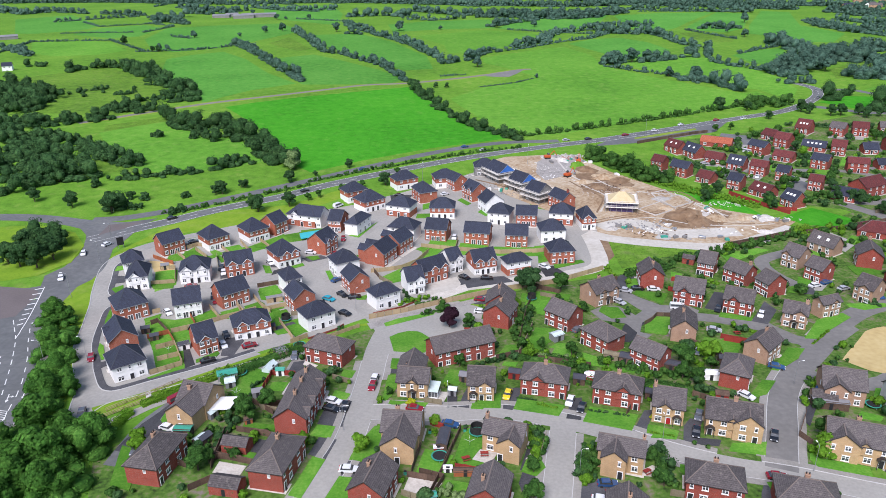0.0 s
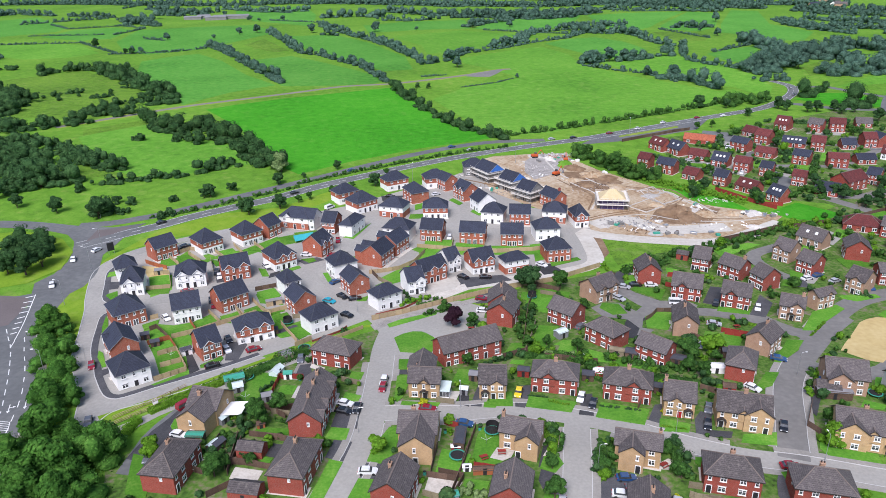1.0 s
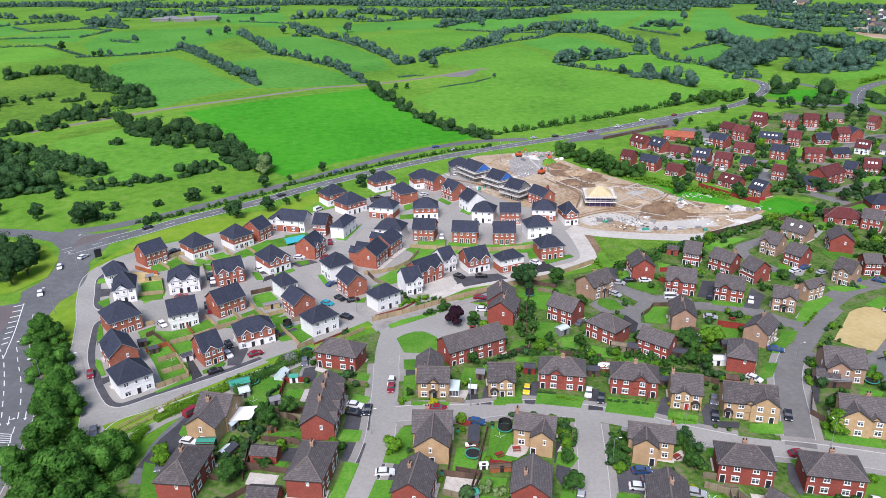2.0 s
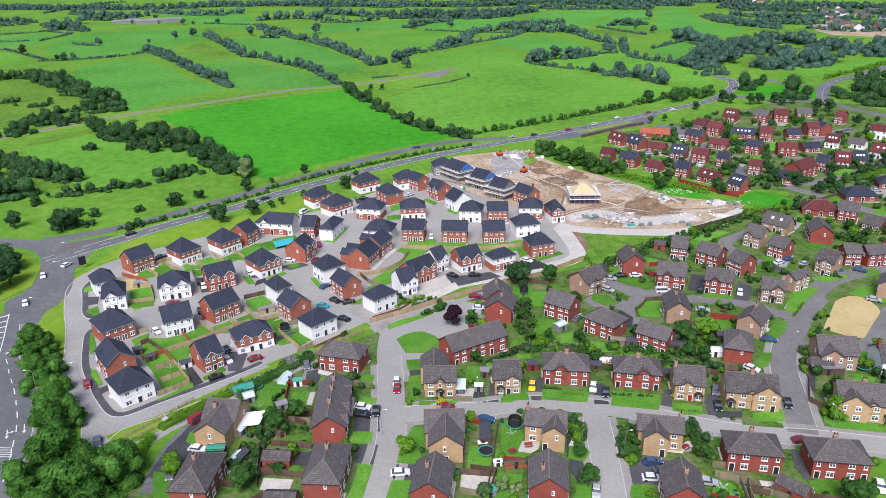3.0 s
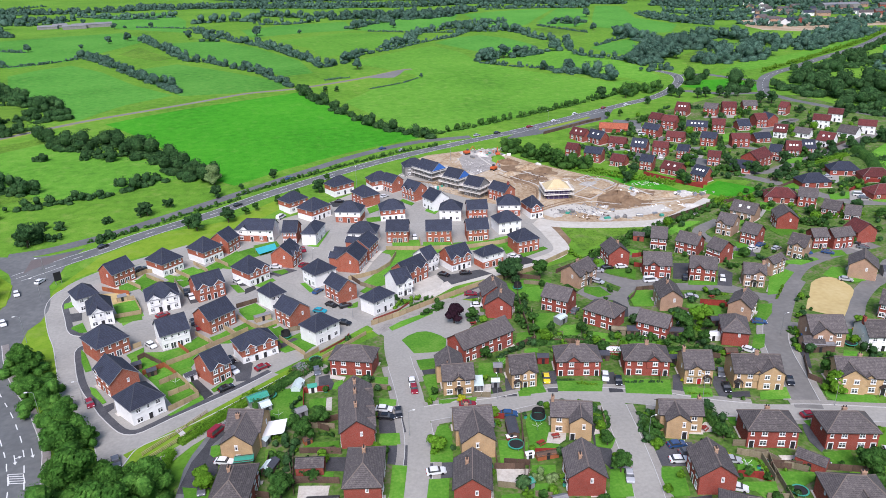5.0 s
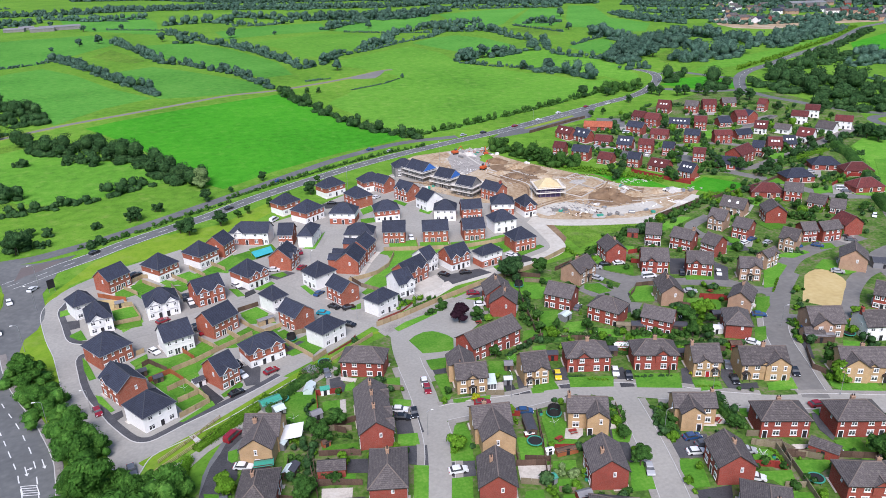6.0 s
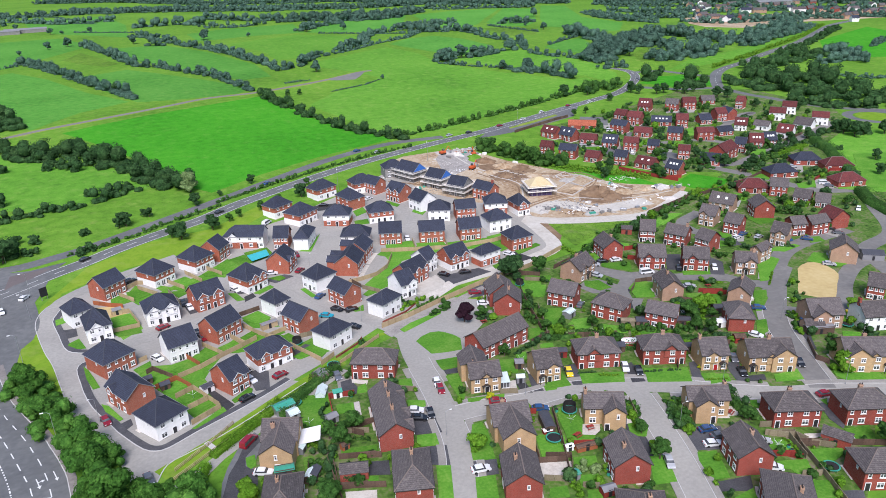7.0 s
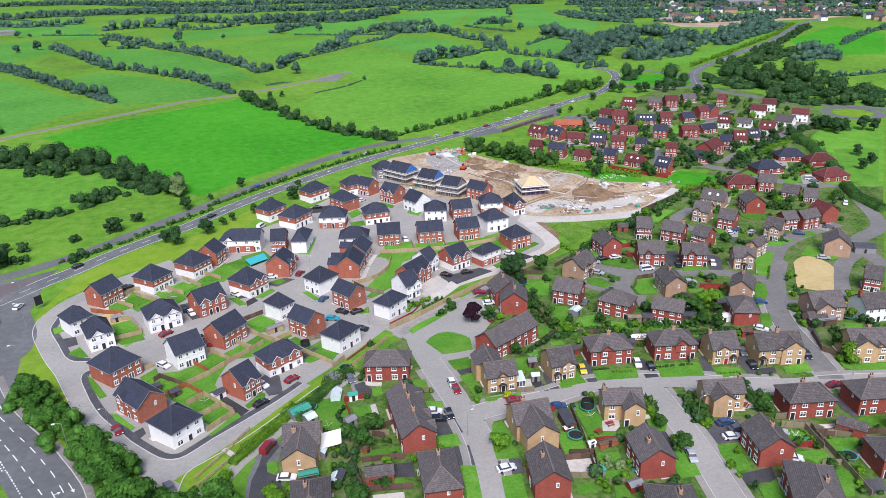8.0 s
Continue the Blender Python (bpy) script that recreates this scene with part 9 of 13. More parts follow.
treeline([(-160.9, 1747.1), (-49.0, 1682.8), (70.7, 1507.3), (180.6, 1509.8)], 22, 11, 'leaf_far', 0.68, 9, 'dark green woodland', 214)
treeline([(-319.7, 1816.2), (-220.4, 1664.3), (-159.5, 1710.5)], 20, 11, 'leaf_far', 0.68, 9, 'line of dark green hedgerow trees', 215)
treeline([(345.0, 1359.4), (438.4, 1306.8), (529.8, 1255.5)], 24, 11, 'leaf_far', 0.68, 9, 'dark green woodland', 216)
tree(22.3, 98.4, 'tall', 3.2)
tree(113.7, 299.5, 'mid', 6)
tree(135.5, 288.6, 'mid', 6)
treeline([(159.7, 298.2), (168.0, 303.4), (167.0, 290.0)], 5, 3.5, 'leaf_mid', 0.29, 28, 'garden shrubs and trees growing together', 217)
treeline([(179.2, 294.1), (186.0, 296.5)], 5, 4.5, 'leaf_mid', 0.29, 28, 'garden shrubs and trees growing together', 218)
treeline([(208.1, 297.5), (224.5, 304.7), (238.3, 308.6)], 7, 5, 'leaf_dark', 0.29, 28, 'garden shrubs and trees growing together', 219)
treeline([(281.3, 318.8), (289.9, 317.4), (289.5, 308.1)], 9, 6, 'leaf_dark', 0.29, 28, 'garden shrubs and trees growing together', 220)
treeline([(251.8, 316.0), (273.2, 323.1)], 6, 4, 'leaf_dark', 0.29, 28, 'garden shrubs and trees growing together', 221)
treeline([(220.1, 256.4), (217.3, 247.5)], 6, 4, 'leaf_dark', 0.29, 28, 'garden shrubs and trees growing together', 222)
treeline([(221.9, 266.5), (223.2, 259.2)], 4, 3, 'leaf_mid', 0.29, 28, 'garden shrubs and trees growing together', 223)
treeline([(129.7, 257.9), (144.3, 262.5), (152.2, 260.4)], 5, 3, 'leaf_light', 0.29, 28, 'garden shrubs and trees growing together', 224)
treeline([(156.5, 366.6), (142.6, 342.0)], 2, 2, 'leaf_dark', 0.29, 28, 'garden shrubs and trees growing together', 225)
treeline([(187.7, 365.9), (178.3, 347.5)], 3, 3, 'leaf_dark', 0.29, 28, 'garden shrubs and trees growing together', 226)
treeline([(192.2, 347.6), (188.3, 334.9)], 3, 2.5, 'leaf_dark', 0.29, 28, 'garden shrubs and trees growing together', 227)
treeline([(159.0, 339.0), (167.5, 345.8)], 3, 3, 'leaf_light', 0.29, 28, 'garden shrubs and trees growing together', 228)
treeline([(170.7, 337.0), (172.4, 326.5)], 3, 1.2, 'leaf_mid', 0.29, 28, 'garden shrubs and trees growing together', 229)
treeline([(204.4, 411.0), (201.0, 393.5)], 5, 5, 'leaf_mid', 0.29, 28, 'garden shrubs and trees growing together', 230)
treeline([(216.8, 394.3), (218.0, 384.2)], 4, 3, 'leaf_mid', 0.29, 28, 'garden shrubs and trees growing together', 231)
treeline([(167.0, 402.9), (159.6, 381.0)], 4, 3, 'leaf_dark', 0.29, 28, 'garden shrubs and trees growing together', 232)
treeline([(217.1, 326.9), (229.0, 335.7)], 3, 2.5, 'leaf_dark', 0.29, 28, 'garden shrubs and trees growing together', 233)
treeline([(138.5, 368.5), (136.1, 355.2)], 3, 2, 'leaf_dark', 0.29, 28, 'garden shrubs and trees growing together', 234)
treeline([(207.7, 339.4), (208.6, 330.0)], 3, 1.4, 'leaf_mid', 0.29, 28, 'garden shrubs and trees growing together', 235)
treeline([(186.8, 284.4), (204.2, 293.3)], 4, 2.4, 'leaf_mid', 0.29, 28, 'garden shrubs and trees growing together', 236)
treeline([(-5.4, 114.6), (-4.8, 112.1), (-5.6, 108.8)], 2, 1.8, 'leaf_light', 0.16, 69, 'clipped yellow-green garden hedge', 237)
treeline([(-2.8, 116.5), (-0.3, 117.1), (1.9, 115.3)], 4, 2.2, 'leaf_grey', 0.18, 51, 'garden shrubs growing close together', 238)
treeline([(-124.3, 199.2), (-115.8, 184.8), (-109.7, 169.2), (-101.3, 155.5), (-97.2, 145.8)], 12, 5.5, 'leaf_belt', 0.26, 80, 'dense belt of roadside trees and bushes', 239)
treeline([(-98.1, 144.7), (-95.1, 135.0), (-93.6, 127.3), (-89.9, 118.1)], 18, 8, 'leaf_belt', 0.26, 80, 'dense belt of roadside trees and bushes', 240)
treeline([(-78.5, 132.6), (-81.0, 127.0), (-83.4, 121.6), (-84.4, 116.6)], 16, 8, 'leaf_belt', 0.26, 80, 'dense belt of roadside trees and bushes', 241)
treeline([(-125.0, 292.8), (-117.1, 296.5), (-110.0, 300.0), (-99.7, 307.1), (-91.3, 314.4), (-77.5, 323.2), (-66.7, 331.1)], 2.2, 2.0, 'leaf_mid', 0.26, 25, 'shrubs growing along the central reserve of the road', 242)
treeline([(-151.4, 300.9), (-146.5, 300.9), (-142.3, 303.8)], 13, 8, 'leaf_dark', 0.34, 51, 'large rounded dark green bush', 243)
treeline([(-140.8, 300.1), (-135.1, 303.2)], 6, 3, 'leaf_dark', 0.29, 34, 'dark green bushes', 244)
tree(-120.0, 292.8, 'bush', 3.5)
tree(-105.4, 319.7, 'dark', 6.5)
tree(-108.2, 318.9, 'dark', 5)
tree(-96.7, 328.4, 'dark', 4.5)
tree(-139.0, 312.4, 'bush', 3.5)
tree(-120.6, 316.2, 'bush', 3)
tree(-77.3, 336.6, 'dark', 6)
tree(-87.0, 297.4, 'dark', 5.5)
treeline([(-174.2, 268.7), (-166.3, 270.4), (-153.8, 264.6), (-155.5, 256.8), (-166.9, 254.6)], 14, 7.5, 'leaf_dark', 0.29, 69, 'dense mass of trees and bushes on a roundabout', 245)

# ---- drives, lawns and patios ----
sheet('driveway', [(6.5, 209.6), (13.4, 210.1), (11.7, 202.0), (5.8, 202.2)], 0.1120, 'dark_asphalt', 'dark asphalt driveway', 'driveway')
sheet('driveway', [(45.0, 92.7), (49.5, 91.2), (47.1, 88.2), (42.3, 88.5)], 0.1120, 'dark_asphalt', 'dark asphalt driveway', 'driveway')
sheet('driveway', [(0.2, 221.6), (16.6, 223.2), (19.5, 218.6), (2.6, 213.7)], 0.1120, 'dark_asphalt', 'dark asphalt parking bay', 'driveway')
sheet('driveway', [(29.6, 229.0), (34.6, 231.5), (38.5, 223.7), (30.7, 222.1)], 0.1120, 'dark_asphalt', 'dark asphalt parking bay', 'driveway')
sheet('driveway', [(-27.0, 313.7), (-16.7, 313.4), (-18.7, 305.8), (-26.2, 306.3)], 0.1120, 'dark_asphalt', 'dark asphalt parking bay', 'driveway')
sheet('patio', [(-4.2, 213.6), (3.3, 217.1), (4.2, 212.4), (-4.6, 206.0), (-8.9, 207.9)], 0.1167, 'patio', 'pale paved patio', 'patio')
sheet('lawn', [(125.4, 185.3), (133.4, 190.1), (139.2, 185.4), (135.8, 177.6), (131.5, 177.4)], 0.1742, 'lawn', 'bright green mown garden lawn', 'lawn')
sheet('lawn', [(24.6, 211.8), (33.1, 207.4), (27.7, 194.0), (21.1, 199.7)], 0.1745, 'lawn', 'bright green mown garden lawn', 'lawn')
sheet('lawn', [(111.7, 242.7), (96.0, 240.4), (96.5, 232.4), (108.7, 239.6)], 0.1747, 'lawn', 'bright green mown garden lawn', 'lawn')
sheet('lawn', [(131.1, 242.2), (133.6, 238.2), (126.2, 232.6), (125.5, 237.2)], 0.1750, 'lawn', 'bright green mown garden lawn', 'lawn')
sheet('lawn', [(135.4, 226.5), (141.7, 228.6), (145.0, 219.9), (135.3, 219.5)], 0.1752, 'lawn', 'bright green mown garden lawn', 'lawn')
sheet('lawn', [(23.6, 98.5), (29.0, 99.5), (26.7, 94.2), (22.6, 95.9)], 0.1755, 'lawn', 'bright green mown garden lawn', 'lawn')
sheet('lawn', [(39.6, 97.8), (43.9, 93.2), (39.7, 89.5), (35.6, 91.3)], 0.1757, 'lawn', 'bright green mown garden lawn', 'lawn')
sheet('lawn', [(249.1, 282.6), (272.0, 274.6), (223.4, 234.5), (208.8, 237.0)], 0.1760, 'lawn', 'bright green mown garden lawn', 'lawn')
sheet('lawn', [(-74.8, 134.5), (-69.2, 132.4), (-67.0, 119.5), (-71.9, 121.4)], 0.1762, 'lawn', 'bright green mown garden lawn', 'lawn')

sheet('road_patch', [(53.8, 212.1), (57.8, 206.5), (64.1, 199.7), (72.3, 198.9), (74.6, 195.6), (73.0, 193.1), (65.2, 194.3), (60.8, 192.8), (55.7, 188.7), (53.8, 183.0), (56.8, 181.3), (51.3, 175.3), (49.7, 175.8), (52.9, 182.6), (50.7, 188.3), (44.0, 190.7), (41.5, 196.6), (45.8, 199.6), (51.1, 199.3), (54.9, 193.4), (58.2, 196.8), (55.6, 202.4), (51.2, 204.8)], 0.0864, 'estate_asphalt', 'grey asphalt of the cul-de-sac', 'road')
sheet('road_patch', [(68.3, 194.7), (78.6, 191.8), (86.9, 188.1), (92.6, 186.9), (94.1, 184.0), (98.2, 178.1), (102.0, 177.5), (106.5, 181.2), (115.1, 186.0), (116.5, 182.3), (106.2, 173.8), (92.8, 159.6), (88.1, 161.2), (96.8, 171.4), (95.5, 174.7), (89.0, 182.1), (84.5, 184.7), (76.4, 188.5), (66.4, 191.6)], 0.0868, 'estate_asphalt', 'grey asphalt of the cul-de-sac', 'road')
sheet('driveway', [(-30.1, 151.9), (-24.4, 150.5), (-25.1, 144.3), (-25.2, 140.1), (-31.3, 141.4), (-30.6, 147.6)], 0.1150, 'dark_asphalt', 'dark asphalt driveway', 'driveway')
sheet('driveway', [(-30.0, 136.3), (-25.8, 135.3), (-27.2, 128.6), (-31.3, 130.3)], 0.1154, 'dark_asphalt', 'dark asphalt driveway', 'driveway')
sheet('driveway', [(-44.1, 136.1), (-39.5, 134.9), (-40.3, 130.3), (-44.6, 131.7)], 0.1158, 'dark_asphalt', 'dark asphalt driveway', 'driveway')
sheet('driveway', [(-69.8, 150.8), (-66.1, 154.4), (-65.7, 152.0), (-68.8, 148.3), (-69.6, 147.2), (-69.9, 144.2), (-67.7, 141.8), (-67.8, 137.4), (-71.3, 132.1), (-73.6, 132.1), (-75.9, 132.8), (-73.7, 142.5), (-71.3, 147.1)], 0.1162, 'dark_asphalt', 'dark asphalt driveway', 'driveway')
sheet('driveway', [(-22.2, 127.9), (-17.1, 126.9), (-18.4, 122.2), (-23.4, 123.2)], 0.1166, 'dark_asphalt', 'dark asphalt driveway', 'driveway')
sheet('driveway', [(15.1, 123.2), (18.4, 121.4), (18.0, 119.8), (16.0, 115.4), (14.7, 115.7), (14.0, 119.8)], 0.1170, 'dark_asphalt', 'dark asphalt driveway', 'driveway')
sheet('driveway', [(17.3, 132.1), (20.2, 131.6), (16.9, 122.9), (14.7, 124.0)], 0.1174, 'dark_asphalt', 'dark asphalt driveway', 'driveway')
sheet('driveway', [(26.8, 118.3), (31.1, 120.8), (36.4, 119.0), (32.8, 113.6), (31.1, 112.1), (24.5, 114.0)], 0.1178, 'dark_asphalt', 'dark asphalt driveway', 'driveway')
sheet('driveway', [(65.3, 119.3), (65.7, 116.4), (64.1, 109.5), (61.8, 108.2), (61.8, 112.1), (63.2, 115.7)], 0.1150, 'dark_asphalt', 'dark asphalt driveway', 'driveway')
sheet('driveway', [(23.1, 103.6), (31.1, 102.8), (28.7, 98.9), (21.5, 101.2)], 0.1154, 'dark_asphalt', 'dark asphalt driveway', 'driveway')
sheet('driveway', [(-43.3, 169.6), (-40.5, 170.1), (-39.7, 165.6), (-40.6, 162.8), (-44.0, 163.0)], 0.1158, 'dark_asphalt', 'dark asphalt driveway', 'driveway')
sheet('driveway', [(-0.8, 154.4), (1.5, 151.8), (1.2, 147.0), (-1.3, 148.3)], 0.1162, 'dark_asphalt', 'dark asphalt driveway', 'driveway')
sheet('driveway', [(4.2, 157.9), (5.1, 154.7), (4.2, 146.8), (1.6, 147.3)], 0.1166, 'dark_asphalt', 'dark asphalt driveway', 'driveway')
sheet('driveway', [(-17.1, 165.1), (-12.3, 165.0), (-12.5, 162.6), (-16.8, 163.1)], 0.1170, 'dark_asphalt', 'dark asphalt driveway', 'driveway')
sheet('driveway', [(13.6, 155.2), (18.0, 155.2), (14.6, 145.6), (12.3, 146.3)], 0.1174, 'dark_asphalt', 'dark asphalt driveway', 'driveway')
sheet('driveway', [(29.4, 150.3), (32.2, 150.4), (30.5, 141.1), (27.0, 141.9)], 0.1178, 'dark_asphalt', 'dark asphalt driveway', 'driveway')
sheet('driveway', [(46.3, 144.6), (48.7, 144.8), (44.7, 135.9), (42.0, 136.8)], 0.1150, 'dark_asphalt', 'dark asphalt driveway', 'driveway')
sheet('driveway', [(56.5, 141.2), (59.3, 140.2), (56.9, 136.3), (54.9, 132.0), (52.4, 132.4), (54.1, 138.2)], 0.1154, 'dark_asphalt', 'dark asphalt driveway', 'driveway')
sheet('driveway', [(55.8, 134.0), (61.2, 133.0), (60.0, 130.8), (54.2, 131.8)], 0.1158, 'dark_asphalt', 'dark asphalt driveway', 'driveway')
sheet('driveway', [(86.2, 148.7), (90.3, 149.0), (85.7, 142.4), (82.4, 137.3), (81.7, 140.6)], 0.1162, 'dark_asphalt', 'dark asphalt driveway', 'driveway')
sheet('driveway', [(83.4, 208.4), (88.7, 206.5), (80.7, 195.0), (76.7, 197.2)], 0.1166, 'dark_asphalt', 'dark asphalt driveway', 'driveway')
sheet('driveway', [(96.5, 201.0), (98.1, 195.3), (91.8, 186.3), (87.9, 188.5)], 0.1170, 'dark_asphalt', 'dark asphalt driveway', 'driveway')
sheet('driveway', [(112.4, 213.7), (115.9, 209.6), (114.9, 205.2), (110.6, 205.8), (110.7, 212.4)], 0.1174, 'dark_asphalt', 'dark asphalt driveway', 'driveway')
sheet('patio', [(-50.6, 128.4), (-44.2, 126.7), (-45.1, 122.8), (-51.1, 124.8)], 0.1214, 'patio', 'pale paved patio', 'patio')
sheet('patio', [(-42.1, 159.3), (-40.7, 159.3), (-41.3, 153.6), (-42.7, 154.1)], 0.1218, 'patio', 'pale paved patio', 'patio')
sheet('patio', [(5.8, 131.3), (10.4, 129.8), (9.3, 127.6), (7.3, 126.5), (4.6, 127.6)], 0.1222, 'patio', 'pale paved patio', 'patio')
sheet('patio', [(-8.9, 122.3), (-1.9, 120.3), (-4.2, 115.7), (-10.0, 117.9)], 0.1226, 'patio', 'pale paved patio', 'patio')
sheet('patio', [(17.5, 129.4), (20.5, 128.4), (19.1, 126.9), (16.2, 127.4)], 0.1230, 'patio', 'pale paved patio', 'patio')
sheet('patio', [(43.2, 124.7), (46.2, 123.7), (44.7, 120.3), (42.2, 121.2), (38.1, 121.8)], 0.1234, 'patio', 'pale paved patio', 'patio')
sheet('patio', [(52.1, 109.9), (55.6, 108.7), (54.3, 105.8), (51.5, 107.1)], 0.1238, 'patio', 'pale paved patio', 'patio')
sheet('patio', [(-4.1, 154.1), (-0.5, 153.8), (-2.1, 149.0), (-4.6, 149.8)], 0.1242, 'patio', 'pale paved patio', 'patio')
sheet('patio', [(-40.2, 170.0), (-36.3, 167.7), (-37.1, 166.1), (-40.5, 168.2)], 0.1214, 'patio', 'pale paved patio', 'patio')
sheet('lawn', [(-29.3, 155.5), (-25.2, 153.6), (-25.7, 151.2), (-27.4, 151.2), (-29.8, 152.2)], 0.1765, 'lawn', 'bright green mown garden lawn', 'lawn')
sheet('lawn', [(-31.1, 141.0), (-26.8, 140.2), (-27.3, 136.0), (-32.3, 137.0)], 0.1767, 'lawn', 'bright green mown garden lawn', 'lawn')
sheet('lawn', [(-30.2, 129.5), (-27.2, 128.4), (-30.5, 116.4), (-33.4, 117.3)], 0.1770, 'lawn', 'bright green mown garden lawn', 'lawn')
sheet('lawn', [(-46.3, 159.8), (-42.2, 159.3), (-42.6, 155.6), (-46.6, 155.9)], 0.1772, 'lawn', 'bright green mown garden lawn', 'lawn')
sheet('lawn', [(-47.8, 132.4), (-42.9, 130.6), (-43.4, 128.7), (-48.8, 129.9)], 0.1775, 'lawn', 'bright green mown garden lawn', 'lawn')
sheet('lawn', [(-55.6, 167.2), (-47.1, 165.3), (-48.2, 154.2), (-50.5, 150.3), (-52.6, 151.7), (-52.9, 152.6), (-56.0, 153.6), (-56.1, 160.9)], 0.1777, 'lawn', 'bright green mown garden lawn', 'lawn')
sheet('lawn', [(-48.8, 142.4), (-40.7, 141.1), (-41.2, 138.5), (-44.2, 138.4), (-49.0, 140.7)], 0.1780, 'lawn', 'bright green mown garden lawn', 'lawn')
sheet('lawn', [(-57.5, 142.8), (-55.2, 142.1), (-54.7, 138.8), (-57.6, 138.5)], 0.1782, 'lawn', 'bright green mown garden lawn', 'lawn')
sheet('lawn', [(-69.6, 147.1), (-67.5, 147.5), (-67.6, 143.7), (-68.9, 142.8), (-69.7, 144.1)], 0.1785, 'lawn', 'bright green mown garden lawn', 'lawn')
sheet('lawn', [(-17.8, 140.2), (-15.4, 140.2), (-15.3, 136.4), (-17.3, 126.9), (-22.1, 128.3), (-21.0, 133.3)], 0.1787, 'lawn', 'bright green mown garden lawn', 'lawn')
sheet('lawn', [(-23.6, 122.9), (-19.3, 122.1), (-21.8, 113.5), (-26.1, 114.9)], 0.1790, 'lawn', 'bright green mown garden lawn', 'lawn')
sheet('lawn', [(3.5, 138.6), (6.8, 138.7), (7.1, 135.1), (7.4, 132.6), (4.6, 127.6), (7.3, 126.4), (6.1, 124.3), (0.1, 125.9), (1.2, 129.5), (2.2, 135.1)], 0.1792, 'lawn', 'bright green mown garden lawn', 'lawn')
sheet('lawn', [(-5.7, 131.4), (-2.6, 130.4), (0.7, 128.9), (-1.9, 122.3), (-7.4, 123.9)], 0.1795, 'lawn', 'bright green mown garden lawn', 'lawn')
sheet('lawn', [(-1.1, 121.3), (3.8, 120.0), (2.8, 117.4), (-2.3, 118.5)], 0.1797, 'lawn', 'bright green mown garden lawn', 'lawn')
sheet('lawn', [(-2.8, 115.5), (1.4, 114.8), (0.3, 112.1), (-4.3, 112.1)], 0.1800, 'lawn', 'bright green mown garden lawn', 'lawn')
sheet('lawn', [(16.5, 127.4), (19.7, 127.0), (20.3, 124.6), (18.0, 121.8), (14.9, 123.5)], 0.1802, 'lawn', 'bright green mown garden lawn', 'lawn')
sheet('lawn', [(14.6, 115.5), (18.0, 115.0), (16.7, 109.8), (15.6, 106.6), (10.5, 107.6)], 0.1805, 'lawn', 'bright green mown garden lawn', 'lawn')
sheet('lawn', [(-10.2, 114.3), (-6.6, 113.8), (-7.5, 110.6), (-11.6, 111.9)], 0.1807, 'lawn', 'bright green mown garden lawn', 'lawn')
sheet('lawn', [(25.3, 113.0), (29.6, 112.0), (27.7, 106.2), (26.7, 103.8), (23.5, 104.4), (22.9, 105.9), (23.9, 110.5)], 0.1810, 'lawn', 'bright green mown garden lawn', 'lawn')
sheet('lawn', [(45.7, 113.7), (50.9, 112.0), (51.2, 108.8), (49.3, 110.1), (45.8, 111.9)], 0.1812, 'lawn', 'bright green mown garden lawn', 'lawn')
sheet('lawn', [(42.5, 111.0), (48.1, 109.3), (45.2, 104.9), (39.9, 106.9)], 0.1815, 'lawn', 'bright green mown garden lawn', 'lawn')
sheet('lawn', [(39.4, 104.5), (46.0, 102.7), (43.8, 98.3), (40.7, 99.3), (40.3, 101.5), (38.4, 102.7)], 0.1817, 'lawn', 'bright green mown garden lawn', 'lawn')
sheet('lawn', [(48.3, 105.4), (56.1, 102.9), (54.5, 101.2), (49.6, 99.7), (46.6, 100.0), (47.3, 102.3)], 0.1820, 'lawn', 'bright green mown garden lawn', 'lawn')
sheet('lawn', [(61.9, 108.0), (68.0, 107.1), (65.7, 102.7), (64.0, 101.9), (60.8, 105.0)], 0.1822, 'lawn', 'bright green mown garden lawn', 'lawn')
sheet('lawn', [(49.4, 124.9), (51.4, 124.4), (49.4, 121.8), (48.6, 122.8)], 0.1825, 'lawn', 'bright green mown garden lawn', 'lawn')
sheet('lawn', [(65.4, 118.8), (67.5, 118.8), (65.4, 116.5)], 0.1827, 'lawn', 'bright green mown garden lawn', 'lawn')
sheet('lawn', [(39.2, 98.0), (42.8, 97.1), (40.6, 94.5), (35.8, 96.0)], 0.1830, 'lawn', 'bright green mown garden lawn', 'lawn')
sheet('lawn', [(-18.7, 182.4), (-16.4, 184.5), (-13.5, 185.8), (-10.9, 185.5), (-9.5, 184.4), (-7.4, 181.7), (-6.4, 179.3), (-8.2, 173.3), (-12.6, 173.5), (-16.8, 174.3), (-17.8, 178.7)], 0.1832, 'lawn', 'bright green mown garden lawn', 'lawn')
sheet('lawn', [(-16.9, 170.5), (-10.8, 170.1), (-11.8, 165.2), (-16.7, 165.4)], 0.1835, 'lawn', 'bright green mown garden lawn', 'lawn')
sheet('lawn', [(-16.9, 162.2), (-13.2, 162.2), (-14.9, 152.3), (-16.2, 150.2), (-17.0, 150.8), (-17.1, 157.5)], 0.1837, 'lawn', 'bright green mown garden lawn', 'lawn')
sheet('lawn', [(-28.9, 165.2), (-25.5, 164.5), (-26.1, 160.9), (-29.2, 161.7)], 0.1840, 'lawn', 'bright green mown garden lawn', 'lawn')
sheet('lawn', [(-39.7, 165.5), (-37.3, 166.6), (-37.7, 162.6), (-40.4, 162.8)], 0.1842, 'lawn', 'bright green mown garden lawn', 'lawn')
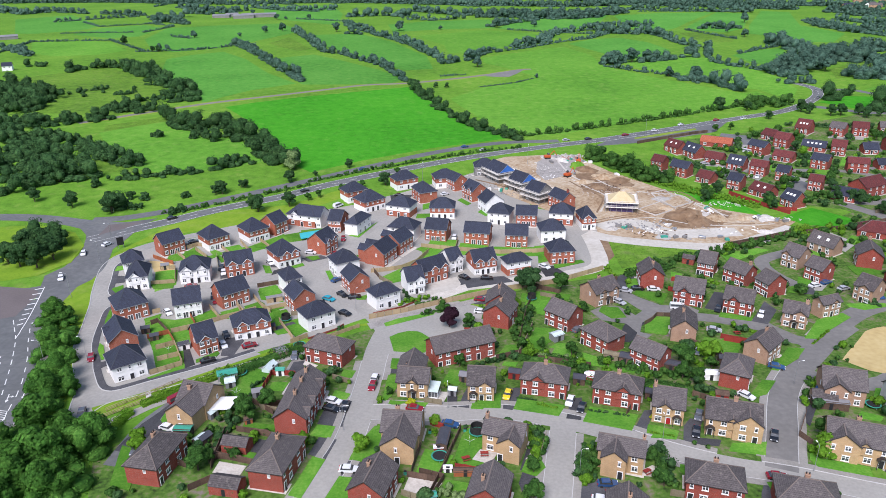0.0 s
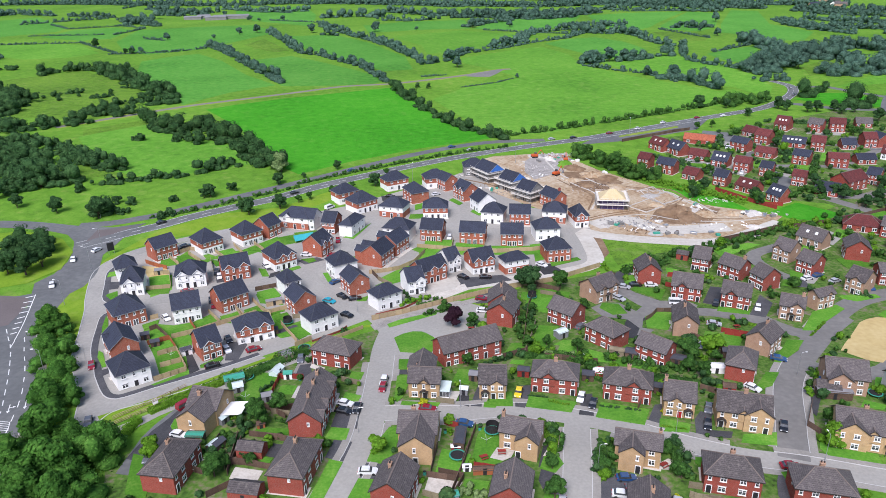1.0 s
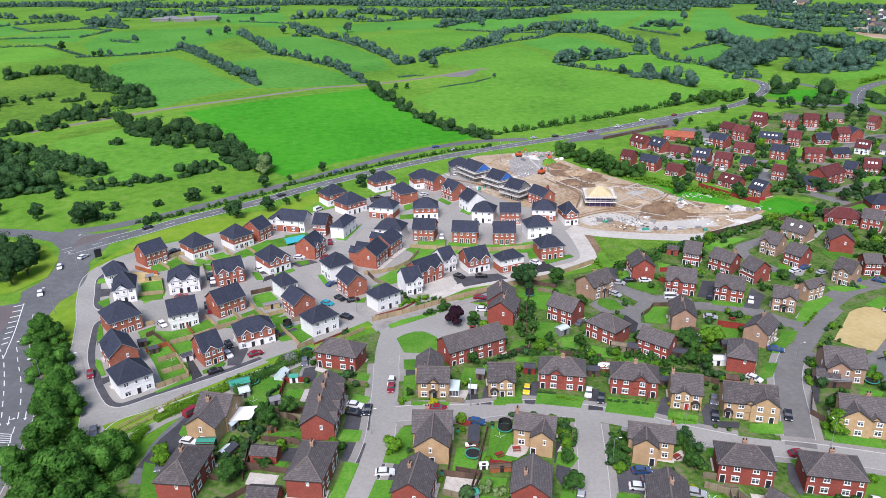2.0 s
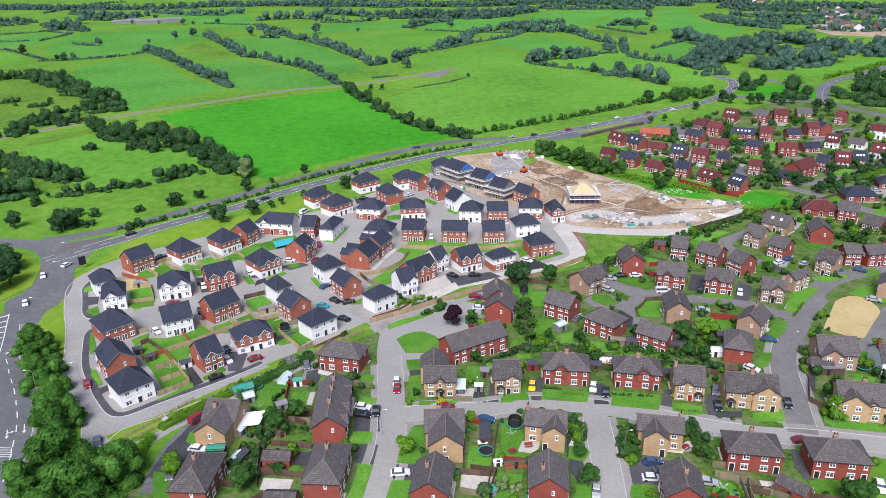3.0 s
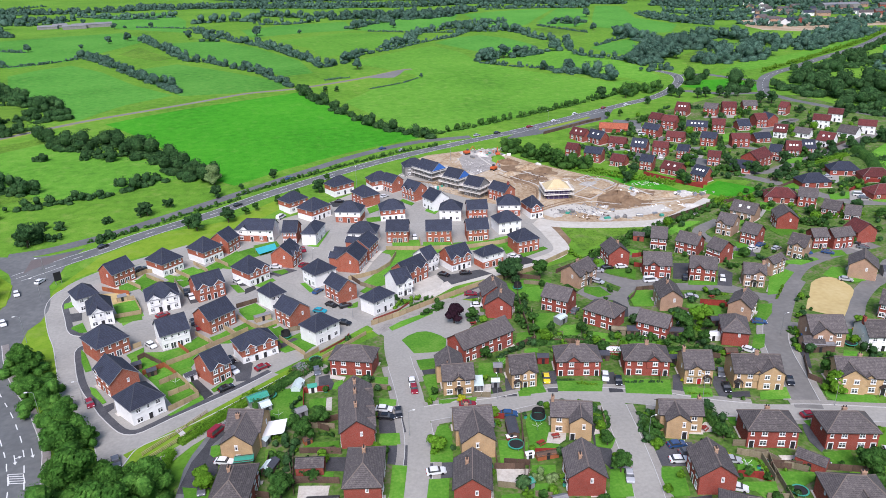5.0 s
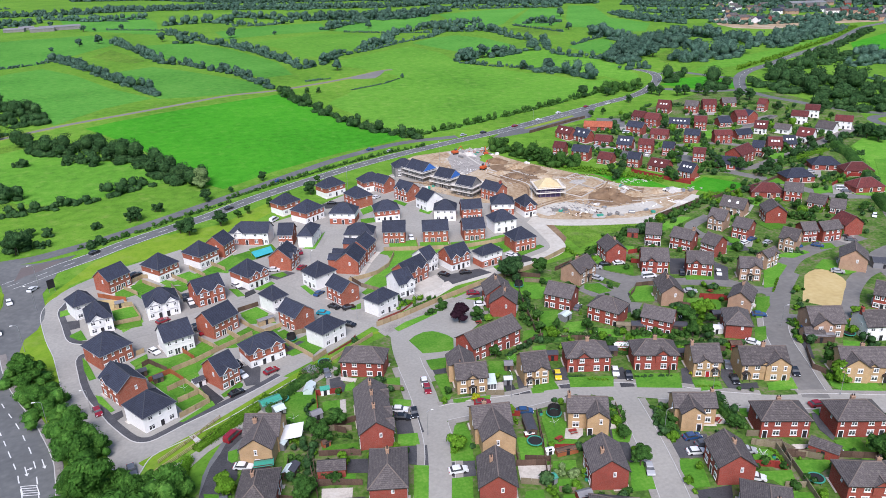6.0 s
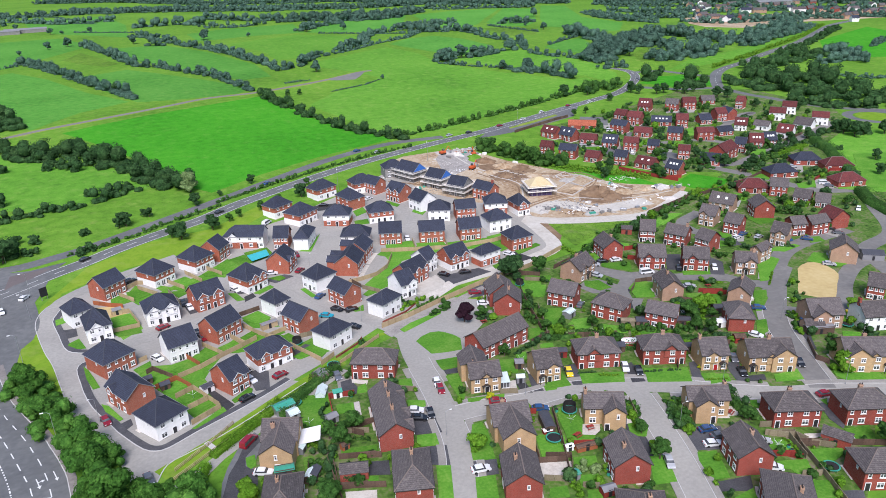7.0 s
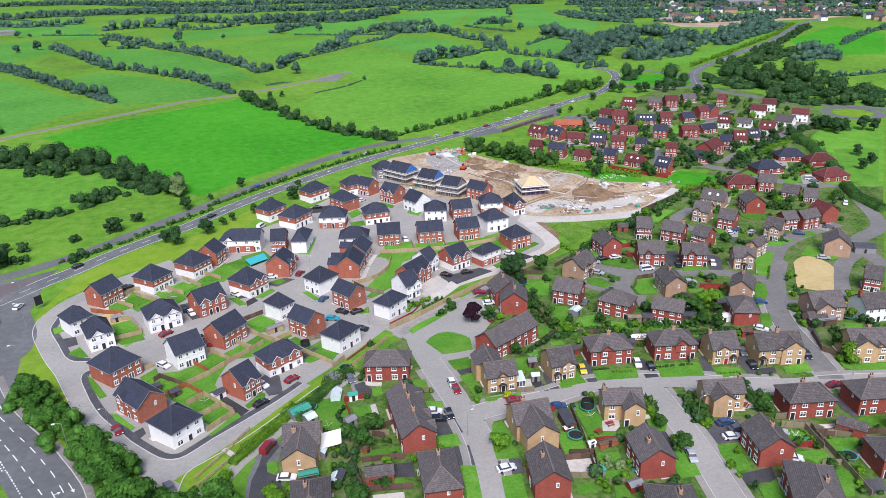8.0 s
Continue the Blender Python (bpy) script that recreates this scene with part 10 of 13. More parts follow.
sheet('lawn', [(-0.9, 164.5), (3.5, 163.0), (1.4, 156.8), (-2.9, 158.3)], 0.1845, 'lawn', 'bright green mown garden lawn', 'lawn')
sheet('lawn', [(-15.1, 150.6), (-9.9, 149.7), (-12.8, 148.6), (-15.4, 148.9)], 0.1847, 'lawn', 'bright green mown garden lawn', 'lawn')
sheet('lawn', [(-9.7, 149.7), (-5.6, 149.2), (-6.5, 147.3), (-10.0, 148.1)], 0.1850, 'lawn', 'bright green mown garden lawn', 'lawn')
sheet('lawn', [(5.0, 148.7), (8.5, 148.4), (7.5, 146.1), (4.6, 146.5)], 0.1852, 'lawn', 'bright green mown garden lawn', 'lawn')
sheet('lawn', [(-46.6, 159.5), (-42.8, 159.5), (-43.1, 155.8), (-46.6, 155.9)], 0.1855, 'lawn', 'bright green mown garden lawn', 'lawn')
sheet('lawn', [(14.3, 176.8), (18.6, 176.5), (16.3, 170.4), (12.0, 171.9)], 0.1857, 'lawn', 'bright green mown garden lawn', 'lawn')
sheet('lawn', [(4.9, 166.1), (8.1, 165.6), (6.4, 162.0), (4.0, 162.3)], 0.1860, 'lawn', 'bright green mown garden lawn', 'lawn')
sheet('lawn', [(16.3, 150.4), (27.6, 147.0), (25.3, 142.8), (14.8, 146.0)], 0.1862, 'lawn', 'bright green mown garden lawn', 'lawn')
sheet('lawn', [(33.4, 146.5), (44.5, 142.7), (41.7, 136.8), (30.8, 140.6)], 0.1865, 'lawn', 'bright green mown garden lawn', 'lawn')
sheet('lawn', [(6.3, 150.5), (12.4, 153.1), (11.8, 146.4), (4.8, 147.0)], 0.1867, 'lawn', 'bright green mown garden lawn', 'lawn')
sheet('lawn', [(45.9, 139.0), (49.8, 138.1), (48.4, 134.6), (44.8, 135.8)], 0.1870, 'lawn', 'bright green mown garden lawn', 'lawn')
sheet('lawn', [(28.7, 176.7), (34.3, 175.4), (30.0, 166.8), (25.6, 168.9)], 0.1872, 'lawn', 'bright green mown garden lawn', 'lawn')
sheet('lawn', [(35.1, 172.0), (41.5, 168.0), (40.1, 164.5), (32.6, 166.1)], 0.1875, 'lawn', 'bright green mown garden lawn', 'lawn')
sheet('lawn', [(23.9, 186.6), (29.1, 185.4), (27.1, 178.4), (20.4, 169.0), (17.1, 170.1)], 0.1878, 'lawn', 'bright green mown garden lawn', 'lawn')
sheet('lawn', [(41.7, 166.2), (55.1, 162.8), (53.5, 159.3), (40.7, 163.4)], 0.1880, 'lawn', 'bright green mown garden lawn', 'lawn')
sheet('lawn', [(13.6, 168.0), (17.3, 167.3), (16.5, 165.4), (12.8, 166.1)], 0.1883, 'lawn', 'bright green mown garden lawn', 'lawn')
sheet('lawn', [(63.1, 131.8), (64.7, 131.7), (70.7, 132.0), (68.7, 127.3), (61.5, 129.1)], 0.1885, 'lawn', 'bright green mown garden lawn', 'lawn')
sheet('lawn', [(79.0, 156.9), (82.2, 156.4), (77.8, 150.4), (73.8, 149.0), (73.9, 150.6)], 0.1888, 'lawn', 'bright green mown garden lawn', 'lawn')
sheet('lawn', [(92.5, 172.7), (96.3, 172.1), (92.4, 167.3), (84.6, 161.0), (83.0, 161.5)], 0.1890, 'lawn', 'bright green mown garden lawn', 'lawn')
sheet('lawn', [(78.9, 128.8), (79.9, 126.7), (88.5, 122.9), (87.6, 119.7), (77.9, 123.3), (77.3, 125.7)], 0.1892, 'lawn', 'bright green mown garden lawn', 'lawn')
sheet('lawn', [(48.2, 138.2), (52.5, 136.3), (51.0, 133.2), (45.4, 134.2)], 0.1895, 'lawn', 'bright green mown garden lawn', 'lawn')
sheet('lawn', [(105.4, 152.5), (109.9, 151.6), (107.2, 146.0), (102.2, 147.7)], 0.1897, 'lawn', 'bright green mown garden lawn', 'lawn')
sheet('lawn', [(96.8, 142.8), (100.9, 140.3), (99.3, 138.7), (94.5, 140.3)], 0.1900, 'lawn', 'bright green mown garden lawn', 'lawn')
sheet('lawn', [(76.0, 178.5), (81.5, 176.6), (77.1, 170.0), (71.1, 171.4)], 0.1902, 'lawn', 'bright green mown garden lawn', 'lawn')
sheet('lawn', [(59.0, 210.1), (68.6, 207.5), (64.9, 200.5), (57.8, 207.9)], 0.1905, 'lawn', 'bright green mown garden lawn', 'lawn')
sheet('lawn', [(45.7, 199.5), (50.7, 198.5), (51.8, 192.1), (47.1, 191.5), (44.1, 196.3)], 0.1907, 'lawn', 'bright green mown garden lawn', 'lawn')
sheet('lawn', [(56.6, 189.6), (62.0, 193.7), (66.5, 190.6), (61.0, 181.0), (55.2, 183.1)], 0.1910, 'lawn', 'bright green mown garden lawn', 'lawn')
sheet('lawn', [(27.9, 210.5), (37.2, 207.9), (36.0, 204.4), (26.9, 204.6)], 0.1912, 'lawn', 'bright green mown garden lawn', 'lawn')
sheet('lawn', [(26.9, 203.8), (32.5, 201.9), (28.8, 195.1), (26.0, 194.7), (25.0, 199.3)], 0.1915, 'lawn', 'bright green mown garden lawn', 'lawn')
sheet('lawn', [(23.6, 186.7), (29.1, 185.4), (28.8, 182.9), (20.9, 176.9), (19.9, 177.3)], 0.1917, 'lawn', 'bright green mown garden lawn', 'lawn')
sheet('lawn', [(29.0, 177.2), (34.3, 176.6), (33.5, 172.6), (26.2, 175.1)], 0.1920, 'lawn', 'bright green mown garden lawn', 'lawn')
sheet('lawn', [(58.8, 218.9), (61.8, 219.7), (60.7, 214.7), (56.6, 212.6)], 0.1922, 'lawn', 'bright green mown garden lawn', 'lawn')
sheet('lawn', [(74.1, 224.6), (77.3, 222.5), (75.6, 218.3), (72.7, 219.4)], 0.1925, 'lawn', 'bright green mown garden lawn', 'lawn')
sheet('lawn', [(80.5, 194.1), (89.5, 191.7), (87.8, 188.4), (79.1, 191.5)], 0.1927, 'lawn', 'bright green mown garden lawn', 'lawn')
sheet('lawn', [(71.2, 179.5), (80.7, 175.5), (76.8, 170.1), (71.1, 171.4), (69.6, 176.6)], 0.1930, 'lawn', 'bright green mown garden lawn', 'lawn')
sheet('lawn', [(107.3, 188.6), (116.8, 192.7), (117.9, 189.8), (106.4, 181.0), (101.9, 177.3), (98.6, 177.7)], 0.1932, 'lawn', 'bright green mown garden lawn', 'lawn')
sheet('lawn', [(120.7, 198.4), (124.9, 198.6), (132.9, 198.5), (133.5, 196.4), (124.5, 194.3), (120.8, 196.5)], 0.1935, 'lawn', 'bright green mown garden lawn', 'lawn')
sheet('lawn', [(92.0, 172.9), (95.3, 171.8), (92.6, 167.2), (86.3, 162.3), (84.2, 163.0)], 0.1937, 'lawn', 'bright green mown garden lawn', 'lawn')
sheet('lawn', [(114.9, 218.7), (117.9, 215.6), (116.0, 210.3), (112.3, 213.6)], 0.1940, 'lawn', 'bright green mown garden lawn', 'lawn')
sheet('lawn', [(109.7, 211.7), (112.6, 209.6), (109.9, 205.9), (106.4, 207.2)], 0.1942, 'lawn', 'bright green mown garden lawn', 'lawn')
sheet('lawn', [(98.8, 238.5), (111.5, 244.2), (115.5, 242.2), (100.3, 233.6)], 0.1945, 'lawn', 'bright green mown garden lawn', 'lawn')
sheet('lawn', [(142.1, 201.8), (146.8, 201.0), (145.4, 196.8), (139.1, 197.2)], 0.1947, 'lawn', 'bright green mown garden lawn', 'lawn')
# ---- new estate gardens: lawns and timber fences ----
sheet("garden_ground", [(-101.2, 246.9), (-98.4, 255.2), (-90.6, 245.3), (-82.8, 252.3), (-77.7, 254.1), (-66.7, 266.8), (-62.9, 257.9), (-68.7, 249.8), (-71.4, 251.5), (-81.6, 242.1), (-86.0, 246.6), (-89.9, 240.3), (-96.6, 238.3)], 0.049, "lawn", "green ground of the new gardens", "garden")
sheet("garden_ground", [(-94.3, 197.4), (-85.7, 195.4), (-77.3, 198.1), (-72.2, 198.9), (-61.4, 204.9), (-54.5, 200.7), (-49.4, 193.4), (-51.0, 188.4), (-60.9, 195.1), (-67.4, 195.0), (-71.5, 196.0), (-75.4, 188.7), (-77.2, 184.5), (-73.1, 169.4), (-75.7, 167.4), (-79.6, 166.2), (-86.3, 178.5), (-93.8, 191.5)], 0.051, "lawn", "green ground of the new gardens", "garden")
sheet("garden_ground", [(-105.8, 233.0), (-97.9, 233.3), (-94.3, 220.7), (-99.7, 215.4)], 0.053, "lawn", "green ground of the new gardens", "garden")
sheet("garden_ground", [(-65.2, 214.8), (-59.4, 218.6), (-56.5, 211.4), (-54.6, 206.3), (-62.4, 208.2)], 0.055, "lawn", "green ground of the new gardens", "garden")
sheet("garden_ground", [(-24.8, 224.1), (-11.0, 240.4), (-11.6, 251.5), (-1.9, 251.3), (40.8, 248.0), (37.3, 240.1), (23.1, 240.4), (2.0, 242.5), (-6.9, 239.4), (-15.4, 221.8), (-22.5, 218.1)], 0.057, "lawn", "green ground of the new gardens", "garden")
sheet("garden_ground", [(-50.2, 193.6), (-46.0, 196.1), (-42.9, 186.5), (-47.8, 184.4), (-51.0, 189.1)], 0.045, "lawn", "green ground of the new gardens", "garden")
sheet("garden_ground", [(-66.7, 265.7), (-51.8, 272.6), (-49.6, 263.6), (-58.0, 259.4), (-64.1, 257.1)], 0.047, "lawn", "green ground of the new gardens", "garden")
sheet('lawn', [(-8.3, 258.1), (2.5, 256.6), (1.1, 249.1), (-9.3, 250.5)], 0.1950, 'lawn', 'small green back-garden lawn', 'lawn')
sheet('lawn', [(3.0, 253.9), (13.7, 252.5), (12.4, 246.3), (1.9, 247.7)], 0.1952, 'lawn', 'small green back-garden lawn', 'lawn')
sheet('lawn', [(18.8, 248.5), (29.7, 248.4), (28.5, 242.2), (17.9, 243.6)], 0.1955, 'lawn', 'small green back-garden lawn', 'lawn')
sheet('lawn', [(30.4, 249.5), (41.2, 251.5), (41.2, 247.4), (30.4, 244.9)], 0.1957, 'lawn', 'small green back-garden lawn', 'lawn')
sheet('lawn', [(-60.6, 270.1), (-52.6, 272.2), (-50.1, 264.8), (-58.4, 263.0)], 0.1960, 'lawn', 'small green back-garden lawn', 'lawn')
sheet('lawn', [(-13.7, 248.5), (-9.1, 253.7), (-6.7, 250.5), (-10.7, 245.3)], 0.1962, 'lawn', 'small green back-garden lawn', 'lawn')
sheet('lawn', [(-12.1, 299.5), (-6.9, 303.3), (-6.6, 296.3), (-12.0, 292.7)], 0.1965, 'lawn', 'small green back-garden lawn', 'lawn')
sheet('lawn', [(-14.1, 287.5), (-8.2, 287.6), (-8.8, 282.2), (-14.7, 282.2)], 0.1967, 'lawn', 'small green back-garden lawn', 'lawn')
sheet('lawn', [(30.6, 241.0), (35.2, 242.3), (34.8, 236.1), (29.8, 233.8)], 0.1970, 'lawn', 'small green back-garden lawn', 'lawn')
sheet('garden_ground', [(-111.3, 241.9), (-101.7, 239.6), (-99.5, 233.6), (-105.7, 231.7)], 0.1120, 'sand', 'bare tan soil of an unfinished garden', 'garden ground')
sheet('yard', [(-8.8, 217.8), (0.6, 223.4), (2.0, 217.4), (-0.1, 213.4), (-8.6, 209.5)], 0.1214, 'haul', 'dusty unfinished yard', 'yard')
fence([(-11.8, 250.4), (2.7, 246.2), (17.2, 243.0), (30.5, 243.6), (40.3, 246.4)], 1.7, 'wood_new')
fence([(2.2, 256.2), (1.0, 247.7)], 1.7, 'wood_new')
fence([(14.0, 252.5), (12.7, 245.3)], 1.7, 'wood_new')
sheet('lawn', [(34.9, 232.5), (45.5, 236.3), (46.3, 233.9), (34.8, 228.8)], 0.1972, 'lawn', 'green front lawn', 'lawn')
sheet('lawn', [(-40.5, 263.6), (-36.9, 266.9), (-30.1, 278.5), (-32.2, 272.5), (-36.3, 261.4)], 0.1975, 'lawn', 'green front lawn', 'lawn')
sheet('lawn', [(13.5, 292.5), (17.4, 287.0), (14.7, 283.3), (11.5, 288.5)], 0.1977, 'lawn', 'green front lawn', 'lawn')
sheet('lawn', [(21.7, 222.9), (27.5, 225.5), (28.0, 223.3), (21.9, 220.0)], 0.1980, 'lawn', 'green front lawn', 'lawn')
sheet('lawn', [(5.3, 307.4), (9.2, 299.9), (7.3, 297.3), (3.3, 304.7)], 0.1982, 'lawn', 'green front lawn', 'lawn')

sheet('driveway', [(-77.0, 177.7), (-75.1, 177.5), (-70.3, 169.2), (-72.4, 167.3)], 0.1175, 'dark_asphalt', 'dark asphalt driveway between new houses', 'driveway')
sheet('driveway', [(-66.8, 182.9), (-63.2, 184.2), (-60.8, 181.9), (-61.2, 173.3), (-64.8, 173.6)], 0.1180, 'dark_asphalt', 'dark asphalt driveway between new houses', 'driveway')
sheet('driveway', [(-97.8, 170.8), (-95.2, 172.4), (-94.4, 169.7), (-96.0, 167.8)], 0.1185, 'dark_asphalt', 'dark asphalt driveway between new houses', 'driveway')
sheet('driveway', [(-56.6, 187.7), (-48.9, 192.9), (-46.4, 190.9), (-54.4, 184.9)], 0.1175, 'dark_asphalt', 'dark asphalt driveway between new houses', 'driveway')
sheet('driveway', [(-63.3, 231.2), (-60.4, 233.3), (-59.6, 230.0), (-63.4, 227.3)], 0.1180, 'dark_asphalt', 'dark asphalt driveway between new houses', 'driveway')
sheet('driveway', [(-67.4, 241.2), (-65.2, 241.2), (-62.5, 234.0), (-65.0, 234.1)], 0.1185, 'dark_asphalt', 'dark asphalt driveway between new houses', 'driveway')
sheet('driveway', [(-55.2, 241.8), (-48.5, 244.4), (-45.4, 241.6), (-52.2, 238.2)], 0.1190, 'dark_asphalt', 'dark asphalt driveway between new houses', 'driveway')
sheet('driveway', [(-84.0, 237.8), (-81.0, 237.9), (-77.1, 226.0), (-80.5, 225.1)], 0.1175, 'dark_asphalt', 'dark asphalt driveway between new houses', 'driveway')
sheet('driveway', [(-119.4, 228.7), (-114.0, 228.7), (-112.9, 223.2), (-117.2, 222.3)], 0.1180, 'dark_asphalt', 'dark asphalt driveway between new houses', 'driveway')
sheet('lawn', [(-101.3, 249.9), (-97.4, 251.4), (-93.2, 245.5), (-96.6, 242.9)], 0.1985, 'lawn', 'small green lawn of a new house', 'lawn')
sheet('lawn', [(-105.6, 246.1), (-103.2, 248.3), (-98.7, 242.1), (-101.5, 240.9), (-104.9, 242.0)], 0.1987, 'lawn', 'small green lawn of a new house', 'lawn')
sheet('lawn', [(-87.2, 253.0), (-81.9, 255.9), (-78.2, 250.2), (-82.5, 246.8)], 0.1990, 'lawn', 'small green lawn of a new house', 'lawn')
sheet('lawn', [(-92.1, 250.7), (-90.3, 251.6), (-83.7, 246.1), (-88.7, 245.5)], 0.1992, 'lawn', 'small green lawn of a new house', 'lawn')
sheet('lawn', [(-87.4, 245.0), (-82.4, 244.0), (-81.4, 241.3), (-84.0, 238.9)], 0.1995, 'lawn', 'small green lawn of a new house', 'lawn')
sheet('lawn', [(-76.1, 255.8), (-72.5, 257.2), (-70.2, 252.9), (-74.7, 252.8)], 0.1997, 'lawn', 'small green lawn of a new house', 'lawn')
sheet('lawn', [(-103.9, 229.8), (-99.2, 230.1), (-96.7, 225.2), (-102.8, 224.7)], 0.2000, 'lawn', 'small green lawn of a new house', 'lawn')
sheet('lawn', [(-103.1, 221.0), (-95.3, 221.9), (-94.4, 218.0), (-100.8, 217.5)], 0.2002, 'lawn', 'small green lawn of a new house', 'lawn')
sheet('lawn', [(-121.0, 237.0), (-118.1, 238.1), (-117.1, 234.3), (-120.2, 232.7)], 0.2005, 'lawn', 'small green lawn of a new house', 'lawn')
sheet('lawn', [(-114.8, 218.9), (-112.3, 221.1), (-109.6, 214.2), (-111.7, 214.3), (-114.9, 217.7)], 0.2007, 'lawn', 'small green lawn of a new house', 'lawn')
sheet('lawn', [(-91.2, 190.1), (-86.8, 191.1), (-84.7, 188.9), (-89.5, 187.0)], 0.2010, 'lawn', 'small green lawn of a new house', 'lawn')
sheet('lawn', [(-89.1, 183.1), (-84.3, 186.3), (-81.5, 182.9), (-85.6, 180.5)], 0.2012, 'lawn', 'small green lawn of a new house', 'lawn')
sheet('lawn', [(-84.1, 177.7), (-79.9, 179.5), (-77.9, 176.5), (-82.5, 174.0)], 0.2015, 'lawn', 'small green lawn of a new house', 'lawn')
sheet('lawn', [(-80.8, 168.8), (-75.9, 172.3), (-75.4, 171.3), (-79.9, 167.6)], 0.2017, 'lawn', 'small green lawn of a new house', 'lawn')
sheet('lawn', [(-81.0, 162.7), (-73.1, 169.2), (-72.4, 167.2), (-80.1, 162.2)], 0.2020, 'lawn', 'small green lawn of a new house', 'lawn')
sheet('lawn', [(-85.9, 191.8), (-80.5, 195.8), (-78.4, 192.4), (-83.3, 189.4)], 0.2022, 'lawn', 'small green lawn of a new house', 'lawn')
sheet('lawn', [(-80.1, 197.3), (-76.0, 202.1), (-72.3, 196.8), (-77.4, 193.6)], 0.2025, 'lawn', 'small green lawn of a new house', 'lawn')
sheet('lawn', [(-81.2, 186.7), (-77.5, 189.0), (-77.2, 184.8), (-80.6, 183.5)], 0.2027, 'lawn', 'small green lawn of a new house', 'lawn')
sheet('lawn', [(-73.1, 199.9), (-68.5, 202.4), (-66.4, 199.7), (-71.2, 197.0)], 0.2030, 'lawn', 'small green lawn of a new house', 'lawn')
sheet('lawn', [(-66.3, 203.4), (-62.9, 206.5), (-61.6, 203.6), (-65.8, 200.9)], 0.2032, 'lawn', 'small green lawn of a new house', 'lawn')
sheet('lawn', [(-95.7, 196.2), (-91.5, 199.5), (-90.9, 196.1), (-93.9, 193.0)], 0.2035, 'lawn', 'small green lawn of a new house', 'lawn')
sheet('lawn', [(-109.2, 203.4), (-107.6, 200.7), (-103.6, 190.4), (-105.2, 189.9), (-107.5, 195.6)], 0.2037, 'lawn', 'small green lawn of a new house', 'lawn')
sheet('lawn', [(-102.6, 181.7), (-100.8, 180.2), (-97.0, 172.9), (-97.8, 172.3), (-101.4, 177.8)], 0.2040, 'lawn', 'small green lawn of a new house', 'lawn')
sheet('lawn', [(-71.0, 171.5), (-66.4, 175.9), (-65.5, 174.7), (-66.0, 172.1), (-70.3, 170.0)], 0.2042, 'lawn', 'small green lawn of a new house', 'lawn')
sheet('lawn', [(-65.2, 216.3), (-60.1, 219.2), (-56.6, 213.3), (-59.1, 209.0), (-64.4, 214.0)], 0.2045, 'lawn', 'small green lawn of a new house', 'lawn')
sheet('lawn', [(-66.6, 203.5), (-62.3, 206.9), (-60.2, 204.9), (-64.2, 200.3)], 0.2047, 'lawn', 'small green lawn of a new house', 'lawn')
sheet('lawn', [(-71.2, 200.4), (-68.5, 203.0), (-65.9, 199.1), (-70.2, 197.8)], 0.2050, 'lawn', 'small green lawn of a new house', 'lawn')
sheet('lawn', [(-57.8, 202.9), (-54.1, 204.1), (-53.4, 202.0), (-56.6, 200.1)], 0.2052, 'lawn', 'small green lawn of a new house', 'lawn')
sheet('lawn', [(-56.4, 198.8), (-52.6, 201.1), (-50.2, 196.7), (-53.2, 194.2), (-55.2, 196.1)], 0.2055, 'lawn', 'small green lawn of a new house', 'lawn')
sheet('lawn', [(-53.5, 187.1), (-50.4, 188.8), (-48.5, 186.0), (-51.8, 184.9)], 0.2057, 'lawn', 'small green lawn of a new house', 'lawn')
sheet('lawn', [(-50.3, 189.8), (-46.8, 192.0), (-44.3, 185.6), (-46.2, 183.5)], 0.2060, 'lawn', 'small green lawn of a new house', 'lawn')
sheet('lawn', [(-60.1, 233.0), (-54.2, 237.2), (-53.1, 235.2), (-58.3, 231.3)], 0.2062, 'lawn', 'small green lawn of a new house', 'lawn')
sheet('lawn', [(-54.2, 242.9), (-49.8, 243.9), (-48.4, 240.9), (-50.8, 239.3)], 0.2065, 'lawn', 'small green lawn of a new house', 'lawn')
sheet('lawn', [(-68.4, 236.0), (-65.6, 235.0), (-63.3, 228.9), (-65.7, 229.0)], 0.2067, 'lawn', 'small green lawn of a new house', 'lawn')
sheet('lawn', [(-44.9, 230.0), (-43.3, 230.2), (-40.4, 222.3), (-42.3, 222.3)], 0.2070, 'lawn', 'small green lawn of a new house', 'lawn')
sheet('lawn', [(-26.0, 218.0), (-22.8, 221.4), (-20.5, 218.3), (-25.1, 216.2)], 0.2072, 'lawn', 'small green lawn of a new house', 'lawn')
sheet('lawn', [(-15.5, 207.8), (-11.9, 207.3), (-11.1, 205.6), (-15.8, 203.8)], 0.2075, 'lawn', 'small green lawn of a new house', 'lawn')
sheet('lawn', [(-35.4, 243.9), (-31.8, 243.5), (-32.5, 238.5), (-34.8, 241.1)], 0.2077, 'lawn', 'small green lawn of a new house', 'lawn')
sheet('lawn', [(-31.7, 208.0), (-27.6, 210.7), (-28.3, 206.8), (-31.0, 207.0)], 0.2080, 'lawn', 'small green lawn of a new house', 'lawn')
fence([(-100.8, 252.6), (-97.7, 255.6), (-95.4, 254.8)], 1.6, 'wood_new')
fence([(-97.3, 251.3), (-90.6, 243.4)], 1.6, 'wood_new')
fence([(-103.0, 247.8), (-97.9, 241.5)], 1.6, 'wood_new')
fence([(-87.7, 252.8), (-82.1, 245.1)], 1.6, 'wood_new')
fence([(-81.9, 258.4), (-76.2, 248.7)], 1.6, 'wood_new')
fence([(-74.4, 259.3), (-69.4, 252.2)], 1.6, 'wood_new')
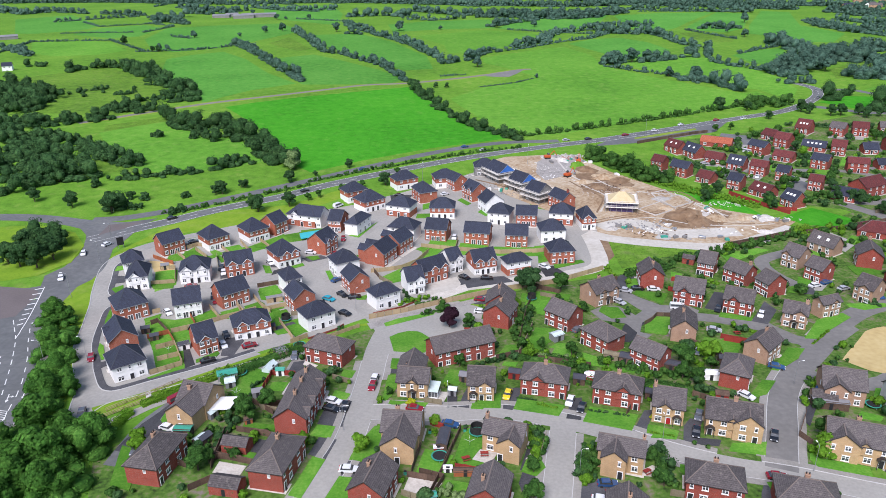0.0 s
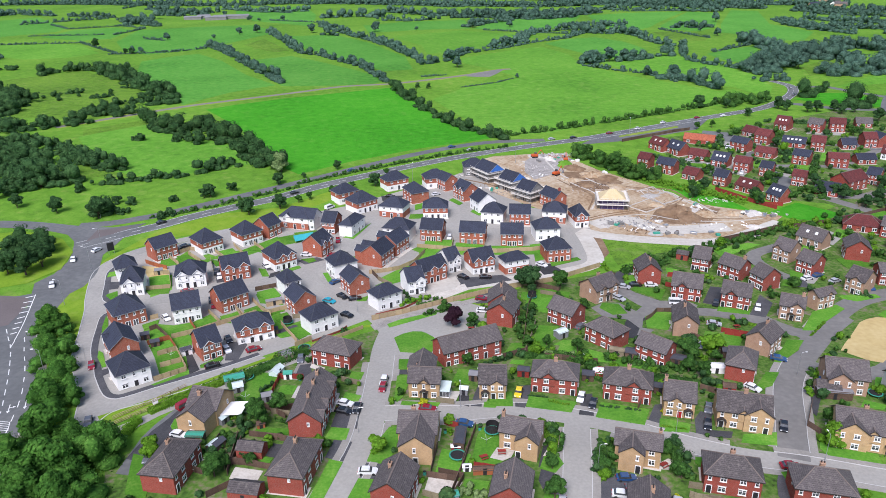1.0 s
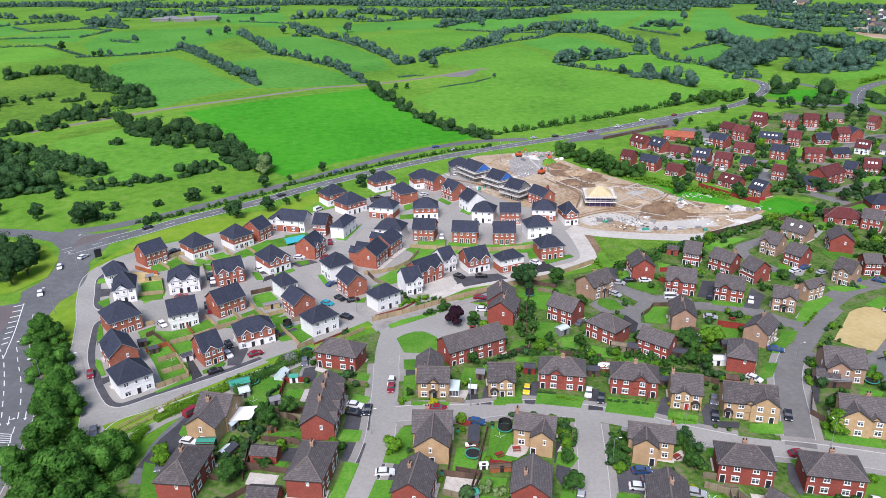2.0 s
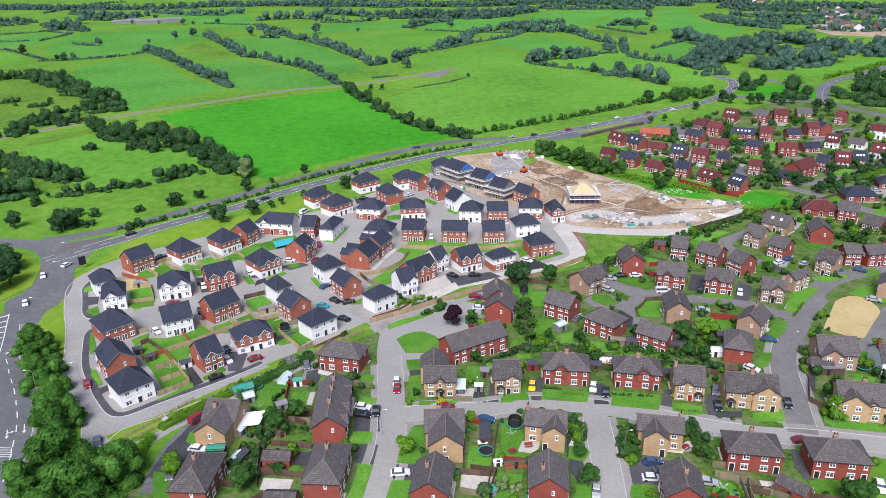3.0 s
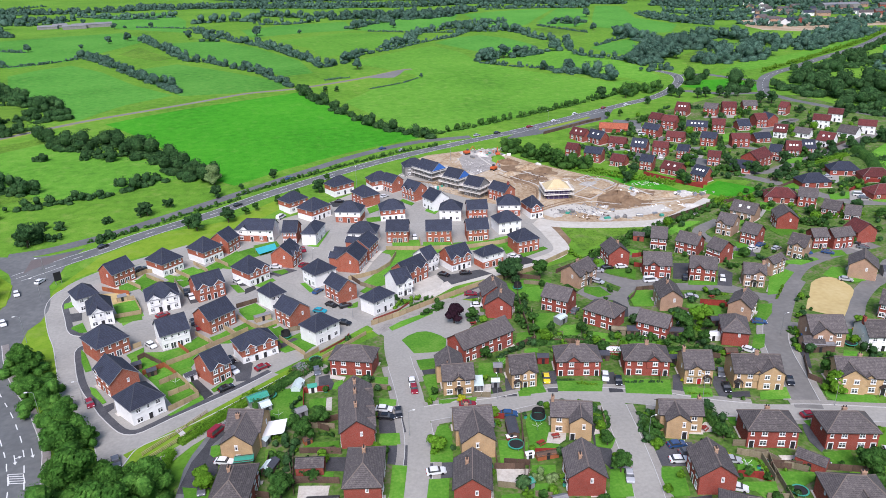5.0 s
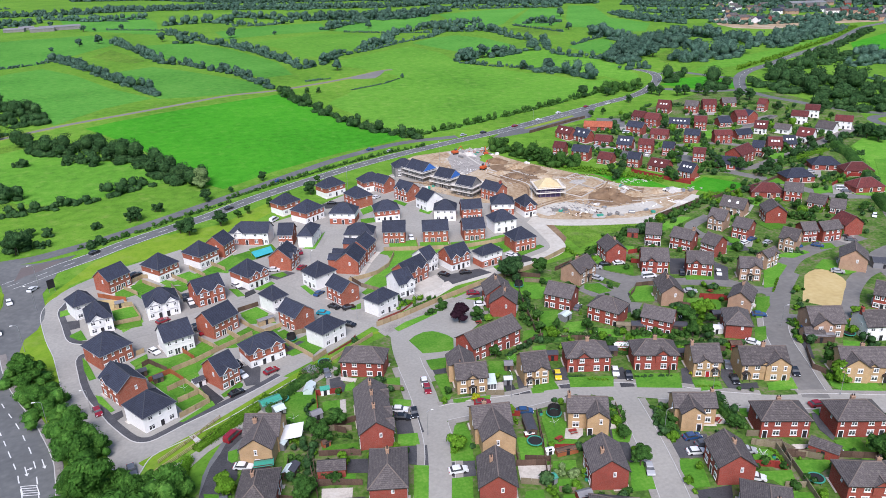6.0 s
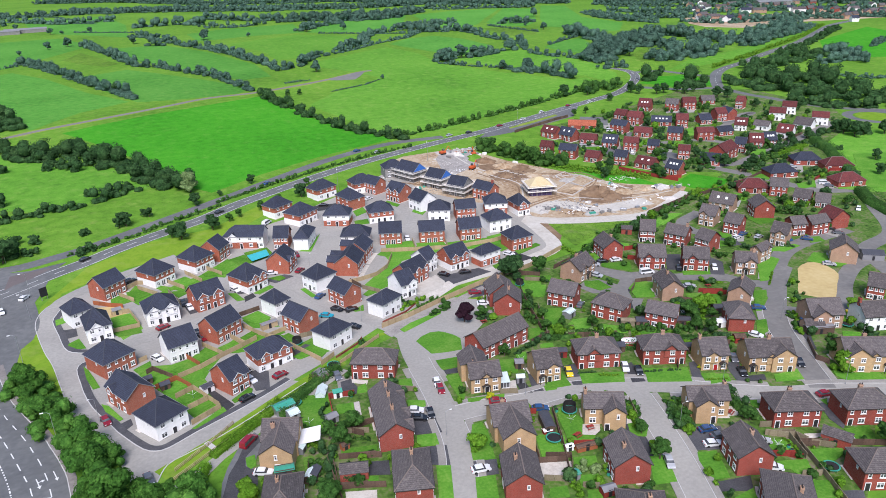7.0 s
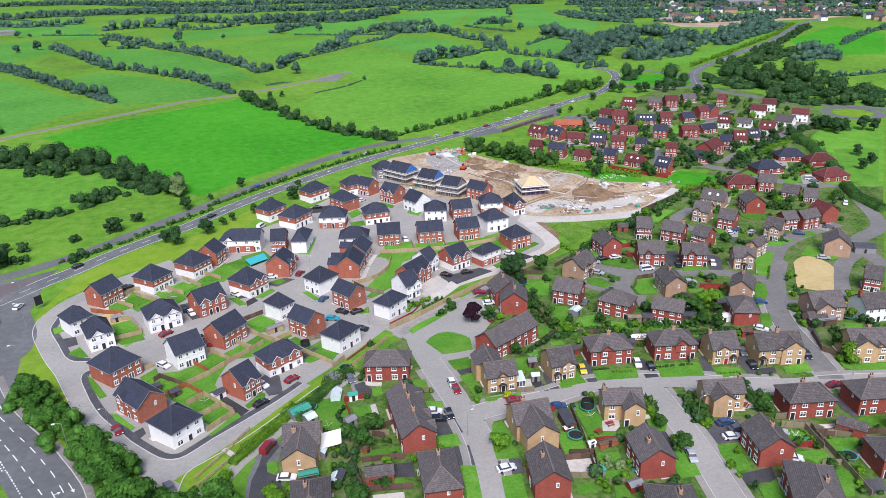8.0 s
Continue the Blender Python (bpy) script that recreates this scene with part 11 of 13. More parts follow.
fence([(-87.3, 244.6), (-83.4, 233.4)], 1.6, 'wood_grey')
fence([(-110.6, 244.4), (-104.8, 240.2), (-101.1, 238.2)], 1.6, 'wood_orange')
fence([(-104.3, 233.6), (-98.9, 233.8), (-95.3, 223.1)], 1.6, 'wood_new')
fence([(-102.8, 221.1), (-95.2, 222.1)], 1.6, 'wood_new')
fence([(-82.6, 198.9), (-78.0, 191.4)], 1.6, 'wood_orange')
fence([(-83.8, 187.2), (-77.7, 190.2), (-71.7, 194.6), (-66.4, 197.8), (-61.9, 200.9)], 1.6, 'wood_new')
fence([(-77.3, 202.7), (-71.7, 195.1)], 1.6, 'wood_new')
fence([(-69.2, 204.6), (-66.1, 198.3)], 1.6, 'wood_new')
fence([(-89.6, 183.8), (-84.3, 186.7), (-80.6, 180.8)], 1.6, 'wood_orange')
fence([(-92.0, 192.5), (-90.4, 194.0), (-85.0, 187.6)], 1.6, 'wood_old')
fence([(-84.7, 177.5), (-80.3, 180.2), (-76.8, 174.2), (-74.0, 169.7)], 1.6, 'wood_new')
fence([(-81.6, 171.2), (-76.8, 173.8)], 1.6, 'wood_new')
fence([(-80.8, 164.3), (-73.7, 169.0)], 1.6, 'wood_new')
fence([(-94.4, 199.6), (-92.3, 200.8)], 1.6, 'wood_new')
fence([(-68.7, 203.8), (-65.3, 198.6)], 1.6, 'wood_new')
fence([(-65.3, 210.1), (-61.3, 203.7), (-57.1, 199.0)], 1.6, 'wood_new')
fence([(-65.9, 217.5), (-59.4, 220.0)], 1.6, 'wood_old')
fence([(-59.5, 200.1), (-52.9, 203.3)], 1.6, 'wood_new')
fence([(-52.9, 193.2), (-49.9, 187.7), (-46.3, 181.6)], 1.6, 'wood_new')
fence([(-46.6, 179.6), (-42.4, 183.2)], 1.6, 'wood_new')
fence([(-50.1, 196.9), (-45.1, 197.5)], 1.6, 'wood_grey')
fence([(-27.9, 229.1), (-25.4, 223.2)], 1.6, 'wood_old')
fence([(-25.4, 222.7), (-20.5, 216.9)], 1.6, 'wood_grey')
fence([(-28.7, 228.1), (-23.3, 229.1), (-18.3, 230.9), (-13.2, 235.9), (-9.0, 245.3)], 1.6, 'wood_new')
# ---- other fences and walls ----
fence([(-41.6, 178.5), (-28.0, 189.0)], 1.2, 'wood_new')
fence([(-86.0, 143.9), (-76.8, 151.5), (-64.6, 161.0), (-53.7, 168.1), (-41.6, 177.6)], 1.1, 'wood_new', solid=False, label='low timber post-and-rail fence')
fence([(-25.9, 193.7), (-16.8, 197.1), (-3.2, 203.6), (15.7, 211.7), (33.1, 216.7), (51.4, 227.2)], 1.8, 'wood_new')
fence([(-24.9, 196.8), (-16.3, 200.8), (-11.7, 205.3)], 0.7, 'brick_red')
fence([(-42.1, 181.8), (-34.8, 187.2), (-32.9, 190.1)], 0.7, 'brick_red')
fence([(-48.0, 155.4), (-47.7, 163.2), (-41.2, 162.5)], 1.7, 'fence_red')
fence([(-52.4, 130.2), (-42.1, 126.9)], 1.7, 'wood_old')
fence([(-45.4, 138.0), (-40.7, 136.5)], 1.7, 'wood_old')
fence([(-9.3, 122.4), (-3.0, 120.6)], 1.7, 'wood_old')
fence([(2.1, 138.4), (-0.7, 127.4), (-4.4, 116.6)], 1.7, 'wood_old')
fence([(0.8, 124.7), (5.6, 123.2)], 1.7, 'fence_red')
fence([(43.6, 112.8), (47.8, 110.0), (46.0, 102.9)], 1.7, 'wood_grey')
fence([(44.4, 115.5), (47.1, 114.7)], 1.7, 'wood_grey')
fence([(47.8, 110.0), (49.3, 109.9), (50.5, 107.2)], 1.7, 'wood_grey')
fence([(48.4, 107.4), (54.1, 105.2), (68.0, 99.3)], 1.7, 'wood_old')
fence([(39.4, 106.4), (44.3, 104.5)], 1.7, 'fence_red')
fence([(24.4, 214.6), (33.5, 208.7)], 1.7, 'wood_old')
fence([(69.1, 210.0), (72.2, 207.8)], 1.7, 'fence_red')
fence([(72.1, 217.2), (76.7, 217.1)], 1.7, 'fence_red')
fence([(75.8, 177.2), (82.4, 174.1)], 1.7, 'fence_red')
fence([(11.3, 169.0), (18.4, 171.8)], 1.7, 'wood_old')
fence([(83.6, 142.1), (78.5, 133.9), (79.9, 130.6)], 1.7, 'wood_old')
fence([(-6.8, 149.5), (-2.3, 148.2)], 1.7, 'wood_grey')
fence([(59.8, 150.6), (63.0, 148.4)], 1.7, 'wood_old')
fence([(22.7, 168.5), (36.2, 164.3)], 1.7, 'wood_old')
fence([(-37.1, 149.8), (-41.9, 149.3), (-45.2, 148.2)], 1.7, 'wood_old')
fence([(-6.7, 131.8), (-8.4, 123.3)], 1.7, 'wood_old')
fence([(65.1, 177.1), (70.7, 172.1), (72.8, 166.4)], 1.7, 'wood_old')
fence([(27.1, 213.5), (22.3, 199.4), (17.2, 174.7)], 1.7, 'wood_old')
fence([(54.5, 218.6), (40.8, 212.4)], 1.7, 'wood_old')
fence([(101.6, 246.6), (117.3, 252.6), (138.1, 261.5)], 1.7, 'wood_old')
fence([(-52.4, 139.2), (-51.7, 125.9)], 1.7, 'wood_old')
fence([(-50.6, 151.8), (-42.7, 145.4)], 1.7, 'wood_old')
fence([(41.5, 142.6), (46.5, 150.9)], 1.7, 'wood_old')
fence([(125.5, 307.6), (136.8, 285.8), (145.1, 283.8)], 1.6, 'fence_red')
fence([(197.6, 255.3), (215.7, 264.1), (224.0, 259.9)], 1.6, 'fence_red')
fence([(109.5, 399.6), (147.3, 419.2), (157.8, 423.0)], 1.8, 'wood_old')
fence([(100.1, 243.8), (130.9, 257.4), (162.6, 264.9), (222.1, 290.3)], 1.6, 'wood_old')
fence([(236.2, 316.8), (257.1, 325.4)], 1.6, 'wood_old')
fence([(-61.1, 128.3), (-56.7, 126.3)], 1.7, 'wood_old')
fence([(-54.5, 119.2), (-50.1, 122.6)], 1.7, 'wood_old')

# ---- vehicles ----
car(-20.1, 159.6, -98, 'white')
car(-20.2, 156.5, -97, 'red')
car(-28.8, 150.0, -21, 'white')
car(-28.8, 146.7, -22, 'black')
car(-25.7, 147.6, -96, 'black')
car(13.9, 151.7, -107, 'yellow')
car(28.9, 148.4, -112, 'white')
car(31.2, 145.5, -112, 'black')
car(-0.4, 139.7, -18, 'blue')
car(-8.8, 146.3, -13, 'red')
car(-21.7, 124.5, -4, 'white')
car(17.3, 112.1, -110, 'silver')
car(32.3, 118.7, -4, 'blue')
car(30.1, 113.9, -13, 'white')
car(33.4, 115.7, -5, 'grey')
car(72.8, 133.5, -116, 'black')
car(56.2, 135.4, -112, 'black')
car(58.7, 141.7, -115, 'grey')
car(64.6, 210.2, -7, 'white')
car(59.7, 210.9, -1, 'black')
car(55.4, 209.6, -28, 'silver')
car(51.6, 201.5, -52, 'silver')
car(68.6, 197.3, -8, 'white', 'van')
car(80.3, 195.7, -118, 'black')
car(91.9, 191.9, -119, 'white')
car(74.9, 182.8, -20, 'silver')
car(7.9, 204.6, -14, 'red')
car(129.6, 179.5, -37, 'silver')
car(117.0, 211.0, 19, 'white')
car(121.7, 213.0, 19, 'blue')
car(125.1, 208.4, 19, 'silver')
car(140.1, 200.0, -48, 'blue')
car(155.1, 200.3, -31, 'grey')
car(90.3, 150.8, -124, 'blue')
car(-70.6, 132.5, -90, 'grey')
car(-66.4, 140.2, -21, 'white')
car(-68.3, 152.2, 51, 'red', 'van')
car(74.6, 103.6, -118, 'white')
car(84.7, 162.5, -26, 'blue')
car(58.9, 105.4, -22, 'grey')
car(108.8, 150.1, -13, 'yellow')
car(66.6, 171.3, -111, 'silver')
car(142.7, 228.3, -32, 'silver')
car(-100.9, 173.0, -69, 'red')
car(-67.1, 170.4, 28, 'black')
car(-58.0, 178.2, 28, 'red')
car(-66.7, 184.5, -63, 'black')
car(-65.8, 178.8, -59, 'white')
car(-89.5, 199.6, -54, 'white')
car(-88.4, 218.4, 31, 'red')
car(-82.4, 233.0, -77, 'black')
car(-80.5, 229.4, -76, 'white')
car(-78.6, 210.6, -74, 'black')
car(-76.9, 207.2, -74, 'red')
car(-65.9, 237.2, -59, 'white')
car(-52.6, 246.2, -14, 'white')
car(-42.9, 244.8, 49, 'red')
car(-39.6, 221.5, 45, 'blue')
car(-40.1, 207.0, -30, 'cyan')
car(-36.2, 210.1, -47, 'black')
car(-33.5, 197.0, -35, 'black')
car(-31.9, 208.2, 11, 'black')
car(3.2, 221.8, -44, 'black')
car(10.6, 220.9, -1, 'black')
car(31.3, 229.7, -47, 'white')
car(0.9, 258.9, -97, 'white')
car(-2.0, 312.7, 35, 'white')
car(-22.8, 311.7, -15, 'black')
car(-49.2, 298.8, 52, 'white', 'van')
car(-100.2, 258.8, 32, 'black')
car(-42.1, 259.4, -85, 'red')
car(-102.8, 255.8, 63, 'grey')
car(-138.5, 249.2, -71, 'white')
car(-133.2, 257.9, 64, 'white')
car(-136.5, 227.0, -68, 'white')
car(-67.4, 321.3, 41, 'black')
car(11.2, 397.8, 25, 'blue')
car(21.3, 389.7, 24, 'silver')
car(128.1, 429.2, 23, 'white')
car(193.6, 458.0, 23, 'white')
car(107.6, 419.2, 23, 'red')
car(83.8, 411.1, 23, 'black')
car(70.5, 409.2, 24, 'silver')
car(274.6, 522.6, 55, 'grey')
car(-90.0, 146.8, -74, 'grey')
car(40.9, 110.8, -23, 'silver')
car(37.0, 102.9, -32, 'white')
car(68.0, 120.0, -6, 'red')
car(72.4, 149.5, -50, 'white')
car(183.3, 217.5, -137, 'white')
car(155.6, 204.9, -44, 'black')
car(147.9, 204.5, -77, 'white')
car(133.5, 202.8, -91, 'blue')
car(138.0, 361.4, -28, 'white')
car(131.3, 356.3, -28, 'silver')
car(137.2, 344.9, -28, 'white')
car(148.2, 331.2, -120, 'white')
car(162.7, 377.7, -28, 'white', 'van')
car(163.5, 327.1, -27, 'black')
car(258.6, 401.2, -29, 'red')
car(290.7, 404.9, -30, 'white')
car(203.9, 275.7, -27, 'silver')
car(197.3, 249.5, -27, 'white', 'van')
car(196.5, 246.0, -26, 'grey')
car(237.3, 326.7, 7, 'silver')
car(231.3, 326.9, 7, 'grey')
car(215.5, 466.9, 26, 'white')
car(-117.8, 286.6, 43, 'black')
car(-43.0, 355.8, 35, 'blue')
car(174.5, 454.4, 32, 'red')
car(148.6, 443.5, 32, 'white')
car(286.6, 550.0, 66, 'grey')

# ---- sheds, conservatories and garden things ----
shed(-59.2, 162.0, 20, 5, 3, 2.2, wall='steel', roof='green_sheet', label='shed with a green sheet-metal roof')
shed(-57.3, 158.6, 20, 2.5, 3, 1.9, wall='farm_sheet', roof='greenhouse', label='pale grey garden shed')
shed(-49.0, 165.9, 70, 4, 2.4, 1.3, wall='greenhouse', roof='greenhouse', label='pale green polythene garden tunnel', ridge=0.8, name='polytunnel', category='polytunnel')
shed(-45.4, 163.4, 0, 2.2, 1.8, 1.9, wall='upvc', roof='green_sheet', label='small white garden shed with a green roof')
shed(-47.7, 132.6, -12, 6, 3.6, 2.4, wall='brick_red', roof='tile', label='red-brick garage with a tiled roof', ridge=1.2, name='garage', category='garage')
shed(-46.2, 119.4, -12, 6.5, 4, 2.4, wall='brick_red', roof='tile', label='red-brick garage with a tiled roof', ridge=1.2, name='garage', category='garage')
shed(56.4, 105.0, -55, 6, 3.4, 2.4, wall='brick_red', roof='tile', label='red-brick garage with a tiled roof', ridge=1.3, name='garage', category='garage')
shed(-1.7, 133.4, 80, 6, 2.4, 2.2, wall='wood_old', roof='slate_ridge', label='long dark timber shed beside a lawn', ridge=0.3)
shed(0.3, 152.7, -15, 2.0, 1.8, 2.0, wall='farm_sheet', roof='greenhouse', label='pale grey metal shed')
shed(2.7, 159.2, -15, 2.2, 2.6, 2.1, wall='wood_old', roof='farm_sheet', label='dark garden shed with a grey roof')
shed(15.7, 160.1, -15, 3, 2.4, 2.2, wall='fence_red', roof='slate_ridge', label='dark red timber shed')
shed(32.3, 157.1, -15, 3, 2.6, 2.1, label='grey timber garden shed')
shed(37.3, 157.3, -17, 7, 3.2, 2.3, wall='fence_red', roof='awning_white', label='garage with a white flat roof', ridge=0.15, name='garage', category='garage')
shed(72.1, 165.5, -10, 3, 2.4, 2.2, label='dark timber garden shed')
shed(66.5, 158.3, -10, 4, 2.6, 2.0, wall='upvc', roof='awning_white', label='small white timber garden shed', ridge=0.3)
shed(66.3, 149.0, -15, 3, 2.4, 2.0, wall='fence_red', roof='wood_old', label='brown timber garden shed')
shed(49.3, 150.2, -15, 3, 2.4, 2.1, label='dark timber garden shed')
shed(-55.9, 135.1, 60, 3, 2, 2.0, label='small dark timber shed')
shed(-47.9, 142.3, 20, 1.8, 1.5, 1.5, wall='wood_orange', roof='wood_old', label='small orange timber playhouse', name='playhouse', category='playhouse')
shed(-0.7, 124.1, 0, 1.8, 1.2, 1.3, wall='upvc', roof='awning_white', label='small white garden store', ridge=0.2)
shed(-7.5, 137.3, -12, 2.2, 1.8, 1.9, label='dark timber garden shed')
shed(-102.7, 234.4, 15, 2.6, 2.2, 1.9, wall='wood_new', roof='farm_sheet', label='timber garden shed with a grey roof')
shed(-87.2, 183.3, 20, 2.4, 2, 1.9, wall='wood_old', roof='slate_ridge', label='small dark garden shed')
shed(-91.6, 187.9, 20, 2.4, 2, 1.9, wall='wood_old', roof='slate_ridge', label='small dark garden shed')
shed(-76.9, 178.0, 28, 3, 2.4, 1.9, wall='upvc', roof='slate_ridge', label='garden store with a dark roof')
shed(-54.2, 187.8, 22, 2.4, 2, 1.9, wall='wood_old', roof='slate_ridge', label='small dark garden shed')
shed(147.4, 178.7, -30, 7, 5, 2.4, wall='farm_sheet', roof='slate_ridge', label='dark blue-grey outbuilding beside a garden', ridge=1.0, name='outbuilding', category='outbuilding')
shed(82.4, 232.0, -31, 4, 3, 2.3, wall='brick_red', roof='tile', label='small red-brick garage beside a house', ridge=1.0, name='garage', category='garage')
shed(89.4, 146.5, -17, 5.5, 4, 2.4, wall='brick_brown', roof='tile', label='garage with a tiled roof', ridge=1.6, name='garage', category='garage')
awning = thing("awning", -55.5, 146.6, 0, "white flat awning over a patio", "awning")
part("canopy", Shape().slab([(-3, -2, 2.4), (2.5, -2, 2.4), (3.5, 3, 2.7), (-2, 3, 2.7)], 0.1).mesh("canopy", "awning_white"), awning)
for px, py in ((-2.8, -1.8), (2.3, -1.8), (3.2, 2.8), (-1.8, 2.8)):
    part("post", Shape().box(px - 0.05, px + 0.05, py - 0.05, py + 0.05, 0, 2.36).mesh("post", "upvc"), awning)
porch = thing("conservatory", -4.7, 152.9, -12, "white-framed glazed conservatory beside a buff-brick house", "conservatory")
part("glazing", Shape().box(-1.5, 1.5, -1.9, 1.9, 0.6, 2.2).mesh("glazing", "glass"), porch)
part("base_wall", Shape().box(-1.55, 1.55, -1.95, 1.95, 0, 0.6).mesh("base_wall", "upvc"), porch)
part("roof", Shape().slab([(-1.7, -2.1, 2.3), (1.7, -2.1, 2.3), (1.7, 2.1, 2.8), (-1.7, 2.1, 2.8)], 0.1).mesh("roof", "greenhouse"), porch)
for k in range(5):
    part("frame", Shape().box(-1.6 + 0.78 * k, -1.52 + 0.78 * k, -1.98, -1.9, 0.6, 2.3).mesh("frame", "upvc"), porch)
trampoline(-2.4, 128.2, 1.9)
trampoline(5.8, 136.4, 1.9, True)
trampoline(-56.4, 163.7, 1.9)
trampoline(-43.6, 177.8, 1.8)
trampoline(-51.0, 193.8, 1.6, True)
trampoline(24.1, 204.8, 1.6, True)
trampoline(100.5, 144.7, 1.8)
trampoline(48.5, 98.6, 1.8)
lamp_post(-146.3, 295.8, 180, 9)
lamp_post(-128.7, 240.9, 180, 9)
lamp_post(-131.6, 259.1, 200, 9)
lamp_post(27.1, 122.0, 0, 7)
lamp_post(-24.7, 138.7, 0, 7)
lamp_post(86.2, 154.9, 0, 7)
lamp_post(-102.4, 173.6, 180, 7)
lamp_post(-110.8, 168.3, 180, 9)
lamp_post(-125.9, 212.4, 180, 9)
lamp_post(-12.4, 331.4, 80, 10)
lamp_post(41.9, 362.2, 80, 10)
lamp_post(118.6, 415.9, 80, 10)
lamp_post(-0.9, 146.9, 90, 7)
lamp_post(47.7, 132.7, 90, 7)
lamp_post(-30.5, 200.4, 60, 7)
lamp_post(76.4, 121.9, 90, 7)
lamp_post(-39.5, 242.4, 60, 7)
board = thing("sign_board", -126.5, 254.7, 35, "black sign board on two posts beside the road", "sign")
part("board", Shape().box(-1.2, 1.2, -0.06, 0.06, 1.4, 4.6).mesh("board", "sign_black"), board)
for px in (-0.95, 0.95):
    part("post", Shape().box(px - 0.08, px + 0.08, 0.07, 0.2, -0.2, 4.4).mesh("post", "steel"), board)
strip = sheet("path", [(-78.4, 155.9), (-77.3, 156.5), (-75.4, 153.4), (-76.5, 152.7)], 0.12, "kerb", "pale concrete strip of path", "path")
compost_bin(45.2, 107.2)
compost_bin(44.9, 105.9)
compost_bin(48.0, 108.4)
compost_bin(-9.7, 123.3)
compost_bin(-5.0, 137.2)
compost_bin(3.0, 137.6)
compost_bin(48.4, 110.4)
compost_bin(-3.5, 121.1)
compost_bin(-32.0, 157.2)
compost_bin(9.3, 131.3)
compost_bin(39.3, 156.9)
compost_bin(-42.1, 162.1)
clothes_dryer(42.9, 108.1, 10)
clothes_dryer(33.5, 165.9, 30)
clothes_dryer(-80.4, 176.0, 0)
clothes_dryer(4.2, 160.8, 20)
clothes_dryer(-54.0, 153.7, 0)
clothes_dryer(42.7, 107.8, 15)
clothes_dryer(4.2, 132.5, 0)
sheet('driveway', [(132.5, 361.4), (142.5, 350.4), (136.0, 340.1), (126.9, 348.9)], 0.1120, 'asphalt', 'grey asphalt driveway', 'driveway')
sheet('driveway', [(138.1, 384.4), (140.5, 375.2), (132.3, 364.4), (126.9, 374.7)], 0.1120, 'asphalt', 'grey asphalt driveway', 'driveway')
sheet('driveway', [(153.6, 368.2), (157.9, 359.8), (146.7, 339.9), (142.5, 347.6)], 0.1167, 'asphalt', 'grey asphalt driveway', 'driveway')
sheet('driveway', [(152.8, 346.4), (157.6, 339.7), (146.9, 326.6), (144.1, 333.2)], 0.1120, 'asphalt', 'grey asphalt driveway', 'driveway')
sheet('driveway', [(163.1, 336.8), (171.0, 327.2), (162.7, 318.5), (156.2, 327.0)], 0.1167, 'asphalt', 'grey asphalt driveway', 'driveway')
sheet('driveway', [(170.1, 401.2), (175.3, 393.0), (164.1, 378.6), (161.2, 386.8)], 0.1120, 'asphalt', 'grey asphalt driveway', 'driveway')
sheet('driveway', [(229.4, 417.7), (248.0, 411.5), (238.9, 399.8), (220.8, 405.9)], 0.1120, 'asphalt', 'grey asphalt driveway', 'driveway')
sheet('driveway', [(252.8, 394.1), (266.6, 396.7), (255.8, 382.4), (242.1, 378.5)], 0.1120, 'asphalt', 'grey asphalt driveway', 'driveway')
sheet('driveway', [(242.3, 336.5), (250.0, 335.7), (240.9, 321.8), (230.3, 321.4)], 0.1120, 'asphalt', 'grey asphalt driveway', 'driveway')
sheet('driveway', [(208.7, 282.5), (213.6, 280.0), (202.8, 267.4), (196.6, 268.3)], 0.1120, 'asphalt', 'grey asphalt driveway', 'driveway')
sheet('driveway', [(199.0, 256.7), (207.3, 254.5), (196.7, 243.0), (189.4, 245.7)], 0.1120, 'asphalt', 'grey asphalt driveway', 'driveway')
sheet('driveway', [(158.7, 211.9), (160.5, 204.0), (152.3, 197.8), (150.3, 204.0)], 0.1120, 'asphalt', 'grey asphalt driveway', 'driveway')
sheet('driveway', [(118.1, 217.4), (126.0, 217.0), (117.7, 207.7), (112.2, 209.1)], 0.1167, 'asphalt', 'grey asphalt driveway', 'driveway')
sheet('driveway', [(146.1, 258.8), (150.6, 247.7), (141.7, 239.4), (138.9, 244.9)], 0.1120, 'asphalt', 'grey asphalt driveway', 'driveway')
sheet('driveway', [(129.6, 393.8), (132.9, 385.5), (126.1, 376.6), (122.8, 384.5)], 0.1167, 'asphalt', 'grey asphalt driveway', 'driveway')

# ---- more garden ground and garden things ----
sheet('driveway', [(-76.2, 128.0), (-75.2, 140.4), (-73.7, 145.1), (-71.0, 150.8), (-66.9, 156.0), (-64.6, 152.7), (-68.3, 143.8), (-68.7, 136.1), (-69.8, 126.6)], 0.1120, 'main_asphalt', 'grey asphalt shared drive', 'driveway')
sheet('paving', [(-45.0, 162.8), (-43.8, 172.2), (-40.1, 172.2), (-40.2, 166.5), (-41.8, 162.1)], 0.1120, 'gravel', 'grey gravel or paved yard', 'paving')
sheet('paving', [(-26.1, 190.9), (-20.6, 194.7), (-8.5, 199.3), (2.6, 204.6), (12.2, 209.1), (12.6, 206.4), (1.9, 201.1), (-9.1, 195.6), (-19.3, 191.1), (-24.5, 187.4)], 0.1261, 'gravel', 'grey gravel or paved yard', 'paving')
sheet('paving', [(3.9, 193.6), (9.0, 192.3), (7.9, 188.1), (3.1, 188.5)], 0.1120, 'gravel', 'grey gravel or paved yard', 'paving')
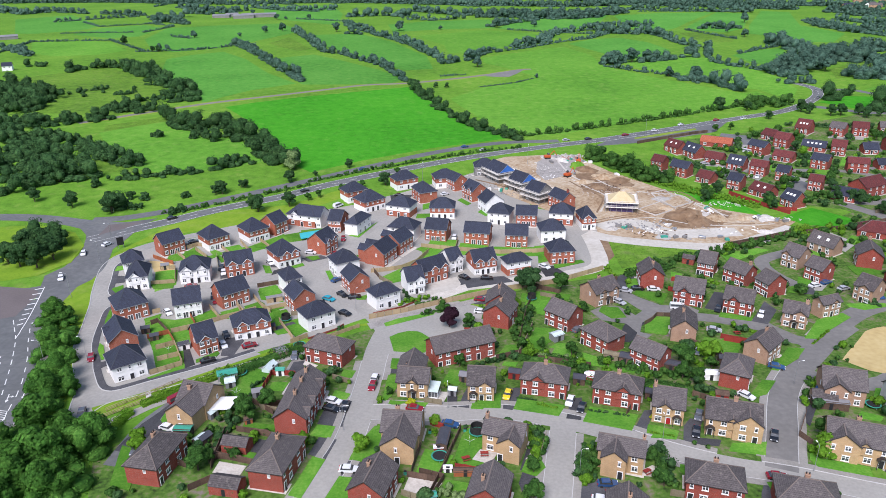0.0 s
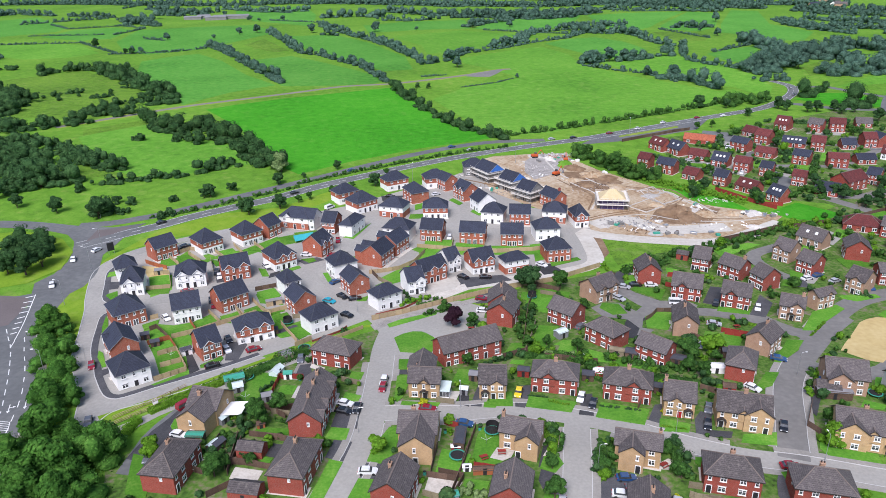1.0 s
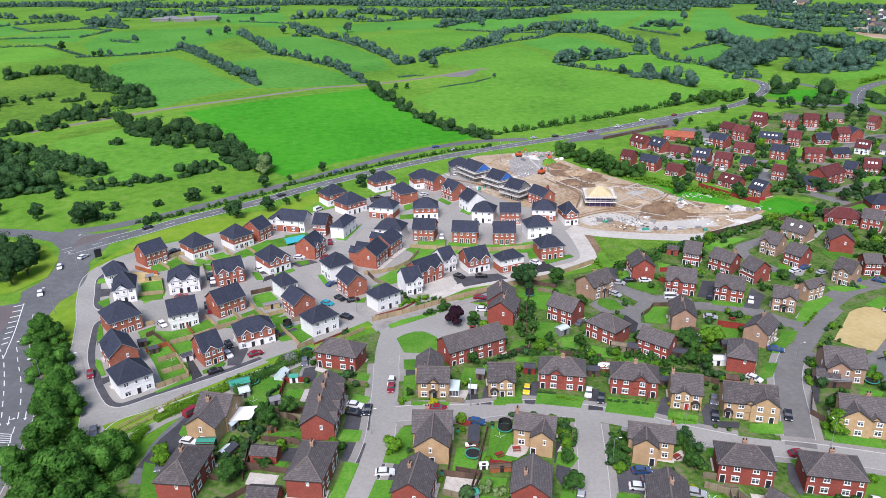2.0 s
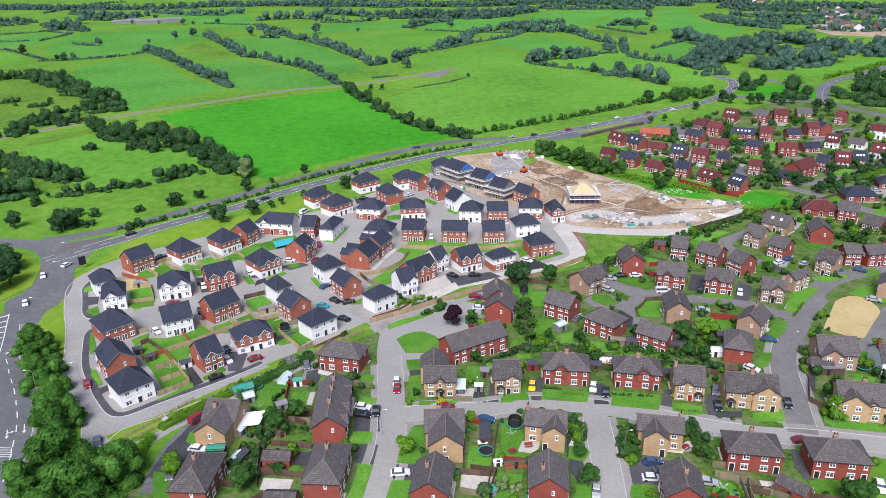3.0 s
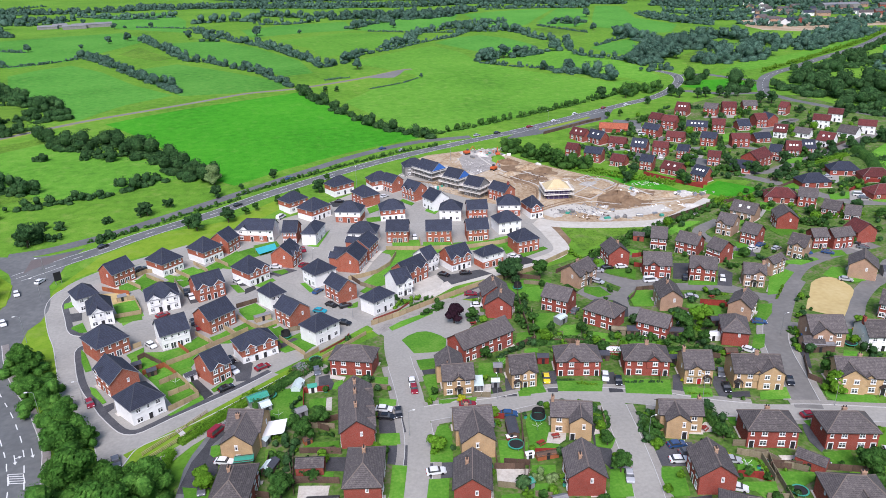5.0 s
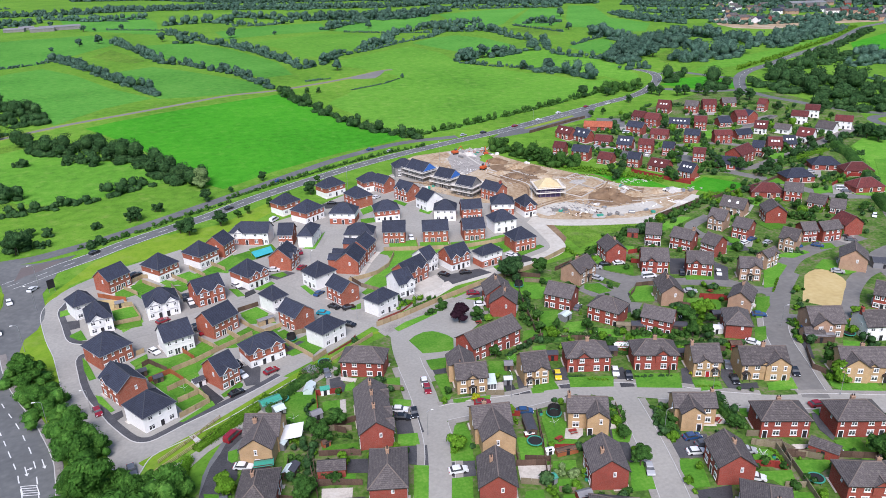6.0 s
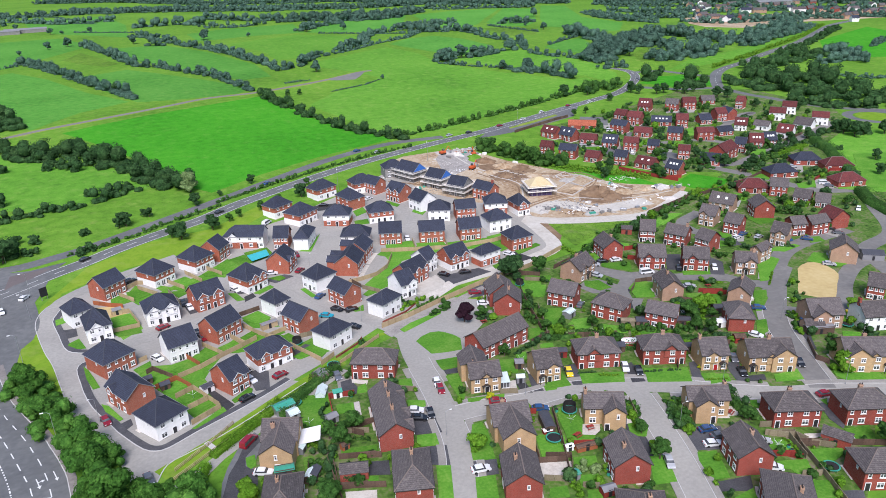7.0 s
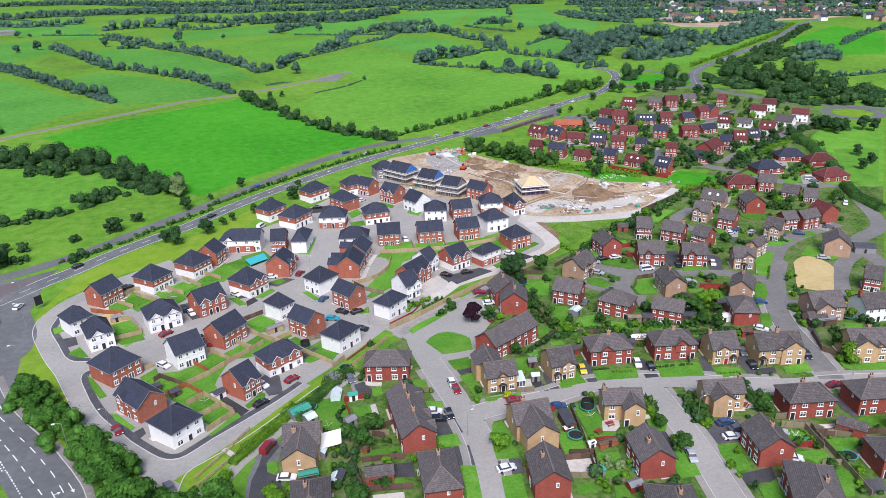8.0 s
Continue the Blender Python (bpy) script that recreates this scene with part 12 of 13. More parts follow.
sheet('lawn', [(21.5, 209.4), (26.7, 207.7), (25.5, 202.3), (20.2, 204.1)], 0.2082, 'lawn', 'bright green mown garden lawn', 'lawn')
sheet('lawn', [(27.3, 204.5), (31.5, 203.8), (28.3, 194.6), (24.8, 195.5)], 0.2085, 'lawn', 'bright green mown garden lawn', 'lawn')
sheet('lawn', [(29.2, 210.6), (33.8, 209.5), (32.7, 206.2), (28.2, 207.3)], 0.2087, 'lawn', 'bright green mown garden lawn', 'lawn')
sheet('lawn', [(-21.1, 190.8), (-17.3, 193.5), (-6.0, 197.9), (-6.7, 195.8), (-17.4, 190.3), (-20.3, 188.8)], 0.2090, 'lawn', 'bright green mown garden lawn', 'lawn')
fence([(-46.6, 147.9), (-41.3, 146.2)], 1.6, 'wood_grey')
fence([(-49.9, 139.2), (-41.7, 137.3)], 1.6, 'wood_old')
fence([(-31.0, 160.9), (-26.0, 158.4)], 1.6, 'wood_grey')
fence([(21.6, 135.1), (19.8, 128.6)], 1.6, 'wood_grey')
fence([(-5.1, 140.3), (-1.9, 138.7)], 1.6, 'fence_red')
fence([(58.5, 189.2), (60.9, 192.3), (66.9, 191.7)], 1.6, 'wood_old')
fence([(56.0, 187.0), (58.5, 189.2)], 1.6, 'wood_old')
fence([(27.2, 207.5), (32.8, 204.8)], 1.6, 'wood_grey')
fence([(22.9, 188.2), (17.4, 170.7)], 1.6, 'wood_grey')
fence([(75.4, 178.8), (82.0, 175.6)], 1.6, 'fence_red')
fence([(-51.3, 137.7), (-51.6, 129.1)], 1.6, 'wood_old')
fence([(-52.4, 129.6), (-45.6, 128.5)], 1.6, 'wood_old')
fence([(47.8, 107.0), (51.7, 105.2)], 1.6, 'wood_old')
fence([(-57.7, 133.0), (-56.5, 140.1)], 1.6, 'wood_old')
fence([(1.8, 136.9), (-1.5, 126.0)], 1.6, 'wood_old')
fence([(-84.6, 148.0), (-77.3, 154.7), (-71.5, 161.1)], 1.1, 'wood_new', solid=False, label='low pale post-and-rail fence')
shed(-57.7, 207.1, 20, 5, 1.8, 1.9, wall='wood_new', roof='farm_sheet', label='timber store with a grey sheet roof', ridge=0.2)
shed(28.8, 179.4, 30, 3.4, 2.6, 2.2, wall='farm_sheet', roof='greenhouse', label='grey lean-to with a clear ribbed roof', ridge=0.3)
shed(42.7, 168.6, -25, 4, 2.2, 2.0, wall='wood_grey', roof='wood_grey', label='weathered timber garden shed', ridge=0.3)
shed(46.2, 167.1, -25, 3, 3, 2.2, wall='wood_old', roof='slate_ridge', label='dark timber garden shed behind a house')
shed(48.5, 166.5, -25, 4, 3, 2.2, wall='wood_old', roof='slate_ridge', label='dark timber lean-to behind a house', ridge=0.3)
shed(57.7, 163.0, -25, 4.5, 3, 2.2, wall='wood_old', roof='slate_ridge', label='dark timber garden shed behind a house', ridge=0.3)
shed(-2.7, 131.1, 0, 2.0, 1.2, 1.2, wall='fence_red', roof='awning_white', label='low red store with a pale lid', ridge=0.15)
shed(3.0, 123.0, 0, 5, 1.6, 1.4, wall='wood_orange', roof='wood_old', label='low brown timber store beside a fence', ridge=0.2)
shed(-48.6, 153.6, 20, 2.6, 2.2, 1.9, wall='farm_sheet', roof='farm_sheet', label='grey metal garden shed')
shed(-56.9, 134.7, 60, 2.8, 1.8, 1.9, wall='wood_old', roof='greenhouse', label='small shed with a pale green roof')
shed(-57.4, 144.9, 60, 2.4, 1.6, 1.8, wall='farm_sheet', roof='greenhouse', label='small pale grey garden store')
shed(-61.9, 138.2, -5, 4, 2.2, 2.2, wall='wood_old', roof='green_sheet', label='carport with a flat green sheet roof', ridge=0.1)
shed(90.2, 144.8, -12, 8, 2.6, 2.3, wall='wood_old', roof='farm_sheet', label='lean-to with a grey corrugated roof', ridge=0.15)
shed(-47.8, 173.4, 40, 3, 3.5, 2, wall='wood_grey', roof='farm_sheet', label='grey garden store beside a hedge', ridge=0.3)
picnic_table(7.4, 129.0, 0)
picnic_table(41.5, 122.2, 30)
picnic_table(3.3, 127.5, 20)
picnic_table(80.8, 180.9, 10)
picnic_table(3.5, 185.6, 0)
car(7.8, 196.5, -14, 'white')
car(35.5, 184.3, 46, 'grey')
car(88.2, 149.1, -121, 'black')
car(62.4, 167.9, -110, 'white')
car(-43.6, 172.1, -86, 'grey')
sheet('lawn', [(40.7, 97.4), (45.3, 95.8), (42.7, 90.8), (39.1, 93.0)], 0.2092, 'lawn', 'bright green mown garden lawn', 'lawn')
fence([(44.2, 112.3), (49.8, 110.6), (47.0, 104.2)], 1.6, 'wood_grey')
fence([(47.9, 106.0), (45.6, 97.5)], 1.6, 'wood_grey')
fence([(50.0, 107.1), (54.6, 103.5)], 1.6, 'wood_grey')
fence([(41.4, 106.2), (45.2, 103.1)], 1.6, 'fence_red')
fence([(45.6, 97.5), (42.8, 88.2)], 1.6, 'wood_grey')
fence([(41.1, 99.0), (45.1, 97.6)], 1.6, 'wood_grey')
fence([(125.7, 305.3), (130.4, 295.3), (140.5, 279.9)], 1.6, 'fence_red')
fence([(175.2, 279.2), (193.1, 288.1)], 1.6, 'wood_grey')
sheet('lawn', [(-3.3, 111.0), (-0.3, 110.1), (-1.9, 106.9), (-4.9, 107.8)], 0.2095, 'lawn', 'bright green mown garden lawn', 'lawn')
fence([(-6.8, 123.5), (-1.5, 121.5)], 1.6, 'wood_old')
fence([(2.7, 124.4), (7.5, 122.5)], 1.6, 'fence_red')
fence([(-3.8, 112.2), (-0.6, 110.7)], 1.6, 'wood_grey')
fence([(-10.3, 117.0), (-6.4, 115.2)], 1.6, 'wood_grey')
fence([(-1.5, 121.5), (-4.4, 115.3)], 1.6, 'wood_old')
shed(-4.4, 115.3, 10, 2.6, 1.8, 1.7, wall='farm_sheet', roof='green_sheet', label='small shed with a turquoise roof', ridge=0.2)
shed(0.2, 108.8, 0, 3, 2, 1.7, wall='fence_red', roof='farm_sheet', label='small red-brown garden shed')
compost_bin(3.7, 114.9)
compost_bin(3.2, 113.6)
tarp = thing("tarpaulin", -59.8, 263.3, 0, "turquoise tarpaulin stretched over a garden beside a fence", "tarpaulin")
part("cover", Shape().slab([(0.0, 0.0, 1.6), (1.4, -4.9, 1.1), (8.1, -1.5, 1.1), (7.4, 3.4, 1.6)], 0.05).mesh("cover", "blue_tarp"), tarp)
part("post", Shape().cyl(0.0, 0.0, 0, 1.1, 0.05, 0.05, 6).mesh("post", "wood_new"), tarp)
part("post", Shape().cyl(7.4, 3.4, 0, 1.1, 0.05, 0.05, 6).mesh("post", "wood_new"), tarp)
part("post", Shape().cyl(8.1, -1.5, 0, 1.1, 0.05, 0.05, 6).mesh("post", "wood_new"), tarp)
part("post", Shape().cyl(1.4, -4.9, 0, 1.1, 0.05, 0.05, 6).mesh("post", "wood_new"), tarp)
sheet('driveway', [(165.1, 420.9), (180.5, 412.4), (169.7, 392.5), (154.9, 400.6)], 0.1167, 'main_asphalt', 'grey asphalt driveway', 'driveway')
sheet('driveway', [(139.7, 351.9), (146.7, 345.4), (136.9, 329.3), (131.9, 337.0)], 0.1214, 'main_asphalt', 'grey asphalt driveway', 'driveway')
sheet('driveway', [(164.2, 328.1), (168.9, 320.4), (154.7, 300.8), (151.2, 307.2)], 0.1214, 'main_asphalt', 'grey asphalt driveway', 'driveway')
sheet('driveway', [(253.2, 391.9), (264.1, 389.9), (245.1, 365.7), (235.2, 367.5)], 0.1167, 'main_asphalt', 'grey asphalt driveway', 'driveway')
sheet('driveway', [(240.5, 398.9), (247.8, 394.9), (231.8, 373.0), (224.6, 376.9)], 0.1214, 'main_asphalt', 'grey asphalt driveway', 'driveway')
sheet('driveway', [(169.9, 372.2), (173.1, 370.4), (162.9, 354.1), (159.8, 355.8)], 0.1120, 'main_asphalt', 'grey asphalt driveway', 'driveway')
sheet('lawn', [(188.8, 370.2), (194.9, 370.3), (182.9, 352.6), (177.3, 352.5)], 0.1740, 'lawn', 'green garden lawn', 'lawn')
sheet('lawn', [(179.6, 343.8), (190.9, 340.8), (184.0, 331.4), (173.8, 334.0)], 0.1740, 'lawn', 'green garden lawn', 'lawn')
sheet('lawn', [(157.8, 353.9), (174.2, 348.2), (168.2, 339.8), (153.5, 344.6)], 0.1787, 'lawn', 'green garden lawn', 'lawn')
sheet('lawn', [(126.0, 353.5), (137.8, 350.1), (134.5, 343.6), (123.5, 346.6)], 0.1740, 'lawn', 'green garden lawn', 'lawn')
sheet('lawn', [(193.7, 425.1), (205.5, 422.6), (200.2, 413.3), (189.3, 415.4)], 0.1740, 'lawn', 'green garden lawn', 'lawn')
sheet('lawn', [(200.7, 390.0), (208.8, 389.3), (203.7, 381.1), (196.4, 381.6)], 0.1740, 'lawn', 'green garden lawn', 'lawn')
sheet('lawn', [(206.7, 363.9), (212.5, 365.9), (201.0, 349.1), (196.5, 348.5)], 0.1740, 'lawn', 'green garden lawn', 'lawn')
sheet('lawn', [(205.5, 309.3), (216.6, 308.8), (208.9, 299.6), (200.2, 301.6)], 0.1740, 'lawn', 'green garden lawn', 'lawn')
sheet('lawn', [(186.7, 254.8), (197.6, 255.3), (191.8, 248.4), (181.6, 247.7)], 0.1740, 'lawn', 'green garden lawn', 'lawn')
sheet('lawn', [(202.5, 246.9), (209.7, 241.4), (204.2, 236.5), (197.6, 241.7)], 0.1787, 'lawn', 'green garden lawn', 'lawn')
sheet('lawn', [(180.0, 276.8), (185.6, 269.6), (179.6, 264.3), (174.4, 269.0)], 0.1740, 'lawn', 'green garden lawn', 'lawn')
sheet('lawn', [(152.8, 255.5), (155.5, 249.7), (149.2, 244.0), (146.6, 248.8)], 0.1740, 'lawn', 'green garden lawn', 'lawn')

# ---- building site ----


def scaffold(x, y, rot, length, depth, levels=(2.3, 4.6), net=""):
    """Scaffold tubes and boards round a house under construction."""
    ob = thing("scaffold", x, y, rot, "steel tube scaffold with timber boards round an unfinished house", "scaffold", "scaffolds")
    a, b, w = length / 2 + 0.5, depth / 2 + 0.5, 1.2
    top = levels[-1] + 1.1
    key = ("pole", top)
    if key not in SHARED:
        SHARED[key] = Shape().cyl(0, 0, -0.1, top, 0.05, 0.05, 6).mesh("pole", "steel")
    nx, ny = max(2, round(2 * (a + w) / 2.4)), max(2, round(2 * b / 2.4))
    spots = []
    for k in range(nx + 1):
        px = -(a + w) + 2 * (a + w) * k / nx
        spots += [(px, -b - w), (px, b + w)]
        if abs(px) < a:
            spots += [(px, -b), (px, b)]
    for k in range(1, ny):
        py = -b + 2 * b * k / ny
        spots += [(-a - w, py), (a + w, py)]
    for px, py in spots:
        part("pole", SHARED[key], ob, "", (px, py, 0))
    for z in levels:
        for x0, x1, y0, y1 in ((-a - w, a + w, -b - w, -b), (-a - w, a + w, b, b + w), (-a - w, -a, -b, b), (a, a + w, -b, b)):
            part("board", Shape().box(x0, x1, y0, y1, z, z + 0.06).mesh("board", "ply"), ob)
        for y0 in (-b - w - 0.06, b + w):
            for q in (0.12, 0.95):
                part("rail", Shape().box(-a - w, a + w, y0, y0 + 0.06, z + q, z + q + (0.4 if q < 0.5 else 0.1)).mesh("rail", "ply"), ob)
        for x0 in (-a - w - 0.06, a + w):
            for q in (0.12, 0.95):
                part("rail", Shape().box(x0, x0 + 0.06, -b - w, b + w, z + q, z + q + (0.4 if q < 0.5 else 0.1)).mesh("rail", "ply"), ob)
    if net:
        for y0 in (-b - w - 0.1, b + w + 0.07):
            part("netting", Shape().box(-a - w, a + w, y0, y0 + 0.03, 0.3, levels[-1] - 0.3).mesh("netting", net), ob)
        for x0 in (-a - w - 0.1, a + w + 0.07):
            part("netting", Shape().box(x0, x0 + 0.03, -b - w, b + w, 0.3, levels[-1] - 0.3).mesh("netting", net), ob)
    return ob


WALLS["block"], LOOKS["block"] = "block", "grey blockwork"


def mound(x, y, r, h, mat, label, seed):
    """A tipped heap of earth or rubble with an uneven skin."""
    s = Shape()
    n, rings = 22, 6
    for k in range(rings):
        t = k / (rings - 1)
        for a in range(n):
            ang = 2 * math.pi * a / n
            wob = 1 + 0.45 * noise.noise(Vector((math.cos(ang) * 1.6 + seed, math.sin(ang) * 1.6, t * 2)))
            s.v.append((r * (1 - t) * wob * math.cos(ang), r * (1 - t) * wob * math.sin(ang) * 0.75, -0.1 + h * (1 - (1 - t) ** 1.6) * (1 + 0.4 * noise.noise(Vector((a * 0.7, t * 3, seed))))))
    for k in range(rings - 1):
        for a in range(n):
            b = (a + 1) % n
            s.f.append((k * n + a, k * n + b, (k + 1) * n + b, (k + 1) * n + a))
    s.m = [0] * len(s.f)
    ob = new("earth_mound", s.mesh("earth_mound", mat))
    ob.matrix_world = pose(x, y, 0, 0, 0, seed * 37)
    return tagged(ob, label, "earth mound", "earth mounds")


def debris(x, y, rx, ry, count, size, mat, label, seed):
    """Loose broken pieces strewn over an uneven patch of ground."""
    rng = random.Random(seed)
    s = Shape()
    for k in range(count):
        ang, q = rng.uniform(0, 6.283), rng.uniform(0, 1) ** 0.7
        px, py = rx * q * math.cos(ang), ry * q * math.sin(ang)
        l, w, h, c = size * rng.uniform(0.4, 1.8), size * rng.uniform(0.25, 0.8), size * rng.uniform(0.15, 0.7), rng.uniform(0, 3.14)
        ring = [(px + u * l * math.cos(c) - v * w * math.sin(c), py + u * l * math.sin(c) + v * w * math.cos(c)) for u, v in ((-1, -1), (1, -0.8), (0.8, 1), (-1, 0.7))]
        s.solid([(a, b, 0.02) for a, b in ring], [(px + (a - px) * 0.75, py + (b - py) * 0.75, h * rng.uniform(0.6, 1.2) + 0.05) for a, b in ring])
    ob = new("debris", s.mesh("debris", mat))
    ob.matrix_world = pose(x, y, 0.05)
    return tagged(ob, label, "debris", "", "stuff")


def excavator(x, y, rot):
    ob = thing("excavator", x, y, rot, "orange tracked excavator standing on bare soil", "excavator", "excavators")
    for py in (-0.9, 0.9):
        part("track", Shape().solid([(-1.5, py - 0.25, 0.0), (1.5, py - 0.25, 0.0), (1.5, py + 0.25, 0.0), (-1.5, py + 0.25, 0.0)], [(-1.8, py - 0.25, 0.75), (1.8, py - 0.25, 0.75), (1.8, py + 0.25, 0.75), (-1.8, py + 0.25, 0.75)]).mesh("track", "rubber"), ob)
    part("body", Shape().stack([(1.5, 1.1, 0.8), (1.7, 1.2, 1.1), (1.7, 1.2, 1.7), (1.3, 1.0, 2.0)]).mesh("body", "plant_orange"), ob)
    part("cab", Shape().solid([(0.2, 0.2, 1.9), (1.5, 0.2, 1.7), (1.5, 1.1, 1.7), (0.2, 1.1, 1.9)], [(0.3, 0.25, 2.9), (1.3, 0.25, 2.9), (1.3, 1.05, 2.9), (0.3, 1.05, 2.9)]).mesh("cab", "glass"), ob)
    part("boom", Shape().beam((1.3, -0.2, 1.6), (3.6, -0.2, 4.2), 0.22, 6).mesh("boom", "plant_orange"), ob)
    part("arm", Shape().beam((3.6, -0.2, 4.2), (5.2, -0.2, 1.6), 0.16, 6).mesh("arm", "plant_orange"), ob)
    part("bucket", Shape().solid([(4.7, -0.6, 0.5), (5.5, -0.6, 0.6), (5.5, 0.2, 0.6), (4.7, 0.2, 0.5)], [(4.8, -0.6, 1.5), (5.4, -0.6, 1.6), (5.4, 0.2, 1.6), (4.8, 0.2, 1.5)]).mesh("bucket", "steel"), ob)
    return ob


def pallets(x0, y0, x1, y1, count, seed):
    """Stacks of blocks, boards and wrapped packs laid about the site."""
    rng = random.Random(seed)
    for k in range(count):
        px, py = rng.uniform(x0, x1), rng.uniform(y0, y1)
        mat, text = rng.choice((("upvc", "white wrapped pallet of building materials"), ("block", "stack of grey concrete blocks"), ("ply", "stack of timber boards"), ("rubble", "stack of pale stone"), ("steel", "bundle of steel sections"), ("green_sheet", "green wrapped pallet of building materials")))
        ob = thing("pallet_stack", px, py, rng.uniform(0, 180), text, "pallet stack", "building materials")
        w, d, h = rng.uniform(0.6, 1.6), rng.uniform(0.5, 0.8), rng.uniform(0.4, 1.3)
        part("pallet", Shape().box(-w, w, -d, d, 0.02, 0.16).mesh("pallet", "wood_new"), ob)
        part("load", Shape().stack([(w * 0.95, d * 0.95, 0.165), (w * 0.97, d * 0.97, h), (w * 0.85, d * 0.85, h + 0.1)]).mesh("load", mat), ob)

house(25.17, 336.4, -61.8, 12.1, 9.0, wall='block', roof='slate', eave=5.1, slope=38, layout='house', patio=False, felt=True, note='standing unfinished behind scaffolding')
scaffold(25.17, 336.4, -61.8, 12.1, 9.0)
house(33.87, 319.63, -54.8, 9.1, 8.5, wall='block', roof='slate', eave=5.1, slope=38, layout='house', patio=False, felt=True, note='standing unfinished behind scaffolding')
scaffold(33.87, 319.63, -54.8, 9.1, 8.5)
house(39.41, 304.22, -51.2, 8.4, 8.5, wall='block', roof='slate', eave=5.1, slope=38, layout='house', patio=False, felt=False, note='standing unfinished behind scaffolding')
scaffold(39.41, 304.22, -51.2, 8.4, 8.5)
house(18.13, 345.17, 1.6, 10.3, 8.0, wall='block', roof='slate', form='hip', eave=5.1, slope=38, layout='house', note='standing unfinished behind scaffolding')
shell = thing("unfinished_house", 72.9, 290.8, -10, "blockwork house shell with a bare timber roof frame", "house")
part("wall", Shape().box(-5, 5, -4.5, 4.5, -0.2, 4.4).mesh("wall", "net_purple"), shell)
deck = Shape()
deck.v = [(-5.6, -5.1, 4.5), (5.6, -5.1, 4.5), (5.6, 5.1, 4.5), (-5.6, 5.1, 4.5), (-1.2, 0, 7.7), (1.2, 0, 7.7)]
deck.f = [(0, 1, 5, 4), (1, 2, 5), (2, 3, 4, 5), (3, 0, 4), (3, 2, 1, 0)]
deck.m = [0] * 5
part("roof_boarding", deck.mesh("roof_boarding", "timber_raw"), shell)
for k in range(13):
    px = -5.4 + 0.9 * k
    reach = min(1.0, (5.6 - abs(px)) / 4.4)
    for e in (-1, 1):
        part("rafter", Shape().beam((px, e * 5.3, 4.6), (px * (1 - 0.0), e * 5.1 * (1 - reach) + e * 0.02, 4.62 + 3.2 * reach), 0.07, 4).mesh("rafter", "timber_raw"), shell)
scaffold(72.9, 290.8, -10, 10, 9, (2.2, 4.2))
mound(97.6, 280.1, 9, 3, 'mud', 'tipped heap of brown earth', 1)
mound(100.0, 274.0, 7, 2.2, 'mud', 'tipped heap of brown earth', 2)
mound(109.1, 276.2, 6, 1.6, 'soil', 'tipped heap of sandy soil', 3)
mound(69.1, 348.8, 6, 2.2, 'mud', 'tipped heap of brown earth', 4)
mound(75.7, 336.2, 8, 2, 'soil', 'tipped heap of sandy soil', 5)
mound(80.9, 329.6, 7, 1.6, 'mud', 'tipped heap of brown earth', 6)
mound(67.0, 357.3, 6, 2, 'grass', 'grassed-over heap of earth', 7)
mound(82.1, 316.5, 6, 1.2, 'soil', 'tipped heap of sandy soil', 8)
mound(69.0, 320.1, 5, 1.4, 'mud', 'tipped heap of brown earth', 9)
mound(119.9, 276.4, 5, 1.2, 'soil', 'tipped heap of sandy soil', 10)
mound(127.8, 275.9, 5, 1.2, 'rubble', 'heap of pale rubble', 11)
mound(105.2, 282.0, 4, 1.0, 'rubble', 'heap of pale rubble', 12)
mound(60.7, 368.5, 5, 1.4, 'rubble', 'heap of pale rubble', 13)
mound(54.1, 374.0, 5, 1.2, 'rubble', 'heap of pale rubble', 14)
mound(93.6, 302.2, 5, 0.9, 'rubble', 'heap of pale rubble', 15)
mound(81.0, 257.3, 4, 0.8, 'rubble', 'heap of pale rubble', 16)
mound(63.8, 266.7, 3, 0.8, 'rubble', 'heap of pale rubble', 17)
mound(92.4, 289.6, 5, 1.2, 'soil', 'tipped heap of sandy soil', 18)
mound(121.8, 260.6, 4, 0.9, 'rubble', 'heap of pale rubble', 19)
mound(64.6, 329.1, 5, 1.2, 'soil', 'tipped heap of sandy soil', 20)
excavator(58.4, 338.0, 40)
excavator(53.6, 371.8, 10)
excavator(68.6, 362.7, 80)
pallets(64.9, 263.0, 88.8, 269.4, 9, 21)
pallets(77.1, 335.8, 93.5, 347.5, 6, 22)
pallets(53.5, 358.9, 79.3, 371.7, 9, 23)
pallets(100.0, 279.4, 112.4, 288.4, 3, 24)
pallets(117.0, 270.9, 137.0, 277.5, 7, 25)
pallets(15.0, 314.9, 43.6, 320.5, 8, 26)
pallets(80.0, 252.3, 104.0, 256.1, 8, 27)
footing = thing("foundation", 79.9, 288.9, 0, "pale concrete foundation outline in bare soil", "foundation", "foundations")
part("footing_strip", Shape().beam((0.0, 0.0, 0.1), (12.0, 9.4, 0.1), 0.3, 4).mesh("footing_strip", "rubble"), footing)
part("footing_strip", Shape().beam((12.0, 9.4, 0.1), (16.1, -0.2, 0.1), 0.3, 4).mesh("footing_strip", "rubble"), footing)
part("footing_strip", Shape().beam((16.1, -0.2, 0.1), (5.3, -7.8, 0.1), 0.3, 4).mesh("footing_strip", "rubble"), footing)
part("footing_strip", Shape().beam((5.3, -7.8, 0.1), (0.0, 0.0, 0.1), 0.3, 4).mesh("footing_strip", "rubble"), footing)
footing = thing("foundation", 92.9, 300.6, 0, "pale concrete foundation outline in bare soil", "foundation", "foundations")
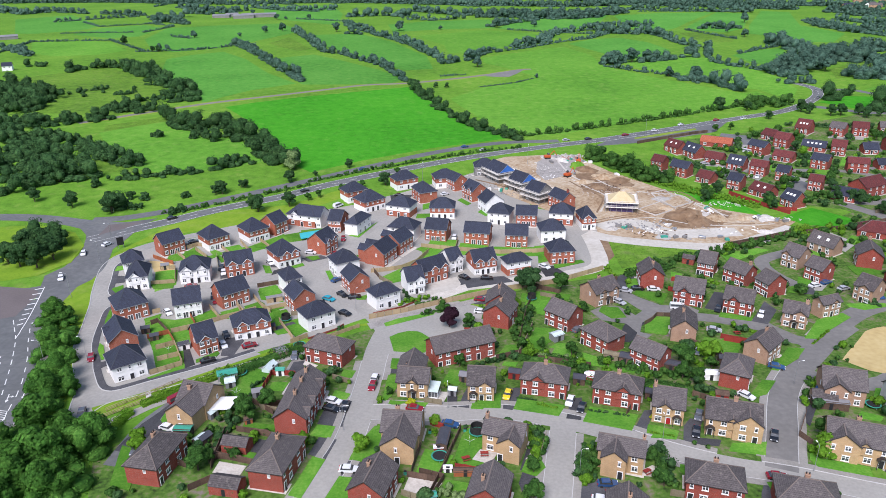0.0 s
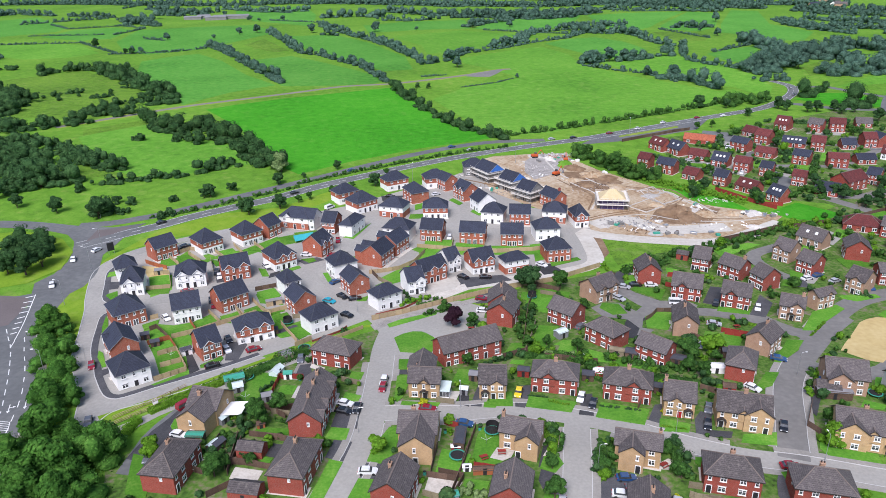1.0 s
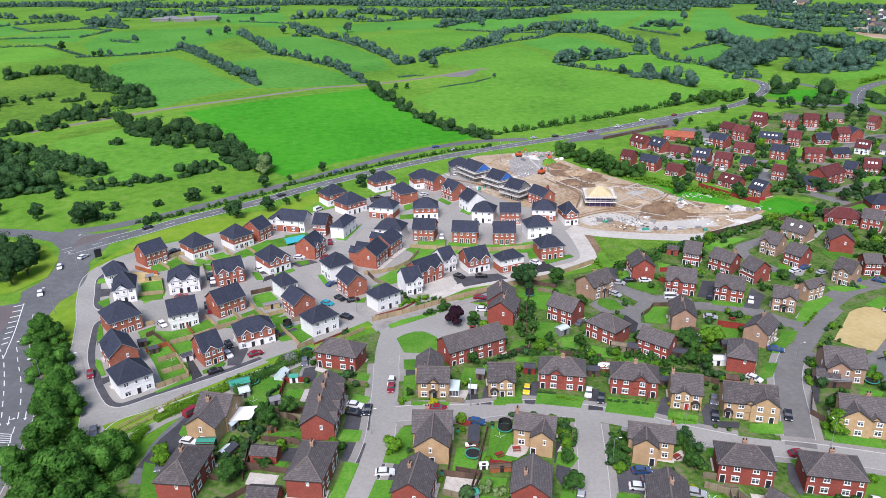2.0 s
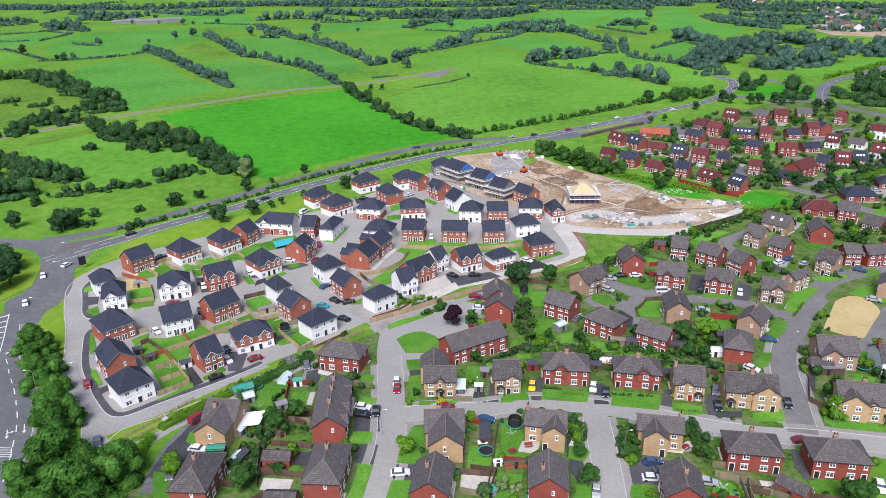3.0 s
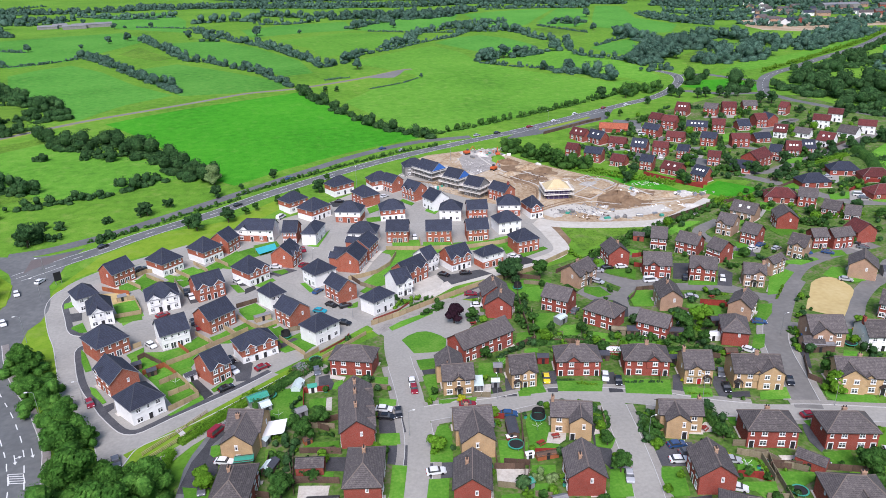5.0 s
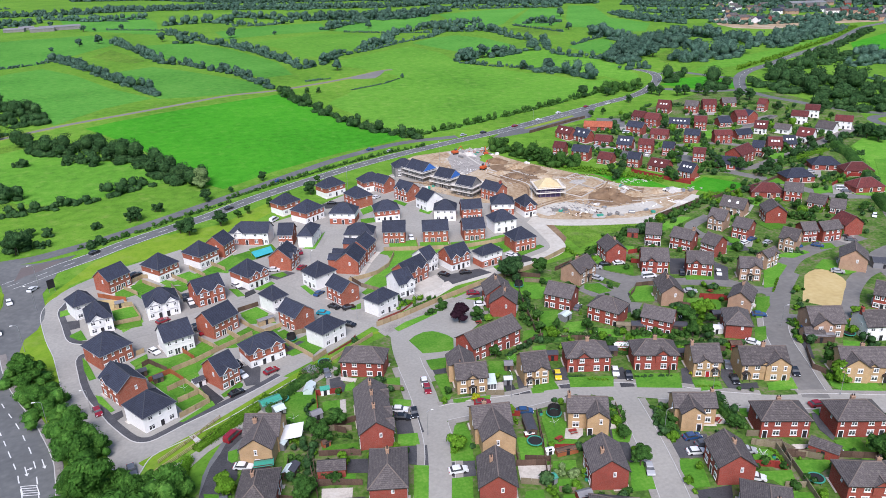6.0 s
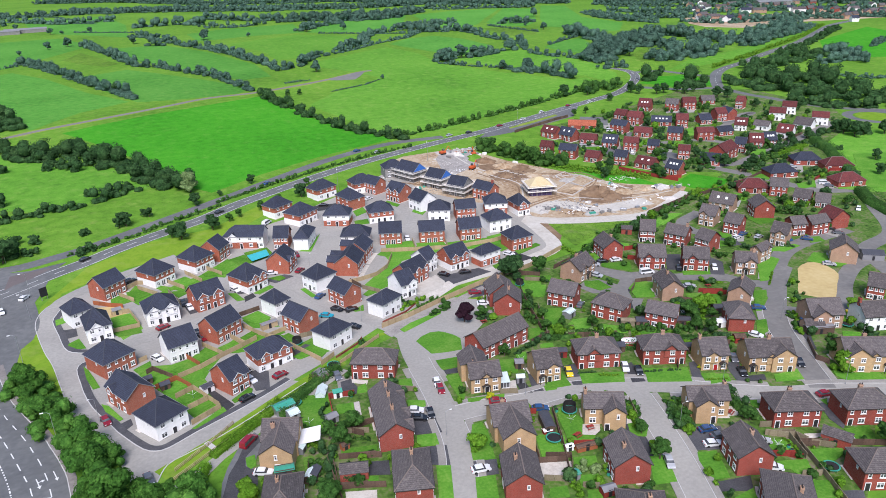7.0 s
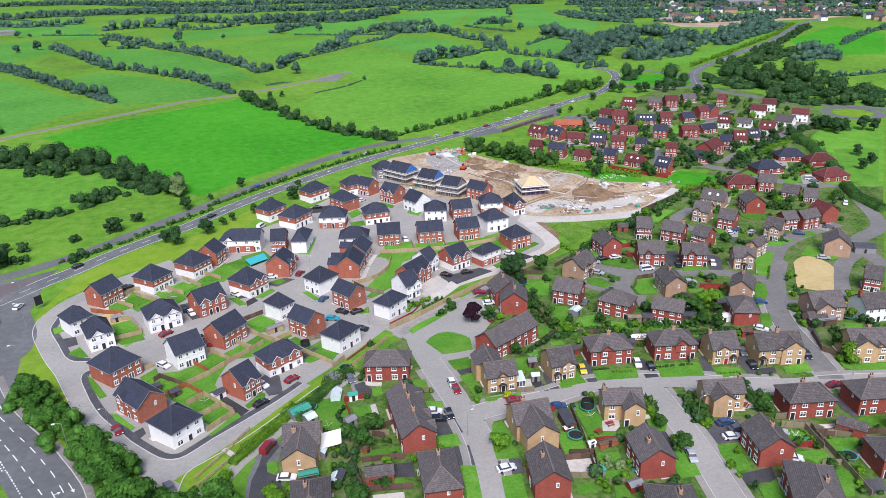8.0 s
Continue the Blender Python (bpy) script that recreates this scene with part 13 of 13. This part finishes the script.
part("footing_strip", Shape().beam((0.0, 0.0, 0.1), (9.8, 6.4, 0.1), 0.3, 4).mesh("footing_strip", "rubble"), footing)
part("footing_strip", Shape().beam((9.8, 6.4, 0.1), (12.2, -4.2, 0.1), 0.3, 4).mesh("footing_strip", "rubble"), footing)
part("footing_strip", Shape().beam((12.2, -4.2, 0.1), (2.6, -10.2, 0.1), 0.3, 4).mesh("footing_strip", "rubble"), footing)
part("footing_strip", Shape().beam((2.6, -10.2, 0.1), (0.0, 0.0, 0.1), 0.3, 4).mesh("footing_strip", "rubble"), footing)
footing = thing("foundation", 91.2, 310.2, 0, "pale concrete foundation outline in bare soil", "foundation", "foundations")
part("footing_strip", Shape().beam((0.0, 0.0, 0.1), (7.6, 4.5, 0.1), 0.3, 4).mesh("footing_strip", "rubble"), footing)
part("footing_strip", Shape().beam((7.6, 4.5, 0.1), (8.7, -5.2, 0.1), 0.3, 4).mesh("footing_strip", "rubble"), footing)
part("footing_strip", Shape().beam((8.7, -5.2, 0.1), (0.5, -9.2, 0.1), 0.3, 4).mesh("footing_strip", "rubble"), footing)
part("footing_strip", Shape().beam((0.5, -9.2, 0.1), (0.0, 0.0, 0.1), 0.3, 4).mesh("footing_strip", "rubble"), footing)
debris(75.1, 270.1, 14, 7, 59, 0.37, 'block', 'broken grey blocks and boards on bare soil', 301)
debris(77.3, 272.5, 12, 6, 34, 0.34, 'rubble', 'pale rubble and offcuts on bare soil', 302)
debris(71.8, 268.1, 12, 4, 22, 0.5, 'farm_sheet', 'grey metal sheets lying on bare soil', 303)
debris(78.4, 262.8, 9, 4, 20, 0.37, 'upvc', 'white plastic and packs lying on bare soil', 304)
debris(105.9, 285.1, 6, 4, 13, 0.56, 'upvc', 'crumpled white plastic sheets on bare soil', 305)
debris(82.1, 259.8, 12, 4, 34, 0.37, 'wood_old', 'broken timber and dark debris', 306)
debris(101.4, 266.1, 9, 5, 25, 0.31, 'rubble', 'pale rubble on bare soil', 307)
debris(72.2, 321.1, 11, 7, 68, 0.37, 'wood_old', 'tangled dark roots and earth on bare soil', 308)
debris(70.3, 319.8, 9, 6, 34, 0.31, 'rubble', 'pale rubble on bare soil', 309)
debris(65.8, 375.6, 14, 5, 68, 0.56, 'rubble', 'pale broken concrete beside the road', 310)
debris(66.1, 370.6, 12, 4, 34, 0.5, 'wood_orange', 'rusty orange-brown debris', 311)
debris(52.1, 353.6, 14, 8, 51, 0.31, 'rubble', 'pale rubble on grey hardstanding', 312)
debris(46.8, 344.4, 10, 5, 34, 0.31, 'block', 'broken blocks on grey hardstanding', 313)
debris(51.0, 338.0, 12, 4, 20, 0.37, 'upvc', 'white packs and plastic strewn about', 314)
debris(61.8, 311.0, 12, 7, 34, 0.25, 'rubble', 'pale rubble on bare soil', 315)
debris(93.7, 309.5, 10, 4, 34, 0.37, 'rubble', 'pale rubble on bare soil', 316)
debris(117.9, 293.8, 14, 4, 42, 0.43, 'rubble', 'pale rubble along the edge of the site', 317)
debris(130.6, 273.6, 12, 5, 34, 0.37, 'rubble', 'pale rubble along the edge of the site', 318)
debris(113.9, 262.7, 14, 4, 13, 0.5, 'upvc', 'white plastic lying along the grass', 319)
debris(92.3, 268.5, 14, 4, 42, 0.25, 'mud', 'clods of brown earth', 320)
debris(105.1, 290.4, 16, 8, 68, 0.25, 'mud', 'clods of brown earth', 321)
debris(90.8, 332.0, 14, 5, 51, 0.31, 'mud', 'clods of brown earth', 322)
debris(22.6, 326.3, 14, 3, 42, 0.25, 'mud', 'clods of brown earth', 323)
debris(30.7, 312.4, 14, 3, 42, 0.31, 'block', 'broken blocks and boards beside the scaffolds', 324)
debris(14.3, 343.2, 8, 3, 25, 0.31, 'ply', 'loose boards beside the scaffolds', 325)
debris(63.5, 276.2, 8, 6, 22, 0.25, 'rubble', 'pale rubble beside the haul road', 326)
debris(123.5, 275.5, 3, 1.2, 13, 0.5, 'rubber', 'dark drums and packs standing together', 327)
road([(54.8, 269.1), (66.9, 275.3), (83.6, 278.4), (95.8, 270.5), (112.6, 267.5), (129.4, 269.2)], 0.7, mat='haul', z=0.1010, label="muddy wheel track across the building site", name="wheel_track")
road([(55.1, 274.0), (69.0, 280.7), (86.6, 285.5), (100.1, 291.7), (106.9, 300.4)], 0.7, mat='mud', z=0.1055, label="muddy wheel track across the building site", name="wheel_track")
road([(55.2, 271.8), (69.1, 278.4), (86.9, 283.8), (100.4, 289.9), (107.6, 298.4)], 0.7, mat='mud', z=0.1100, label="muddy wheel track across the building site", name="wheel_track")
road([(71.6, 337.4), (78.7, 323.2), (92.5, 313.6), (105.5, 310.0), (109.3, 293.5), (116.7, 280.6)], 0.8, mat='mud', z=0.0920, label="muddy wheel track across the building site", name="wheel_track")
road([(71.0, 333.4), (76.9, 319.8), (91.2, 310.2), (103.5, 306.8), (107.2, 291.5), (114.6, 278.7)], 0.8, mat='haul', z=0.0965, label="muddy wheel track across the building site", name="wheel_track")
road([(57.9, 331.0), (62.6, 318.1), (68.1, 304.8), (61.7, 285.8)], 0.8, mat='mud', z=0.1010, label="muddy wheel track across the building site", name="wheel_track")
road([(59.8, 333.5), (64.8, 320.3), (70.2, 306.0), (63.6, 286.9)], 0.8, mat='haul', z=0.1055, label="muddy wheel track across the building site", name="wheel_track")
road([(58.3, 365.6), (60.6, 340.5), (66.0, 328.8), (74.6, 328.3)], 0.9, mat='haul', z=0.1100, label="muddy wheel track across the building site", name="wheel_track")
road([(13.1, 335.6), (25.1, 324.7), (37.5, 307.1), (44.5, 298.4)], 1.2, mat='mud', z=0.0920, label="muddy wheel track across the building site", name="wheel_track")
road([(92.0, 285.6), (100.9, 281.6), (107.0, 272.1), (121.7, 269.7)], 0.8, mat='mud', z=0.0965, label="muddy wheel track across the building site", name="wheel_track")
road([(103.6, 299.5), (110.7, 290.6), (112.8, 278.4)], 0.8, mat='haul', z=0.1010, label="muddy wheel track across the building site", name="wheel_track")

# ---- shrubs and small trees that fill the gardens ----
def within(x, y, corners):
    inside = False
    for (ax, ay), (bx, by) in zip(corners, corners[1:] + corners[:1]):
        if (ay > y) != (by > y) and x < ax + (y - ay) / (by - ay) * (bx - ax):
            inside = not inside
    return inside


def garden_shrubs(corners, count, leaf, low, high, seed, label, clear=False):
    """Rounded shrubs strewn over a patch of gardens, clear of houses, roads and cars, and of lawns and paving too where asked."""
    rng = np.random.default_rng(seed)
    taken = np.array(HOMES + TRACKS + PARKED)
    xs, ys = [c[0] for c in corners], [c[1] for c in corners]
    lobes, boughs = [], []
    for _ in range(count * 12):
        if len(lobes) >= count:
            break
        x, y = rng.uniform(min(xs), max(xs)), rng.uniform(min(ys), max(ys))
        h = rng.uniform(low, high) * (1.7 if rng.uniform() < 0.12 else 1.0)
        r = h * rng.uniform(0.4, 0.62)
        if not within(x, y, corners) or (clear and any(within(x, y, c) for c in KEPT)):
            continue
        if (np.hypot(taken[:, 0] - x, taken[:, 1] - y) < taken[:, 2] + r * 0.8).any():
            continue
        lobes.append((x, y, h * 0.48, r, h * 0.52))
        for a in rng.uniform(0, 6.28, 4):
            boughs.append((x + r * 0.6 * math.cos(a), y + r * 0.6 * math.sin(a), h * rng.uniform(0.4, 0.75), r * 0.5, r * 0.45))
    v, f, n = leaf_cloud(rng, lobes, len(lobes) * 70, 0.3, boughs)
    v[:, 2] = np.maximum(v[:, 2], 0.05)
    return tagged(new("garden_shrubs", leaf_mesh("garden_shrubs", v, f, n, leaf)), label, "shrubs", "", "stuff")


RED_ESTATE = [(118, 372), (150, 408), (195, 428), (272, 430), (300, 400), (300, 345), (262, 312), (205, 292), (150, 284), (117, 318)]
EAST_SIDE = [(60, 212), (90, 236), (128, 258), (166, 282), (232, 300), (214, 250), (176, 205), (140, 196), (120, 205), (92, 186), (70, 190)]
OLD_ESTATE = [(-76, 96), (-72, 138), (-46, 166), (-24, 178), (-10, 192), (20, 204), (60, 220), (76, 192), (104, 178), (132, 152), (124, 104), (60, 74), (-20, 74)]
for corners, count, low, high in ((RED_ESTATE, 210, 1.4, 3.4), (EAST_SIDE, 120, 1.2, 2.8), (OLD_ESTATE, 420, 0.8, 2.3)):
    for k, leaf in enumerate(("leaf_mid", "leaf_dark", "leaf_light")):
        garden_shrubs(corners, count // (2 + k), leaf, low, high, 900 + 10 * k + count, ("green garden shrubs between the houses", "dark green garden shrubs and small trees", "light green garden shrubs")[k], corners is OLD_ESTATE)

# ---- far buildings ----


def far_house(x, y, rot, length, wall, roof):
    """A plain far house: walls, roof and a row of windows."""
    ob = thing("far_house", x, y, rot, "small distant " + LOOKS[wall] + " house at the edge of town", "house", "distant houses")
    a = length / 2
    part("wall", Shape().solid([(-a, -4, 0), (-a, 4, 0), (-a, 4, 5), (-a, 0, 8), (-a, -4, 5)][::-1], [(a, -4, 0), (a, 4, 0), (a, 4, 5), (a, 0, 8), (a, -4, 5)][::-1]).mesh("wall", WALLS[wall]), ob)
    part("roof", chevron(0, 4.4, 3.3, -a - 0.3, a + 0.3, a + 0.3, 8.2, 0.15).mesh("roof", roof), ob, turn=math.pi / 2)
    for k in range(2):
        for z in (3.2,):
            part("window", window_mesh(1.2, 1.15)[1], ob, "", (a * (k - 0.5), -4.05, z))


def barn(x, y, rot, length, width, height):
    ob = thing("barn", x, y, rot, "long grey sheet-roofed farm shed", "barn", "farm buildings")
    a, b = length / 2, width / 2
    part("wall", Shape().solid([(-a, b, 0), (-a, -b, 0), (-a, -b, height), (-a, 0, height + 2), (-a, b, height)][::-1], [(a, b, 0), (a, -b, 0), (a, -b, height), (a, 0, height + 2), (a, b, height)][::-1]).mesh("wall", "block"), ob)
    part("roof", chevron(0, b + 0.4, 2 * (b + 0.4) / b, -a - 0.4, a + 0.4, a + 0.4, height + 2.2, 0.15).mesh("roof", "farm_sheet"), ob, turn=math.pi / 2)

barn(854.0, 1021.2, -15, 56, 24, 7)
barn(-319.1, 1333.4, 10, 60, 18, 5)
barn(-341.6, 1313.1, 10, 35, 14, 5)
barn(-386.1, 1333.8, 0, 30, 12, 4)
barn(-374.3, 1359.4, 20, 22, 10, 4)
barn(-596.5, 1026.9, 30, 25, 10, 4)
far_house(721.8, 969.5, -20, 12, 'brown', 'tile')
far_house(635.0, 857.8, 25, 20, 'white', 'slate')
far_house(675.9, 878.6, 0, 16, 'brown', 'tile')
far_house(724.8, 1024.2, 25, 20, 'white', 'tile')
far_house(636.6, 925.5, -15, 10, 'white', 'slate')
far_house(732.2, 941.0, -15, 16, 'white', 'slate')
far_house(633.1, 887.7, -20, 16, 'brown', 'tile')
far_house(689.6, 996.2, -20, 10, 'brown', 'tile')
far_house(628.4, 860.8, -20, 9, 'white', 'tile')
far_house(780.1, 991.0, -20, 9, 'brown', 'slate')
far_house(606.2, 875.5, 0, 20, 'white', 'tile')
far_house(746.8, 928.6, -20, 20, 'brown', 'tile')
far_house(603.9, 870.6, 60, 20, 'white', 'tile')
far_house(654.7, 856.1, 25, 9, 'red', 'tile')
far_house(638.1, 918.4, 25, 20, 'brown', 'tile')
far_house(691.1, 1000.1, -20, 20, 'white', 'slate')
far_house(746.8, 1016.3, -20, 16, 'brown', 'tile')
far_house(755.8, 957.2, -15, 10, 'brown', 'tile')
far_house(729.8, 982.4, 60, 9, 'white', 'slate')
far_house(792.1, 1045.9, 0, 16, 'brown', 'tile')
far_house(808.7, 934.8, -15, 9, 'white', 'slate')
far_house(904.8, 945.1, 60, 10, 'red', 'tile')
far_house(917.3, 1000.5, -20, 10, 'red', 'tile')
far_house(887.6, 1032.0, -15, 9, 'white', 'tile')
far_house(829.9, 1002.6, 25, 9, 'brown', 'slate')
far_house(911.7, 951.5, 25, 12, 'brown', 'slate')
far_house(889.7, 1054.6, -20, 9, 'red', 'tile')
far_house(903.0, 1023.6, -15, 12, 'brown', 'tile')
far_house(826.1, 893.8, -20, 9, 'brown', 'slate')
far_house(894.2, 1036.8, -15, 9, 'white', 'tile')
far_house(838.3, 988.0, -15, 20, 'brown', 'tile')
far_house(797.5, 903.8, -20, 20, 'white', 'tile')
far_house(840.5, 878.7, 25, 20, 'red', 'tile')
far_house(827.6, 912.9, -15, 10, 'red', 'tile')
far_house(796.1, 801.7, 0, 9, 'brown', 'tile')
far_house(973.1, 885.7, -15, 12, 'brown', 'slate')
far_house(839.8, 755.2, -20, 20, 'brown', 'tile')
far_house(845.6, 786.2, 25, 9, 'brown', 'slate')
far_house(927.5, 927.3, -20, 9, 'brown', 'tile')
far_house(855.7, 824.7, -20, 12, 'brown', 'tile')
far_house(865.8, 869.1, 25, 10, 'brown', 'slate')
far_house(806.1, 710.6, 60, 10, 'brown', 'tile')
far_house(933.5, 881.4, -20, 9, 'brown', 'tile')
far_house(757.5, 763.8, -20, 9, 'white', 'slate')
far_house(853.7, 808.9, -20, 10, 'red', 'tile')
far_house(778.3, 797.2, 0, 12, 'brown', 'tile')
far_house(993.9, 868.7, 0, 9, 'white', 'tile')
far_house(892.4, 790.4, -15, 9, 'red', 'tile')
far_house(949.5, 865.2, 60, 16, 'white', 'tile')
far_house(821.3, 728.0, -20, 12, 'red', 'tile')
far_house(872.2, 828.8, 25, 12, 'red', 'slate')
far_house(815.4, 728.5, -20, 12, 'brown', 'tile')
far_house(852.6, 828.7, 0, 10, 'brown', 'slate')
far_house(940.5, 904.2, 60, 20, 'white', 'tile')
far_house(884.4, 894.4, -15, 9, 'red', 'tile')
far_house(859.0, 829.8, 25, 12, 'brown', 'tile')
far_house(799.4, 808.2, -15, 12, 'brown', 'slate')
far_house(823.6, 748.2, -20, 12, 'white', 'slate')
far_house(950.1, 835.8, 60, 9, 'brown', 'tile')
far_house(864.8, 867.3, 0, 16, 'white', 'tile')
far_house(836.2, 803.0, 60, 12, 'brown', 'tile')
far_house(952.8, 834.5, -15, 20, 'brown', 'tile')
far_house(946.1, 850.1, 60, 9, 'brown', 'tile')
far_house(840.4, 820.5, 60, 12, 'brown', 'tile')
far_house(744.1, 1097.9, 60, 10, 'brown', 'tile')
far_house(777.4, 1109.5, 60, 12, 'white', 'tile')
far_house(780.3, 1157.0, -15, 12, 'white', 'slate')
far_house(733.2, 1078.3, 25, 10, 'brown', 'tile')
far_house(748.0, 1063.4, -20, 12, 'white', 'tile')
far_house(815.3, 1177.6, 0, 10, 'brown', 'slate')
far_house(760.4, 1325.5, 60, 10, 'white', 'slate')
far_house(768.8, 1315.0, -20, 20, 'brown', 'tile')
far_house(807.6, 1439.2, -20, 20, 'brown', 'tile')
far_house(825.6, 1439.0, -15, 12, 'red', 'slate')
far_house(823.1, 1472.7, 0, 16, 'brown', 'tile')
far_house(866.2, 1460.2, 25, 10, 'brown', 'tile')
far_house(775.5, 1342.5, -15, 16, 'brown', 'tile')
far_house(722.3, 1320.9, 0, 16, 'brown', 'slate')
far_house(-430.8, 730.1, 20, 9, "white", "slate")

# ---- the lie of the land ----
# The plan above is placed from the camera's view as if on level ground. From the camera's place at 6 s each thing is
# slid and scaled along its ray, which keeps that view, onto land that falls away from the older estate to a shallow
# valley along the main road and rises again to the far fields.
VIEW_EYE = Vector((-56.45, 6.25, 104.69))
LAND_X = (-120, -30, 60, 140, 220)
LAND = (
    (60, (2.1, 2.1, 2.1, 2.0, 2.0)),
    (130, (2.1, 2.5, 1.1, -1.2, -3.4)),
    (152, (0.8, 1.6, -0.1, -2.7, -4.9)),
    (168, (-0.7, -0.1, -1.8, -3.7, -5.6)),
    (190, (-2.5, -1.8, -3.4, -4.9, -6.4)),
    (230, (-2.9, -3.1, -5.0, -6.5, -7.2)),
    (300, (-1.8, -2.9, -4.0, -4.9, -6.3)),
    (350, (-0.7, -1.8, -3.2, -5.5, -5.6)),
    (420, (0.7, -0.2, -1.0, -1.5, -2.5)),
    (500, (2.7, 1.7, 0.7, -0.3, -1.6)),
    (560, (4.0, 3.2, 2.4, 1.5, 0.6)),
    (650, (5.2, 5.1, 4.9, 4.2, 3.3)),
    (800, (5.5, 5.5, 5.5, 5.5, 5.5)),
)
GRID_X = np.array((-6000, -400) + LAND_X + (500, 6000), dtype=float)
GRID_Y = np.array((-3000,) + tuple(y for y, _ in LAND) + (9000,), dtype=float)
rise = np.array([h for _, h in LAND])
rise = np.pad(rise, ((1, 1), (2, 2)), mode="edge")
SHRINK = 1 - rise / VIEW_EYE.z
NODES = np.stack([VIEW_EYE.x + SHRINK * (GRID_X[None, :] - VIEW_EYE.x), VIEW_EYE.y + SHRINK * (GRID_Y[:, None] - VIEW_EYE.y), rise, SHRINK], axis=2)


def on_land(x, y):
    """Where points of the level plan lie on the land: x, y, height and size; flat facets between the nodes."""
    x, y = np.atleast_1d(x), np.atleast_1d(y)
    i = np.clip(np.searchsorted(GRID_X, x, side="right") - 1, 0, len(GRID_X) - 2)
    j = np.clip(np.searchsorted(GRID_Y, y, side="right") - 1, 0, len(GRID_Y) - 2)
    u = ((x - GRID_X[i]) / (GRID_X[i + 1] - GRID_X[i]))[:, None]
    v = ((y - GRID_Y[j]) / (GRID_Y[j + 1] - GRID_Y[j]))[:, None]
    a, b, c, d = NODES[j, i], NODES[j, i + 1], NODES[j + 1, i], NODES[j + 1, i + 1]
    return np.where(u >= v, a + (b - a) * u + (d - b) * v, a + (d - c) * u + (c - a) * v)


def cut_to_facets(me):
    """Cuts a ground mesh along the land's facets, so that layers stay parallel."""
    co = np.empty(len(me.vertices) * 3)
    me.vertices.foreach_get("co", co)
    low, high = co.reshape(-1, 3).min(0), co.reshape(-1, 3).max(0)
    xs = [x for x in GRID_X if low[0] < x < high[0]]
    ys = [y for y in GRID_Y if low[1] < y < high[1]]
    bm = bmesh.new()
    bm.from_mesh(me)
    bmesh.ops.triangulate(bm, faces=bm.faces[:])
    for at, turned in [((x, 0, 0), (1, 0, 0)) for x in xs] + [((0, y, 0), (0, 1, 0)) for y in ys]:
        bmesh.ops.bisect_plane(bm, geom=bm.verts[:] + bm.edges[:] + bm.faces[:], plane_co=at, plane_no=turned)
    cells = {}
    for f in bm.faces:
        c = f.calc_center_median()
        cells.setdefault((int(np.searchsorted(GRID_X, c.x)), int(np.searchsorted(GRID_Y, c.y))), []).append(f)
    for (i, j), faces in cells.items():
        i, j = min(max(i, 1), len(GRID_X) - 1), min(max(j, 1), len(GRID_Y) - 1)
        across = (-(GRID_Y[j] - GRID_Y[j - 1]), GRID_X[i] - GRID_X[i - 1], 0)
        faces = [f for f in faces if f.is_valid]
        geom = list({e for f in faces for e in (*f.verts, *f.edges)}) + faces
        bmesh.ops.bisect_plane(bm, geom=geom, plane_co=(GRID_X[i], GRID_Y[j], 0), plane_no=across)
    bm.to_mesh(me)
    bm.free()


def lay_mesh(ob, cut):
    if ob.data.users > 1:
        ob.data = ob.data.copy()
    if cut:
        cut_to_facets(ob.data)
    co = np.empty(len(ob.data.vertices) * 3)
    ob.data.vertices.foreach_get("co", co)
    co = co.reshape(-1, 3)
    p = on_land(co[:, 0], co[:, 1])
    ob.data.vertices.foreach_set("co", np.column_stack([p[:, 0], p[:, 1], p[:, 2] + co[:, 2] * p[:, 3]]).ravel())
    ob.data.update()


LEVEL = Matrix.Identity(4)
for ob in [o for o in scene.objects if o.parent is None and o.type in ("MESH", "EMPTY")]:
    flat = ob.get("kind") in ("structure", "stuff")
    if ob.type == "MESH" and flat:
        if ob.matrix_basis != LEVEL:
            if ob.data.users > 1:
                ob.data = ob.data.copy()
            ob.data.transform(ob.matrix_basis)
            ob.matrix_basis = LEVEL
        lay_mesh(ob, ob["kind"] == "structure")
        for child in ob.children:
            lay_mesh(child, True)
        continue
    x, y, z = ob.matrix_basis.translation
    px, py, pz, size = on_land(x, y)[0]
    if ob.name.split(".")[0] == "fence":
        for child in ob.children:
            cx, cy, cz = child.location
            qx, qy, qz, k = on_land(x + cx, y + cy)[0]
            child.location = (qx - px, qy - py, qz - pz + cz * k)
            child.scale = child.scale * float(k)
        size = 1.0
    ob.location = (px, py, pz + z * size - (0.1 if ob.get("category") == "house" else 0.02))
    ob.scale = ob.scale * float(size)
